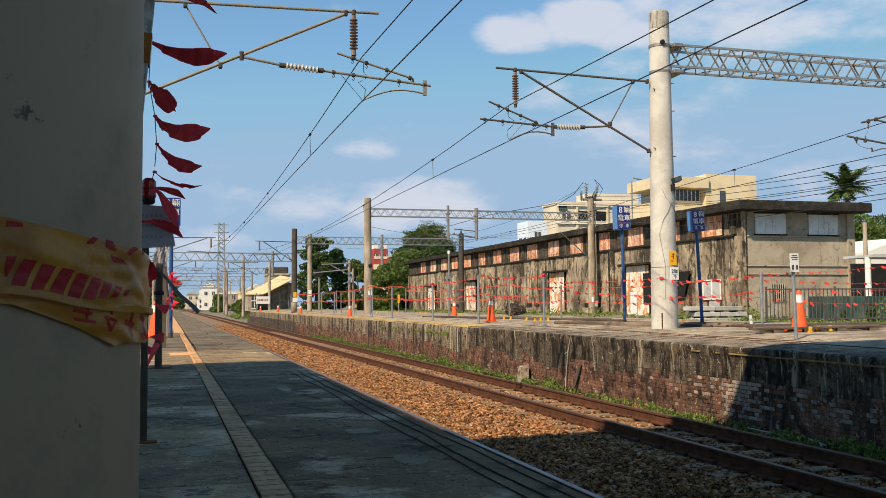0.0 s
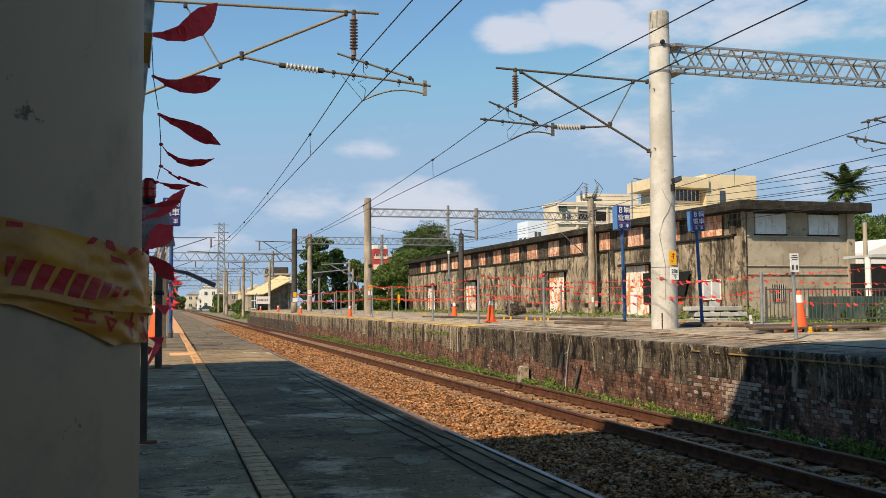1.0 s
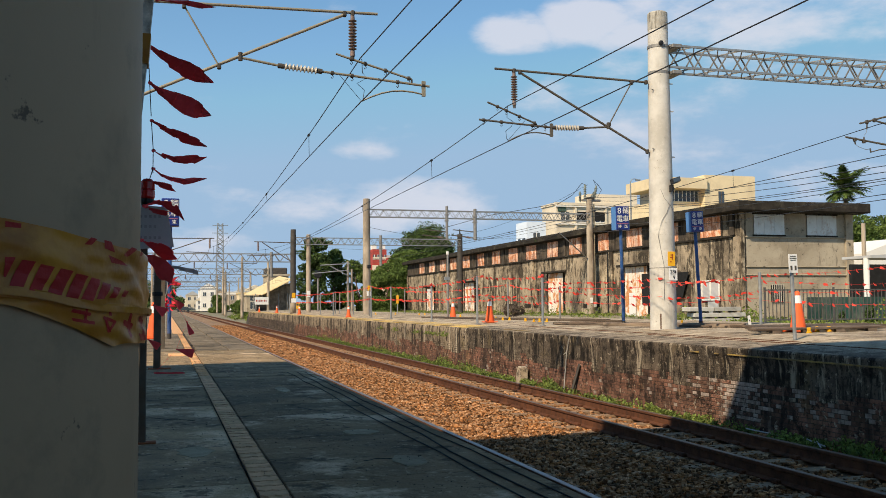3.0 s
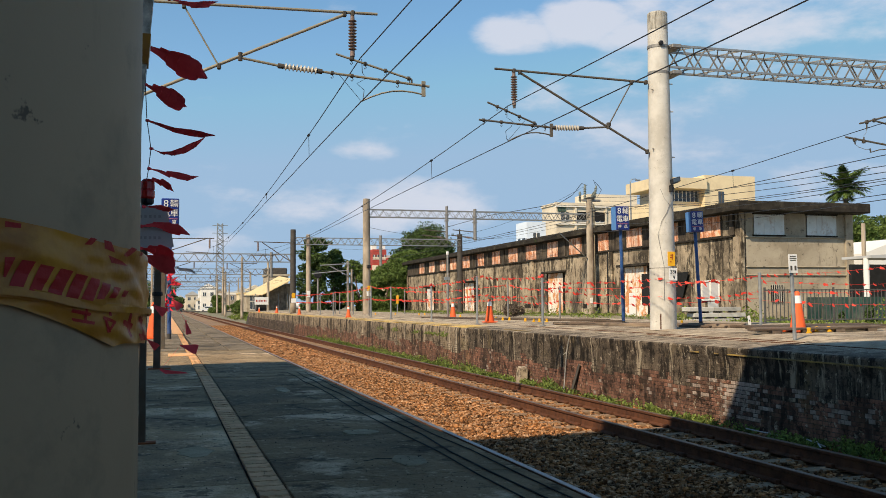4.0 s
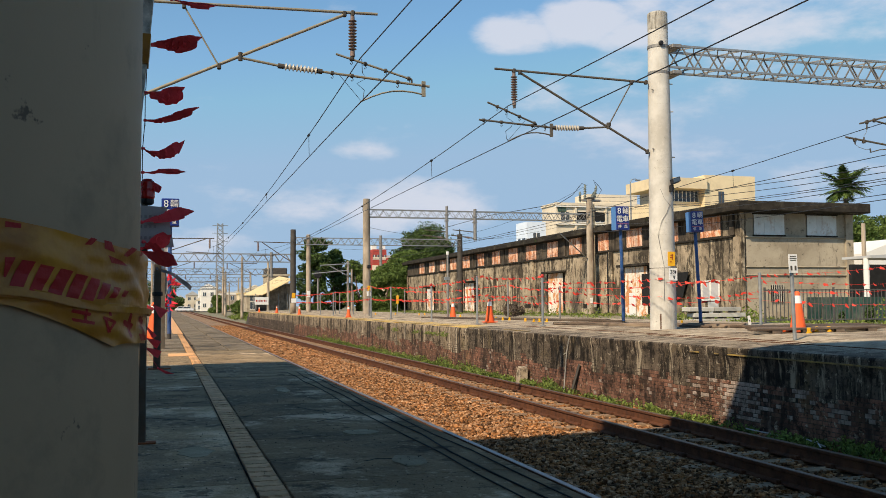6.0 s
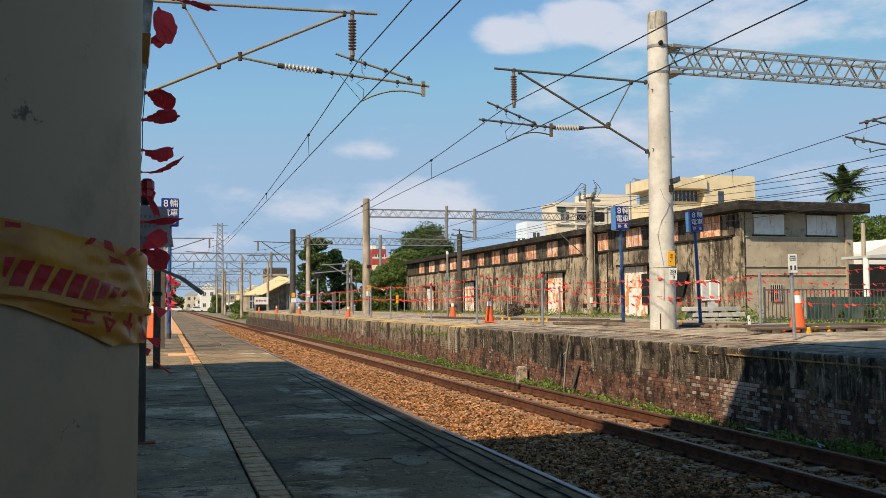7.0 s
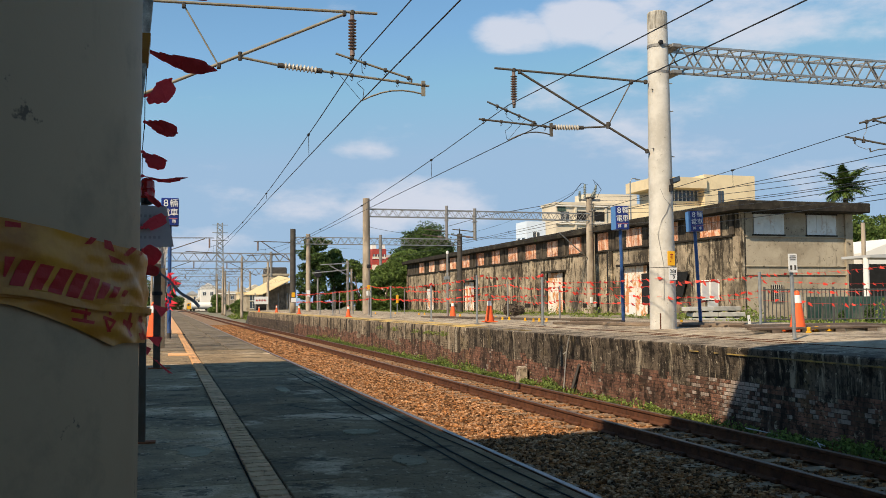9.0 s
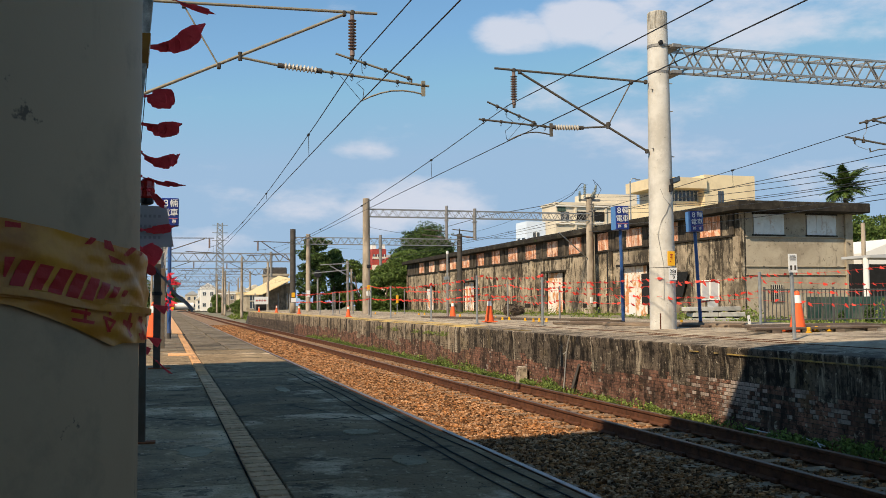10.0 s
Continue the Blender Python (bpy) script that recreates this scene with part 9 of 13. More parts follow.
    walk(f[4], sway(.006, (0, .137, -.08, 32, -8), (.25, .158, -.079, 67, 16), (.5, .168, -.089, 80, 16), (.75, .176, -.09, 70, 0), (1, .176, -.078, 48, 27), (1.25, .168, -.079, 63, 34), (1.5, .178, -.089, 69, 34), (1.75, .157, -.09, 66, 8), (2, .186, -.05, 72, 0), (2.25, .158, -.089, 69, 16), (2.5, .168, -.118, 72, 45), (2.75, .16, -.11, 71, 23), (3, .148, -.079, 70, 16), (3.25, .168, -.089, 74, 34), (3.5, .188, -.069, 75, 16), (3.75, .196, -.058, 74, 27), (4, .197, -.05, 78, 8), (4.25, .182, -.069, 77, 9), (4.5, .187, -.04, 80, -8), (4.75, .207, 0, 79, 8), (5, .196, -.01, 78, 0), (5.25, .187, .01, 82, -8), (5.5, .178, .019, 80, -16), (5.75, .166, .018, 76, -27), (6, .143, .028, 74, -18), (6.25, .106, .03, 63, -1), (6.5, .097, .028, 60, 5), (6.75, .077, .028, 57, -10), (7, .077, .019, 53, -9), (7.25, .038, .008, 30, -18), (7.5, .026, .018, 25, -27), (7.75, .047, -.011, 0, -9), (8, .068, -.038, 41, 19), (8.25, .084, -.028, 24, -20), (8.5, .076, 0, 41, 0), (8.75, .066, .002, 45, 3), (9, .068, -.019, 53, 17), (9.25, .078, -.004, 57, 17), (9.5, .077, .01, 57, -7), (9.75, .111, .012, 40, -28), (10, .087, -.027, 48, -10)))
    walk(f[5], sway(.008, (0, .196, -.071, 32, -16), (.25, .213, -.1, 67, 0), (.5, .236, -.109, 80, 16), (.75, .244, -.091, 70, -8), (1, .231, -.106, 48, 27), (1.25, .226, -.107, 63, 34), (1.5, .236, -.127, 69, 34), (1.75, .224, -.101, 66, -8), (2, .253, -.05, 72, 0), (2.25, .219, -.11, 69, 23), (2.5, .215, -.165, 72, 45), (2.75, .211, -.136, 71, 27), (3, .197, -.096, 70, 18), (3.25, .21, -.122, 74, 39), (3.5, .254, -.089, 75, 8), (3.75, .256, -.089, 74, 16), (4, .253, -.06, 78, 0), (4.25, .246, -.079, 77, 16), (4.5, .253, -.03, 80, 0), (4.75, .273, -.01, 79, 0), (5, .253, -.01, 78, 0), (5.25, .256, .019, 82, -16), (5.5, .236, .039, 80, -16), (5.75, .216, .047, 76, -34), (6, .189, .05, 74, -23), (6.25, .144, .026, 63, 12), (6.5, .134, .024, 60, 10), (6.75, .104, .026, 57, -10), (7, .104, .018, 53, -9), (7.25, .047, .016, 30, -18), (7.5, .031, .016, 25, -27), (7.75, .055, .004, 0, -12), (8, .086, -.039, 41, 16), (8.25, .104, -.009, 24, -31), (8.5, .103, 0, 41, 0), (8.75, .083, -.004, 45, 5), (9, .087, -.026, 53, 18), (9.25, .097, -.016, 57, 18), (9.5, .103, .011, 57, -7), (9.75, .147, .036, 40, -35), (10, .117, -.013, 48, -18)))
    f = FLAGS["E"]
    walk(f[0], [(r[0], pose(r[1], 4.9, r[2])) for r in ((0, -.05, 1.47), (.25, -.05, 1.47), (.5, -.04, 1.47), (.75, -.04, 1.47), (1, -.03, 1.47), (1.25, -.03, 1.47), (1.5, -.03, 1.47), (1.75, -.04, 1.47), (2, -.04, 1.47), (2.25, -.05, 1.45), (2.5, -.05, 1.44), (2.75, -.05, 1.44), (3, -.06, 1.44), (3.25, -.06, 1.45), (3.5, -.07, 1.45), (3.75, -.07, 1.45), (4, -.07, 1.45), (4.25, -.08, 1.45), (4.5, -.08, 1.46), (4.75, -.08, 1.45), (5, -.08, 1.44), (5.25, -.09, 1.45), (5.5, -.11, 1.45), (5.75, -.11, 1.45), (6, -.11, 1.45), (6.25, -.11, 1.45), (6.5, -.11, 1.45), (6.75, -.11, 1.44), (7, -.11, 1.44), (7.25, -.12, 1.41), (7.5, -.12, 1.37), (7.75, -.11, 1.39), (8, -.11, 1.42), (8.25, -.11, 1.42), (8.5, -.12, 1.42), (8.75, -.11, 1.43), (9, -.11, 1.43), (9.25, -.11, 1.44), (9.5, -.11, 1.44), (9.75, -.12, 1.44), (10, -.12, 1.43))])
    walk(f[1], sway(0, (0, 0, 0, 37, 51), (.25, 0, 0, 50, 39), (.5, 0, 0, 61, 31), (.75, 0, 0, 68, 39), (1, 0, 0, 71, 53), (1.25, 0, 0, 69, 59), (1.5, 0, 0, 66, 45), (1.75, 0, 0, 60, 18), (2, 0, 0, 61, 22), (2.25, 0, 0, 65, 27), (2.5, 0, 0, 66, 31), (2.75, 0, 0, 69, 31), (3, 0, 0, 67, 31), (3.25, 0, 0, 73, 31), (3.5, 0, 0, 75, 18), (3.75, 0, 0, 68, 22), (4, 0, 0, 74, 22), (4.25, 0, 0, 68, 9), (4.5, 0, 0, 56, 18), (4.75, 0, 0, 64, 9), (5, 0, 0, 69, 9), (5.25, 0, 0, 60, 22), (5.5, 0, 0, 37, 27), (5.75, 0, 0, 38, 18), (6, 0, 0, 50, 31), (6.25, 0, 0, 50, 6), (6.5, 0, 0, 28, 12), (6.75, 0, 0, 10, 1), (7, 0, 0, 37, 10), (7.25, 0, 0, 0, -3), (7.5, 0, 0, 37, 3), (7.75, 0, 0, 38, 7), (8, 0, 0, 44, 32), (8.25, 0, 0, 59, 25), (8.5, 0, 0, 44, 11), (8.75, 0, 0, 29, 15), (9, 0, 0, 37, 28), (9.25, 0, 0, 49, 42), (9.5, 0, 0, 47, 31), (9.75, 0, 0, 39, 39), (10, 0, 0, 44, 39)))
    walk(f[2], sway(.002, (0, .029, -.039, 37, 39), (.25, .034, -.038, 50, 22), (.5, .037, -.03, 61, 0), (.75, .037, -.04, 68, 9), (1, .032, -.042, 71, 34), (1.25, .029, -.049, 69, 39), (1.5, .04, -.04, 66, 27), (1.75, .048, -.009, 60, 18), (2, .046, -.018, 61, 31), (2.25, .05, -.02, 65, 27), (2.5, .044, -.028, 66, 22), (2.75, .038, -.029, 69, 18), (3, .044, -.018, 67, 22), (3.25, .038, -.029, 73, 18), (3.5, .047, -.02, 75, 9), (3.75, .047, -.02, 68, 9), (4, .047, -.02, 74, 0), (4.25, .047, -.01, 68, -9), (4.5, .047, -.01, 56, 0), (4.75, .048, -.011, 64, -18), (5, .054, -.012, 69, -22), (5.25, .047, -.02, 60, -9), (5.5, .047, -.02, 37, 0), (5.75, .042, -.022, 38, -11), (6, .037, -.02, 50, 9), (6.25, .032, -.011, 50, -2), (6.5, .027, -.022, 28, 6), (6.75, .027, -.001, 10, 7), (7, .017, -.015, 37, 8), (7.25, .017, -.007, 0, -3), (7.5, .012, -.003, 37, 3), (7.75, .012, -.011, 38, -2), (8, .01, -.031, 44, 26), (8.25, .015, -.011, 59, 25), (8.5, .027, -.013, 44, 4), (8.75, .012, -.013, 29, 11), (9, .005, -.015, 37, 26), (9.25, .015, -.031, 49, 25), (9.5, .027, -.02, 47, 9), (9.75, .036, -.028, 39, 31), (10, .024, -.028, 44, 22)))
    walk(f[3], sway(.004, (0, .064, -.078, 37, 22), (.25, .082, -.058, 50, 11), (.5, .097, -.03, 61, 0), (.75, .087, -.05, 68, -9), (1, .082, -.078, 71, 11), (1.25, .087, -.09, 69, 0), (1.5, .094, -.068, 66, 22), (1.75, .104, -.028, 60, 22), (2, .089, -.039, 61, 39), (2.25, .098, -.049, 65, 18), (2.5, .1, -.05, 66, 27), (2.75, .087, -.04, 69, 9), (3, .097, -.04, 67, 0), (3.25, .087, -.05, 73, 9), (3.5, .097, -.03, 75, 0), (3.75, .097, -.03, 68, -9), (4, .098, -.021, 74, -18), (4.25, .098, -.011, 68, -18), (4.5, .096, -.012, 56, -31), (4.75, .106, -.004, 64, -45), (5, .109, .009, 69, -39), (5.25, .099, -.021, 60, -39), (5.5, .096, -.032, 37, -31), (5.75, .09, -.02, 38, -27), (6, .078, -.031, 50, -18), (6.25, .067, -.01, 50, -9), (6.5, .057, -.021, 28, -1), (6.75, .057, -.001, 10, 7), (7, .047, -.022, 37, -3), (7.25, .027, -.013, 0, -5), (7.5, .027, -.01, 37, 0), (7.75, .037, -.019, 38, -6), (8, .028, -.04, 44, 17), (8.25, .039, -.022, 59, 23), (8.5, .063, -.022, 44, -13), (8.75, .037, -.021, 29, 6), (9, .024, -.032, 37, 23), (9.25, .042, -.05, 49, -1), (9.5, .067, -.03, 47, -10), (9.75, .077, -.06, 39, -9), (10, .067, -.05, 44, 0)))
    walk(f[4], sway(.006, (0, .107, -.1, 37, 9), (.25, .137, -.07, 50, 0), (.5, .148, -.031, 61, -18), (.75, .138, -.041, 68, -18), (1, .142, -.09, 71, -8), (1.25, .148, -.091, 69, -18), (1.5, .147, -.09, 66, 9), (1.75, .154, -.048, 60, 22), (2, .139, -.069, 61, 51), (2.25, .148, -.059, 65, 18), (2.5, .15, -.07, 66, 27), (2.75, .137, -.05, 69, -9), (3, .147, -.04, 67, -9), (3.25, .137, -.06, 73, -9), (3.5, .148, -.031, 75, -18), (3.75, .15, -.02, 68, -27), (4, .156, -.002, 74, -31), (4.25, .146, .008, 68, -31), (4.5, .139, .009, 56, -39), (4.75, .149, .039, 64, -51), (5, .159, .039, 69, -39), (5.25, .146, .006, 60, -45), (5.5, .139, -.011, 37, -39), (5.75, .136, -.004, 38, -45), (6, .119, -.021, 50, -39), (6.25, .104, -.011, 50, -19), (6.5, .087, -.019, 28, -8), (6.75, .087, -.009, 10, 1), (7, .074, -.027, 37, -22), (7.25, .047, -.008, 0, -6), (7.5, .047, -.01, 37, 0), (7.75, .057, -.009, 38, -6), (8, .047, -.053, 44, 4), (8.25, .059, -.029, 59, 19), (8.5, .097, -.019, 44, -34), (8.75, .057, -.026, 29, -1), (9, .037, -.043, 37, 12), (9.25, .077, -.058, 49, -33), (9.5, .109, -.031, 47, -51), (9.75, .119, -.051, 39, -39), (10, .104, -.052, 44, -22)))
    walk(f[5], sway(.008, (0, .154, -.111, 37, -9), (.25, .187, -.071, 50, -18), (.5, .207, -.011, 61, -18), (.75, .193, -.024, 68, -31), (1, .198, -.085, 71, -22), (1.25, .208, -.072, 69, -39), (1.5, .203, -.1, 66, 0), (1.75, .198, -.065, 60, 22), (2, .176, -.103, 61, 59), (2.25, .197, -.079, 65, 18), (2.5, .197, -.099, 66, 18), (2.75, .187, -.041, 69, -18), (3, .197, -.041, 67, -18), (3.25, .187, -.051, 73, -18), (3.5, .188, -.025, 75, -22), (3.75, .198, -.002, 68, -39), (4, .208, .028, 74, -39), (4.25, .193, .033, 68, -45), (4.5, .18, .04, 56, -63), (4.75, .188, .078, 64, -51), (5, .203, .083, 69, -45), (5.25, .188, .048, 60, -51), (5.5, .188, .018, 37, -51), (5.75, .173, .033, 38, -45), (6, .158, -.002, 50, -51), (6.25, .131, 0, 50, -27), (6.5, .119, -.016, 28, -23), (6.75, .113, -.009, 10, 1), (7, .092, -.014, 37, -30), (7.25, .044, .001, 0, -7), (7.5, .064, -.003, 37, -3), (7.75, .085, -.002, 38, -10), (8, .073, -.04, 44, 0), (8.25, .076, -.032, 59, 16), (8.5, .117, -.001, 44, -50), (8.75, .074, -.016, 29, -5), (9, .054, -.034, 37, 5), (9.25, .101, -.036, 49, -43), (9.5, .14, .001, 47, -63), (9.75, .16, -.02, 39, -63), (10, .143, -.047, 44, -45)))
    f = FLAGS["F"]
    walk(f[0], [(r[0], pose(r[1], 4.9, r[2])) for r in ((0, -.06, 1.33), (.25, -.05, 1.34), (.5, -.04, 1.36), (.75, -.03, 1.36), (1, -.03, 1.36), (1.25, -.04, 1.35), (1.5, -.04, 1.35), (1.75, -.04, 1.35), (2, -.04, 1.36), (2.25, -.05, 1.35), (2.5, -.06, 1.34), (2.75, -.06, 1.34), (3, -.06, 1.35), (3.25, -.07, 1.35), (3.5, -.07, 1.35), (3.75, -.07, 1.35), (4, -.08, 1.35), (4.25, -.08, 1.35), (4.5, -.09, 1.34), (4.75, -.09, 1.34), (5, -.09, 1.33), (5.25, -.1, 1.33), (5.5, -.11, 1.32), (5.75, -.11, 1.32), (6, -.11, 1.33), (6.25, -.11, 1.33), (6.5, -.11, 1.33), (6.75, -.11, 1.33), (7, -.12, 1.33), (7.25, -.12, 1.3), (7.5, -.11, 1.27), (7.75, -.11, 1.3), (8, -.11, 1.32), (8.25, -.11, 1.32), (8.5, -.12, 1.32), (8.75, -.11, 1.31), (9, -.11, 1.31), (9.25, -.11, 1.32), (9.5, -.11, 1.32), (9.75, -.11, 1.32), (10, -.12, 1.31))])
    walk(f[1], sway(0, (0, 0, 0, 66, 37), (.25, 0, 0, 53, 11), (.5, 0, 0, 7, 9), (.75, 0, 0, 55, 22), (1, 0, 0, 71, 31), (1.25, 0, 0, 54, 31), (1.5, 0, 0, 49, 31), (1.75, 0, 0, 0, 11), (2, 0, 0, 7, 45), (2.25, 0, 0, 46, 45), (2.5, 0, 0, 55, 31), (2.75, 0, 0, 43, 22), (3, 0, 0, 39, 37), (3.25, 0, 0, 52, 22), (3.5, 0, 0, 39, 22), (3.75, 0, 0, 42, 27), (4, 0, 0, 24, 11), (4.25, 0, 0, 36, 37), (4.5, 0, 0, 60, 11), (4.75, 0, 0, 68, 22), (5, 0, 0, 60, 11), (5.25, 0, 0, 36, 22), (5.5, 0, 0, 34, 0), (5.75, 0, 0, 25, 11), (6, 0, 0, 44, 0), (6.25, 0, 0, 56, 0), (6.5, 0, 0, 44, 11), (6.75, 0, 0, 43, -11), (7, 0, 0, 55, 0), (7.25, 0, 0, 69, 9), (7.5, 0, 0, 71, 10), (7.75, 0, 0, 62, 37), (8, 0, 0, 60, 0), (8.25, 0, 0, 56, 1), (8.5, 0, 0, 60, -11), (8.75, 0, 0, 68, -9), (9, 0, 0, 60, 11), (9.25, 0, 0, 63, 11), (9.5, 0, 0, 60, 22), (9.75, 0, 0, 64, 22), (10, 0, 0, 55, 22)))
    walk(f[2], sway(.002, (0, .037, -.029, 66, 22), (.25, .046, .001, 53, 11), (.5, .046, -.009, 7, 11), (.75, .03, -.02, 55, 9), (1, .039, -.03, 71, 31), (1.25, .037, -.029, 54, 22), (1.5, .037, -.029, 49, 22), (1.75, .046, -.009, 0, 11), (2, .029, -.03, 7, 31), (2.25, .037, -.039, 46, 22), (2.5, .047, -.029, 55, 22), (2.75, .047, -.009, 43, 22), (3, .037, -.029, 39, 22), (3.25, .047, -.019, 52, 22), (3.5, .037, -.009, 39, 22), (3.75, .037, -.019, 42, 22), (4, .047, -.009, 24, 22), (4.25, .04, -.03, 36, 0), (4.5, .046, -.011, 60, -11), (4.75, .045, -.02, 68, 0), (5, .045, -.01, 60, 0), (5.25, .05, -.02, 36, 0), (5.5, .045, 0, 34, 0), (5.75, .046, -.009, 25, 11), (6, .036, -.001, 44, -11), (6.25, .036, -.001, 56, -11), (6.5, .036, -.011, 44, -11), (6.75, .037, -.001, 43, -22), (7, .046, -.001, 55, -11), (7.25, .046, -.011, 69, -11), (7.5, .025, -.01, 71, 10), (7.75, .036, -.029, 62, 11), (8, .04, 0, 60, 9), (8.25, .025, 0, 56, 1), (8.5, .028, -.013, 60, -25), (8.75, .025, .01, 68, 1), (9, .036, -.009, 60, 11), (9.25, .04, 0, 63, 9), (9.5, .036, -.019, 60, 11), (9.75, .03, -.02, 64, 9), (10, .037, -.009, 55, 22)))
    walk(f[3], sway(.004, (0, .081, -.05, 66, 18), (.25, .096, -.009, 53, 11), (.5, .096, -.019, 7, 11), (.75, .066, -.029, 55, 11), (1, .087, -.049, 71, 22), (1.25, .086, -.049, 54, 11), (1.5, .086, -.039, 49, 11), (1.75, .091, -.02, 0, 18), (2, .077, -.059, 7, 22), (2.25, .087, -.059, 46, 22), (2.5, .09, -.05, 55, 0), (2.75, .097, -.029, 43, 22), (3, .096, -.049, 39, 11), (3.25, .096, -.039, 52, 11), (3.5, .075, -.03, 39, 0), (3.75, .09, -.04, 42, 0), (4, .086, -.019, 24, 11), (4.25, .087, -.031, 36, -22), (4.5, .099, -.001, 60, -45), (4.75, .109, -.021, 68, -45), (5, .096, -.011, 60, -11), (5.25, .1, -.02, 36, -9), (5.5, .09, 0, 34, 0), (5.75, .095, -.02, 25, 0), (6, .075, .01, 44, 0), (6.25, .081, .01, 56, -18), (6.5, .07, 0, 44, -9), (6.75, .071, .01, 43, -18), (7, .087, .009, 55, -22), (7.25, .089, -.01, 69, -31), (7.5, .055, -.01, 71, 10), (7.75, .075, -.04, 62, 0), (8, .086, .001, 60, 11), (8.25, .06, 0, 56, 1), (8.5, .059, -.001, 60, -31), (8.75, .055, .01, 68, 10), (9, .075, -.02, 60, 0), (9.25, .086, -.011, 63, -11), (9.5, .08, -.03, 60, 0), (9.75, .07, -.03, 64, 9), (10, .08, -.03, 55, 9)))
    walk(f[4], sway(.006, (0, .13, -.06, 66, 9), (.25, .14, -.02, 53, 9), (.5, .145, -.03, 7, 0), (.75, .11, -.04, 55, 0), (1, .131, -.07, 71, 18), (1.25, .135, -.06, 54, 0), (1.5, .13, -.05, 49, 0), (1.75, .137, -.039, 0, 22), (2, .117, -.069, 7, 22), (2.25, .13, -.08, 46, 0), (2.5, .14, -.05, 55, 0), (2.75, .139, -.05, 43, 31), (3, .146, -.061, 39, -11), (3.25, .146, -.049, 52, 11), (3.5, .12, -.03, 39, 0), (3.75, .14, -.04, 42, 0), (4, .136, -.029, 24, 11), (4.25, .139, -.011, 36, -45), (4.5, .14, .029, 60, -59), (4.75, .149, .019, 68, -45), (5, .147, -.001, 60, -22), (5.25, .157, -.011, 36, -22), (5.5, .135, 0, 34, 0), (5.75, .146, -.021, 25, -11), (6, .115, .01, 44, 0), (6.25, .127, .019, 56, -22), (6.5, .107, -.001, 44, -22), (6.75, .109, .02, 43, -31), (7, .129, .03, 55, -31), (7.25, .13, .009, 69, -59), (7.5, .09, -.019, 71, -8), (7.75, .116, -.041, 62, -11), (8, .125, -.01, 60, 0), (8.25, .09, 0, 56, 1), (8.5, .084, .008, 60, -46), (8.75, .09, .009, 68, 8), (9, .12, -.02, 60, -9), (9.25, .125, 0, 63, 0), (9.5, .126, -.031, 60, -11), (9.75, .11, -.04, 64, 0), (10, .12, -.03, 55, 9)))
    walk(f[5], sway(.008, (0, .171, -.072, 66, -11), (.25, .191, -.03, 53, 9), (.5, .191, -.028, 7, 11), (.75, .15, -.04, 55, 0), (1, .174, -.078, 71, 22), (1.25, .184, -.062, 54, -22), (1.5, .181, -.05, 49, -9), (1.75, .184, -.058, 0, 22), (2, .161, -.09, 7, 9), (2.25, .18, -.08, 46, 0), (2.5, .191, -.05, 55, -9), (2.75, .184, -.078, 43, 22), (3, .201, -.05, 39, -9), (3.25, .2, -.06, 52, 0), (3.5, .164, -.032, 39, -22), (3.75, .198, -.041, 42, -31), (4, .181, -.042, 24, -11), (4.25, .174, .022, 36, -53), (4.5, .171, .073, 60, -72), (4.75, .189, .058, 68, -59), (5, .194, .018, 60, -22), (5.25, .204, .008, 36, -22), (5.5, .18, 0, 34, 0), (5.75, .194, -.012, 25, -22), (6, .15, .01, 44, 0), (6.25, .168, .039, 56, -31), (6.5, .148, .009, 44, -31), (6.75, .142, .034, 43, -37), (7, .167, .047, 55, -45), (7.25, .158, .044, 69, -68), (7.5, .122, -.017, 71, -16), (7.75, .158, -.041, 62, -31), (8, .17, -.01, 60, 0), (8.25, .121, 0, 56, 10), (8.5, .096, .03, 60, -56), (8.75, .121, 0, 68, 10), (9, .161, -.01, 60, -9), (9.25, .17, 0, 63, 0), (9.5, .171, -.022, 60, -11), (9.75, .15, -.04, 64, 0), (10, .16, -.04, 55, 0)))
    f = FLAGS["G"]
    walk(f[0], [(r[0], pose(r[1], 4.9, r[2])) for r in ((0, -.08, 1.25), (.25, -.07, 1.27), (.5, -.05, 1.29), (.75, -.05, 1.29), (1, -.05, 1.28), (1.25, -.05, 1.28), (1.5, -.05, 1.28), (1.75, -.06, 1.28), (2, -.06, 1.28), (2.25, -.07, 1.28), (2.5, -.07, 1.28), (2.75, -.08, 1.28), (3, -.08, 1.28), (3.25, -.08, 1.29), (3.5, -.09, 1.29), (3.75, -.09, 1.29), (4, -.09, 1.29), (4.25, -.1, 1.28), (4.5, -.1, 1.27), (4.75, -.1, 1.27), (5, -.1, 1.27), (5.25, -.11, 1.27), (5.5, -.11, 1.27), (5.75, -.11, 1.27), (6, -.11, 1.27), (6.25, -.11, 1.27), (6.5, -.12, 1.27), (6.75, -.12, 1.27), (7, -.12, 1.27), (7.25, -.12, 1.26), (7.5, -.12, 1.26), (7.75, -.12, 1.26), (8, -.11, 1.26), (8.25, -.11, 1.26), (8.5, -.11, 1.25), (8.75, -.11, 1.25), (9, -.11, 1.25), (9.25, -.11, 1.25), (9.5, -.11, 1.25), (9.75, -.11, 1.25), (10, -.11, 1.25))])
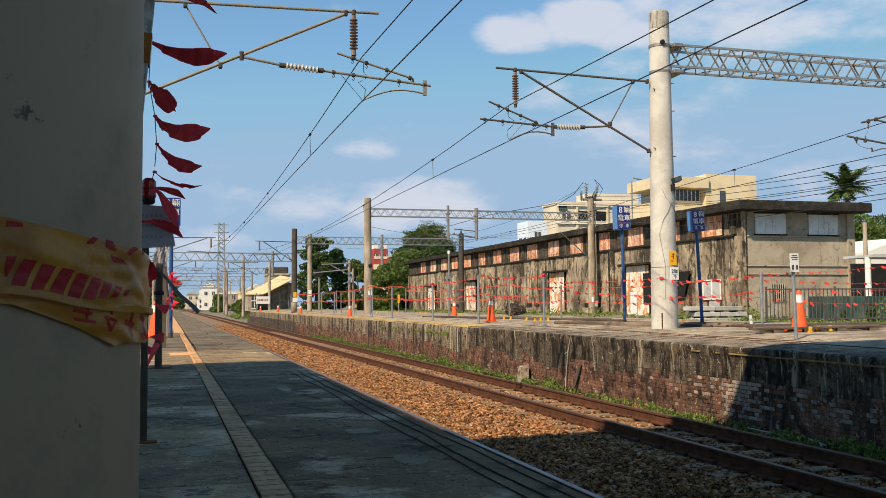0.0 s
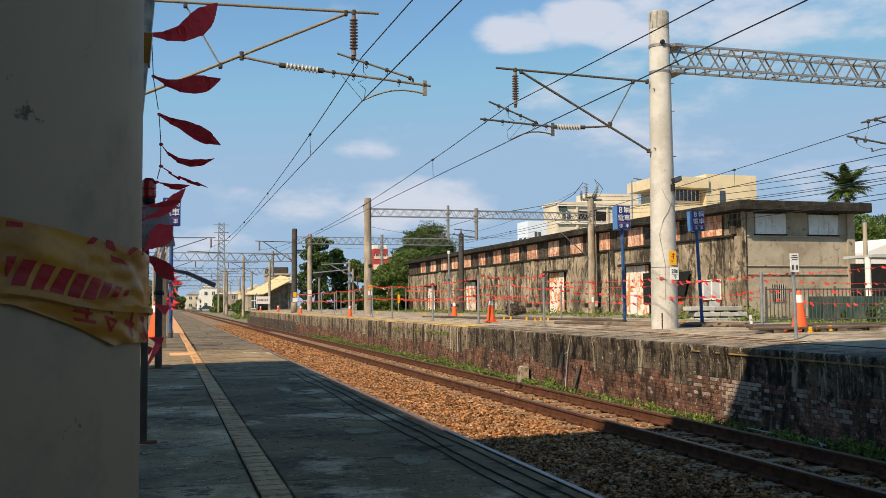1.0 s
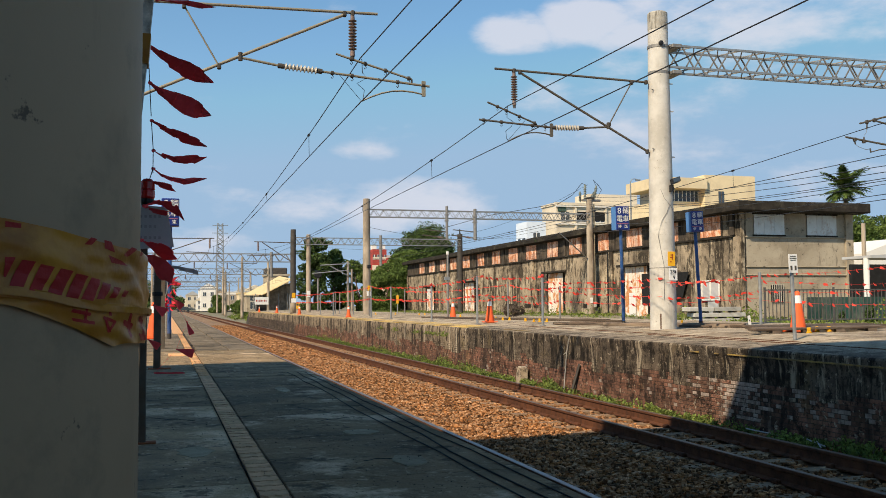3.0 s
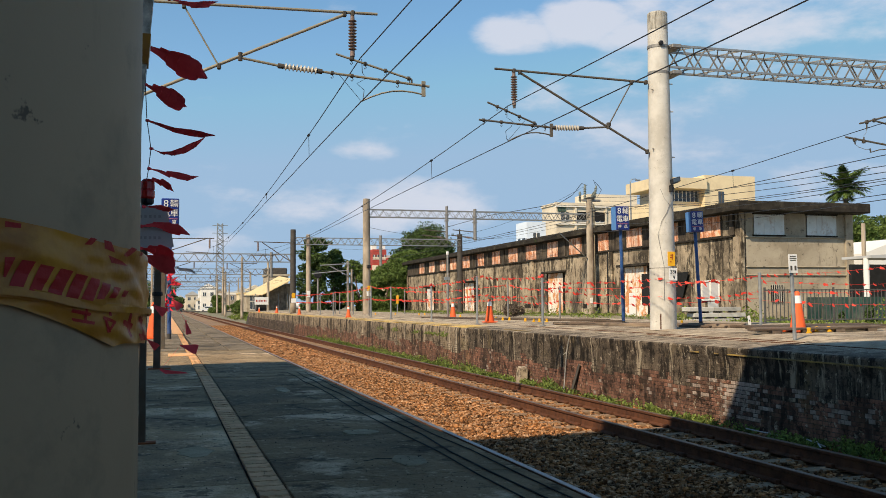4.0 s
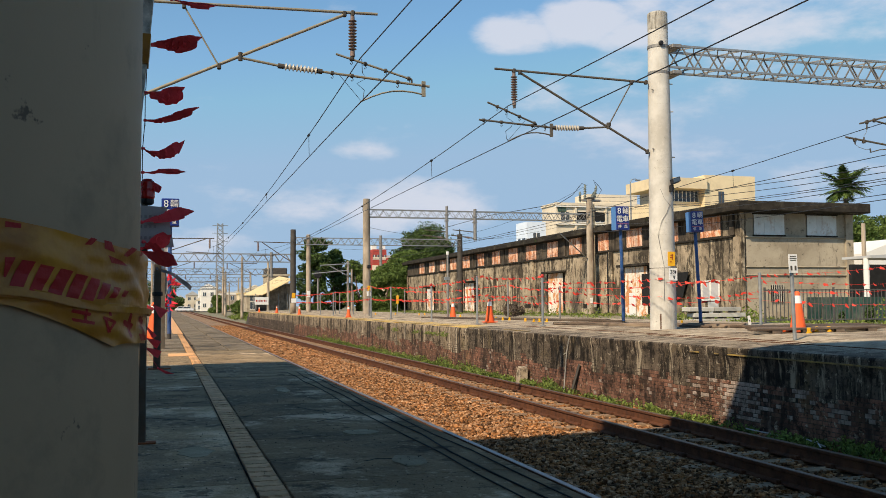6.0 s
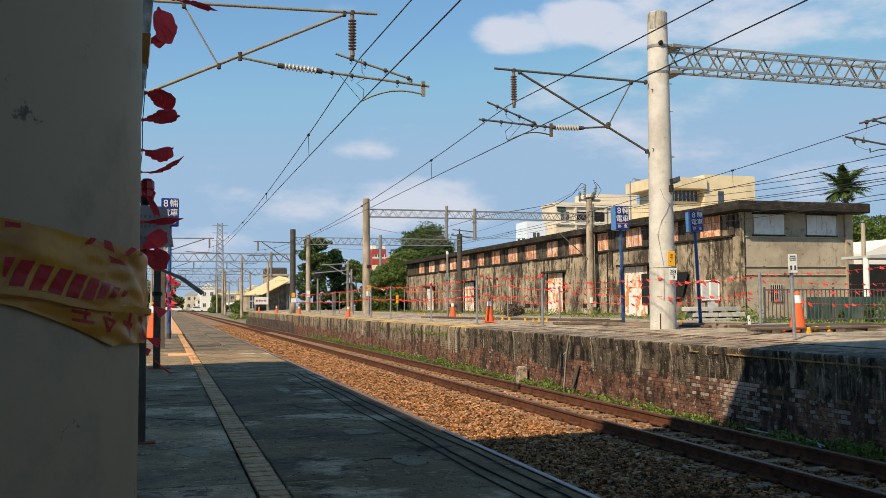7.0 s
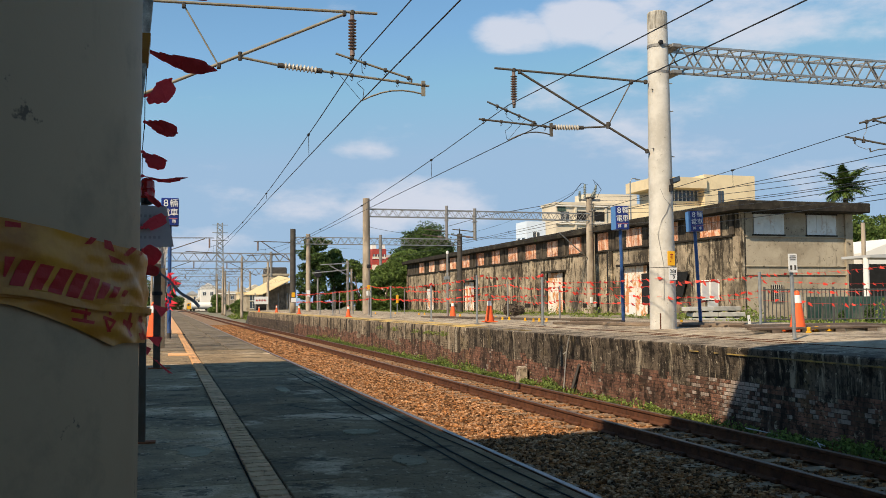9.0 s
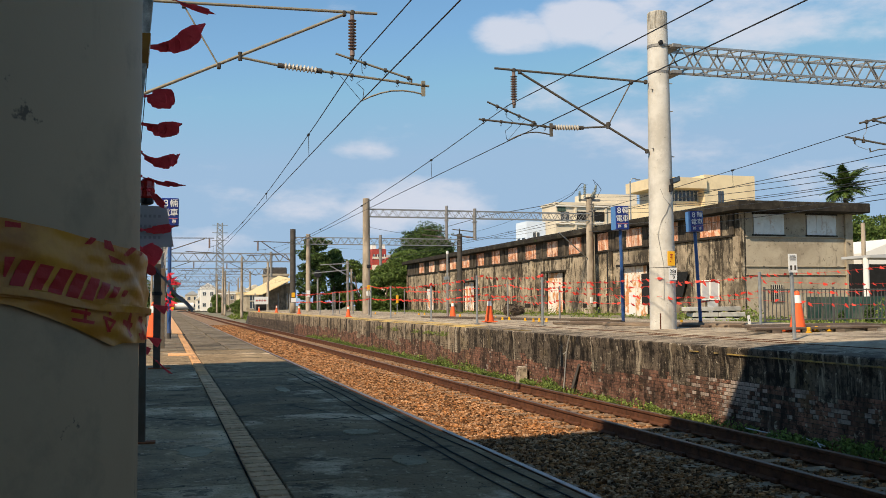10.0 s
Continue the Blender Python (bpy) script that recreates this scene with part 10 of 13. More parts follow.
    walk(f[1], sway(0, (0, 0, 0, 50, 0), (.25, 0, 0, 60, 11), (.5, 0, 0, 50, 0), (.75, 0, 0, 47, 22), (1, 0, 0, 59, 11), (1.25, 0, 0, 64, 1), (1.5, 0, 0, 55, 0), (1.75, 0, 0, 61, -22), (2, 0, 0, 50, 0), (2.25, 0, 0, 53, 0), (2.5, 0, 0, 55, 14), (2.75, 0, 0, 59, 27), (3, 0, 0, 57, 0), (3.25, 0, 0, 60, 14), (3.5, 0, 0, 63, 0), (3.75, 0, 0, 50, 14), (4, 0, 0, 55, 0), (4.25, 0, 0, 59, -27), (4.5, 0, 0, 55, -27), (4.75, 0, 0, 65, -27), (5, 0, 0, 55, -14), (5.25, 0, 0, 53, 0), (5.5, 0, 0, 59, 1), (5.75, 0, 0, 49, -10), (6, 0, 0, 41, 9), (6.25, 0, 0, 53, 6), (6.5, 0, 0, 49, 30), (6.75, 0, 0, 36, 28), (7, 0, 0, 39, 34), (7.25, 0, 0, 51, 13), (7.5, 0, 0, 50, 41), (7.75, 0, 0, 55, 47), (8, 0, 0, 39, 27), (8.25, 0, 0, 33, 24), (8.5, 0, 0, 39, 24), (8.75, 0, 0, 45, 9), (9, 0, 0, 39, 24), (9.25, 0, 0, 55, 35), (9.5, 0, 0, 39, 22), (9.75, 0, 0, 0, 22), (10, 0, 0, 39, 24)))
    walk(f[2], sway(.002, (0, .041, 0, 50, 11), (.25, .046, -.011, 60, -14), (.5, .036, .001, 50, 14), (.75, .028, -.009, 47, 26), (1, .036, -.009, 59, 14), (1.25, .026, .011, 64, 14), (1.5, .026, .001, 55, 14), (1.75, .041, .02, 61, 11), (2, .035, 0, 50, 0), (2.25, .03, 0, 53, 0), (2.5, .021, -.01, 55, 12), (2.75, .028, -.009, 59, 27), (3, .026, .001, 57, 14), (3.25, .031, -.01, 60, 11), (3.5, .036, .001, 63, 14), (3.75, .036, -.009, 50, 14), (4, .028, .011, 55, 27), (4.25, .036, .021, 59, 14), (4.5, .026, .019, 55, -14), (4.75, .035, .02, 65, 0), (5, .03, .01, 55, 0), (5.25, .031, 0, 53, 11), (5.5, .026, .011, 59, 14), (5.75, .016, .011, 49, -10), (6, .016, .003, 41, 18), (6.25, .02, .01, 53, 37), (6.5, .027, -.008, 49, 44), (6.75, .018, -.008, 36, 28), (7, .017, -.008, 39, 43), (7.25, .006, -.011, 51, 10), (7.5, .006, -.009, 50, 41), (7.75, .016, -.014, 55, 56), (8, -.002, .001, 39, 27), (8.25, -.002, .006, 33, 27), (8.5, .003, .002, 39, 28), (8.75, 0, .004, 45, 9), (9, .003, .002, 39, 28), (9.25, -.007, -.013, 55, 30), (9.5, .008, .002, 39, 29), (9.75, .004, .014, 0, 34), (10, .003, .002, 39, 28)))
    walk(f[3], sway(.004, (0, .086, -.009, 50, 14), (.25, .091, 0, 60, -11), (.5, .078, -.009, 50, 27), (.75, .056, -.019, 47, 14), (1, .07, -.02, 59, 0), (1.25, .058, .001, 64, 26), (1.5, .058, -.009, 55, 27), (1.75, .078, .011, 61, 27), (2, .078, .001, 50, 27), (2.25, .065, 0, 53, 0), (2.5, .048, -.009, 55, 26), (2.75, .06, -.02, 59, 37), (3, .056, -.009, 57, 14), (3.25, .071, -.02, 60, 11), (3.5, .077, -.007, 63, 45), (3.75, .078, -.019, 50, 27), (4, .07, 0, 55, 37), (4.25, .067, .013, 59, 45), (4.5, .066, .029, 55, -14), (4.75, .081, .02, 65, 11), (5, .068, .011, 55, 27), (5.25, .066, .001, 53, 14), (5.5, .056, .001, 59, 14), (5.75, .036, .011, 49, -10), (6, .038, .001, 41, 27), (6.25, .039, -.001, 53, 50), (6.5, .039, -.021, 49, 51), (6.75, .038, -.018, 36, 28), (7, .027, -.018, 39, 43), (7.25, .015, -.007, 51, 6), (7.5, .016, -.019, 50, 41), (7.75, .03, -.04, 55, 54), (8, .008, -.009, 39, 27), (8.25, .014, .009, 33, 34), (8.5, .008, .001, 39, 27), (8.75, .005, .004, 45, 9), (9, .008, .001, 39, 27), (9.25, .006, -.025, 55, 11), (9.5, .03, -.011, 39, 35), (9.75, .016, .006, 0, 40), (10, .008, .001, 39, 27)))
    walk(f[4], sway(.006, (0, .13, -.02, 50, 37), (.25, .136, .008, 60, -27), (.5, .11, -.02, 50, 37), (.75, .081, -.03, 47, 12), (1, .111, -.02, 59, -11), (1.25, .08, -.011, 64, 36), (1.5, .095, -.025, 55, 45), (1.75, .115, -.005, 61, 45), (2, .116, -.018, 50, 27), (2.25, .092, -.002, 53, -14), (2.5, .08, -.02, 55, 36), (2.75, .085, -.035, 59, 45), (3, .086, -.018, 57, 27), (3.25, .102, -.028, 60, 14), (3.5, .098, -.036, 63, 63), (3.75, .106, -.038, 50, 27), (4, .095, -.015, 55, 45), (4.25, .098, -.016, 59, 63), (4.5, .1, .04, 55, 0), (4.75, .125, .015, 65, 45), (5, .105, .005, 55, 45), (5.25, .09, -.01, 53, 0), (5.5, .08, -.001, 59, 35), (5.75, .05, .013, 49, 4), (6, .046, -.004, 41, 46), (6.25, .055, -.017, 53, 59), (6.5, .058, -.042, 49, 51), (6.75, .059, -.031, 36, 35), (7, .033, -.026, 39, 43), (7.25, .02, -.008, 51, 3), (7.5, .023, -.017, 50, 41), (7.75, .046, -.056, 55, 62), (8, .016, -.008, 39, 27), (8.25, .01, 0, 33, 36), (8.5, .016, -.008, 39, 27), (8.75, .011, -.002, 45, 10), (9, .016, -.008, 39, 27), (9.25, .01, -.021, 55, -1), (9.5, .042, -.018, 39, 40), (9.75, .022, -.008, 0, 40), (10, .016, -.008, 39, 27)))
    f = FLAGS["H"]
    walk(f[0], [(r[0], pose(r[1], 4.86, r[2])) for r in ((0, -.11, 1.08), (.25, -.11, 1.09), (.5, -.12, 1.1), (.75, -.11, 1.1), (1, -.11, 1.09), (1.25, -.11, 1.09), (1.5, -.11, 1.09), (1.75, -.11, 1.12), (2, -.11, 1.14), (2.25, -.11, 1.18), (2.5, -.1, 1.21), (2.75, -.1, 1.19), (3, -.1, 1.16), (3.25, -.11, 1.14), (3.5, -.11, 1.11), (3.75, -.11, 1.09), (4, -.11, 1.06), (4.25, -.11, 1.07), (4.5, -.11, 1.08), (4.75, -.11, 1.07), (5, -.11, 1.06), (5.25, -.11, 1.07), (5.5, -.11, 1.08), (5.75, -.11, 1.08), (6, -.11, 1.08), (6.25, -.11, 1.08), (6.5, -.11, 1.08), (6.75, -.11, 1.08), (7, -.11, 1.08), (7.25, -.11, 1.08), (7.5, -.11, 1.08), (7.75, -.11, 1.07), (8, -.11, 1.07), (8.25, -.11, 1.06), (8.5, -.11, 1.05), (8.75, -.11, 1.05), (9, -.11, 1.05), (9.25, -.11, 1.06), (9.5, -.11, 1.07), (9.75, -.11, 1.05), (10, -.11, 1.04))])
    walk(f[1], sway(0, (0, 0, 0, 40, 0), (.25, 0, 0, 61, 0), (.5, 0, 0, 55, 0), (.75, 0, 0, 50, -8), (1, 0, 0, 30, -23), (1.25, 0, 0, 56, -8), (1.5, 0, 0, 61, 0), (1.75, 0, 0, 59, 0), (2, 0, 0, 55, 8), (2.25, 0, 0, 43, 16), (2.5, 0, 0, 55, 1), (2.75, 0, 0, 64, 0), (3, 0, 0, 61, -18), (3.25, 0, 0, 60, 8), (3.5, 0, 0, 58, 0), (3.75, 0, 0, 37, -8), (4, 0, 0, 40, -8), (4.25, 0, 0, 56, 0), (4.5, 0, 0, 48, 0), (4.75, 0, 0, 57, 8), (5, 0, 0, 48, 0), (5.25, 0, 0, 4, -8), (5.5, 0, 0, 16, -8), (5.75, 0, 0, 32, -8), (6, 0, 0, 7, -16), (6.25, 0, 0, 57, -8), (6.5, 0, 0, 50, -16), (6.75, 0, 0, 64, 0), (7, 0, 0, 61, -1), (7.25, 0, 0, 40, 0), (7.5, 0, 0, 30, 0), (7.75, 0, 0, 41, 23), (8, 0, 0, 61, 61), (8.25, 0, 0, 67, 34), (8.5, 0, 0, 55, -2), (8.75, 0, 0, 57, -5), (9, 0, 0, 16, -27), (9.25, 0, 0, 0, -25), (9.5, 0, 0, 30, -18), (9.75, 0, 0, 41, -2), (10, 0, 0, 48, -3)))
    walk(f[2], sway(.002, (0, .043, .002, 40, 18), (.25, .036, 0, 61, 0), (.5, .046, 0, 55, 0), (.75, .047, .009, 50, -16), (1, .057, .018, 30, -34), (1.25, .046, .009, 56, -8), (1.5, .056, .001, 61, 8), (1.75, .066, .001, 59, 8), (2, .066, -.01, 55, 0), (2.25, .066, -.019, 43, 8), (2.5, .043, .003, 55, 19), (2.75, .047, .001, 64, 16), (3, .046, .021, 61, 8), (3.25, .046, -.01, 60, 0), (3.5, .056, .001, 58, 8), (3.75, .057, .011, 37, 16), (4, .056, .011, 40, 8), (4.25, .046, 0, 56, 0), (4.5, .056, 0, 48, 0), (4.75, .056, -.01, 57, 0), (5, .056, 0, 48, 0), (5.25, .066, .01, 4, 0), (5.5, .057, .009, 16, -16), (5.75, .056, .009, 32, -8), (6, .057, .009, 7, -16), (6.25, .046, .009, 57, -8), (6.5, .046, .009, 50, -8), (6.75, .036, -.001, 64, -8), (7, .036, 0, 61, -8), (7.25, .026, 0, 40, 0), (7.5, .036, -.001, 30, -8), (7.75, .015, .003, 41, 27), (8, .006, -.006, 61, 61), (8.25, .02, .005, 67, 39), (8.5, .026, -.001, 55, -2), (8.75, .016, -.001, 57, -8), (9, .015, .007, 16, -27), (9.25, .009, -.001, 0, -24), (9.5, .013, -.002, 30, -18), (9.75, .026, -.001, 41, -2), (10, .026, -.002, 48, -3)))
    walk(f[3], sway(.004, (0, .089, -.01, 40, 23), (.25, .076, 0, 61, 0), (.5, .086, 0, 55, 8), (.75, .095, .017, 50, -27), (1, .107, .057, 30, -45), (1.25, .096, .019, 56, -8), (1.5, .126, -.009, 61, 8), (1.75, .136, -.009, 59, 8), (2, .136, -.01, 55, 0), (2.25, .126, -.029, 43, 8), (2.5, .085, -.007, 55, 27), (2.75, .097, -.008, 64, 34), (3, .097, .012, 61, 34), (3.25, .096, -.009, 60, 8), (3.5, .117, -.009, 58, 16), (3.75, .117, .002, 37, 34), (4, .107, .001, 40, 16), (4.25, .106, 0, 56, 0), (4.5, .116, 0, 48, 0), (4.75, .121, -.01, 57, -7), (5, .106, 0, 48, 0), (5.25, .136, .011, 4, 8), (5.5, .119, .02, 16, -23), (5.75, .117, .019, 32, -16), (6, .117, .029, 7, -16), (6.25, .096, .019, 57, -8), (6.5, .096, .021, 50, 8), (6.75, .087, -.001, 64, -16), (7, .076, 0, 61, -8), (7.25, .066, 0, 40, 0), (7.5, .089, 0, 30, -23), (7.75, .035, -.007, 41, 27), (8, .006, -.016, 61, 61), (8.25, .036, -.008, 67, 43), (8.5, .046, -.001, 55, -2), (8.75, .036, -.001, 57, -8), (9, .036, .011, 16, -29), (9.25, .029, .009, 0, -24), (9.5, .033, .008, 30, -18), (9.75, .051, -.001, 41, -2), (10, .056, 0, 48, -8)))
    walk(f[4], sway(.006, (0, .135, -.025, 40, 45), (.25, .112, 0, 61, 0), (.5, .132, -.009, 55, 8), (.75, .14, .045, 50, -27), (1, .151, .099, 30, -51), (1.25, .142, .029, 56, -8), (1.5, .185, -.018, 61, 16), (1.75, .215, -.018, 59, 16), (2, .202, -.01, 55, 0), (2.25, .182, -.039, 43, 8), (2.5, .12, -.019, 55, 51), (2.75, .145, -.035, 64, 45), (3, .147, -.005, 61, 56), (3.25, .142, -.019, 60, 8), (3.5, .17, -.025, 58, 27), (3.75, .165, -.025, 37, 45), (4, .16, -.005, 40, 27), (4.25, .152, .001, 56, 8), (4.5, .182, -.001, 48, -8), (4.75, .185, -.012, 57, -16), (5, .162, .001, 48, 8), (5.25, .202, 0, 4, 0), (5.5, .18, .045, 16, -27), (5.75, .166, .035, 32, -18), (6, .172, .049, 7, -8), (6.25, .152, .03, 57, 7), (6.5, .152, .02, 50, 7), (6.75, .128, .01, 64, -23), (7, .122, .009, 61, -8), (7.25, .102, 0, 40, 0), (7.5, .128, .019, 30, -23), (7.75, .051, -.022, 41, 29), (8, .012, -.021, 61, 61), (8.25, .038, -.021, 67, 48), (8.5, .072, .002, 55, -6), (8.75, .063, .005, 57, -11), (9, .051, .022, 16, -29), (9.25, .039, .017, 0, -25), (9.5, .046, .014, 30, -20), (9.75, .072, .002, 41, -6), (10, .083, .004, 48, -12)))
    f = FLAGS["I"]
    walk(f[0], [(r[0], pose(r[1], 4.84, r[2])) for r in ((0, -.1, .91), (.25, -.11, .92), (.5, -.11, .92), (.75, -.11, .93), (1, -.1, .94), (1.25, -.11, .94), (1.5, -.11, .95), (1.75, -.11, .97), (2, -.11, .98), (2.25, -.11, .99), (2.5, -.11, 1), (2.75, -.11, 1), (3, -.11, .99), (3.25, -.11, .98), (3.5, -.11, .97), (3.75, -.11, .96), (4, -.11, .95), (4.25, -.11, .97), (4.5, -.11, .98), (4.75, -.11, .98), (5, -.11, .98), (5.25, -.11, .96), (5.5, -.11, .95), (5.75, -.11, .95), (6, -.11, .95), (6.25, -.11, .95), (6.5, -.11, .95), (6.75, -.11, .95), (7, -.11, .95), (7.25, -.11, .95), (7.5, -.11, .95), (7.75, -.11, .9), (8, -.11, .85), (8.25, -.11, .89), (8.5, -.1, .94), (8.75, -.1, .94), (9, -.1, .94), (9.25, -.1, .95), (9.5, -.1, .96), (9.75, -.11, .95), (10, -.11, .95))])
    walk(f[1], sway(0, (0, 0, 0, 59, 72), (.25, 0, 0, 41, 27), (.5, 0, 0, 35, -45), (.75, 0, 0, 0, -31), (1, 0, 0, 30, -37), (1.25, 0, 0, 60, -22), (1.5, 0, 0, 72, 0), (1.75, 0, 0, 69, 11), (2, 0, 0, 75, -11), (2.25, 0, 0, 77, 0), (2.5, 0, 0, 72, 9), (2.75, 0, 0, 69, 9), (3, 0, 0, 61, 31), (3.25, 0, 0, 69, 9), (3.5, 0, 0, 58, 22), (3.75, 0, 0, 64, 11), (4, 0, 0, 56, 11), (4.25, 0, 0, 61, 22), (4.5, 0, 0, 66, 11), (4.75, 0, 0, 40, 22), (5, 0, 0, 40, -13), (5.25, 0, 0, 54, -12), (5.5, 0, 0, 44, -22), (5.75, 0, 0, 51, -37), (6, 0, 0, 57, -13), (6.25, 0, 0, 50, -31), (6.5, 0, 0, 39, -30), (6.75, 0, 0, 50, -11), (7, 0, 0, 48, -24), (7.25, 0, 0, 37, -16), (7.5, 0, 0, 23, 40), (7.75, 0, 0, 37, 48), (8, 0, 0, 69, 66), (8.25, 0, 0, 54, -8), (8.5, 0, 0, 56, -47), (8.75, 0, 0, 48, -42), (9, 0, 0, 40, 40), (9.25, 0, 0, 46, 48), (9.5, 0, 0, 35, 36), (9.75, 0, 0, 21, 21), (10, 0, 0, 14, 32)))
    walk(f[2], sway(.002, (0, .011, -.021, 59, 73), (.25, .007, -.012, 41, 25), (.5, .026, .027, 35, -37), (.75, .038, .028, 0, -45), (1, .021, .021, 30, -39), (1.25, .037, .009, 60, -22), (1.5, .045, 0, 72, 0), (1.75, .04, -.01, 69, 9), (2, .045, .011, 75, 11), (2.25, .047, .001, 77, 22), (2.5, .049, -.009, 72, 31), (2.75, .057, -.009, 69, 22), (3, .039, -.019, 61, 31), (3.25, .037, -.009, 69, 22), (3.5, .037, -.019, 58, 22), (3.75, .056, -.007, 64, 37), (4, .037, .001, 56, 22), (4.25, .035, -.019, 61, 11), (4.5, .04, -.01, 66, 9), (4.75, .037, -.021, 40, -22), (5, .011, -.01, 40, -18), (5.25, .027, .008, 54, -22), (5.5, .037, .019, 44, -22), (5.75, .038, .018, 51, -45), (6, .027, .008, 57, -22), (6.25, .037, .019, 50, -22), (6.5, .027, .018, 39, -22), (6.75, .048, .008, 50, -45), (7, .025, .007, 48, -36), (7.25, .006, -.003, 37, -16), (7.5, .007, 0, 23, 40), (7.75, .005, -.012, 37, 48), (8, .009, -.017, 69, 68), (8.25, .005, .001, 54, -8), (8.5, -.002, .008, 56, -45), (8.75, .004, -.002, 48, -46), (9, .001, -.006, 40, 39), (9.25, .011, -.021, 46, 39), (9.5, .009, -.018, 35, 33), (9.75, .029, .002, 21, 47), (10, .009, -.009, 14, 32)))
    walk(f[3], sway(.004, (0, .018, -.045, 59, 78), (.25, .017, -.018, 41, 23), (.5, .056, .047, 35, -37), (.75, .077, .056, 0, -53), (1, .051, .051, 30, -39), (1.25, .077, .019, 60, -22), (1.5, .085, 0, 72, 0), (1.75, .085, -.019, 69, 11), (2, .095, 0, 75, 0), (2.25, .089, -.009, 77, 31), (2.5, .088, -.028, 72, 45), (2.75, .107, -.036, 69, 53), (3, .079, -.039, 61, 31), (3.25, .077, -.029, 69, 22), (3.5, .078, -.028, 58, 45), (3.75, .101, -.041, 64, 51), (4, .079, -.009, 56, 31), (4.25, .08, -.03, 61, 0), (4.5, .085, -.021, 66, -11), (4.75, .066, -.003, 40, -37), (5, .027, -.006, 40, -22), (5.25, .068, .019, 54, -45), (5.5, .079, .039, 44, -31), (5.75, .068, .048, 51, -45), (6, .059, .02, 57, -31), (6.25, .077, .039, 50, -22), (6.5, .057, .028, 39, -22), (6.75, .089, .037, 50, -68), (7, .049, .029, 48, -32), (7.25, .011, .002, 37, -16), (7.5, .007, -.005, 23, 40), (7.75, .003, -.019, 37, 43), (8, .019, -.027, 69, 68), (8.25, .005, -.004, 54, -8), (8.5, .008, .018, 56, -45), (8.75, .014, .003, 48, -48), (9, .011, -.006, 40, 39), (9.25, .03, -.038, 46, 34), (9.5, .029, -.028, 35, 33), (9.75, .048, -.019, 21, 57), (10, .019, -.019, 14, 32)))
    walk(f[4], sway(.006, (0, .017, -.061, 59, 78), (.25, .033, -.018, 41, 21), (.5, .088, .069, 35, -31), (.75, .103, .091, 0, -53), (1, .082, .082, 30, -39), (1.25, .11, .028, 60, -11), (1.5, .13, .002, 72, 11), (1.75, .12, -.028, 69, 11), (2, .143, .003, 75, 22), (2.25, .121, -.033, 77, 37), (2.5, .123, -.051, 72, 53), (2.75, .137, -.077, 69, 45), (3, .113, -.067, 61, 22), (3.25, .118, -.049, 69, 31), (3.5, .101, -.053, 58, 37), (3.75, .139, -.088, 64, 59), (4, .111, -.023, 56, 37), (4.25, .119, -.03, 61, 0), (4.5, .129, -.01, 66, 0), (4.75, .109, .018, 40, -59), (5, .034, .006, 40, -24), (5.25, .087, .047, 54, -45), (5.5, .122, .062, 44, -39), (5.75, .099, .078, 51, -59), (6, .092, .033, 57, -37), (6.25, .113, .047, 50, -22), (6.5, .074, .037, 39, -22), (6.75, .111, .092, 50, -72), (7, .075, .039, 48, -42), (7.25, .011, .003, 37, -16), (7.5, .013, -.011, 23, 40), (7.75, -.009, -.004, 37, 36), (8, .018, -.043, 69, 69), (8.25, .01, .001, 54, -8), (8.5, .026, .028, 56, -43), (8.75, .019, .015, 48, -48), (9, .013, -.011, 40, 40), (9.25, .049, -.046, 46, 34), (9.5, .049, -.037, 35, 33), (9.75, .062, -.042, 21, 73), (10, .028, -.018, 14, 32)))
    f = FLAGS["J"]
    walk(f[0], [(r[0], pose(r[1], 4.82, r[2])) for r in ((0, -.11, .87), (.25, -.11, .87), (.5, -.1, .88), (.75, -.1, .89), (1, -.1, .91), (1.25, -.1, .91), (1.5, -.1, .91), (1.75, -.11, .92), (2, -.11, .93), (2.25, -.11, .92), (2.5, -.1, .91), (2.75, -.1, .91), (3, -.11, .91), (3.25, -.11, .91), (3.5, -.11, .91), (3.75, -.11, .91), (4, -.11, .91), (4.25, -.11, .91), (4.5, -.11, .92), (4.75, -.11, .92), (5, -.11, .93), (5.25, -.11, .93), (5.5, -.11, .93), (5.75, -.11, .93), (6, -.11, .93), (6.25, -.11, .93), (6.5, -.11, .93), (6.75, -.11, .92), (7, -.11, .92), (7.25, -.11, .87), (7.5, -.11, .83), (7.75, -.11, .83), (8, -.11, .83), (8.25, -.11, .86), (8.5, -.1, .89), (8.75, -.1, .87), (9, -.1, .85), (9.25, -.1, .85), (9.5, -.1, .85), (9.75, -.1, .87), (10, -.1, .88))])
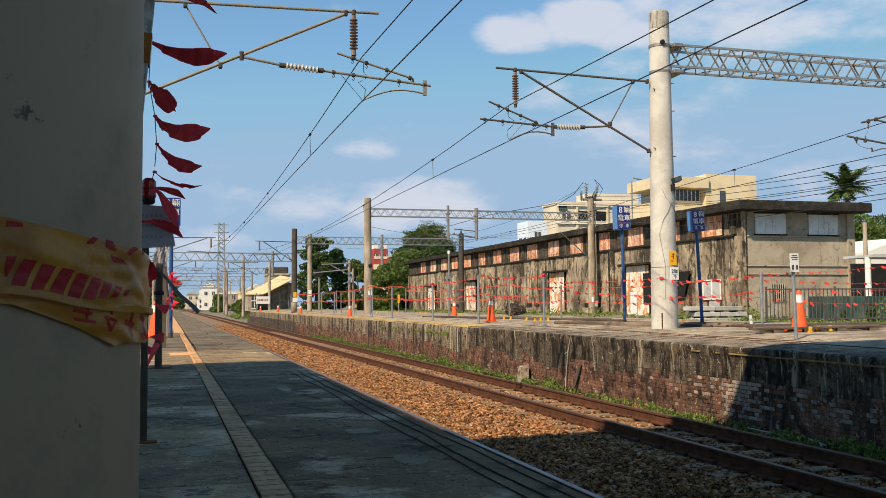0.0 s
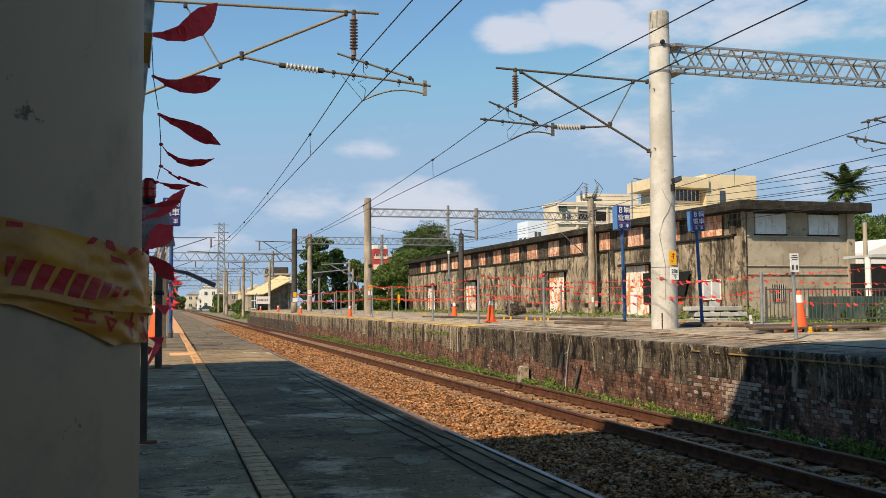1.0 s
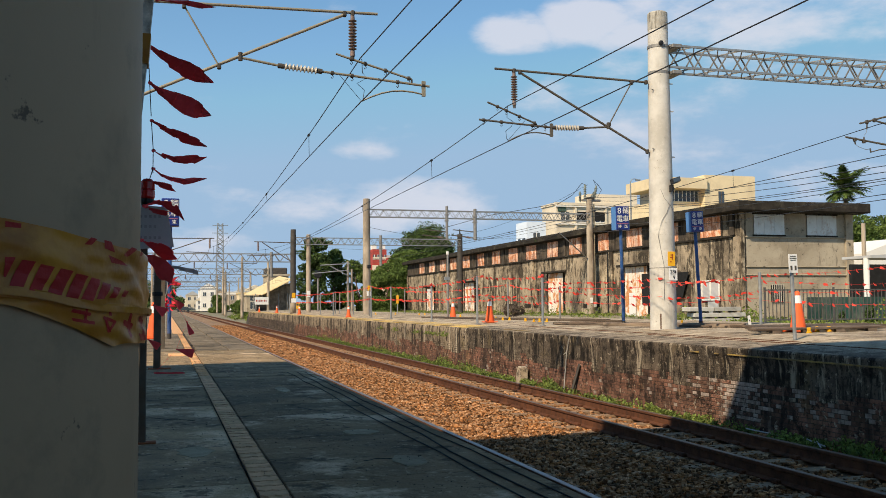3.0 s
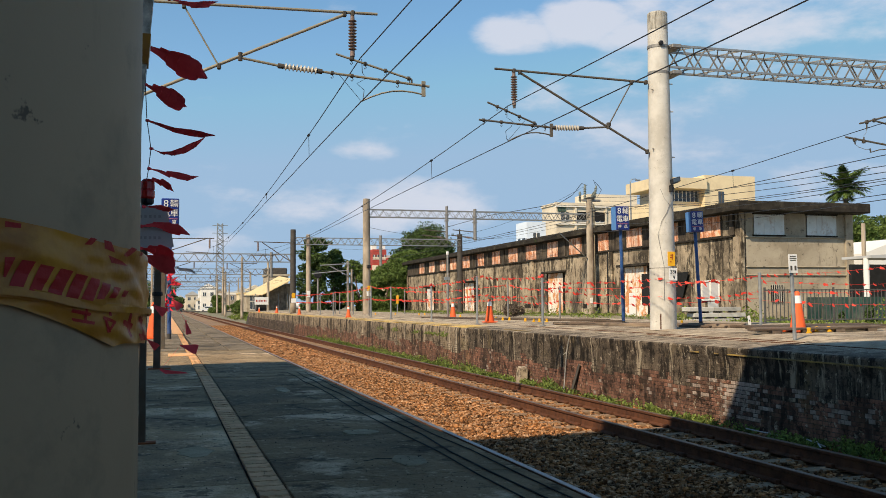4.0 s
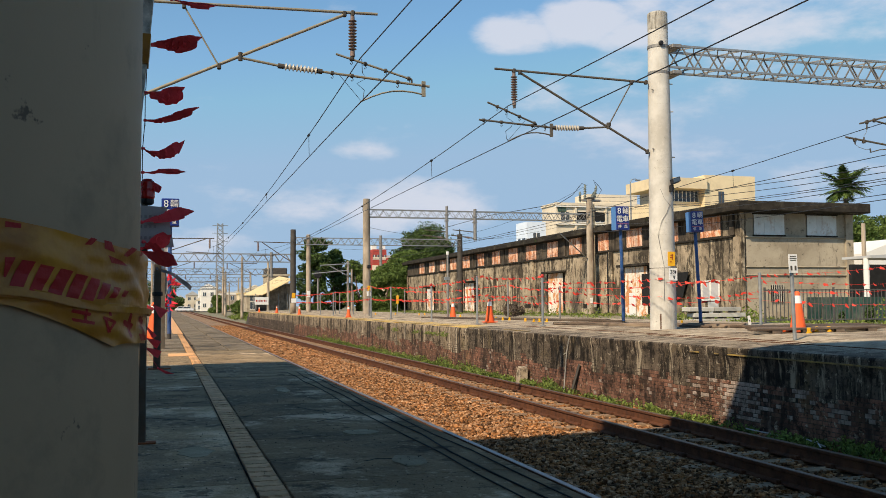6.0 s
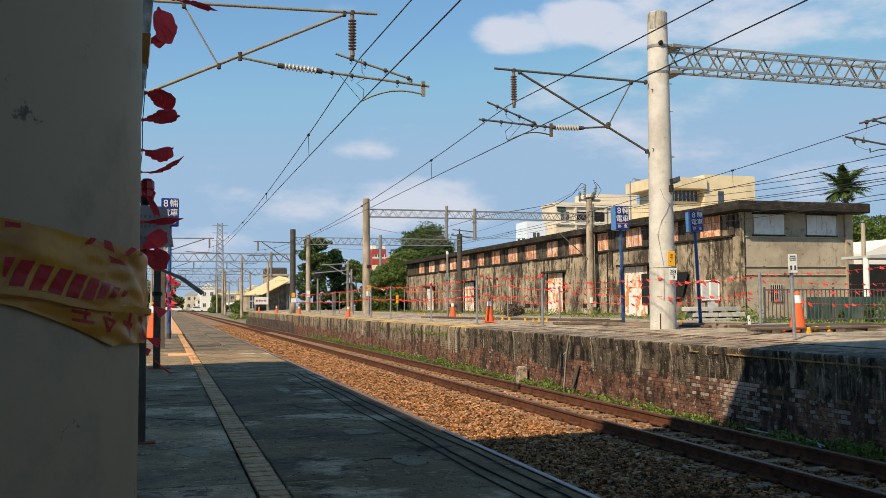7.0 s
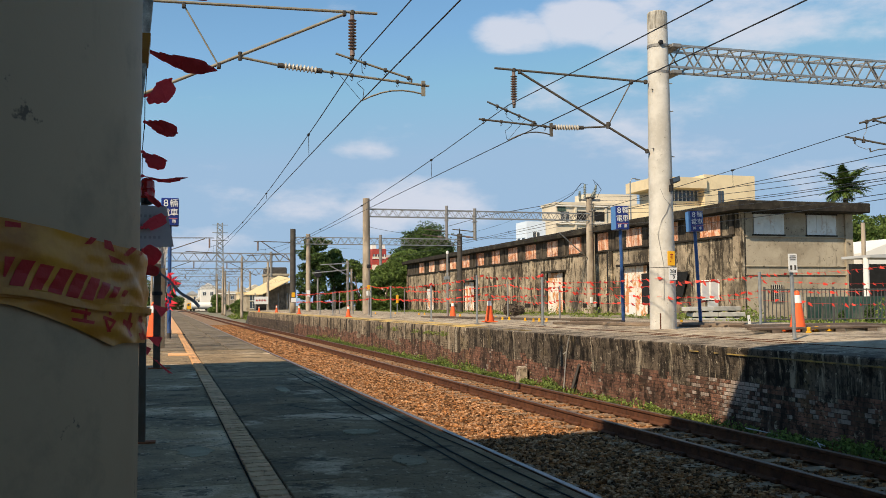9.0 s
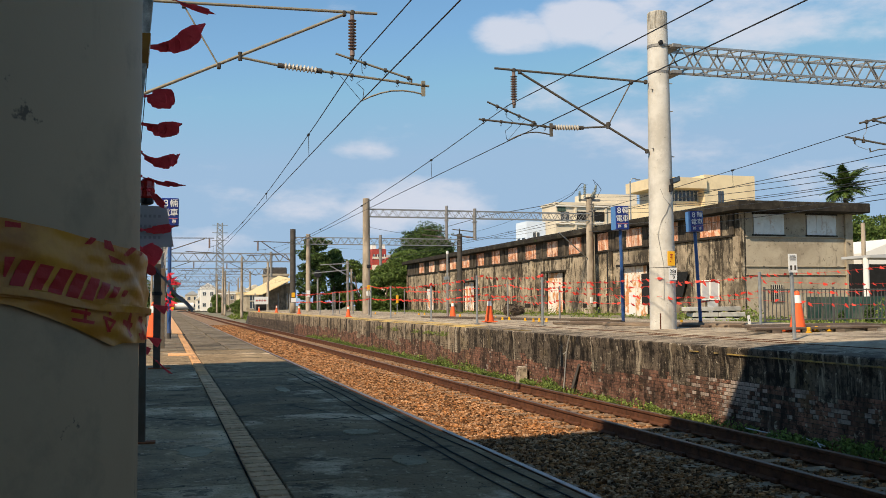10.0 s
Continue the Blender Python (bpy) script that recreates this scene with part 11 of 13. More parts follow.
    walk(f[1], sway(0, (0, 0, 0, 64, 76), (.25, 0, 0, 57, 66), (.5, 0, 0, 64, 39), (.75, 0, 0, 51, 27), (1, 0, 0, 55, 27), (1.25, 0, 0, 62, 45), (1.5, 0, 0, 52, 22), (1.75, 0, 0, 44, 11), (2, 0, 0, 55, -11), (2.25, 0, 0, 40, -22), (2.5, 0, 0, 41, 11), (2.75, 0, 0, 27, 37), (3, 0, 0, 51, 11), (3.25, 0, 0, 56, 0), (3.5, 0, 0, 40, 11), (3.75, 0, 0, 38, 11), (4, 0, 0, 52, 11), (4.25, 0, 0, 51, 11), (4.5, 0, 0, 55, 22), (4.75, 0, 0, 50, 22), (5, 0, 0, 52, 0), (5.25, 0, 0, 51, -11), (5.5, 0, 0, 49, 0), (5.75, 0, 0, 34, 11), (6, 0, 0, 58, 11), (6.25, 0, 0, 26, 0), (6.5, 0, 0, 20, 31), (6.75, 0, 0, 0, 13), (7, 0, 0, 37, 14), (7.25, 0, 0, 61, 16), (7.5, 0, 0, 69, 59), (7.75, 0, 0, 74, 45), (8, 0, 0, 72, 11), (8.25, 0, 0, 62, 16), (8.5, 0, 0, 64, 17), (8.75, 0, 0, 58, 18), (9, 0, 0, 67, 14), (9.25, 0, 0, 59, -11), (9.5, 0, 0, 67, 0), (9.75, 0, 0, 73, 46), (10, 0, 0, 69, 39)))
    walk(f[2], sway(.002, (0, .01, -.026, 64, 80), (.25, .02, -.021, 57, 80), (.5, .011, -.007, 64, 37), (.75, .026, -.007, 51, 37), (1, .036, -.017, 55, 37), (1.25, .026, -.027, 62, 37), (1.5, .036, -.007, 52, 37), (1.75, .046, -.009, 44, 11), (2, .046, .011, 55, 11), (2.25, .069, .021, 40, 45), (2.5, .036, -.007, 41, 37), (2.75, .029, -.019, 27, 45), (3, .046, -.007, 51, 37), (3.25, .038, .001, 56, 22), (3.5, .046, -.007, 40, 37), (3.75, .041, -.01, 38, 9), (4, .038, -.009, 52, 22), (4.25, .038, .001, 51, 22), (4.5, .038, -.019, 55, 22), (4.75, .036, -.019, 50, 11), (5, .046, .001, 52, 11), (5.25, .046, .011, 51, 11), (5.5, .045, 0, 49, 0), (5.75, .048, -.009, 34, 22), (6, .038, -.009, 58, 22), (6.25, .035, 0, 26, 0), (6.5, .028, -.019, 20, 22), (6.75, .017, -.001, 0, 19), (7, .028, .001, 37, 23), (7.25, .007, -.002, 61, 16), (7.5, 0, 0, 69, 59), (7.75, 0, 0, 74, 45), (8, -.004, .001, 72, 11), (8.25, -.009, -.022, 62, 5), (8.5, .002, -.001, 64, 17), (8.75, -.003, .004, 58, 18), (9, 0, 0, 67, 14), (9.25, -.004, -.001, 59, -11), (9.5, -.005, 0, 67, 0), (9.75, -.001, -.009, 73, 45), (10, -.003, -.002, 69, 39)))
    walk(f[3], sway(.004, (0, .018, -.046, 64, 86), (.25, .029, -.051, 57, 88), (.5, .027, -.016, 64, 39), (.75, .057, -.027, 51, 52), (1, .066, -.047, 55, 37), (1.25, .059, -.049, 62, 45), (1.5, .069, -.029, 52, 45), (1.75, .088, -.019, 44, 22), (2, .106, .003, 55, 37), (2.25, .119, -.038, 40, 68), (2.5, .067, -.036, 41, 53), (2.75, .059, -.049, 27, 45), (3, .09, -.04, 51, 59), (3.25, .076, -.007, 56, 37), (3.5, .089, -.029, 40, 45), (3.75, .088, -.019, 38, 22), (4, .086, -.017, 52, 37), (4.25, .078, -.019, 51, 22), (4.5, .086, -.027, 55, 37), (4.75, .066, -.031, 50, -11), (5, .088, -.009, 52, 22), (5.25, .09, 0, 51, 31), (5.5, .088, .001, 49, 22), (5.75, .086, -.029, 34, 11), (6, .078, -.019, 58, 22), (6.25, .066, .001, 26, 11), (6.5, .056, -.039, 20, 12), (6.75, .037, -.011, 0, 19), (7, .056, -.008, 37, 36), (7.25, .017, -.002, 61, 16), (7.5, 0, 0, 69, 59), (7.75, 0, 0, 74, 45), (8, -.004, -.004, 72, 11), (8.25, .006, -.027, 62, -4), (8.5, .007, -.007, 64, 15), (8.75, .002, .004, 58, 18), (9, 0, 0, 67, 14), (9.25, -.004, -.001, 59, -11), (9.5, -.005, 0, 67, 0), (9.75, .009, -.015, 73, 44), (10, -.003, -.007, 69, 39)))
    walk(f[4], sway(.006, (0, .016, -.071, 64, 86), (.25, .028, -.081, 57, 88), (.5, .039, -.027, 64, 46), (.75, .074, -.043, 51, 52), (1, .098, -.078, 55, 45), (1.25, .083, -.075, 62, 37), (1.5, .098, -.058, 52, 45), (1.75, .125, -.038, 44, 22), (2, .148, -.028, 55, 45), (2.25, .14, -.112, 40, 81), (2.5, .1, -.069, 41, 59), (2.75, .088, -.078, 27, 45), (3, .118, -.075, 51, 68), (3.25, .108, -.028, 56, 45), (3.5, .123, -.064, 40, 51), (3.75, .125, -.028, 38, 22), (4, .113, -.045, 52, 37), (4.25, .119, -.03, 51, 31), (4.5, .123, -.055, 55, 37), (4.75, .105, -.022, 50, -22), (5, .128, -.028, 52, 45), (5.25, .13, -.029, 51, 59), (5.5, .135, -.018, 49, 22), (5.75, .132, -.038, 34, 11), (6, .117, -.034, 58, 27), (6.25, .095, -.008, 26, 22), (6.5, .082, -.048, 20, 12), (6.75, .053, -.017, 0, 13), (7, .082, -.025, 37, 50), (7.25, .013, -.004, 61, 16), (7.5, 0, 0, 69, 59), (7.75, 0, 0, 74, 45), (8, -.008, .002, 72, 11), (8.25, .013, -.014, 62, -14), (8.5, .013, -.004, 64, 15), (8.75, .004, -.001, 58, 18), (9, 0, 0, 67, 14), (9.25, -.008, -.002, 59, -11), (9.5, -.009, 0, 67, 0), (9.75, .017, -.019, 73, 44), (10, .004, -.003, 69, 39)))
    f = FLAGS["K"]
    walk(f[0], [(r[0], pose(r[1], 4.8, r[2])) for r in ((0, -.07, 1.25), (.25, -.1, 1.22), (.5, -.12, 1.19), (.75, -.12, 1.17), (1, -.11, 1.14), (1.25, -.1, 1.18), (1.5, -.09, 1.22), (1.75, -.1, 1.04), (2, -.1, .87), (2.25, -.09, 1.01), (2.5, -.08, 1.15), (2.75, -.08, 1.15), (3, -.09, 1.15), (3.25, -.09, 1.15), (3.5, -.09, 1.15), (3.75, -.1, 1.15), (4, -.1, 1.15), (4.25, -.09, 1.19), (4.5, -.09, 1.22), (4.75, -.09, 1.21), (5, -.1, 1.21), (5.25, -.1, 1.04), (5.5, -.1, .87), (5.75, -.1, .92), (6, -.1, .98), (6.25, -.1, 1.04), (6.5, -.1, 1.09), (6.75, -.1, 1.15), (7, -.1, 1.21), (7.25, -.1, 1.17), (7.5, -.1, 1.13), (7.75, -.1, 1.17), (8, -.1, 1.21), (8.25, -.09, 1.21), (8.5, -.09, 1.21), (8.75, -.09, 1.21), (9, -.09, 1.21), (9.25, -.1, 1.21), (9.5, -.1, 1.22), (9.75, -.09, 1.22), (10, -.08, 1.23))])
    walk(f[1], sway(0, (0, 0, 0, 0, 45), (.25, 0, 0, 36, 37), (.5, 0, 0, 56, 0), (.75, 0, 0, 63, 0), (1, 0, 0, 64, -22), (1.25, 0, 0, 54, -11), (1.5, 0, 0, 60, 11), (1.75, 0, 0, 50, 0), (2, 0, 0, 39, 29), (2.25, 0, 0, 54, 10), (2.5, 0, 0, 71, 26), (2.75, 0, 0, 70, 9), (3, 0, 0, 70, 17), (3.25, 0, 0, 76, 11), (3.5, 0, 0, 74, 20), (3.75, 0, 0, 68, 22), (4, 0, 0, 71, 0), (4.25, 0, 0, 71, 0), (4.5, 0, 0, 67, 0), (4.75, 0, 0, 66, 11), (5, 0, 0, 64, 31), (5.25, 0, 0, 58, 22), (5.5, 0, 0, 56, 32), (5.75, 0, 0, 53, 23), (6, 0, 0, 49, 26), (6.25, 0, 0, 62, 28), (6.5, 0, 0, 49, 27), (6.75, 0, 0, 65, 39), (7, 0, 0, 56, 48), (7.25, 0, 0, 65, 37), (7.5, 0, 0, 64, 37), (7.75, 0, 0, 73, 18), (8, 0, 0, 71, 11), (8.25, 0, 0, 73, 26), (8.5, 0, 0, 64, 47), (8.75, 0, 0, 67, 41), (9, 0, 0, 64, 37), (9.25, 0, 0, 61, 17), (9.5, 0, 0, 64, 35), (9.75, 0, 0, 61, 21), (10, 0, 0, 56, 46)))
    walk(f[2], sway(.002, (0, .04, -.04, 0, 59), (.25, .037, -.027, 36, 37), (.5, .046, .001, 56, 11), (.75, .036, 0, 63, 0), (1, .036, .009, 64, -11), (1.25, .046, .011, 54, 11), (1.5, .048, -.009, 60, 22), (1.75, .036, .001, 50, 11), (2, .009, -.006, 39, 29), (2.25, .006, -.011, 54, 8), (2.5, .02, 0, 71, 31), (2.75, .019, .013, 70, 26), (3, .017, -.012, 70, 17), (3.25, .038, .001, 76, 22), (3.5, .016, -.009, 74, 12), (3.75, .036, -.009, 68, 11), (4, .026, 0, 71, 0), (4.25, .038, .001, 71, 22), (4.5, .036, .001, 67, 11), (4.75, .026, 0, 66, 11), (5, .026, -.008, 64, 35), (5.25, .037, -.007, 58, 53), (5.5, .017, -.018, 56, 13), (5.75, .017, -.011, 53, 19), (6, .027, -.007, 49, 38), (6.25, .019, -.011, 62, 28), (6.5, .029, -.009, 49, 45), (6.75, .027, -.017, 65, 53), (7, .018, -.017, 56, 53), (7.25, .027, -.017, 65, 53), (7.5, .01, -.004, 64, 33), (7.75, .024, .006, 73, 45), (8, .026, -.01, 71, 11), (8.25, .021, -.009, 73, 33), (8.5, .016, -.008, 64, 50), (8.75, .008, -.006, 67, 40), (9, .007, -.007, 64, 37), (9.25, .017, .003, 61, 17), (9.5, .017, -.007, 64, 37), (9.75, .007, -.012, 61, 15), (10, .017, -.017, 56, 51)))
    walk(f[3], sway(.004, (0, .07, -.09, 0, 59), (.25, .08, -.06, 36, 31), (.5, .096, -.009, 56, 11), (.75, .076, 0, 63, 0), (1, .086, .019, 64, -11), (1.25, .098, .001, 54, 22), (1.5, .098, -.029, 60, 22), (1.75, .068, -.009, 50, 22), (2, .026, -.009, 39, 34), (2.25, .016, -.011, 54, 8), (2.5, .04, -.01, 71, 31), (2.75, .047, .003, 70, 37), (3, .036, -.019, 70, 11), (3.25, .07, -.02, 76, 31), (3.5, .046, -.019, 74, 3), (3.75, .076, -.021, 68, -11), (4, .061, -.001, 71, 9), (4.25, .077, -.007, 71, 37), (4.5, .066, -.009, 67, 11), (4.75, .051, -.01, 66, 9), (5, .05, -.03, 64, 31), (5.25, .07, -.04, 58, 59), (5.5, .047, -.028, 56, 13), (5.75, .046, -.029, 53, 2), (6, .047, -.017, 49, 51), (6.25, .038, -.019, 62, 22), (6.5, .057, -.037, 49, 53), (6.75, .049, -.04, 65, 58), (7, .037, -.039, 56, 64), (7.25, .049, -.048, 65, 68), (7.5, .022, -.012, 64, 37), (7.75, .047, -.017, 73, 52), (8, .051, -.01, 71, 9), (8.25, .049, -.02, 73, 43), (8.5, .027, -.022, 64, 53), (8.75, .018, -.016, 67, 40), (9, .017, -.017, 64, 37), (9.25, .027, 0, 61, 19), (9.5, .027, -.017, 64, 37), (9.75, .026, -.019, 61, 11), (10, .03, -.029, 56, 46)))
    walk(f[4], sway(.006, (0, .102, -.145, 0, 72), (.25, .116, -.088, 36, 22), (.5, .136, -.018, 56, 22), (.75, .112, 0, 63, 0), (1, .123, .029, 64, -11), (1.25, .144, -.024, 54, 39), (1.5, .143, -.045, 60, 37), (1.75, .109, -.019, 50, 45), (2, .031, -.018, 39, 34), (2.25, .022, -.004, 54, 6), (2.5, .052, -.027, 71, 34), (2.75, .067, -.003, 70, 77), (3, .052, -.022, 70, -2), (3.25, .099, -.039, 76, 45), (3.5, .073, -.018, 74, 12), (3.75, .106, -.012, 68, -22), (4, .092, -.009, 71, 0), (4.25, .103, -.025, 71, 37), (4.5, .106, -.018, 67, 22), (4.75, .082, -.011, 66, 9), (5, .072, -.036, 64, 35), (5.25, .09, -.08, 58, 59), (5.5, .062, -.035, 56, 5), (5.75, .062, -.027, 53, -6), (6, .067, -.042, 49, 55), (6.25, .066, -.028, 62, 22), (6.5, .075, -.063, 49, 53), (6.75, .055, -.064, 65, 53), (7, .049, -.061, 56, 57), (7.25, .069, -.073, 65, 79), (7.5, .035, -.023, 64, 39), (7.75, .066, -.037, 73, 65), (8, .072, -.017, 71, 2), (8.25, .062, -.036, 73, 49), (8.5, .033, -.035, 64, 50), (8.75, .025, -.023, 67, 40), (9, .033, -.025, 64, 37), (9.25, .036, -.009, 61, 21), (9.5, .046, -.032, 64, 41), (9.75, .042, -.017, 61, 3), (10, .043, -.045, 56, 51)))
    f = FLAGS["L"]
    walk(f[0], [(r[0], pose(r[1], 10.5, r[2])) for r in ((0, -.11, .68), (.25, -.11, .68), (.5, -.11, .68), (.75, -.11, .68), (1, -.11, .68), (1.25, -.11, .68), (1.5, -.11, .68), (1.75, -.11, .68), (2, -.11, .68), (2.25, -.11, .68), (2.5, -.11, .68), (2.75, -.11, .68), (3, -.11, .68), (3.25, -.11, .68), (3.5, -.11, .68), (3.75, -.11, .68), (4, -.11, .68), (4.25, -.11, .68), (4.5, -.11, .68), (4.75, -.11, .68), (5, -.11, .68), (5.25, -.11, .68), (5.5, -.11, .68), (5.75, -.11, .68), (6, -.11, .68), (6.25, -.11, .68), (6.5, -.11, .68), (6.75, -.11, .68), (7, -.11, .68), (7.25, -.11, .68), (7.5, -.11, .68), (7.75, -.11, .68), (8, -.11, .68), (8.25, -.11, .68), (8.5, -.11, .68), (8.75, -.11, .68), (9, -.11, .68), (9.25, -.11, .68), (9.5, -.11, .68), (9.75, -.11, .68), (10, -.11, .68))])
    walk(f[1], sway(0, (0, 0, 0, 25, 25), (.25, 0, 0, 25, 27), (.5, 0, 0, 25, 27), (.75, 0, 0, 25, 28), (1, 0, 0, 25, 28), (1.25, 0, 0, 25, 30), (1.5, 0, 0, 25, 34), (1.75, 0, 0, 25, 36), (2, 0, 0, 25, 36), (2.25, 0, 0, 25, 36), (2.5, 0, 0, 25, 35), (2.75, 0, 0, 25, 35), (3, 0, 0, 25, 35), (3.25, 0, 0, 25, 35), (3.5, 0, 0, 25, 35), (3.75, 0, 0, 25, 35), (4, 0, 0, 25, 35), (4.25, 0, 0, 25, 35), (4.5, 0, 0, 25, 35), (4.75, 0, 0, 25, 35), (5, 0, 0, 25, 34), (5.25, 0, 0, 24, 38), (5.5, 0, 0, 22, 38), (5.75, 0, 0, 21, 38), (6, 0, 0, 20, 42), (6.25, 0, 0, 19, 42), (6.5, 0, 0, 17, 42), (6.75, 0, 0, 16, 45), (7, 0, 0, 14, 45), (7.25, 0, 0, 12, 45), (7.5, 0, 0, 10, 45), (7.75, 0, 0, 7, 51), (8, 0, 0, 0, 51), (8.25, 0, 0, 12, 48), (8.5, 0, 0, 17, 42), (8.75, 0, 0, 21, 39), (9, 0, 0, 25, 37), (9.25, 0, 0, 28, 35), (9.5, 0, 0, 30, 30), (9.75, 0, 0, 33, 28), (10, 0, 0, 35, 25)))
    f = FLAGS["M"]
    walk(f[0], [(r[0], pose(r[1], 10.5, r[2])) for r in ((0, -.15, .34), (.25, -.15, .34), (.5, -.15, .33), (.75, -.15, .33), (1, -.16, .33), (1.25, -.16, .32), (1.5, -.16, .32), (1.75, -.16, .32), (2, -.16, .31), (2.25, -.16, .32), (2.5, -.16, .32), (2.75, -.16, .32), (3, -.16, .32), (3.25, -.17, .32), (3.5, -.17, .32), (3.75, -.17, .32), (4, -.17, .32), (4.25, -.17, .32), (4.5, -.17, .32), (4.75, -.17, .33), (5, -.17, .33), (5.25, -.17, .33), (5.5, -.17, .33), (5.75, -.17, .33), (6, -.17, .33), (6.25, -.17, .33), (6.5, -.17, .33), (6.75, -.17, .33), (7, -.17, .33), (7.25, -.17, .34), (7.5, -.17, .34), (7.75, -.17, .34), (8, -.17, .34), (8.25, -.17, .34), (8.5, -.17, .34), (8.75, -.16, .34), (9, -.16, .34), (9.25, -.16, .34), (9.5, -.16, .34), (9.75, -.16, .34), (10, -.16, .34))])
    walk(f[1], sway(0, (0, 0, 0, 25, 4), (.25, 0, 0, 28, 9), (.5, 0, 0, 30, 9), (.75, 0, 0, 33, 15), (1, 0, 0, 35, 18), (1.25, 0, 0, 37, 15), (1.5, 0, 0, 39, 22), (1.75, 0, 0, 41, 27), (2, 0, 0, 43, 29), (2.25, 0, 0, 44, 34), (2.5, 0, 0, 45, 37), (2.75, 0, 0, 45, 37), (3, 0, 0, 46, 36), (3.25, 0, 0, 46, 32), (3.5, 0, 0, 47, 36), (3.75, 0, 0, 48, 36), (4, 0, 0, 48, 40), (4.25, 0, 0, 49, 40), (4.5, 0, 0, 49, 39), (4.75, 0, 0, 50, 45), (5, 0, 0, 50, 51), (5.25, 0, 0, 48, 45), (5.5, 0, 0, 46, 40), (5.75, 0, 0, 43, 36), (6, 0, 0, 41, 30), (6.25, 0, 0, 38, 27), (6.5, 0, 0, 35, 24), (6.75, 0, 0, 32, 22), (7, 0, 0, 29, 22), (7.25, 0, 0, 25, 20), (7.5, 0, 0, 20, 18), (7.75, 0, 0, 14, 17), (8, 0, 0, 0, 17), (8.25, 0, 0, 12, 17), (8.5, 0, 0, 17, 21), (8.75, 0, 0, 21, 23), (9, 0, 0, 25, 23), (9.25, 0, 0, 28, 23), (9.5, 0, 0, 30, 27), (9.75, 0, 0, 33, 29), (10, 0, 0, 35, 29)))
    f = FLAGS["N"]
    walk(f[0], [(r[0], pose(r[1] * 0.943, 9.9, 0.038 + r[2] * 0.943)) for r in ((0, -.2, 0), (.25, -.2, 0), (.5, -.2, 0), (.75, -.2, 0), (1, -.2, 0), (1.25, -.2, 0), (1.5, -.2, 0), (1.75, -.2, 0), (2, -.2, 0), (2.25, -.18, 0), (2.5, -.11, -.04), (2.75, -.1, -.03), (3, -.09, -.03), (3.25, -.07, -.02), (3.5, -.06, -.01), (3.75, -.05, -.01), (4, -.03, 0), (4.25, -.03, 0), (4.5, -.04, -.01), (4.75, -.04, -.01), (5, -.04, -.01), (5.25, -.04, -.02), (5.5, -.04, -.03), (5.75, -.04, -.02), (6, -.06, .02), (6.25, -.07, .06), (6.5, -.08, .09), (6.75, -.08, .09), (7, -.08, .09), (7.25, -.08, .09), (7.5, -.08, .09), (7.75, -.08, .09), (8, -.08, .09), (8.25, -.08, .09), (8.5, -.08, .09), (8.75, -.08, .09), (9, -.07, .09), (9.25, -.07, .09), (9.5, -.07, .09), (9.75, -.07, .09), (10, -.07, .09))])
    walk(f[1], sway(0, (0, 0, 0, 60, -66), (.25, 0, 0, 60, -66), (.5, 0, 0, 60, -66), (.75, 0, 0, 60, -66), (1, 0, 0, 60, -63), (1.25, 0, 0, 60, -63), (1.5, 0, 0, 60, -63), (1.75, 0, 0, 60, -63), (2, 0, 0, 60, -63), (2.25, 0, 0, 58, -50), (2.5, 0, 0, 46, 4), (2.75, 0, 0, 41, 8), (3, 0, 0, 37, 11), (3.25, 0, 0, 32, 15), (3.5, 0, 0, 26, 18), (3.75, 0, 0, 18, 18), (4, 0, 0, 0, 22), (4.25, 0, 0, 22, 23), (4.5, 0, 0, 32, 18), (4.75, 0, 0, 39, 15), (5, 0, 0, 46, 15), (5.25, 0, 0, 46, 13), (5.5, 0, 0, 46, 9), (5.75, 0, 0, 48, 15), (6, 0, 0, 58, 28), (6.25, 0, 0, 67, 36), (6.5, 0, 0, 73, 41), (6.75, 0, 0, 73, 41), (7, 0, 0, 73, 41), (7.25, 0, 0, 73, 41), (7.5, 0, 0, 73, 41), (7.75, 0, 0, 73, 41), (8, 0, 0, 73, 41), (8.25, 0, 0, 73, 41), (8.5, 0, 0, 73, 41), (8.75, 0, 0, 73, 41), (9, 0, 0, 73, 43), (9.25, 0, 0, 73, 43), (9.5, 0, 0, 73, 43), (9.75, 0, 0, 73, 43), (10, 0, 0, 73, 43)))
    f = FLAGS["O"]
    walk(f[0], [(r[0], pose(r[1], 10.5, r[2])) for r in ((0, -.3, .27), (.25, -.3, .27), (.5, -.3, .27), (.75, -.3, .27), (1, -.3, .27), (1.25, -.3, .27), (1.5, -.3, .27), (1.75, -.3, .27), (2, -.3, .27), (2.25, -.22, .25), (2.5, .1, .19), (2.75, .12, .2), (3, .13, .21), (3.25, .14, .22), (3.5, .15, .23), (3.75, .16, .24), (4, .17, .25), (4.25, .17, .23), (4.5, .17, .21), (4.75, .16, .2), (5, .16, .18), (5.25, .13, .18), (5.5, .11, .19), (5.75, .04, .2), (6, -.2, .24), (6.25, -.3, .26), (6.5, -.3, .26), (6.75, -.3, .26), (7, -.3, .26), (7.25, -.3, .26), (7.5, -.3, .26), (7.75, -.3, .26), (8, -.3, .26), (8.25, -.3, .26), (8.5, -.3, .27), (8.75, -.3, .27), (9, -.3, .27), (9.25, -.3, .27), (9.5, -.3, .27), (9.75, -.3, .27), (10, -.3, .27))])
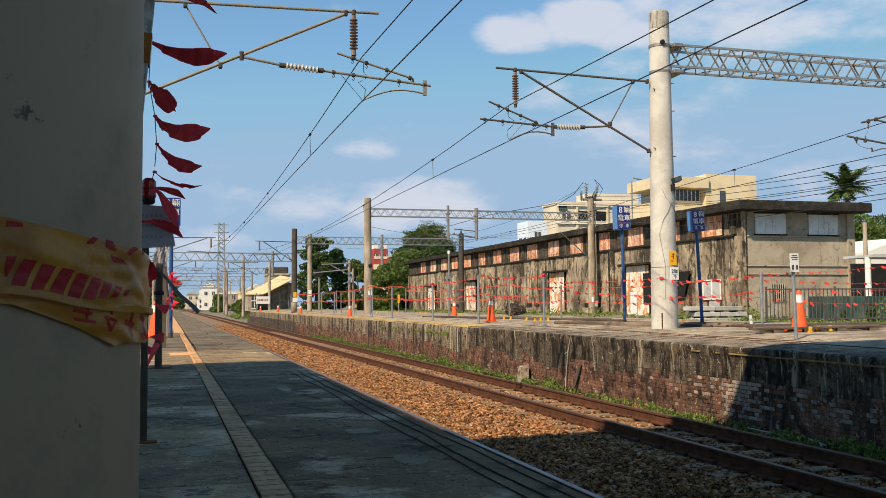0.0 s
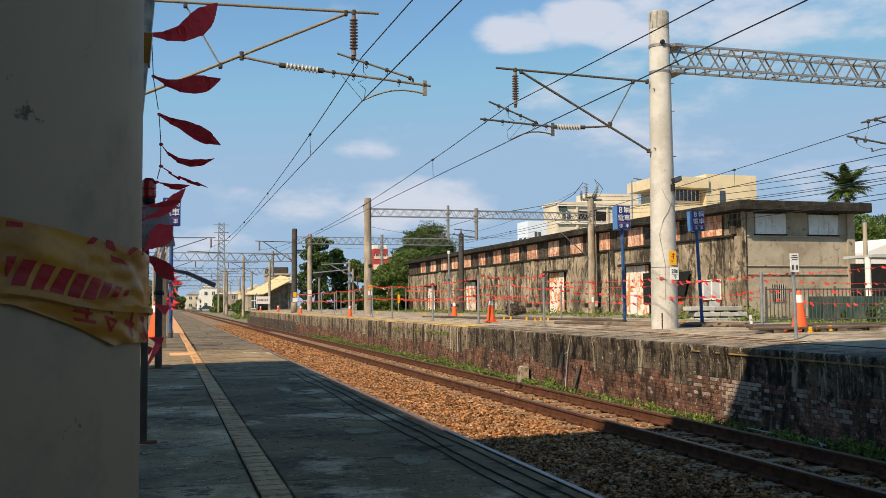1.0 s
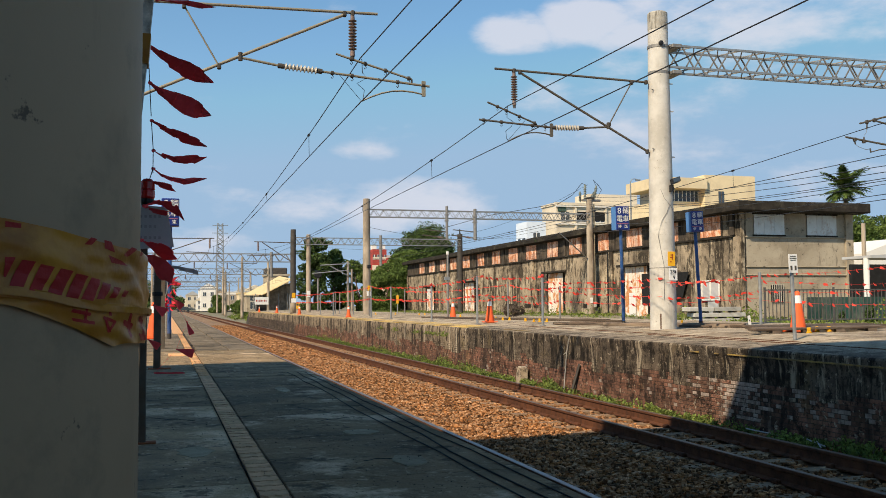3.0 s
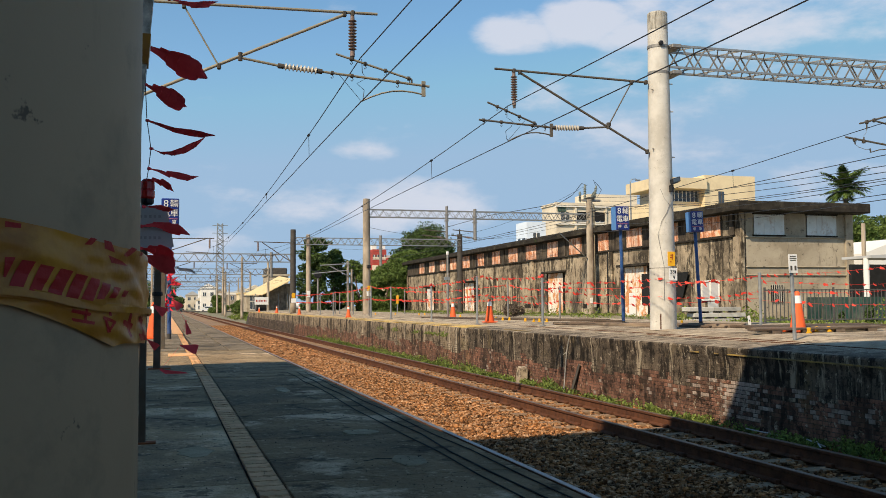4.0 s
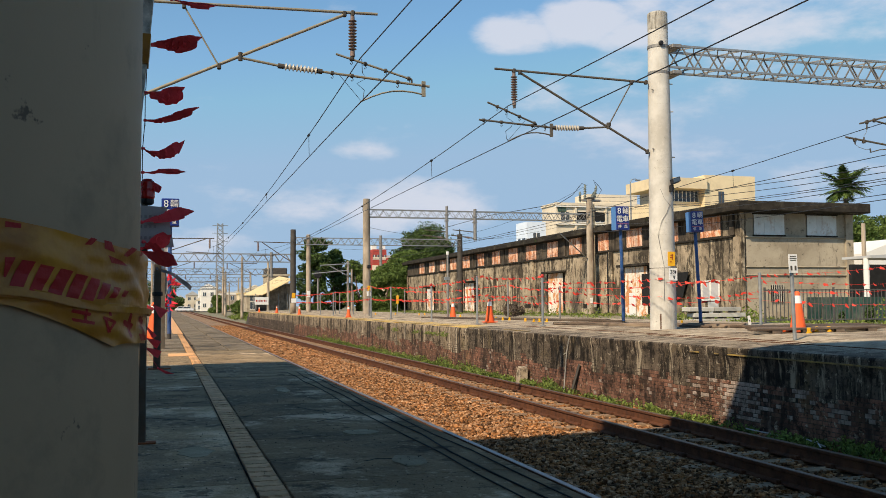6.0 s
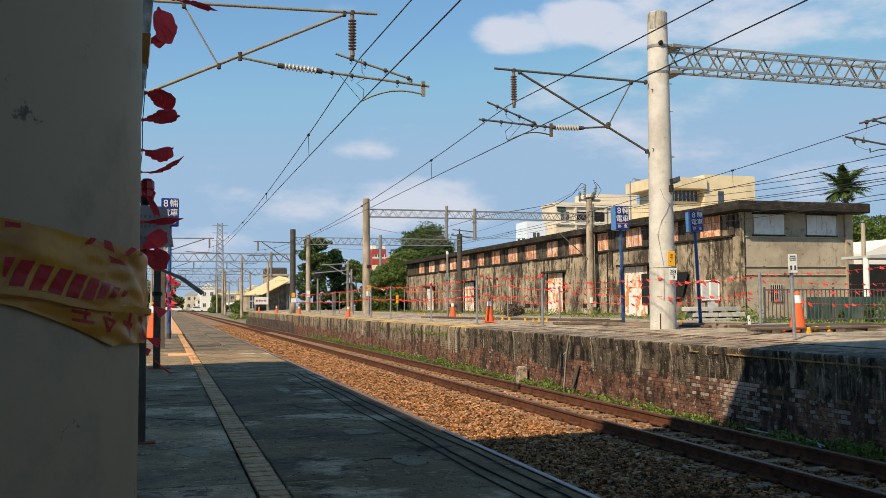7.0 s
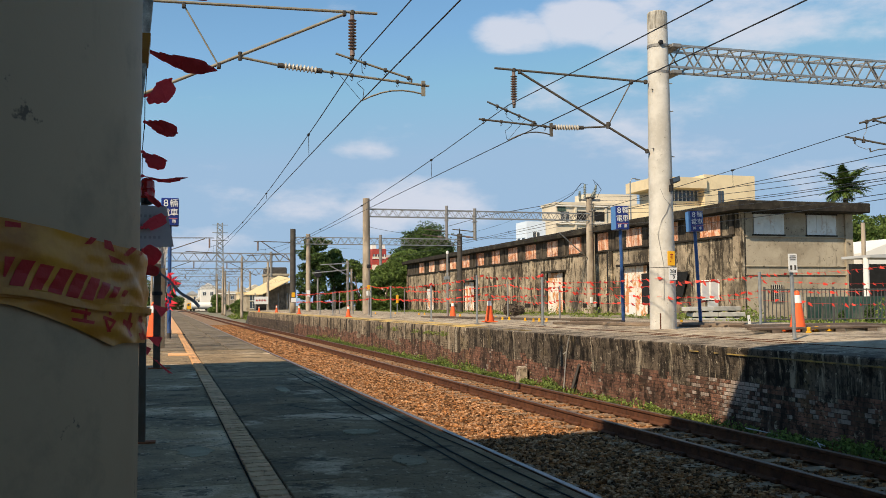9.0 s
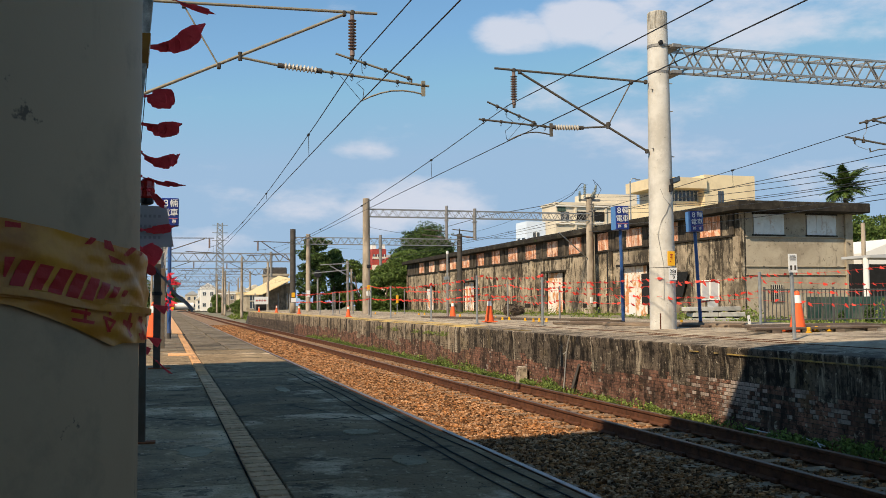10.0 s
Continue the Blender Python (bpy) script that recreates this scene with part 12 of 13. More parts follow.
    walk(f[1], sway(0, (0, 0, 0, 41, 27), (.25, 0, 0, 41, 27), (.5, 0, 0, 41, 27), (.75, 0, 0, 41, 27), (1, 0, 0, 41, 27), (1.25, 0, 0, 41, 27), (1.5, 0, 0, 41, 27), (1.75, 0, 0, 41, 27), (2, 0, 0, 41, 27), (2.25, 0, 0, 37, 23), (2.5, 0, 0, 13, 27), (2.75, 0, 0, 28, 20), (3, 0, 0, 25, 16), (3.25, 0, 0, 22, 16), (3.5, 0, 0, 18, 16), (3.75, 0, 0, 13, 15), (4, 0, 0, 0, 15), (4.25, 0, 0, 0, 11), (4.5, 0, 0, 0, 8), (4.75, 0, 0, 0, 7), (5, 0, 0, 0, 4), (5.25, 0, 0, 0, 11), (5.5, 0, 0, 0, 18), (5.75, 0, 0, 14, 25), (6, 0, 0, 36, 27), (6.25, 0, 0, 41, 27), (6.5, 0, 0, 41, 27), (6.75, 0, 0, 41, 27), (7, 0, 0, 41, 27), (7.25, 0, 0, 41, 27), (7.5, 0, 0, 41, 27), (7.75, 0, 0, 41, 27), (8, 0, 0, 41, 27), (8.25, 0, 0, 41, 27), (8.5, 0, 0, 41, 34), (8.75, 0, 0, 41, 27), (9, 0, 0, 41, 27), (9.25, 0, 0, 41, 27), (9.5, 0, 0, 41, 27), (9.75, 0, 0, 41, 27), (10, 0, 0, 41, 27)))
    f = FLAGS["Q"]
    walk(f[0], [(r[0], pose(r[1], 10.5, r[2])) for r in ((0, -.3, .45), (.25, -.3, .45), (.5, -.3, .45), (.75, -.3, .45), (1, -.3, .45), (1.25, -.3, .45), (1.5, -.3, .45), (1.75, -.3, .45), (2, -.3, .45), (2.25, -.19, .46), (2.5, .23, .5), (2.75, .23, .5), (3, .23, .5), (3.25, .22, .51), (3.5, .22, .51), (3.75, .22, .51), (4, .22, .51), (4.25, .21, .51), (4.5, .2, .51), (4.75, .18, .51), (5, .17, .51), (5.25, .17, .51), (5.5, .16, .51), (5.75, .1, .5), (6, -.18, .46), (6.25, -.3, .45), (6.5, -.3, .45), (6.75, -.3, .45), (7, -.3, .45), (7.25, -.3, .45), (7.5, -.3, .45), (7.75, -.3, .45), (8, -.3, .45), (8.25, -.3, .45), (8.5, -.3, .45), (8.75, -.3, .45), (9, -.3, .45), (9.25, -.3, .45), (9.5, -.3, .45), (9.75, -.3, .45), (10, -.3, .45))])
    walk(f[1], sway(0, (0, 0, 0, 37, 45), (.25, 0, 0, 37, 45), (.5, 0, 0, 37, 45), (.75, 0, 0, 37, 45), (1, 0, 0, 37, 45), (1.25, 0, 0, 37, 45), (1.5, 0, 0, 37, 45), (1.75, 0, 0, 37, 45), (2, 0, 0, 37, 45), (2.25, 0, 0, 35, 56), (2.5, 0, 0, 26, 61), (2.75, 0, 0, 26, 61), (3, 0, 0, 26, 68), (3.25, 0, 0, 26, 66), (3.5, 0, 0, 26, 70), (3.75, 0, 0, 26, 76), (4, 0, 0, 26, 76), (4.25, 0, 0, 22, 70), (4.5, 0, 0, 18, 61), (4.75, 0, 0, 13, 49), (5, 0, 0, 0, 38), (5.25, 0, 0, 15, 48), (5.5, 0, 0, 22, 54), (5.75, 0, 0, 27, 58), (6, 0, 0, 34, 54), (6.25, 0, 0, 37, 45), (6.5, 0, 0, 37, 45), (6.75, 0, 0, 37, 45), (7, 0, 0, 37, 45), (7.25, 0, 0, 37, 45), (7.5, 0, 0, 37, 45), (7.75, 0, 0, 37, 45), (8, 0, 0, 37, 45), (8.25, 0, 0, 37, 45), (8.5, 0, 0, 37, 45), (8.75, 0, 0, 37, 45), (9, 0, 0, 37, 45), (9.25, 0, 0, 37, 45), (9.5, 0, 0, 37, 45), (9.75, 0, 0, 37, 45), (10, 0, 0, 37, 45)))
    f = FLAGS["S"]
    walk(f[0], [(r[0], pose(r[1], 10.9, r[2])) for r in ((0, -.31, .68), (.25, -.31, .68), (.5, -.31, .68), (.75, -.31, .68), (1, -.31, .68), (1.25, -.31, .68), (1.5, -.31, .68), (1.75, -.31, .68), (2, -.31, .68), (2.25, -.23, .69), (2.5, .09, .73), (2.75, .1, .74), (3, .1, .74), (3.25, .1, .74), (3.5, .09, .74), (3.75, .09, .74), (4, .09, .74), (4.25, .08, .72), (4.5, .06, .69), (4.75, .05, .71), (5, .05, .76), (5.25, .05, .75), (5.5, .05, .75), (5.75, 0, .74), (6, -.22, .7), (6.25, -.31, .68), (6.5, -.31, .68), (6.75, -.31, .68), (7, -.31, .68), (7.25, -.31, .68), (7.5, -.31, .68), (7.75, -.31, .68), (8, -.31, .68), (8.25, -.31, .68), (8.5, -.31, .68), (8.75, -.31, .68), (9, -.31, .68), (9.25, -.31, .68), (9.5, -.31, .68), (9.75, -.31, .68), (10, -.31, .68))])
    walk(f[1], sway(0, (0, 0, 0, 31, 31), (.25, 0, 0, 31, 31), (.5, 0, 0, 31, 31), (.75, 0, 0, 31, 31), (1, 0, 0, 31, 31), (1.25, 0, 0, 31, 31), (1.5, 0, 0, 31, 31), (1.75, 0, 0, 31, 31), (2, 0, 0, 31, 31), (2.25, 0, 0, 31, 39), (2.5, 0, 0, 31, 49), (2.75, 0, 0, 31, 45), (3, 0, 0, 28, 45), (3.25, 0, 0, 24, 45), (3.5, 0, 0, 20, 45), (3.75, 0, 0, 14, 49), (4, 0, 0, 0, 49), (4.25, 0, 0, 20, 45), (4.5, 0, 0, 28, 34), (4.75, 0, 0, 31, 45), (5, 0, 0, 31, 61), (5.25, 0, 0, 31, 59), (5.5, 0, 0, 31, 59), (5.75, 0, 0, 31, 56), (6, 0, 0, 31, 45), (6.25, 0, 0, 31, 31), (6.5, 0, 0, 31, 31), (6.75, 0, 0, 31, 31), (7, 0, 0, 31, 31), (7.25, 0, 0, 31, 31), (7.5, 0, 0, 31, 31), (7.75, 0, 0, 31, 31), (8, 0, 0, 31, 31), (8.25, 0, 0, 31, 31), (8.5, 0, 0, 31, 31), (8.75, 0, 0, 31, 31), (9, 0, 0, 31, 31), (9.25, 0, 0, 31, 31), (9.5, 0, 0, 31, 31), (9.75, 0, 0, 31, 31), (10, 0, 0, 31, 31)))
    walk(STRING[0], path_of((0, -.1, 4.9, 2.23, 0, 85, 0), (.5, -.1, 4.9, 2.23, 0, 85, 0), (1, -.1, 4.9, 2.23, 0, 85, 0), (1.5, -.1, 4.9, 2.23, 0, 85, 0), (2, -.1, 4.9, 2.23, 0, 88, 0), (2.5, -.1, 4.9, 2.23, 0, 88, 0), (3, -.1, 4.9, 2.23, 0, 88, 0), (3.5, -.1, 4.9, 2.23, 0, 88, 0), (4, -.1, 4.9, 2.23, 0, 88, 0), (4.5, -.1, 4.9, 2.23, 0, 88, 0), (5, -.1, 4.9, 2.23, 0, 88, 0), (5.5, -.1, 4.9, 2.23, 0, 86, 0), (6, -.1, 4.9, 2.23, 0, 88, 0), (6.5, -.1, 4.9, 2.23, 0, 88, 0), (7, -.1, 4.9, 2.23, 0, 88, 0), (7.5, -.1, 4.9, 2.23, 0, 87, 0), (8, -.1, 4.9, 2.23, 0, 87, 0), (8.5, -.1, 4.9, 2.23, 0, 88, 0), (9, -.1, 4.9, 2.23, 0, 88, 0), (9.5, -.1, 4.9, 2.23, 0, 88, 0), (10, -.1, 4.9, 2.23, 0, 88, 0)))
    walk(STRING[1], path_of((0, -.08, 4.9, 1.98, 180, 87, 180), (.5, -.08, 4.9, 1.98, 0, 90, 0), (1, -.08, 4.9, 2.02, 0, 87, 0), (1.5, -.08, 4.9, 2, 0, 84, 0), (2, -.09, 4.9, 1.99, 0, 87, 0), (2.5, -.09, 4.9, 1.97, 0, 87, 0), (3, -.09, 4.9, 1.97, 0, 87, 0), (3.5, -.09, 4.9, 1.96, 0, 90, 0), (4, -.09, 4.9, 1.96, 180, 87, 180), (4.5, -.09, 4.9, 1.97, 180, 87, 180), (5, -.09, 4.9, 1.98, 180, 87, 180), (5.5, -.08, 4.9, 1.97, 180, 85, 180), (6, -.09, 4.9, 1.97, 180, 88, 180), (6.5, -.09, 4.9, 1.98, 180, 88, 180), (7, -.09, 4.9, 1.98, 180, 88, 180), (7.5, -.09, 4.9, 2.03, 180, 88, 180), (8, -.09, 4.9, 2.01, 180, 88, 180), (8.5, -.09, 4.9, 1.97, 180, 88, 180), (9, -.09, 4.9, 1.94, 180, 88, 180), (9.5, -.09, 4.9, 1.97, 180, 88, 180), (10, -.09, 4.9, 1.96, 180, 88, 180)))
    walk(STRING[2], path_of((0, -.09, 4.9, 1.78, 0, 80, 0), (.5, -.08, 4.9, 1.79, 0, 81, 0), (1, -.07, 4.9, 1.81, 0, 81, 0), (1.5, -.06, 4.9, 1.8, 0, 84, 0), (2, -.08, 4.9, 1.78, 0, 84, 0), (2.5, -.08, 4.9, 1.78, 0, 84, 0), (3, -.08, 4.9, 1.78, 0, 87, 0), (3.5, -.09, 4.9, 1.78, 0, 87, 0), (4, -.1, 4.9, 1.77, 0, 87, 0), (4.5, -.1, 4.9, 1.76, 0, 83, 0), (5, -.1, 4.9, 1.77, 0, 87, 0), (5.5, -.1, 4.9, 1.73, 0, 90, 0), (6, -.1, 4.9, 1.73, 0, 90, 0), (6.5, -.1, 4.9, 1.73, 0, 90, 0), (7, -.1, 4.9, 1.73, 180, 86, 180), (7.5, -.1, 4.9, 1.74, 0, 90, 0), (8, -.1, 4.9, 1.72, 180, 86, 180), (8.5, -.1, 4.9, 1.71, 180, 86, 180), (9, -.1, 4.9, 1.71, 0, 90, 0), (9.5, -.1, 4.9, 1.73, 180, 86, 180), (10, -.1, 4.9, 1.71, 180, 86, 180)))
    walk(STRING[3], path_of((0, -.06, 4.9, 1.61, 0, 86, 0), (.5, -.05, 4.9, 1.6, 0, 86, 0), (1, -.04, 4.9, 1.62, 0, 86, 0), (1.5, -.04, 4.9, 1.6, 0, 86, 0), (2, -.06, 4.9, 1.59, 0, 81, 0), (2.5, -.06, 4.9, 1.59, 0, 86, 0), (3, -.07, 4.9, 1.59, 0, 86, 0), (3.5, -.08, 4.9, 1.59, 0, 86, 0), (4, -.09, 4.9, 1.59, 0, 82, 0), (4.5, -.08, 4.9, 1.6, 0, 90, 0), (5, -.09, 4.9, 1.59, 0, 86, 0), (5.5, -.1, 4.9, 1.59, 180, 86, 180), (6, -.1, 4.9, 1.59, 180, 86, 180), (6.5, -.1, 4.9, 1.59, 180, 86, 180), (7, -.11, 4.9, 1.59, 0, 90, 0), (7.5, -.1, 4.9, 1.58, 180, 85, 180), (8, -.11, 4.9, 1.57, 0, 90, 0), (8.5, -.11, 4.9, 1.57, 180, 86, 180), (9, -.1, 4.9, 1.58, 180, 86, 180), (9.5, -.11, 4.9, 1.59, 0, 90, 0), (10, -.11, 4.9, 1.57, 180, 86, 180)))
    walk(STRING[4], path_of((0, -.05, 4.9, 1.47, 180, 86, 180), (.5, -.04, 4.9, 1.47, 0, 90, 0), (1, -.03, 4.9, 1.47, 0, 90, 0), (1.5, -.03, 4.9, 1.47, 180, 85, 180), (2, -.04, 4.9, 1.47, 0, 90, 0), (2.5, -.05, 4.9, 1.44, 180, 84, 180), (3, -.06, 4.9, 1.44, 0, 90, 0), (3.5, -.07, 4.9, 1.45, 0, 90, 0), (4, -.07, 4.9, 1.45, 180, 84, 180), (4.5, -.08, 4.9, 1.46, 180, 85, 180), (5, -.08, 4.9, 1.44, 180, 85, 180), (5.5, -.11, 4.9, 1.45, 0, 90, 0), (6, -.11, 4.9, 1.45, 0, 90, 0), (6.5, -.11, 4.9, 1.45, 0, 90, 0), (7, -.11, 4.9, 1.44, 180, 85, 180), (7.5, -.12, 4.9, 1.37, 0, 84, 0), (8, -.11, 4.9, 1.42, 0, 90, 0), (8.5, -.12, 4.9, 1.42, 0, 90, 0), (9, -.11, 4.9, 1.43, 0, 90, 0), (9.5, -.11, 4.9, 1.44, 0, 90, 0), (10, -.12, 4.9, 1.43, 0, 90, 0)))
    walk(STRING[5], path_of((0, -.06, 4.9, 1.33, 180, 76, 180), (.5, -.04, 4.9, 1.36, 180, 82, 180), (1, -.03, 4.9, 1.36, 180, 76, 180), (1.5, -.04, 4.9, 1.35, 180, 82, 180), (2, -.04, 4.9, 1.36, 180, 76, 180), (2.5, -.06, 4.9, 1.34, 180, 81, 180), (3, -.06, 4.9, 1.35, 180, 74, 180), (3.5, -.07, 4.9, 1.35, 180, 72, 180), (4, -.08, 4.9, 1.35, 180, 81, 180), (4.5, -.09, 4.9, 1.34, 180, 82, 180), (5, -.09, 4.9, 1.33, 180, 81, 180), (5.5, -.11, 4.9, 1.32, 0, 90, 0), (6, -.11, 4.9, 1.33, 0, 90, 0), (6.5, -.11, 4.9, 1.33, 180, 81, 180), (7, -.12, 4.9, 1.33, 0, 90, 0), (7.5, -.11, 4.9, 1.27, 180, 45, 180), (8, -.11, 4.9, 1.32, 0, 90, 0), (8.5, -.12, 4.9, 1.32, 0, 82, 0), (9, -.11, 4.9, 1.31, 0, 90, 0), (9.5, -.11, 4.9, 1.32, 0, 90, 0), (10, -.12, 4.9, 1.31, 0, 81, 0)))
    walk(STRING[6], path_of((0, -.2, 10.55, 0, 180, -70, 180), (.25, -.2, 10.55, 0, 180, -70, 180), (.5, -.2, 10.55, 0, 180, -70, 180), (.75, -.2, 10.55, 0, 180, -70, 180), (1, -.2, 10.55, 0, 180, -70, 180), (1.25, -.2, 10.55, 0, 180, -70, 180), (1.5, -.2, 10.55, 0, 180, -70, 180), (1.75, -.2, 10.55, 0, 180, -70, 180), (2, -.2, 10.55, 0, 180, -70, 180), (2.25, -.18, 10.55, -.01, 180, -81, 180), (2.5, -.11, 10.55, -.04, 0, -48, 0), (2.75, -.1, 10.55, -.04, 0, -47, 0), (3, -.09, 10.55, -.03, 0, -47, 0), (3.25, -.07, 10.55, -.02, 0, -49, 0), (3.5, -.06, 10.55, -.02, 0, -50, 0), (3.75, -.05, 10.55, -.01, 0, -50, 0), (4, -.03, 10.55, 0, 0, -51, 0), (4.25, -.03, 10.55, -.01, 0, -50, 0), (4.5, -.04, 10.55, -.01, 0, -46, 0), (4.75, -.04, 10.55, -.01, 0, -45, 0), (5, -.04, 10.55, -.02, 0, -45, 0), (5.25, -.04, 10.55, -.02, 0, -50, 0), (5.5, -.04, 10.55, -.03, 0, -56, 0), (5.75, -.04, 10.55, -.03, 0, -71, 0), (6, -.06, 10.55, .02, 180, -58, 180), (6.25, -.07, 10.55, .06, 180, -41, 180), (6.5, -.08, 10.55, .09, 180, -38, 180), (6.75, -.08, 10.55, .09, 180, -38, 180), (7, -.08, 10.55, .09, 180, -38, 180), (7.25, -.08, 10.55, .09, 180, -38, 180), (7.5, -.08, 10.55, .09, 180, -38, 180), (7.75, -.08, 10.55, .09, 180, -38, 180), (8, -.08, 10.55, .09, 180, -38, 180), (8.25, -.08, 10.55, .09, 180, -38, 180), (8.5, -.08, 10.55, .09, 180, -38, 180), (8.75, -.08, 10.55, .09, 180, -38, 180), (9, -.08, 10.55, .09, 180, -38, 180), (9.25, -.07, 10.55, .09, 180, -38, 180), (9.5, -.07, 10.55, .09, 180, -38, 180), (9.75, -.07, 10.55, .09, 180, -38, 180), (10, -.07, 10.55, .09, 180, -38, 180)))
    walk(STRING[7], path_of((0, -.3, 10.55, .27, 0, -90, 0), (.25, -.3, 10.55, .27, 0, -90, 0), (.5, -.3, 10.55, .27, 0, -90, 0), (.75, -.3, 10.55, .27, 0, -90, 0), (1, -.3, 10.55, .27, 0, -90, 0), (1.25, -.3, 10.55, .27, 0, -90, 0), (1.5, -.3, 10.55, .27, 0, -90, 0), (1.75, -.3, 10.55, .27, 0, -90, 0), (2, -.3, 10.55, .27, 0, -90, 0), (2.25, -.22, 10.55, .25, 0, -82, 0), (2.5, .1, 10.55, .19, 0, -67, 0), (2.75, .12, 10.55, .2, 0, -70, 0), (3, .13, 10.55, .21, 0, -71, 0), (3.25, .14, 10.55, .22, 0, -72, 0), (3.5, .15, 10.55, .23, 0, -76, 0), (3.75, .16, 10.55, .24, 0, -77, 0), (4, .17, 10.55, .25, 0, -79, 0), (4.25, .17, 10.55, .23, 0, -82, 0), (4.5, .17, 10.55, .21, 0, -84, 0), (4.75, .16, 10.55, .19, 0, -86, 0), (5, .16, 10.55, .18, 0, -88, 0), (5.25, .13, 10.55, .18, 0, -83, 0), (5.5, .11, 10.55, .19, 0, -81, 0), (5.75, .04, 10.55, .2, 0, -79, 0), (6, -.2, 10.55, .24, 0, -87, 0), (6.25, -.3, 10.55, .26, 0, -90, 0), (6.5, -.3, 10.55, .26, 0, -90, 0), (6.75, -.3, 10.55, .26, 0, -90, 0), (7, -.3, 10.55, .26, 0, -90, 0), (7.25, -.3, 10.55, .26, 0, -90, 0), (7.5, -.3, 10.55, .26, 0, -90, 0), (7.75, -.3, 10.55, .26, 0, -90, 0), (8, -.3, 10.55, .26, 0, -90, 0), (8.25, -.3, 10.55, .26, 0, -90, 0), (8.5, -.3, 10.55, .26, 0, -90, 0), (8.75, -.3, 10.55, .26, 0, -90, 0), (9, -.3, 10.55, .26, 0, -90, 0), (9.25, -.3, 10.55, .27, 0, -90, 0), (9.5, -.3, 10.55, .27, 0, -90, 0), (9.75, -.3, 10.55, .27, 0, -90, 0), (10, -.3, 10.55, .27, 0, -90, 0)))
    walk(STRING[8], path_of((0, -.3, 10.55, .45, 0, -90, 0), (.25, -.3, 10.55, .45, 0, -90, 0), (.5, -.3, 10.55, .45, 0, -90, 0), (.75, -.3, 10.55, .45, 0, -90, 0), (1, -.3, 10.55, .45, 0, -90, 0), (1.25, -.3, 10.55, .45, 0, -90, 0), (1.5, -.3, 10.55, .45, 0, -90, 0), (1.75, -.3, 10.55, .45, 0, -90, 0), (2, -.3, 10.55, .45, 0, -90, 0), (2.25, -.19, 10.55, .46, 180, -83, 180), (2.5, .23, 10.55, .5, 180, -59, 180), (2.75, .23, 10.55, .5, 180, -62, 180), (3, .23, 10.55, .5, 180, -62, 180), (3.25, .23, 10.55, .5, 180, -60, 180), (3.5, .22, 10.55, .51, 180, -61, 180), (3.75, .22, 10.55, .51, 180, -61, 180), (4, .22, 10.55, .51, 180, -61, 180), (4.25, .21, 10.55, .51, 180, -56, 180), (4.5, .2, 10.55, .51, 180, -52, 180), (4.75, .18, 10.55, .51, 180, -57, 180), (5, .17, 10.55, .51, 180, -63, 180), (5.25, .17, 10.55, .51, 180, -63, 180), (5.5, .16, 10.55, .51, 180, -64, 180), (5.75, .1, 10.55, .5, 180, -67, 180), (6, -.19, 10.55, .46, 180, -83, 180), (6.25, -.3, 10.55, .45, 0, -90, 0), (6.5, -.3, 10.55, .45, 0, -90, 0), (6.75, -.3, 10.55, .45, 0, -90, 0), (7, -.3, 10.55, .45, 0, -90, 0), (7.25, -.3, 10.55, .45, 0, -90, 0), (7.5, -.3, 10.55, .45, 0, -90, 0), (7.75, -.3, 10.55, .45, 0, -90, 0), (8, -.3, 10.55, .45, 0, -90, 0), (8.25, -.3, 10.55, .45, 0, -90, 0), (8.5, -.3, 10.55, .45, 0, -90, 0), (8.75, -.3, 10.55, .45, 0, -90, 0), (9, -.3, 10.55, .45, 0, -90, 0), (9.25, -.3, 10.55, .45, 0, -90, 0), (9.5, -.3, 10.55, .45, 0, -90, 0), (9.75, -.3, 10.55, .45, 0, -90, 0), (10, -.3, 10.55, .45, 0, -90, 0)))
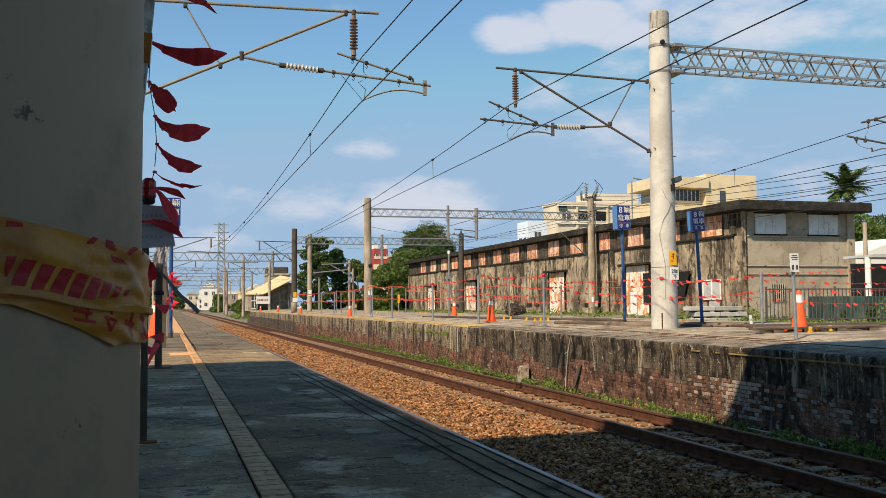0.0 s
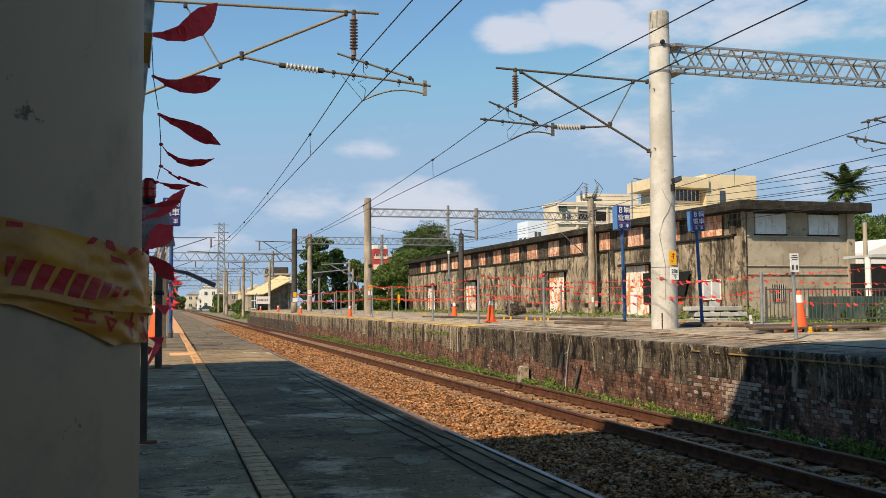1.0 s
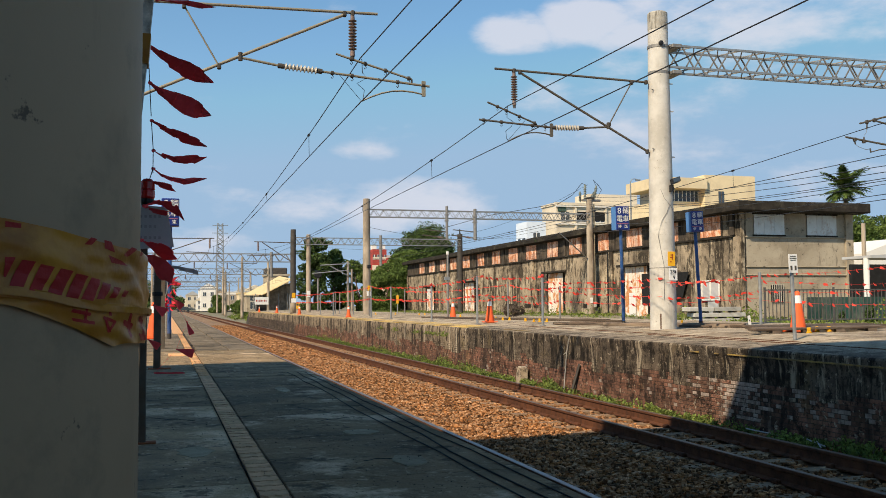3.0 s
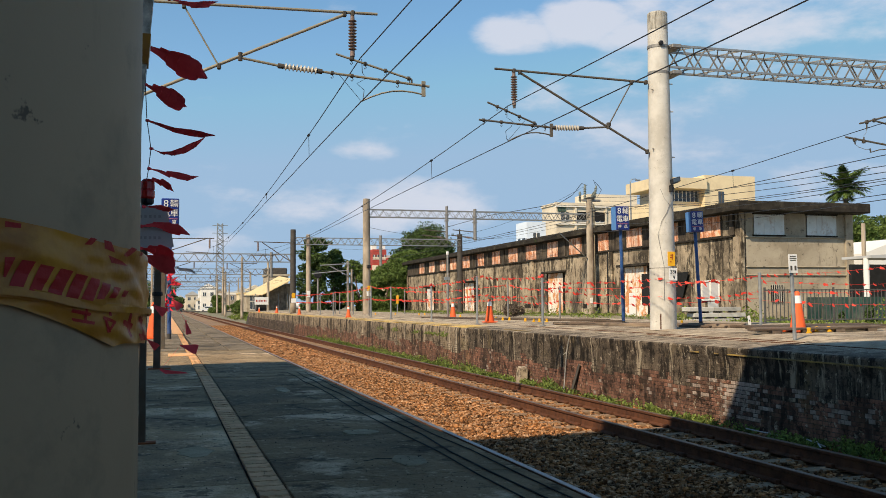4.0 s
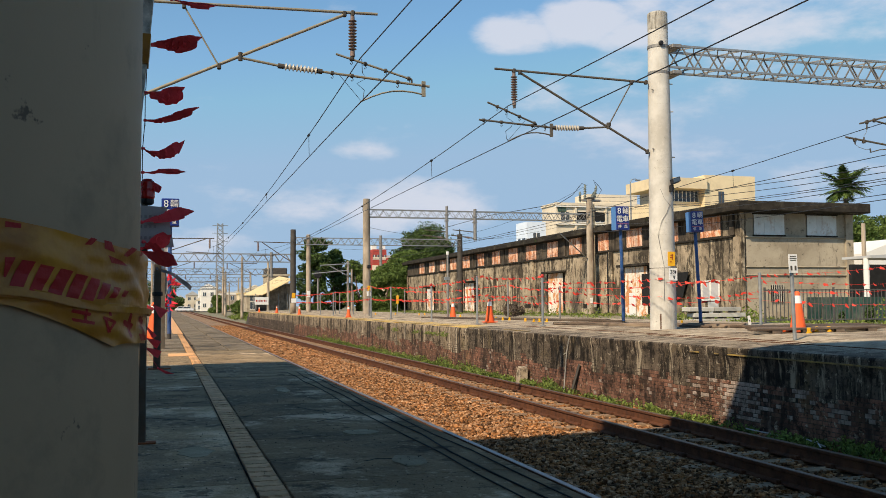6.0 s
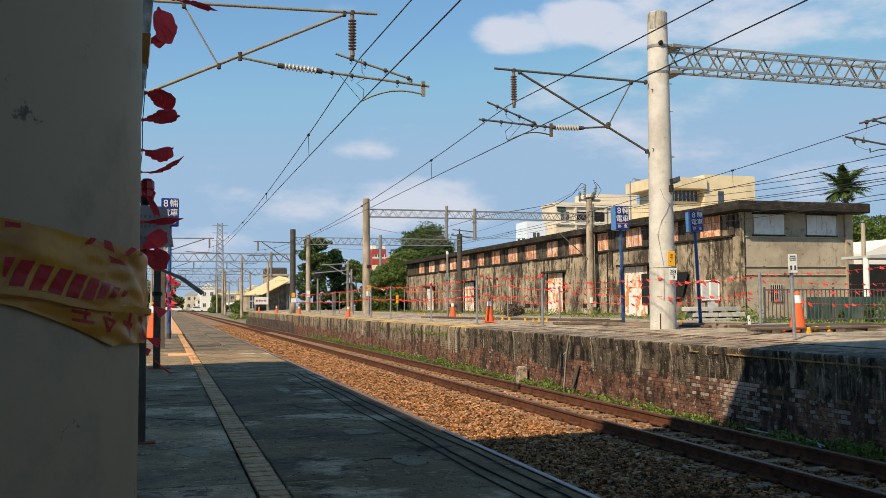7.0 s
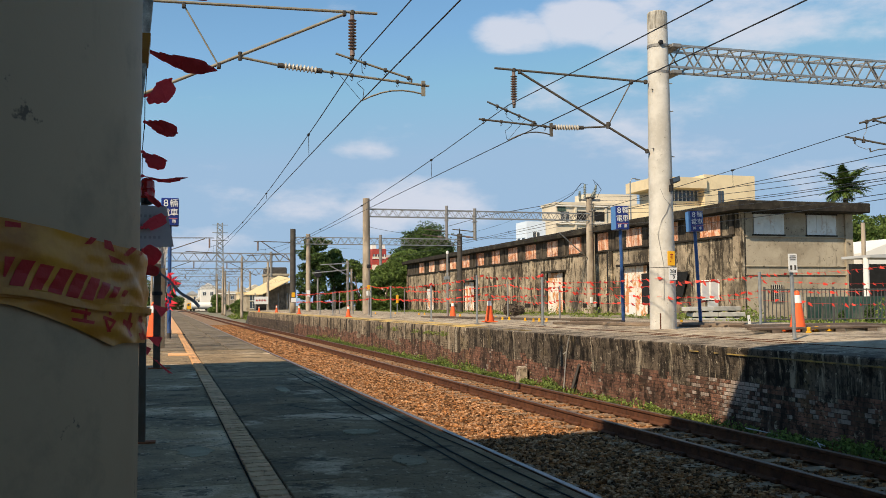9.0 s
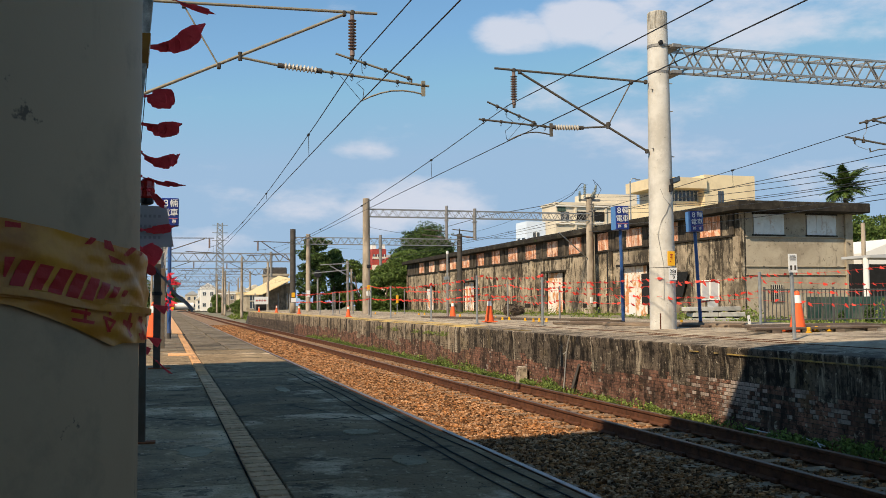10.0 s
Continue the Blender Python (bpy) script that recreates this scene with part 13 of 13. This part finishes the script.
    walk(STRIP[0], path_of((0, -.09, 10.6, 1.079, -13, 52, 9), (.2, -.09, 10.6, 1.079, -24, 25, 42), (.5, -.09, 10.6, 1.079, -37, -1, 60), (.8, -.09, 10.6, 1.079, 6, 5, 36), (1, -.09, 10.6, 1.079, 9, 11, 14), (1.25, -.09, 10.6, 1.079, -18, 13, 21), (1.5, -.09, 10.6, 1.079, -45, 9, 16), (1.8, -.09, 10.6, 1.079, -23, 5, 40), (2, -.09, 10.6, 1.079, 2, 2, 46), (2.25, -.09, 10.6, 1.079, 4, -2, 33), (2.5, -.09, 10.6, 1.079, -28, -6, 21), (2.7, -.09, 10.6, 1.079, -58, -9, 53), (3.3, -.09, 10.6, 1.079, 13, 8, 43), (3.8, -.09, 10.6, 1.079, -34, 1, 57), (4, -.09, 10.6, 1.079, -52, -3, 49), (4.3, -.09, 10.6, 1.079, -15, 12, 32), (4.6, -.09, 10.6, 1.079, 9, 1, 52), (4.9, -.09, 10.6, 1.079, -4, 22, 31), (5, -.09, 10.6, 1.079, -22, 25, 20), (5.2, -.09, 10.6, 1.079, -41, 46, 9), (5.4, -.09, 10.6, 1.079, -35, 3, 56), (5.7, -.09, 10.6, 1.079, 26, 17, 58), (6.3, -.09, 10.6, 1.079, -31, 8, 46), (6.8, -.09, 10.6, 1.079, -8, 8, 49), (7, -.09, 10.6, 1.079, 17, 19, 31), (7.2, -.09, 10.6, 1.079, 15, 20, 30), (7.4, -.09, 10.6, 1.079, -21, 69, 0), (7.6, -.09, 10.6, 1.079, -106, 74, 118), (7.8, -.09, 10.6, 1.079, -45, 86, 180), (8, -.09, 10.6, 1.079, -21, 79, 0), (8.2, -.09, 10.6, 1.079, 29, 58, 29), (8.4, -.09, 10.6, 1.079, 41, 38, 49), (8.6, -.09, 10.6, 1.079, 8, 42, 34), (8.8, -.09, 10.6, 1.079, -22, 49, 26), (9, -.09, 10.6, 1.079, -29, 44, 24), (9.2, -.09, 10.6, 1.079, -26, 69, 0), (9.5, -.09, 10.6, 1.079, 20, 55, 15), (9.8, -.09, 10.6, 1.079, 18, 57, 35), (10, -.09, 10.6, 1.079, -14, 49, 32)))
    walk(STRIP[1], path_of((0, .33, 0, 0, 0, -6, -7), (.2, .33, 0, 0, 10, 9, 8), (.5, .33, 0, 0, 22, 9, 9), (.8, .33, 0, 0, 9, 13, -1), (1, .33, 0, 0, 2, 12, -8), (1.25, .33, 0, 0, 4, 13, 2), (1.5, .33, 0, 0, 4, 12, 7), (1.8, .33, 0, 0, 11, 11, 6), (2, .33, 0, 0, 13, 13, 0), (2.25, .33, 0, 0, 8, 13, -2), (2.5, .33, 0, 0, 5, 13, 3), (2.7, .33, 0, 0, 17, 8, 10), (3.3, .33, 0, 0, 11, 13, -1), (3.8, .33, 0, 0, 20, 9, 8), (4, .33, 0, 0, 15, 8, 10), (4.3, .33, 0, 0, 8, 12, 4), (4.6, .33, 0, 0, 16, 13, -1), (4.9, .33, 0, 0, 7, 13, 2), (5, .33, 0, 0, 4, 13, 3), (5.2, .33, 0, 0, 0, -3, -9), (5.4, .33, 0, 0, 19, 9, 9), (5.7, .33, 0, 0, 17, 12, 1), (6.3, .33, 0, 0, 13, 10, 8), (6.8, .33, 0, 0, 15, 12, 4), (7, .33, 0, 0, 6, 12, -3), (7.2, .33, 0, 0, 6, 12, -2), (7.4, .33, 0, 0, 0, -7, -3), (7.6, .33, 0, 0, 178, 6, 5), (7.8, .33, 0, 0, -180, 6, 6), (8, .33, 0, 0, 0, -7, -3), (8.2, .33, 0, 0, -2, -8, 0), (8.4, .33, 0, 0, -6, -8, 1), (8.6, .33, 0, 0, -4, -8, -3), (8.8, .33, 0, 0, -2, -6, -6), (9, .33, 0, 0, -2, -5, -7), (9.2, .33, 0, 0, 0, -7, -3), (9.5, .33, 0, 0, -1, -8, 0), (9.8, .33, 0, 0, -3, -8, -2), (10, .33, 0, 0, -3, -6, -5)))
    walk(VEHICLES["sedan_a"], path_of((0, 31.95, 300, -1, 0, 0, 0), (1.2, 19.05, 300, -1, 0, 0, 0), (1.6, 13.98, 300, -1, 0, 0, 0), (2, 10.13, 300, -1, 0, 0, 0), (2.5, 7.29, 300, -1, 0, 0, 0), (2.7, 6.46, 300, -1, 0, 0, 0), (3.8, 3.98, 300, -1, 0, 0, 0), (4, 3.49, 300, -1, 0, 0, 0), (4.6, -.13, 300, -1, 0, 0, 0), (10, -22.55, 300, -1, 0, 0, 0)))
    walk(VEHICLES["sedan_b"], path_of((0, 18.2, 300, -1, 0, 0, 0), (1.2, 10.13, 300, -1, 0, 0, 0), (1.5, 7.29, 300, -1, 0, 0, 0), (2, 3.65, 300, -1, 0, 0, 0), (2.5, 1.18, 300, -1, 0, 0, 0), (10, -28.78, 300, -1, 0, 0, 0)))
    walk(VEHICLES["car_white_a"], path_of((0, 38.97, 300, -1, 0, 0, 0), (3.6, 15.67, 300, -1, 0, 0, 0), (4, 12.8, 300, -1, 0, 0, 0), (4.3, 10.79, 300, -1, 0, 0, 0), (5, 8.96, 300, -1, 0, 0, 0), (5.7, 7.46, 300, -1, 0, 0, 0), (6.2, 5.64, 300, -1, 0, 0, 0), (6.8, 3.65, 300, -1, 0, 0, 0), (7.5, 1.35, 300, -1, 0, 0, 0), (10, -8.25, 300, -1, 0, 0, 0)))
    walk(VEHICLES["car_white_b"], path_of((0, -19.67, 304, -1, 0, 0, 180), (4.6, .2, 304, -1, 0, 0, 180), (5, 2.2, 304, -1, 0, 0, 180), (5.4, 3.53, 304, -1, 0, 0, 180), (5.7, 4.37, 304, -1, 0, 0, 180), (6.8, 8.74, 304, -1, 0, 0, 180), (7, 9.92, 304, -1, 0, 0, 180), (7.4, 11.45, 304, -1, 0, 0, 180), (8, 15.88, 304, -1, 0, 0, 180), (10, 32.38, 304, -1, 0, 0, 180)))
    walk(VEHICLES["tank_truck"], path_of((0, 60.57, 300, -1, 0, 0, 0), (6.4, 22.98, 300, -1, 0, 0, 0), (7, 19.56, 300, -1, 0, 0, 0), (7.6, 16.51, 300, -1, 0, 0, 0), (8, 14.49, 300, -1, 0, 0, 0), (8.5, 12.3, 300, -1, 0, 0, 0), (9, 10.13, 300, -1, 0, 0, 0), (9.5, 7.79, 300, -1, 0, 0, 0), (10, 5.14, 300, -1, 0, 0, 0)))
    walk(VEHICLES["small_truck"], path_of((0, -41.55, 304, -1, 0, 0, 180), (7, -.96, 304, -1, 0, 0, 180), (7.6, 2.37, 304, -1, 0, 0, 180), (7.8, 3.53, 304, -1, 0, 0, 180), (8, 4.87, 304, -1, 0, 0, 180), (8.4, 7.22, 304, -1, 0, 0, 180), (8.6, 8.57, 304, -1, 0, 0, 180), (9, 10.94, 304, -1, 0, 0, 180), (9.4, 15.88, 304, -1, 0, 0, 180), (10, 25.37, 304, -1, 0, 0, 180)))


motions()
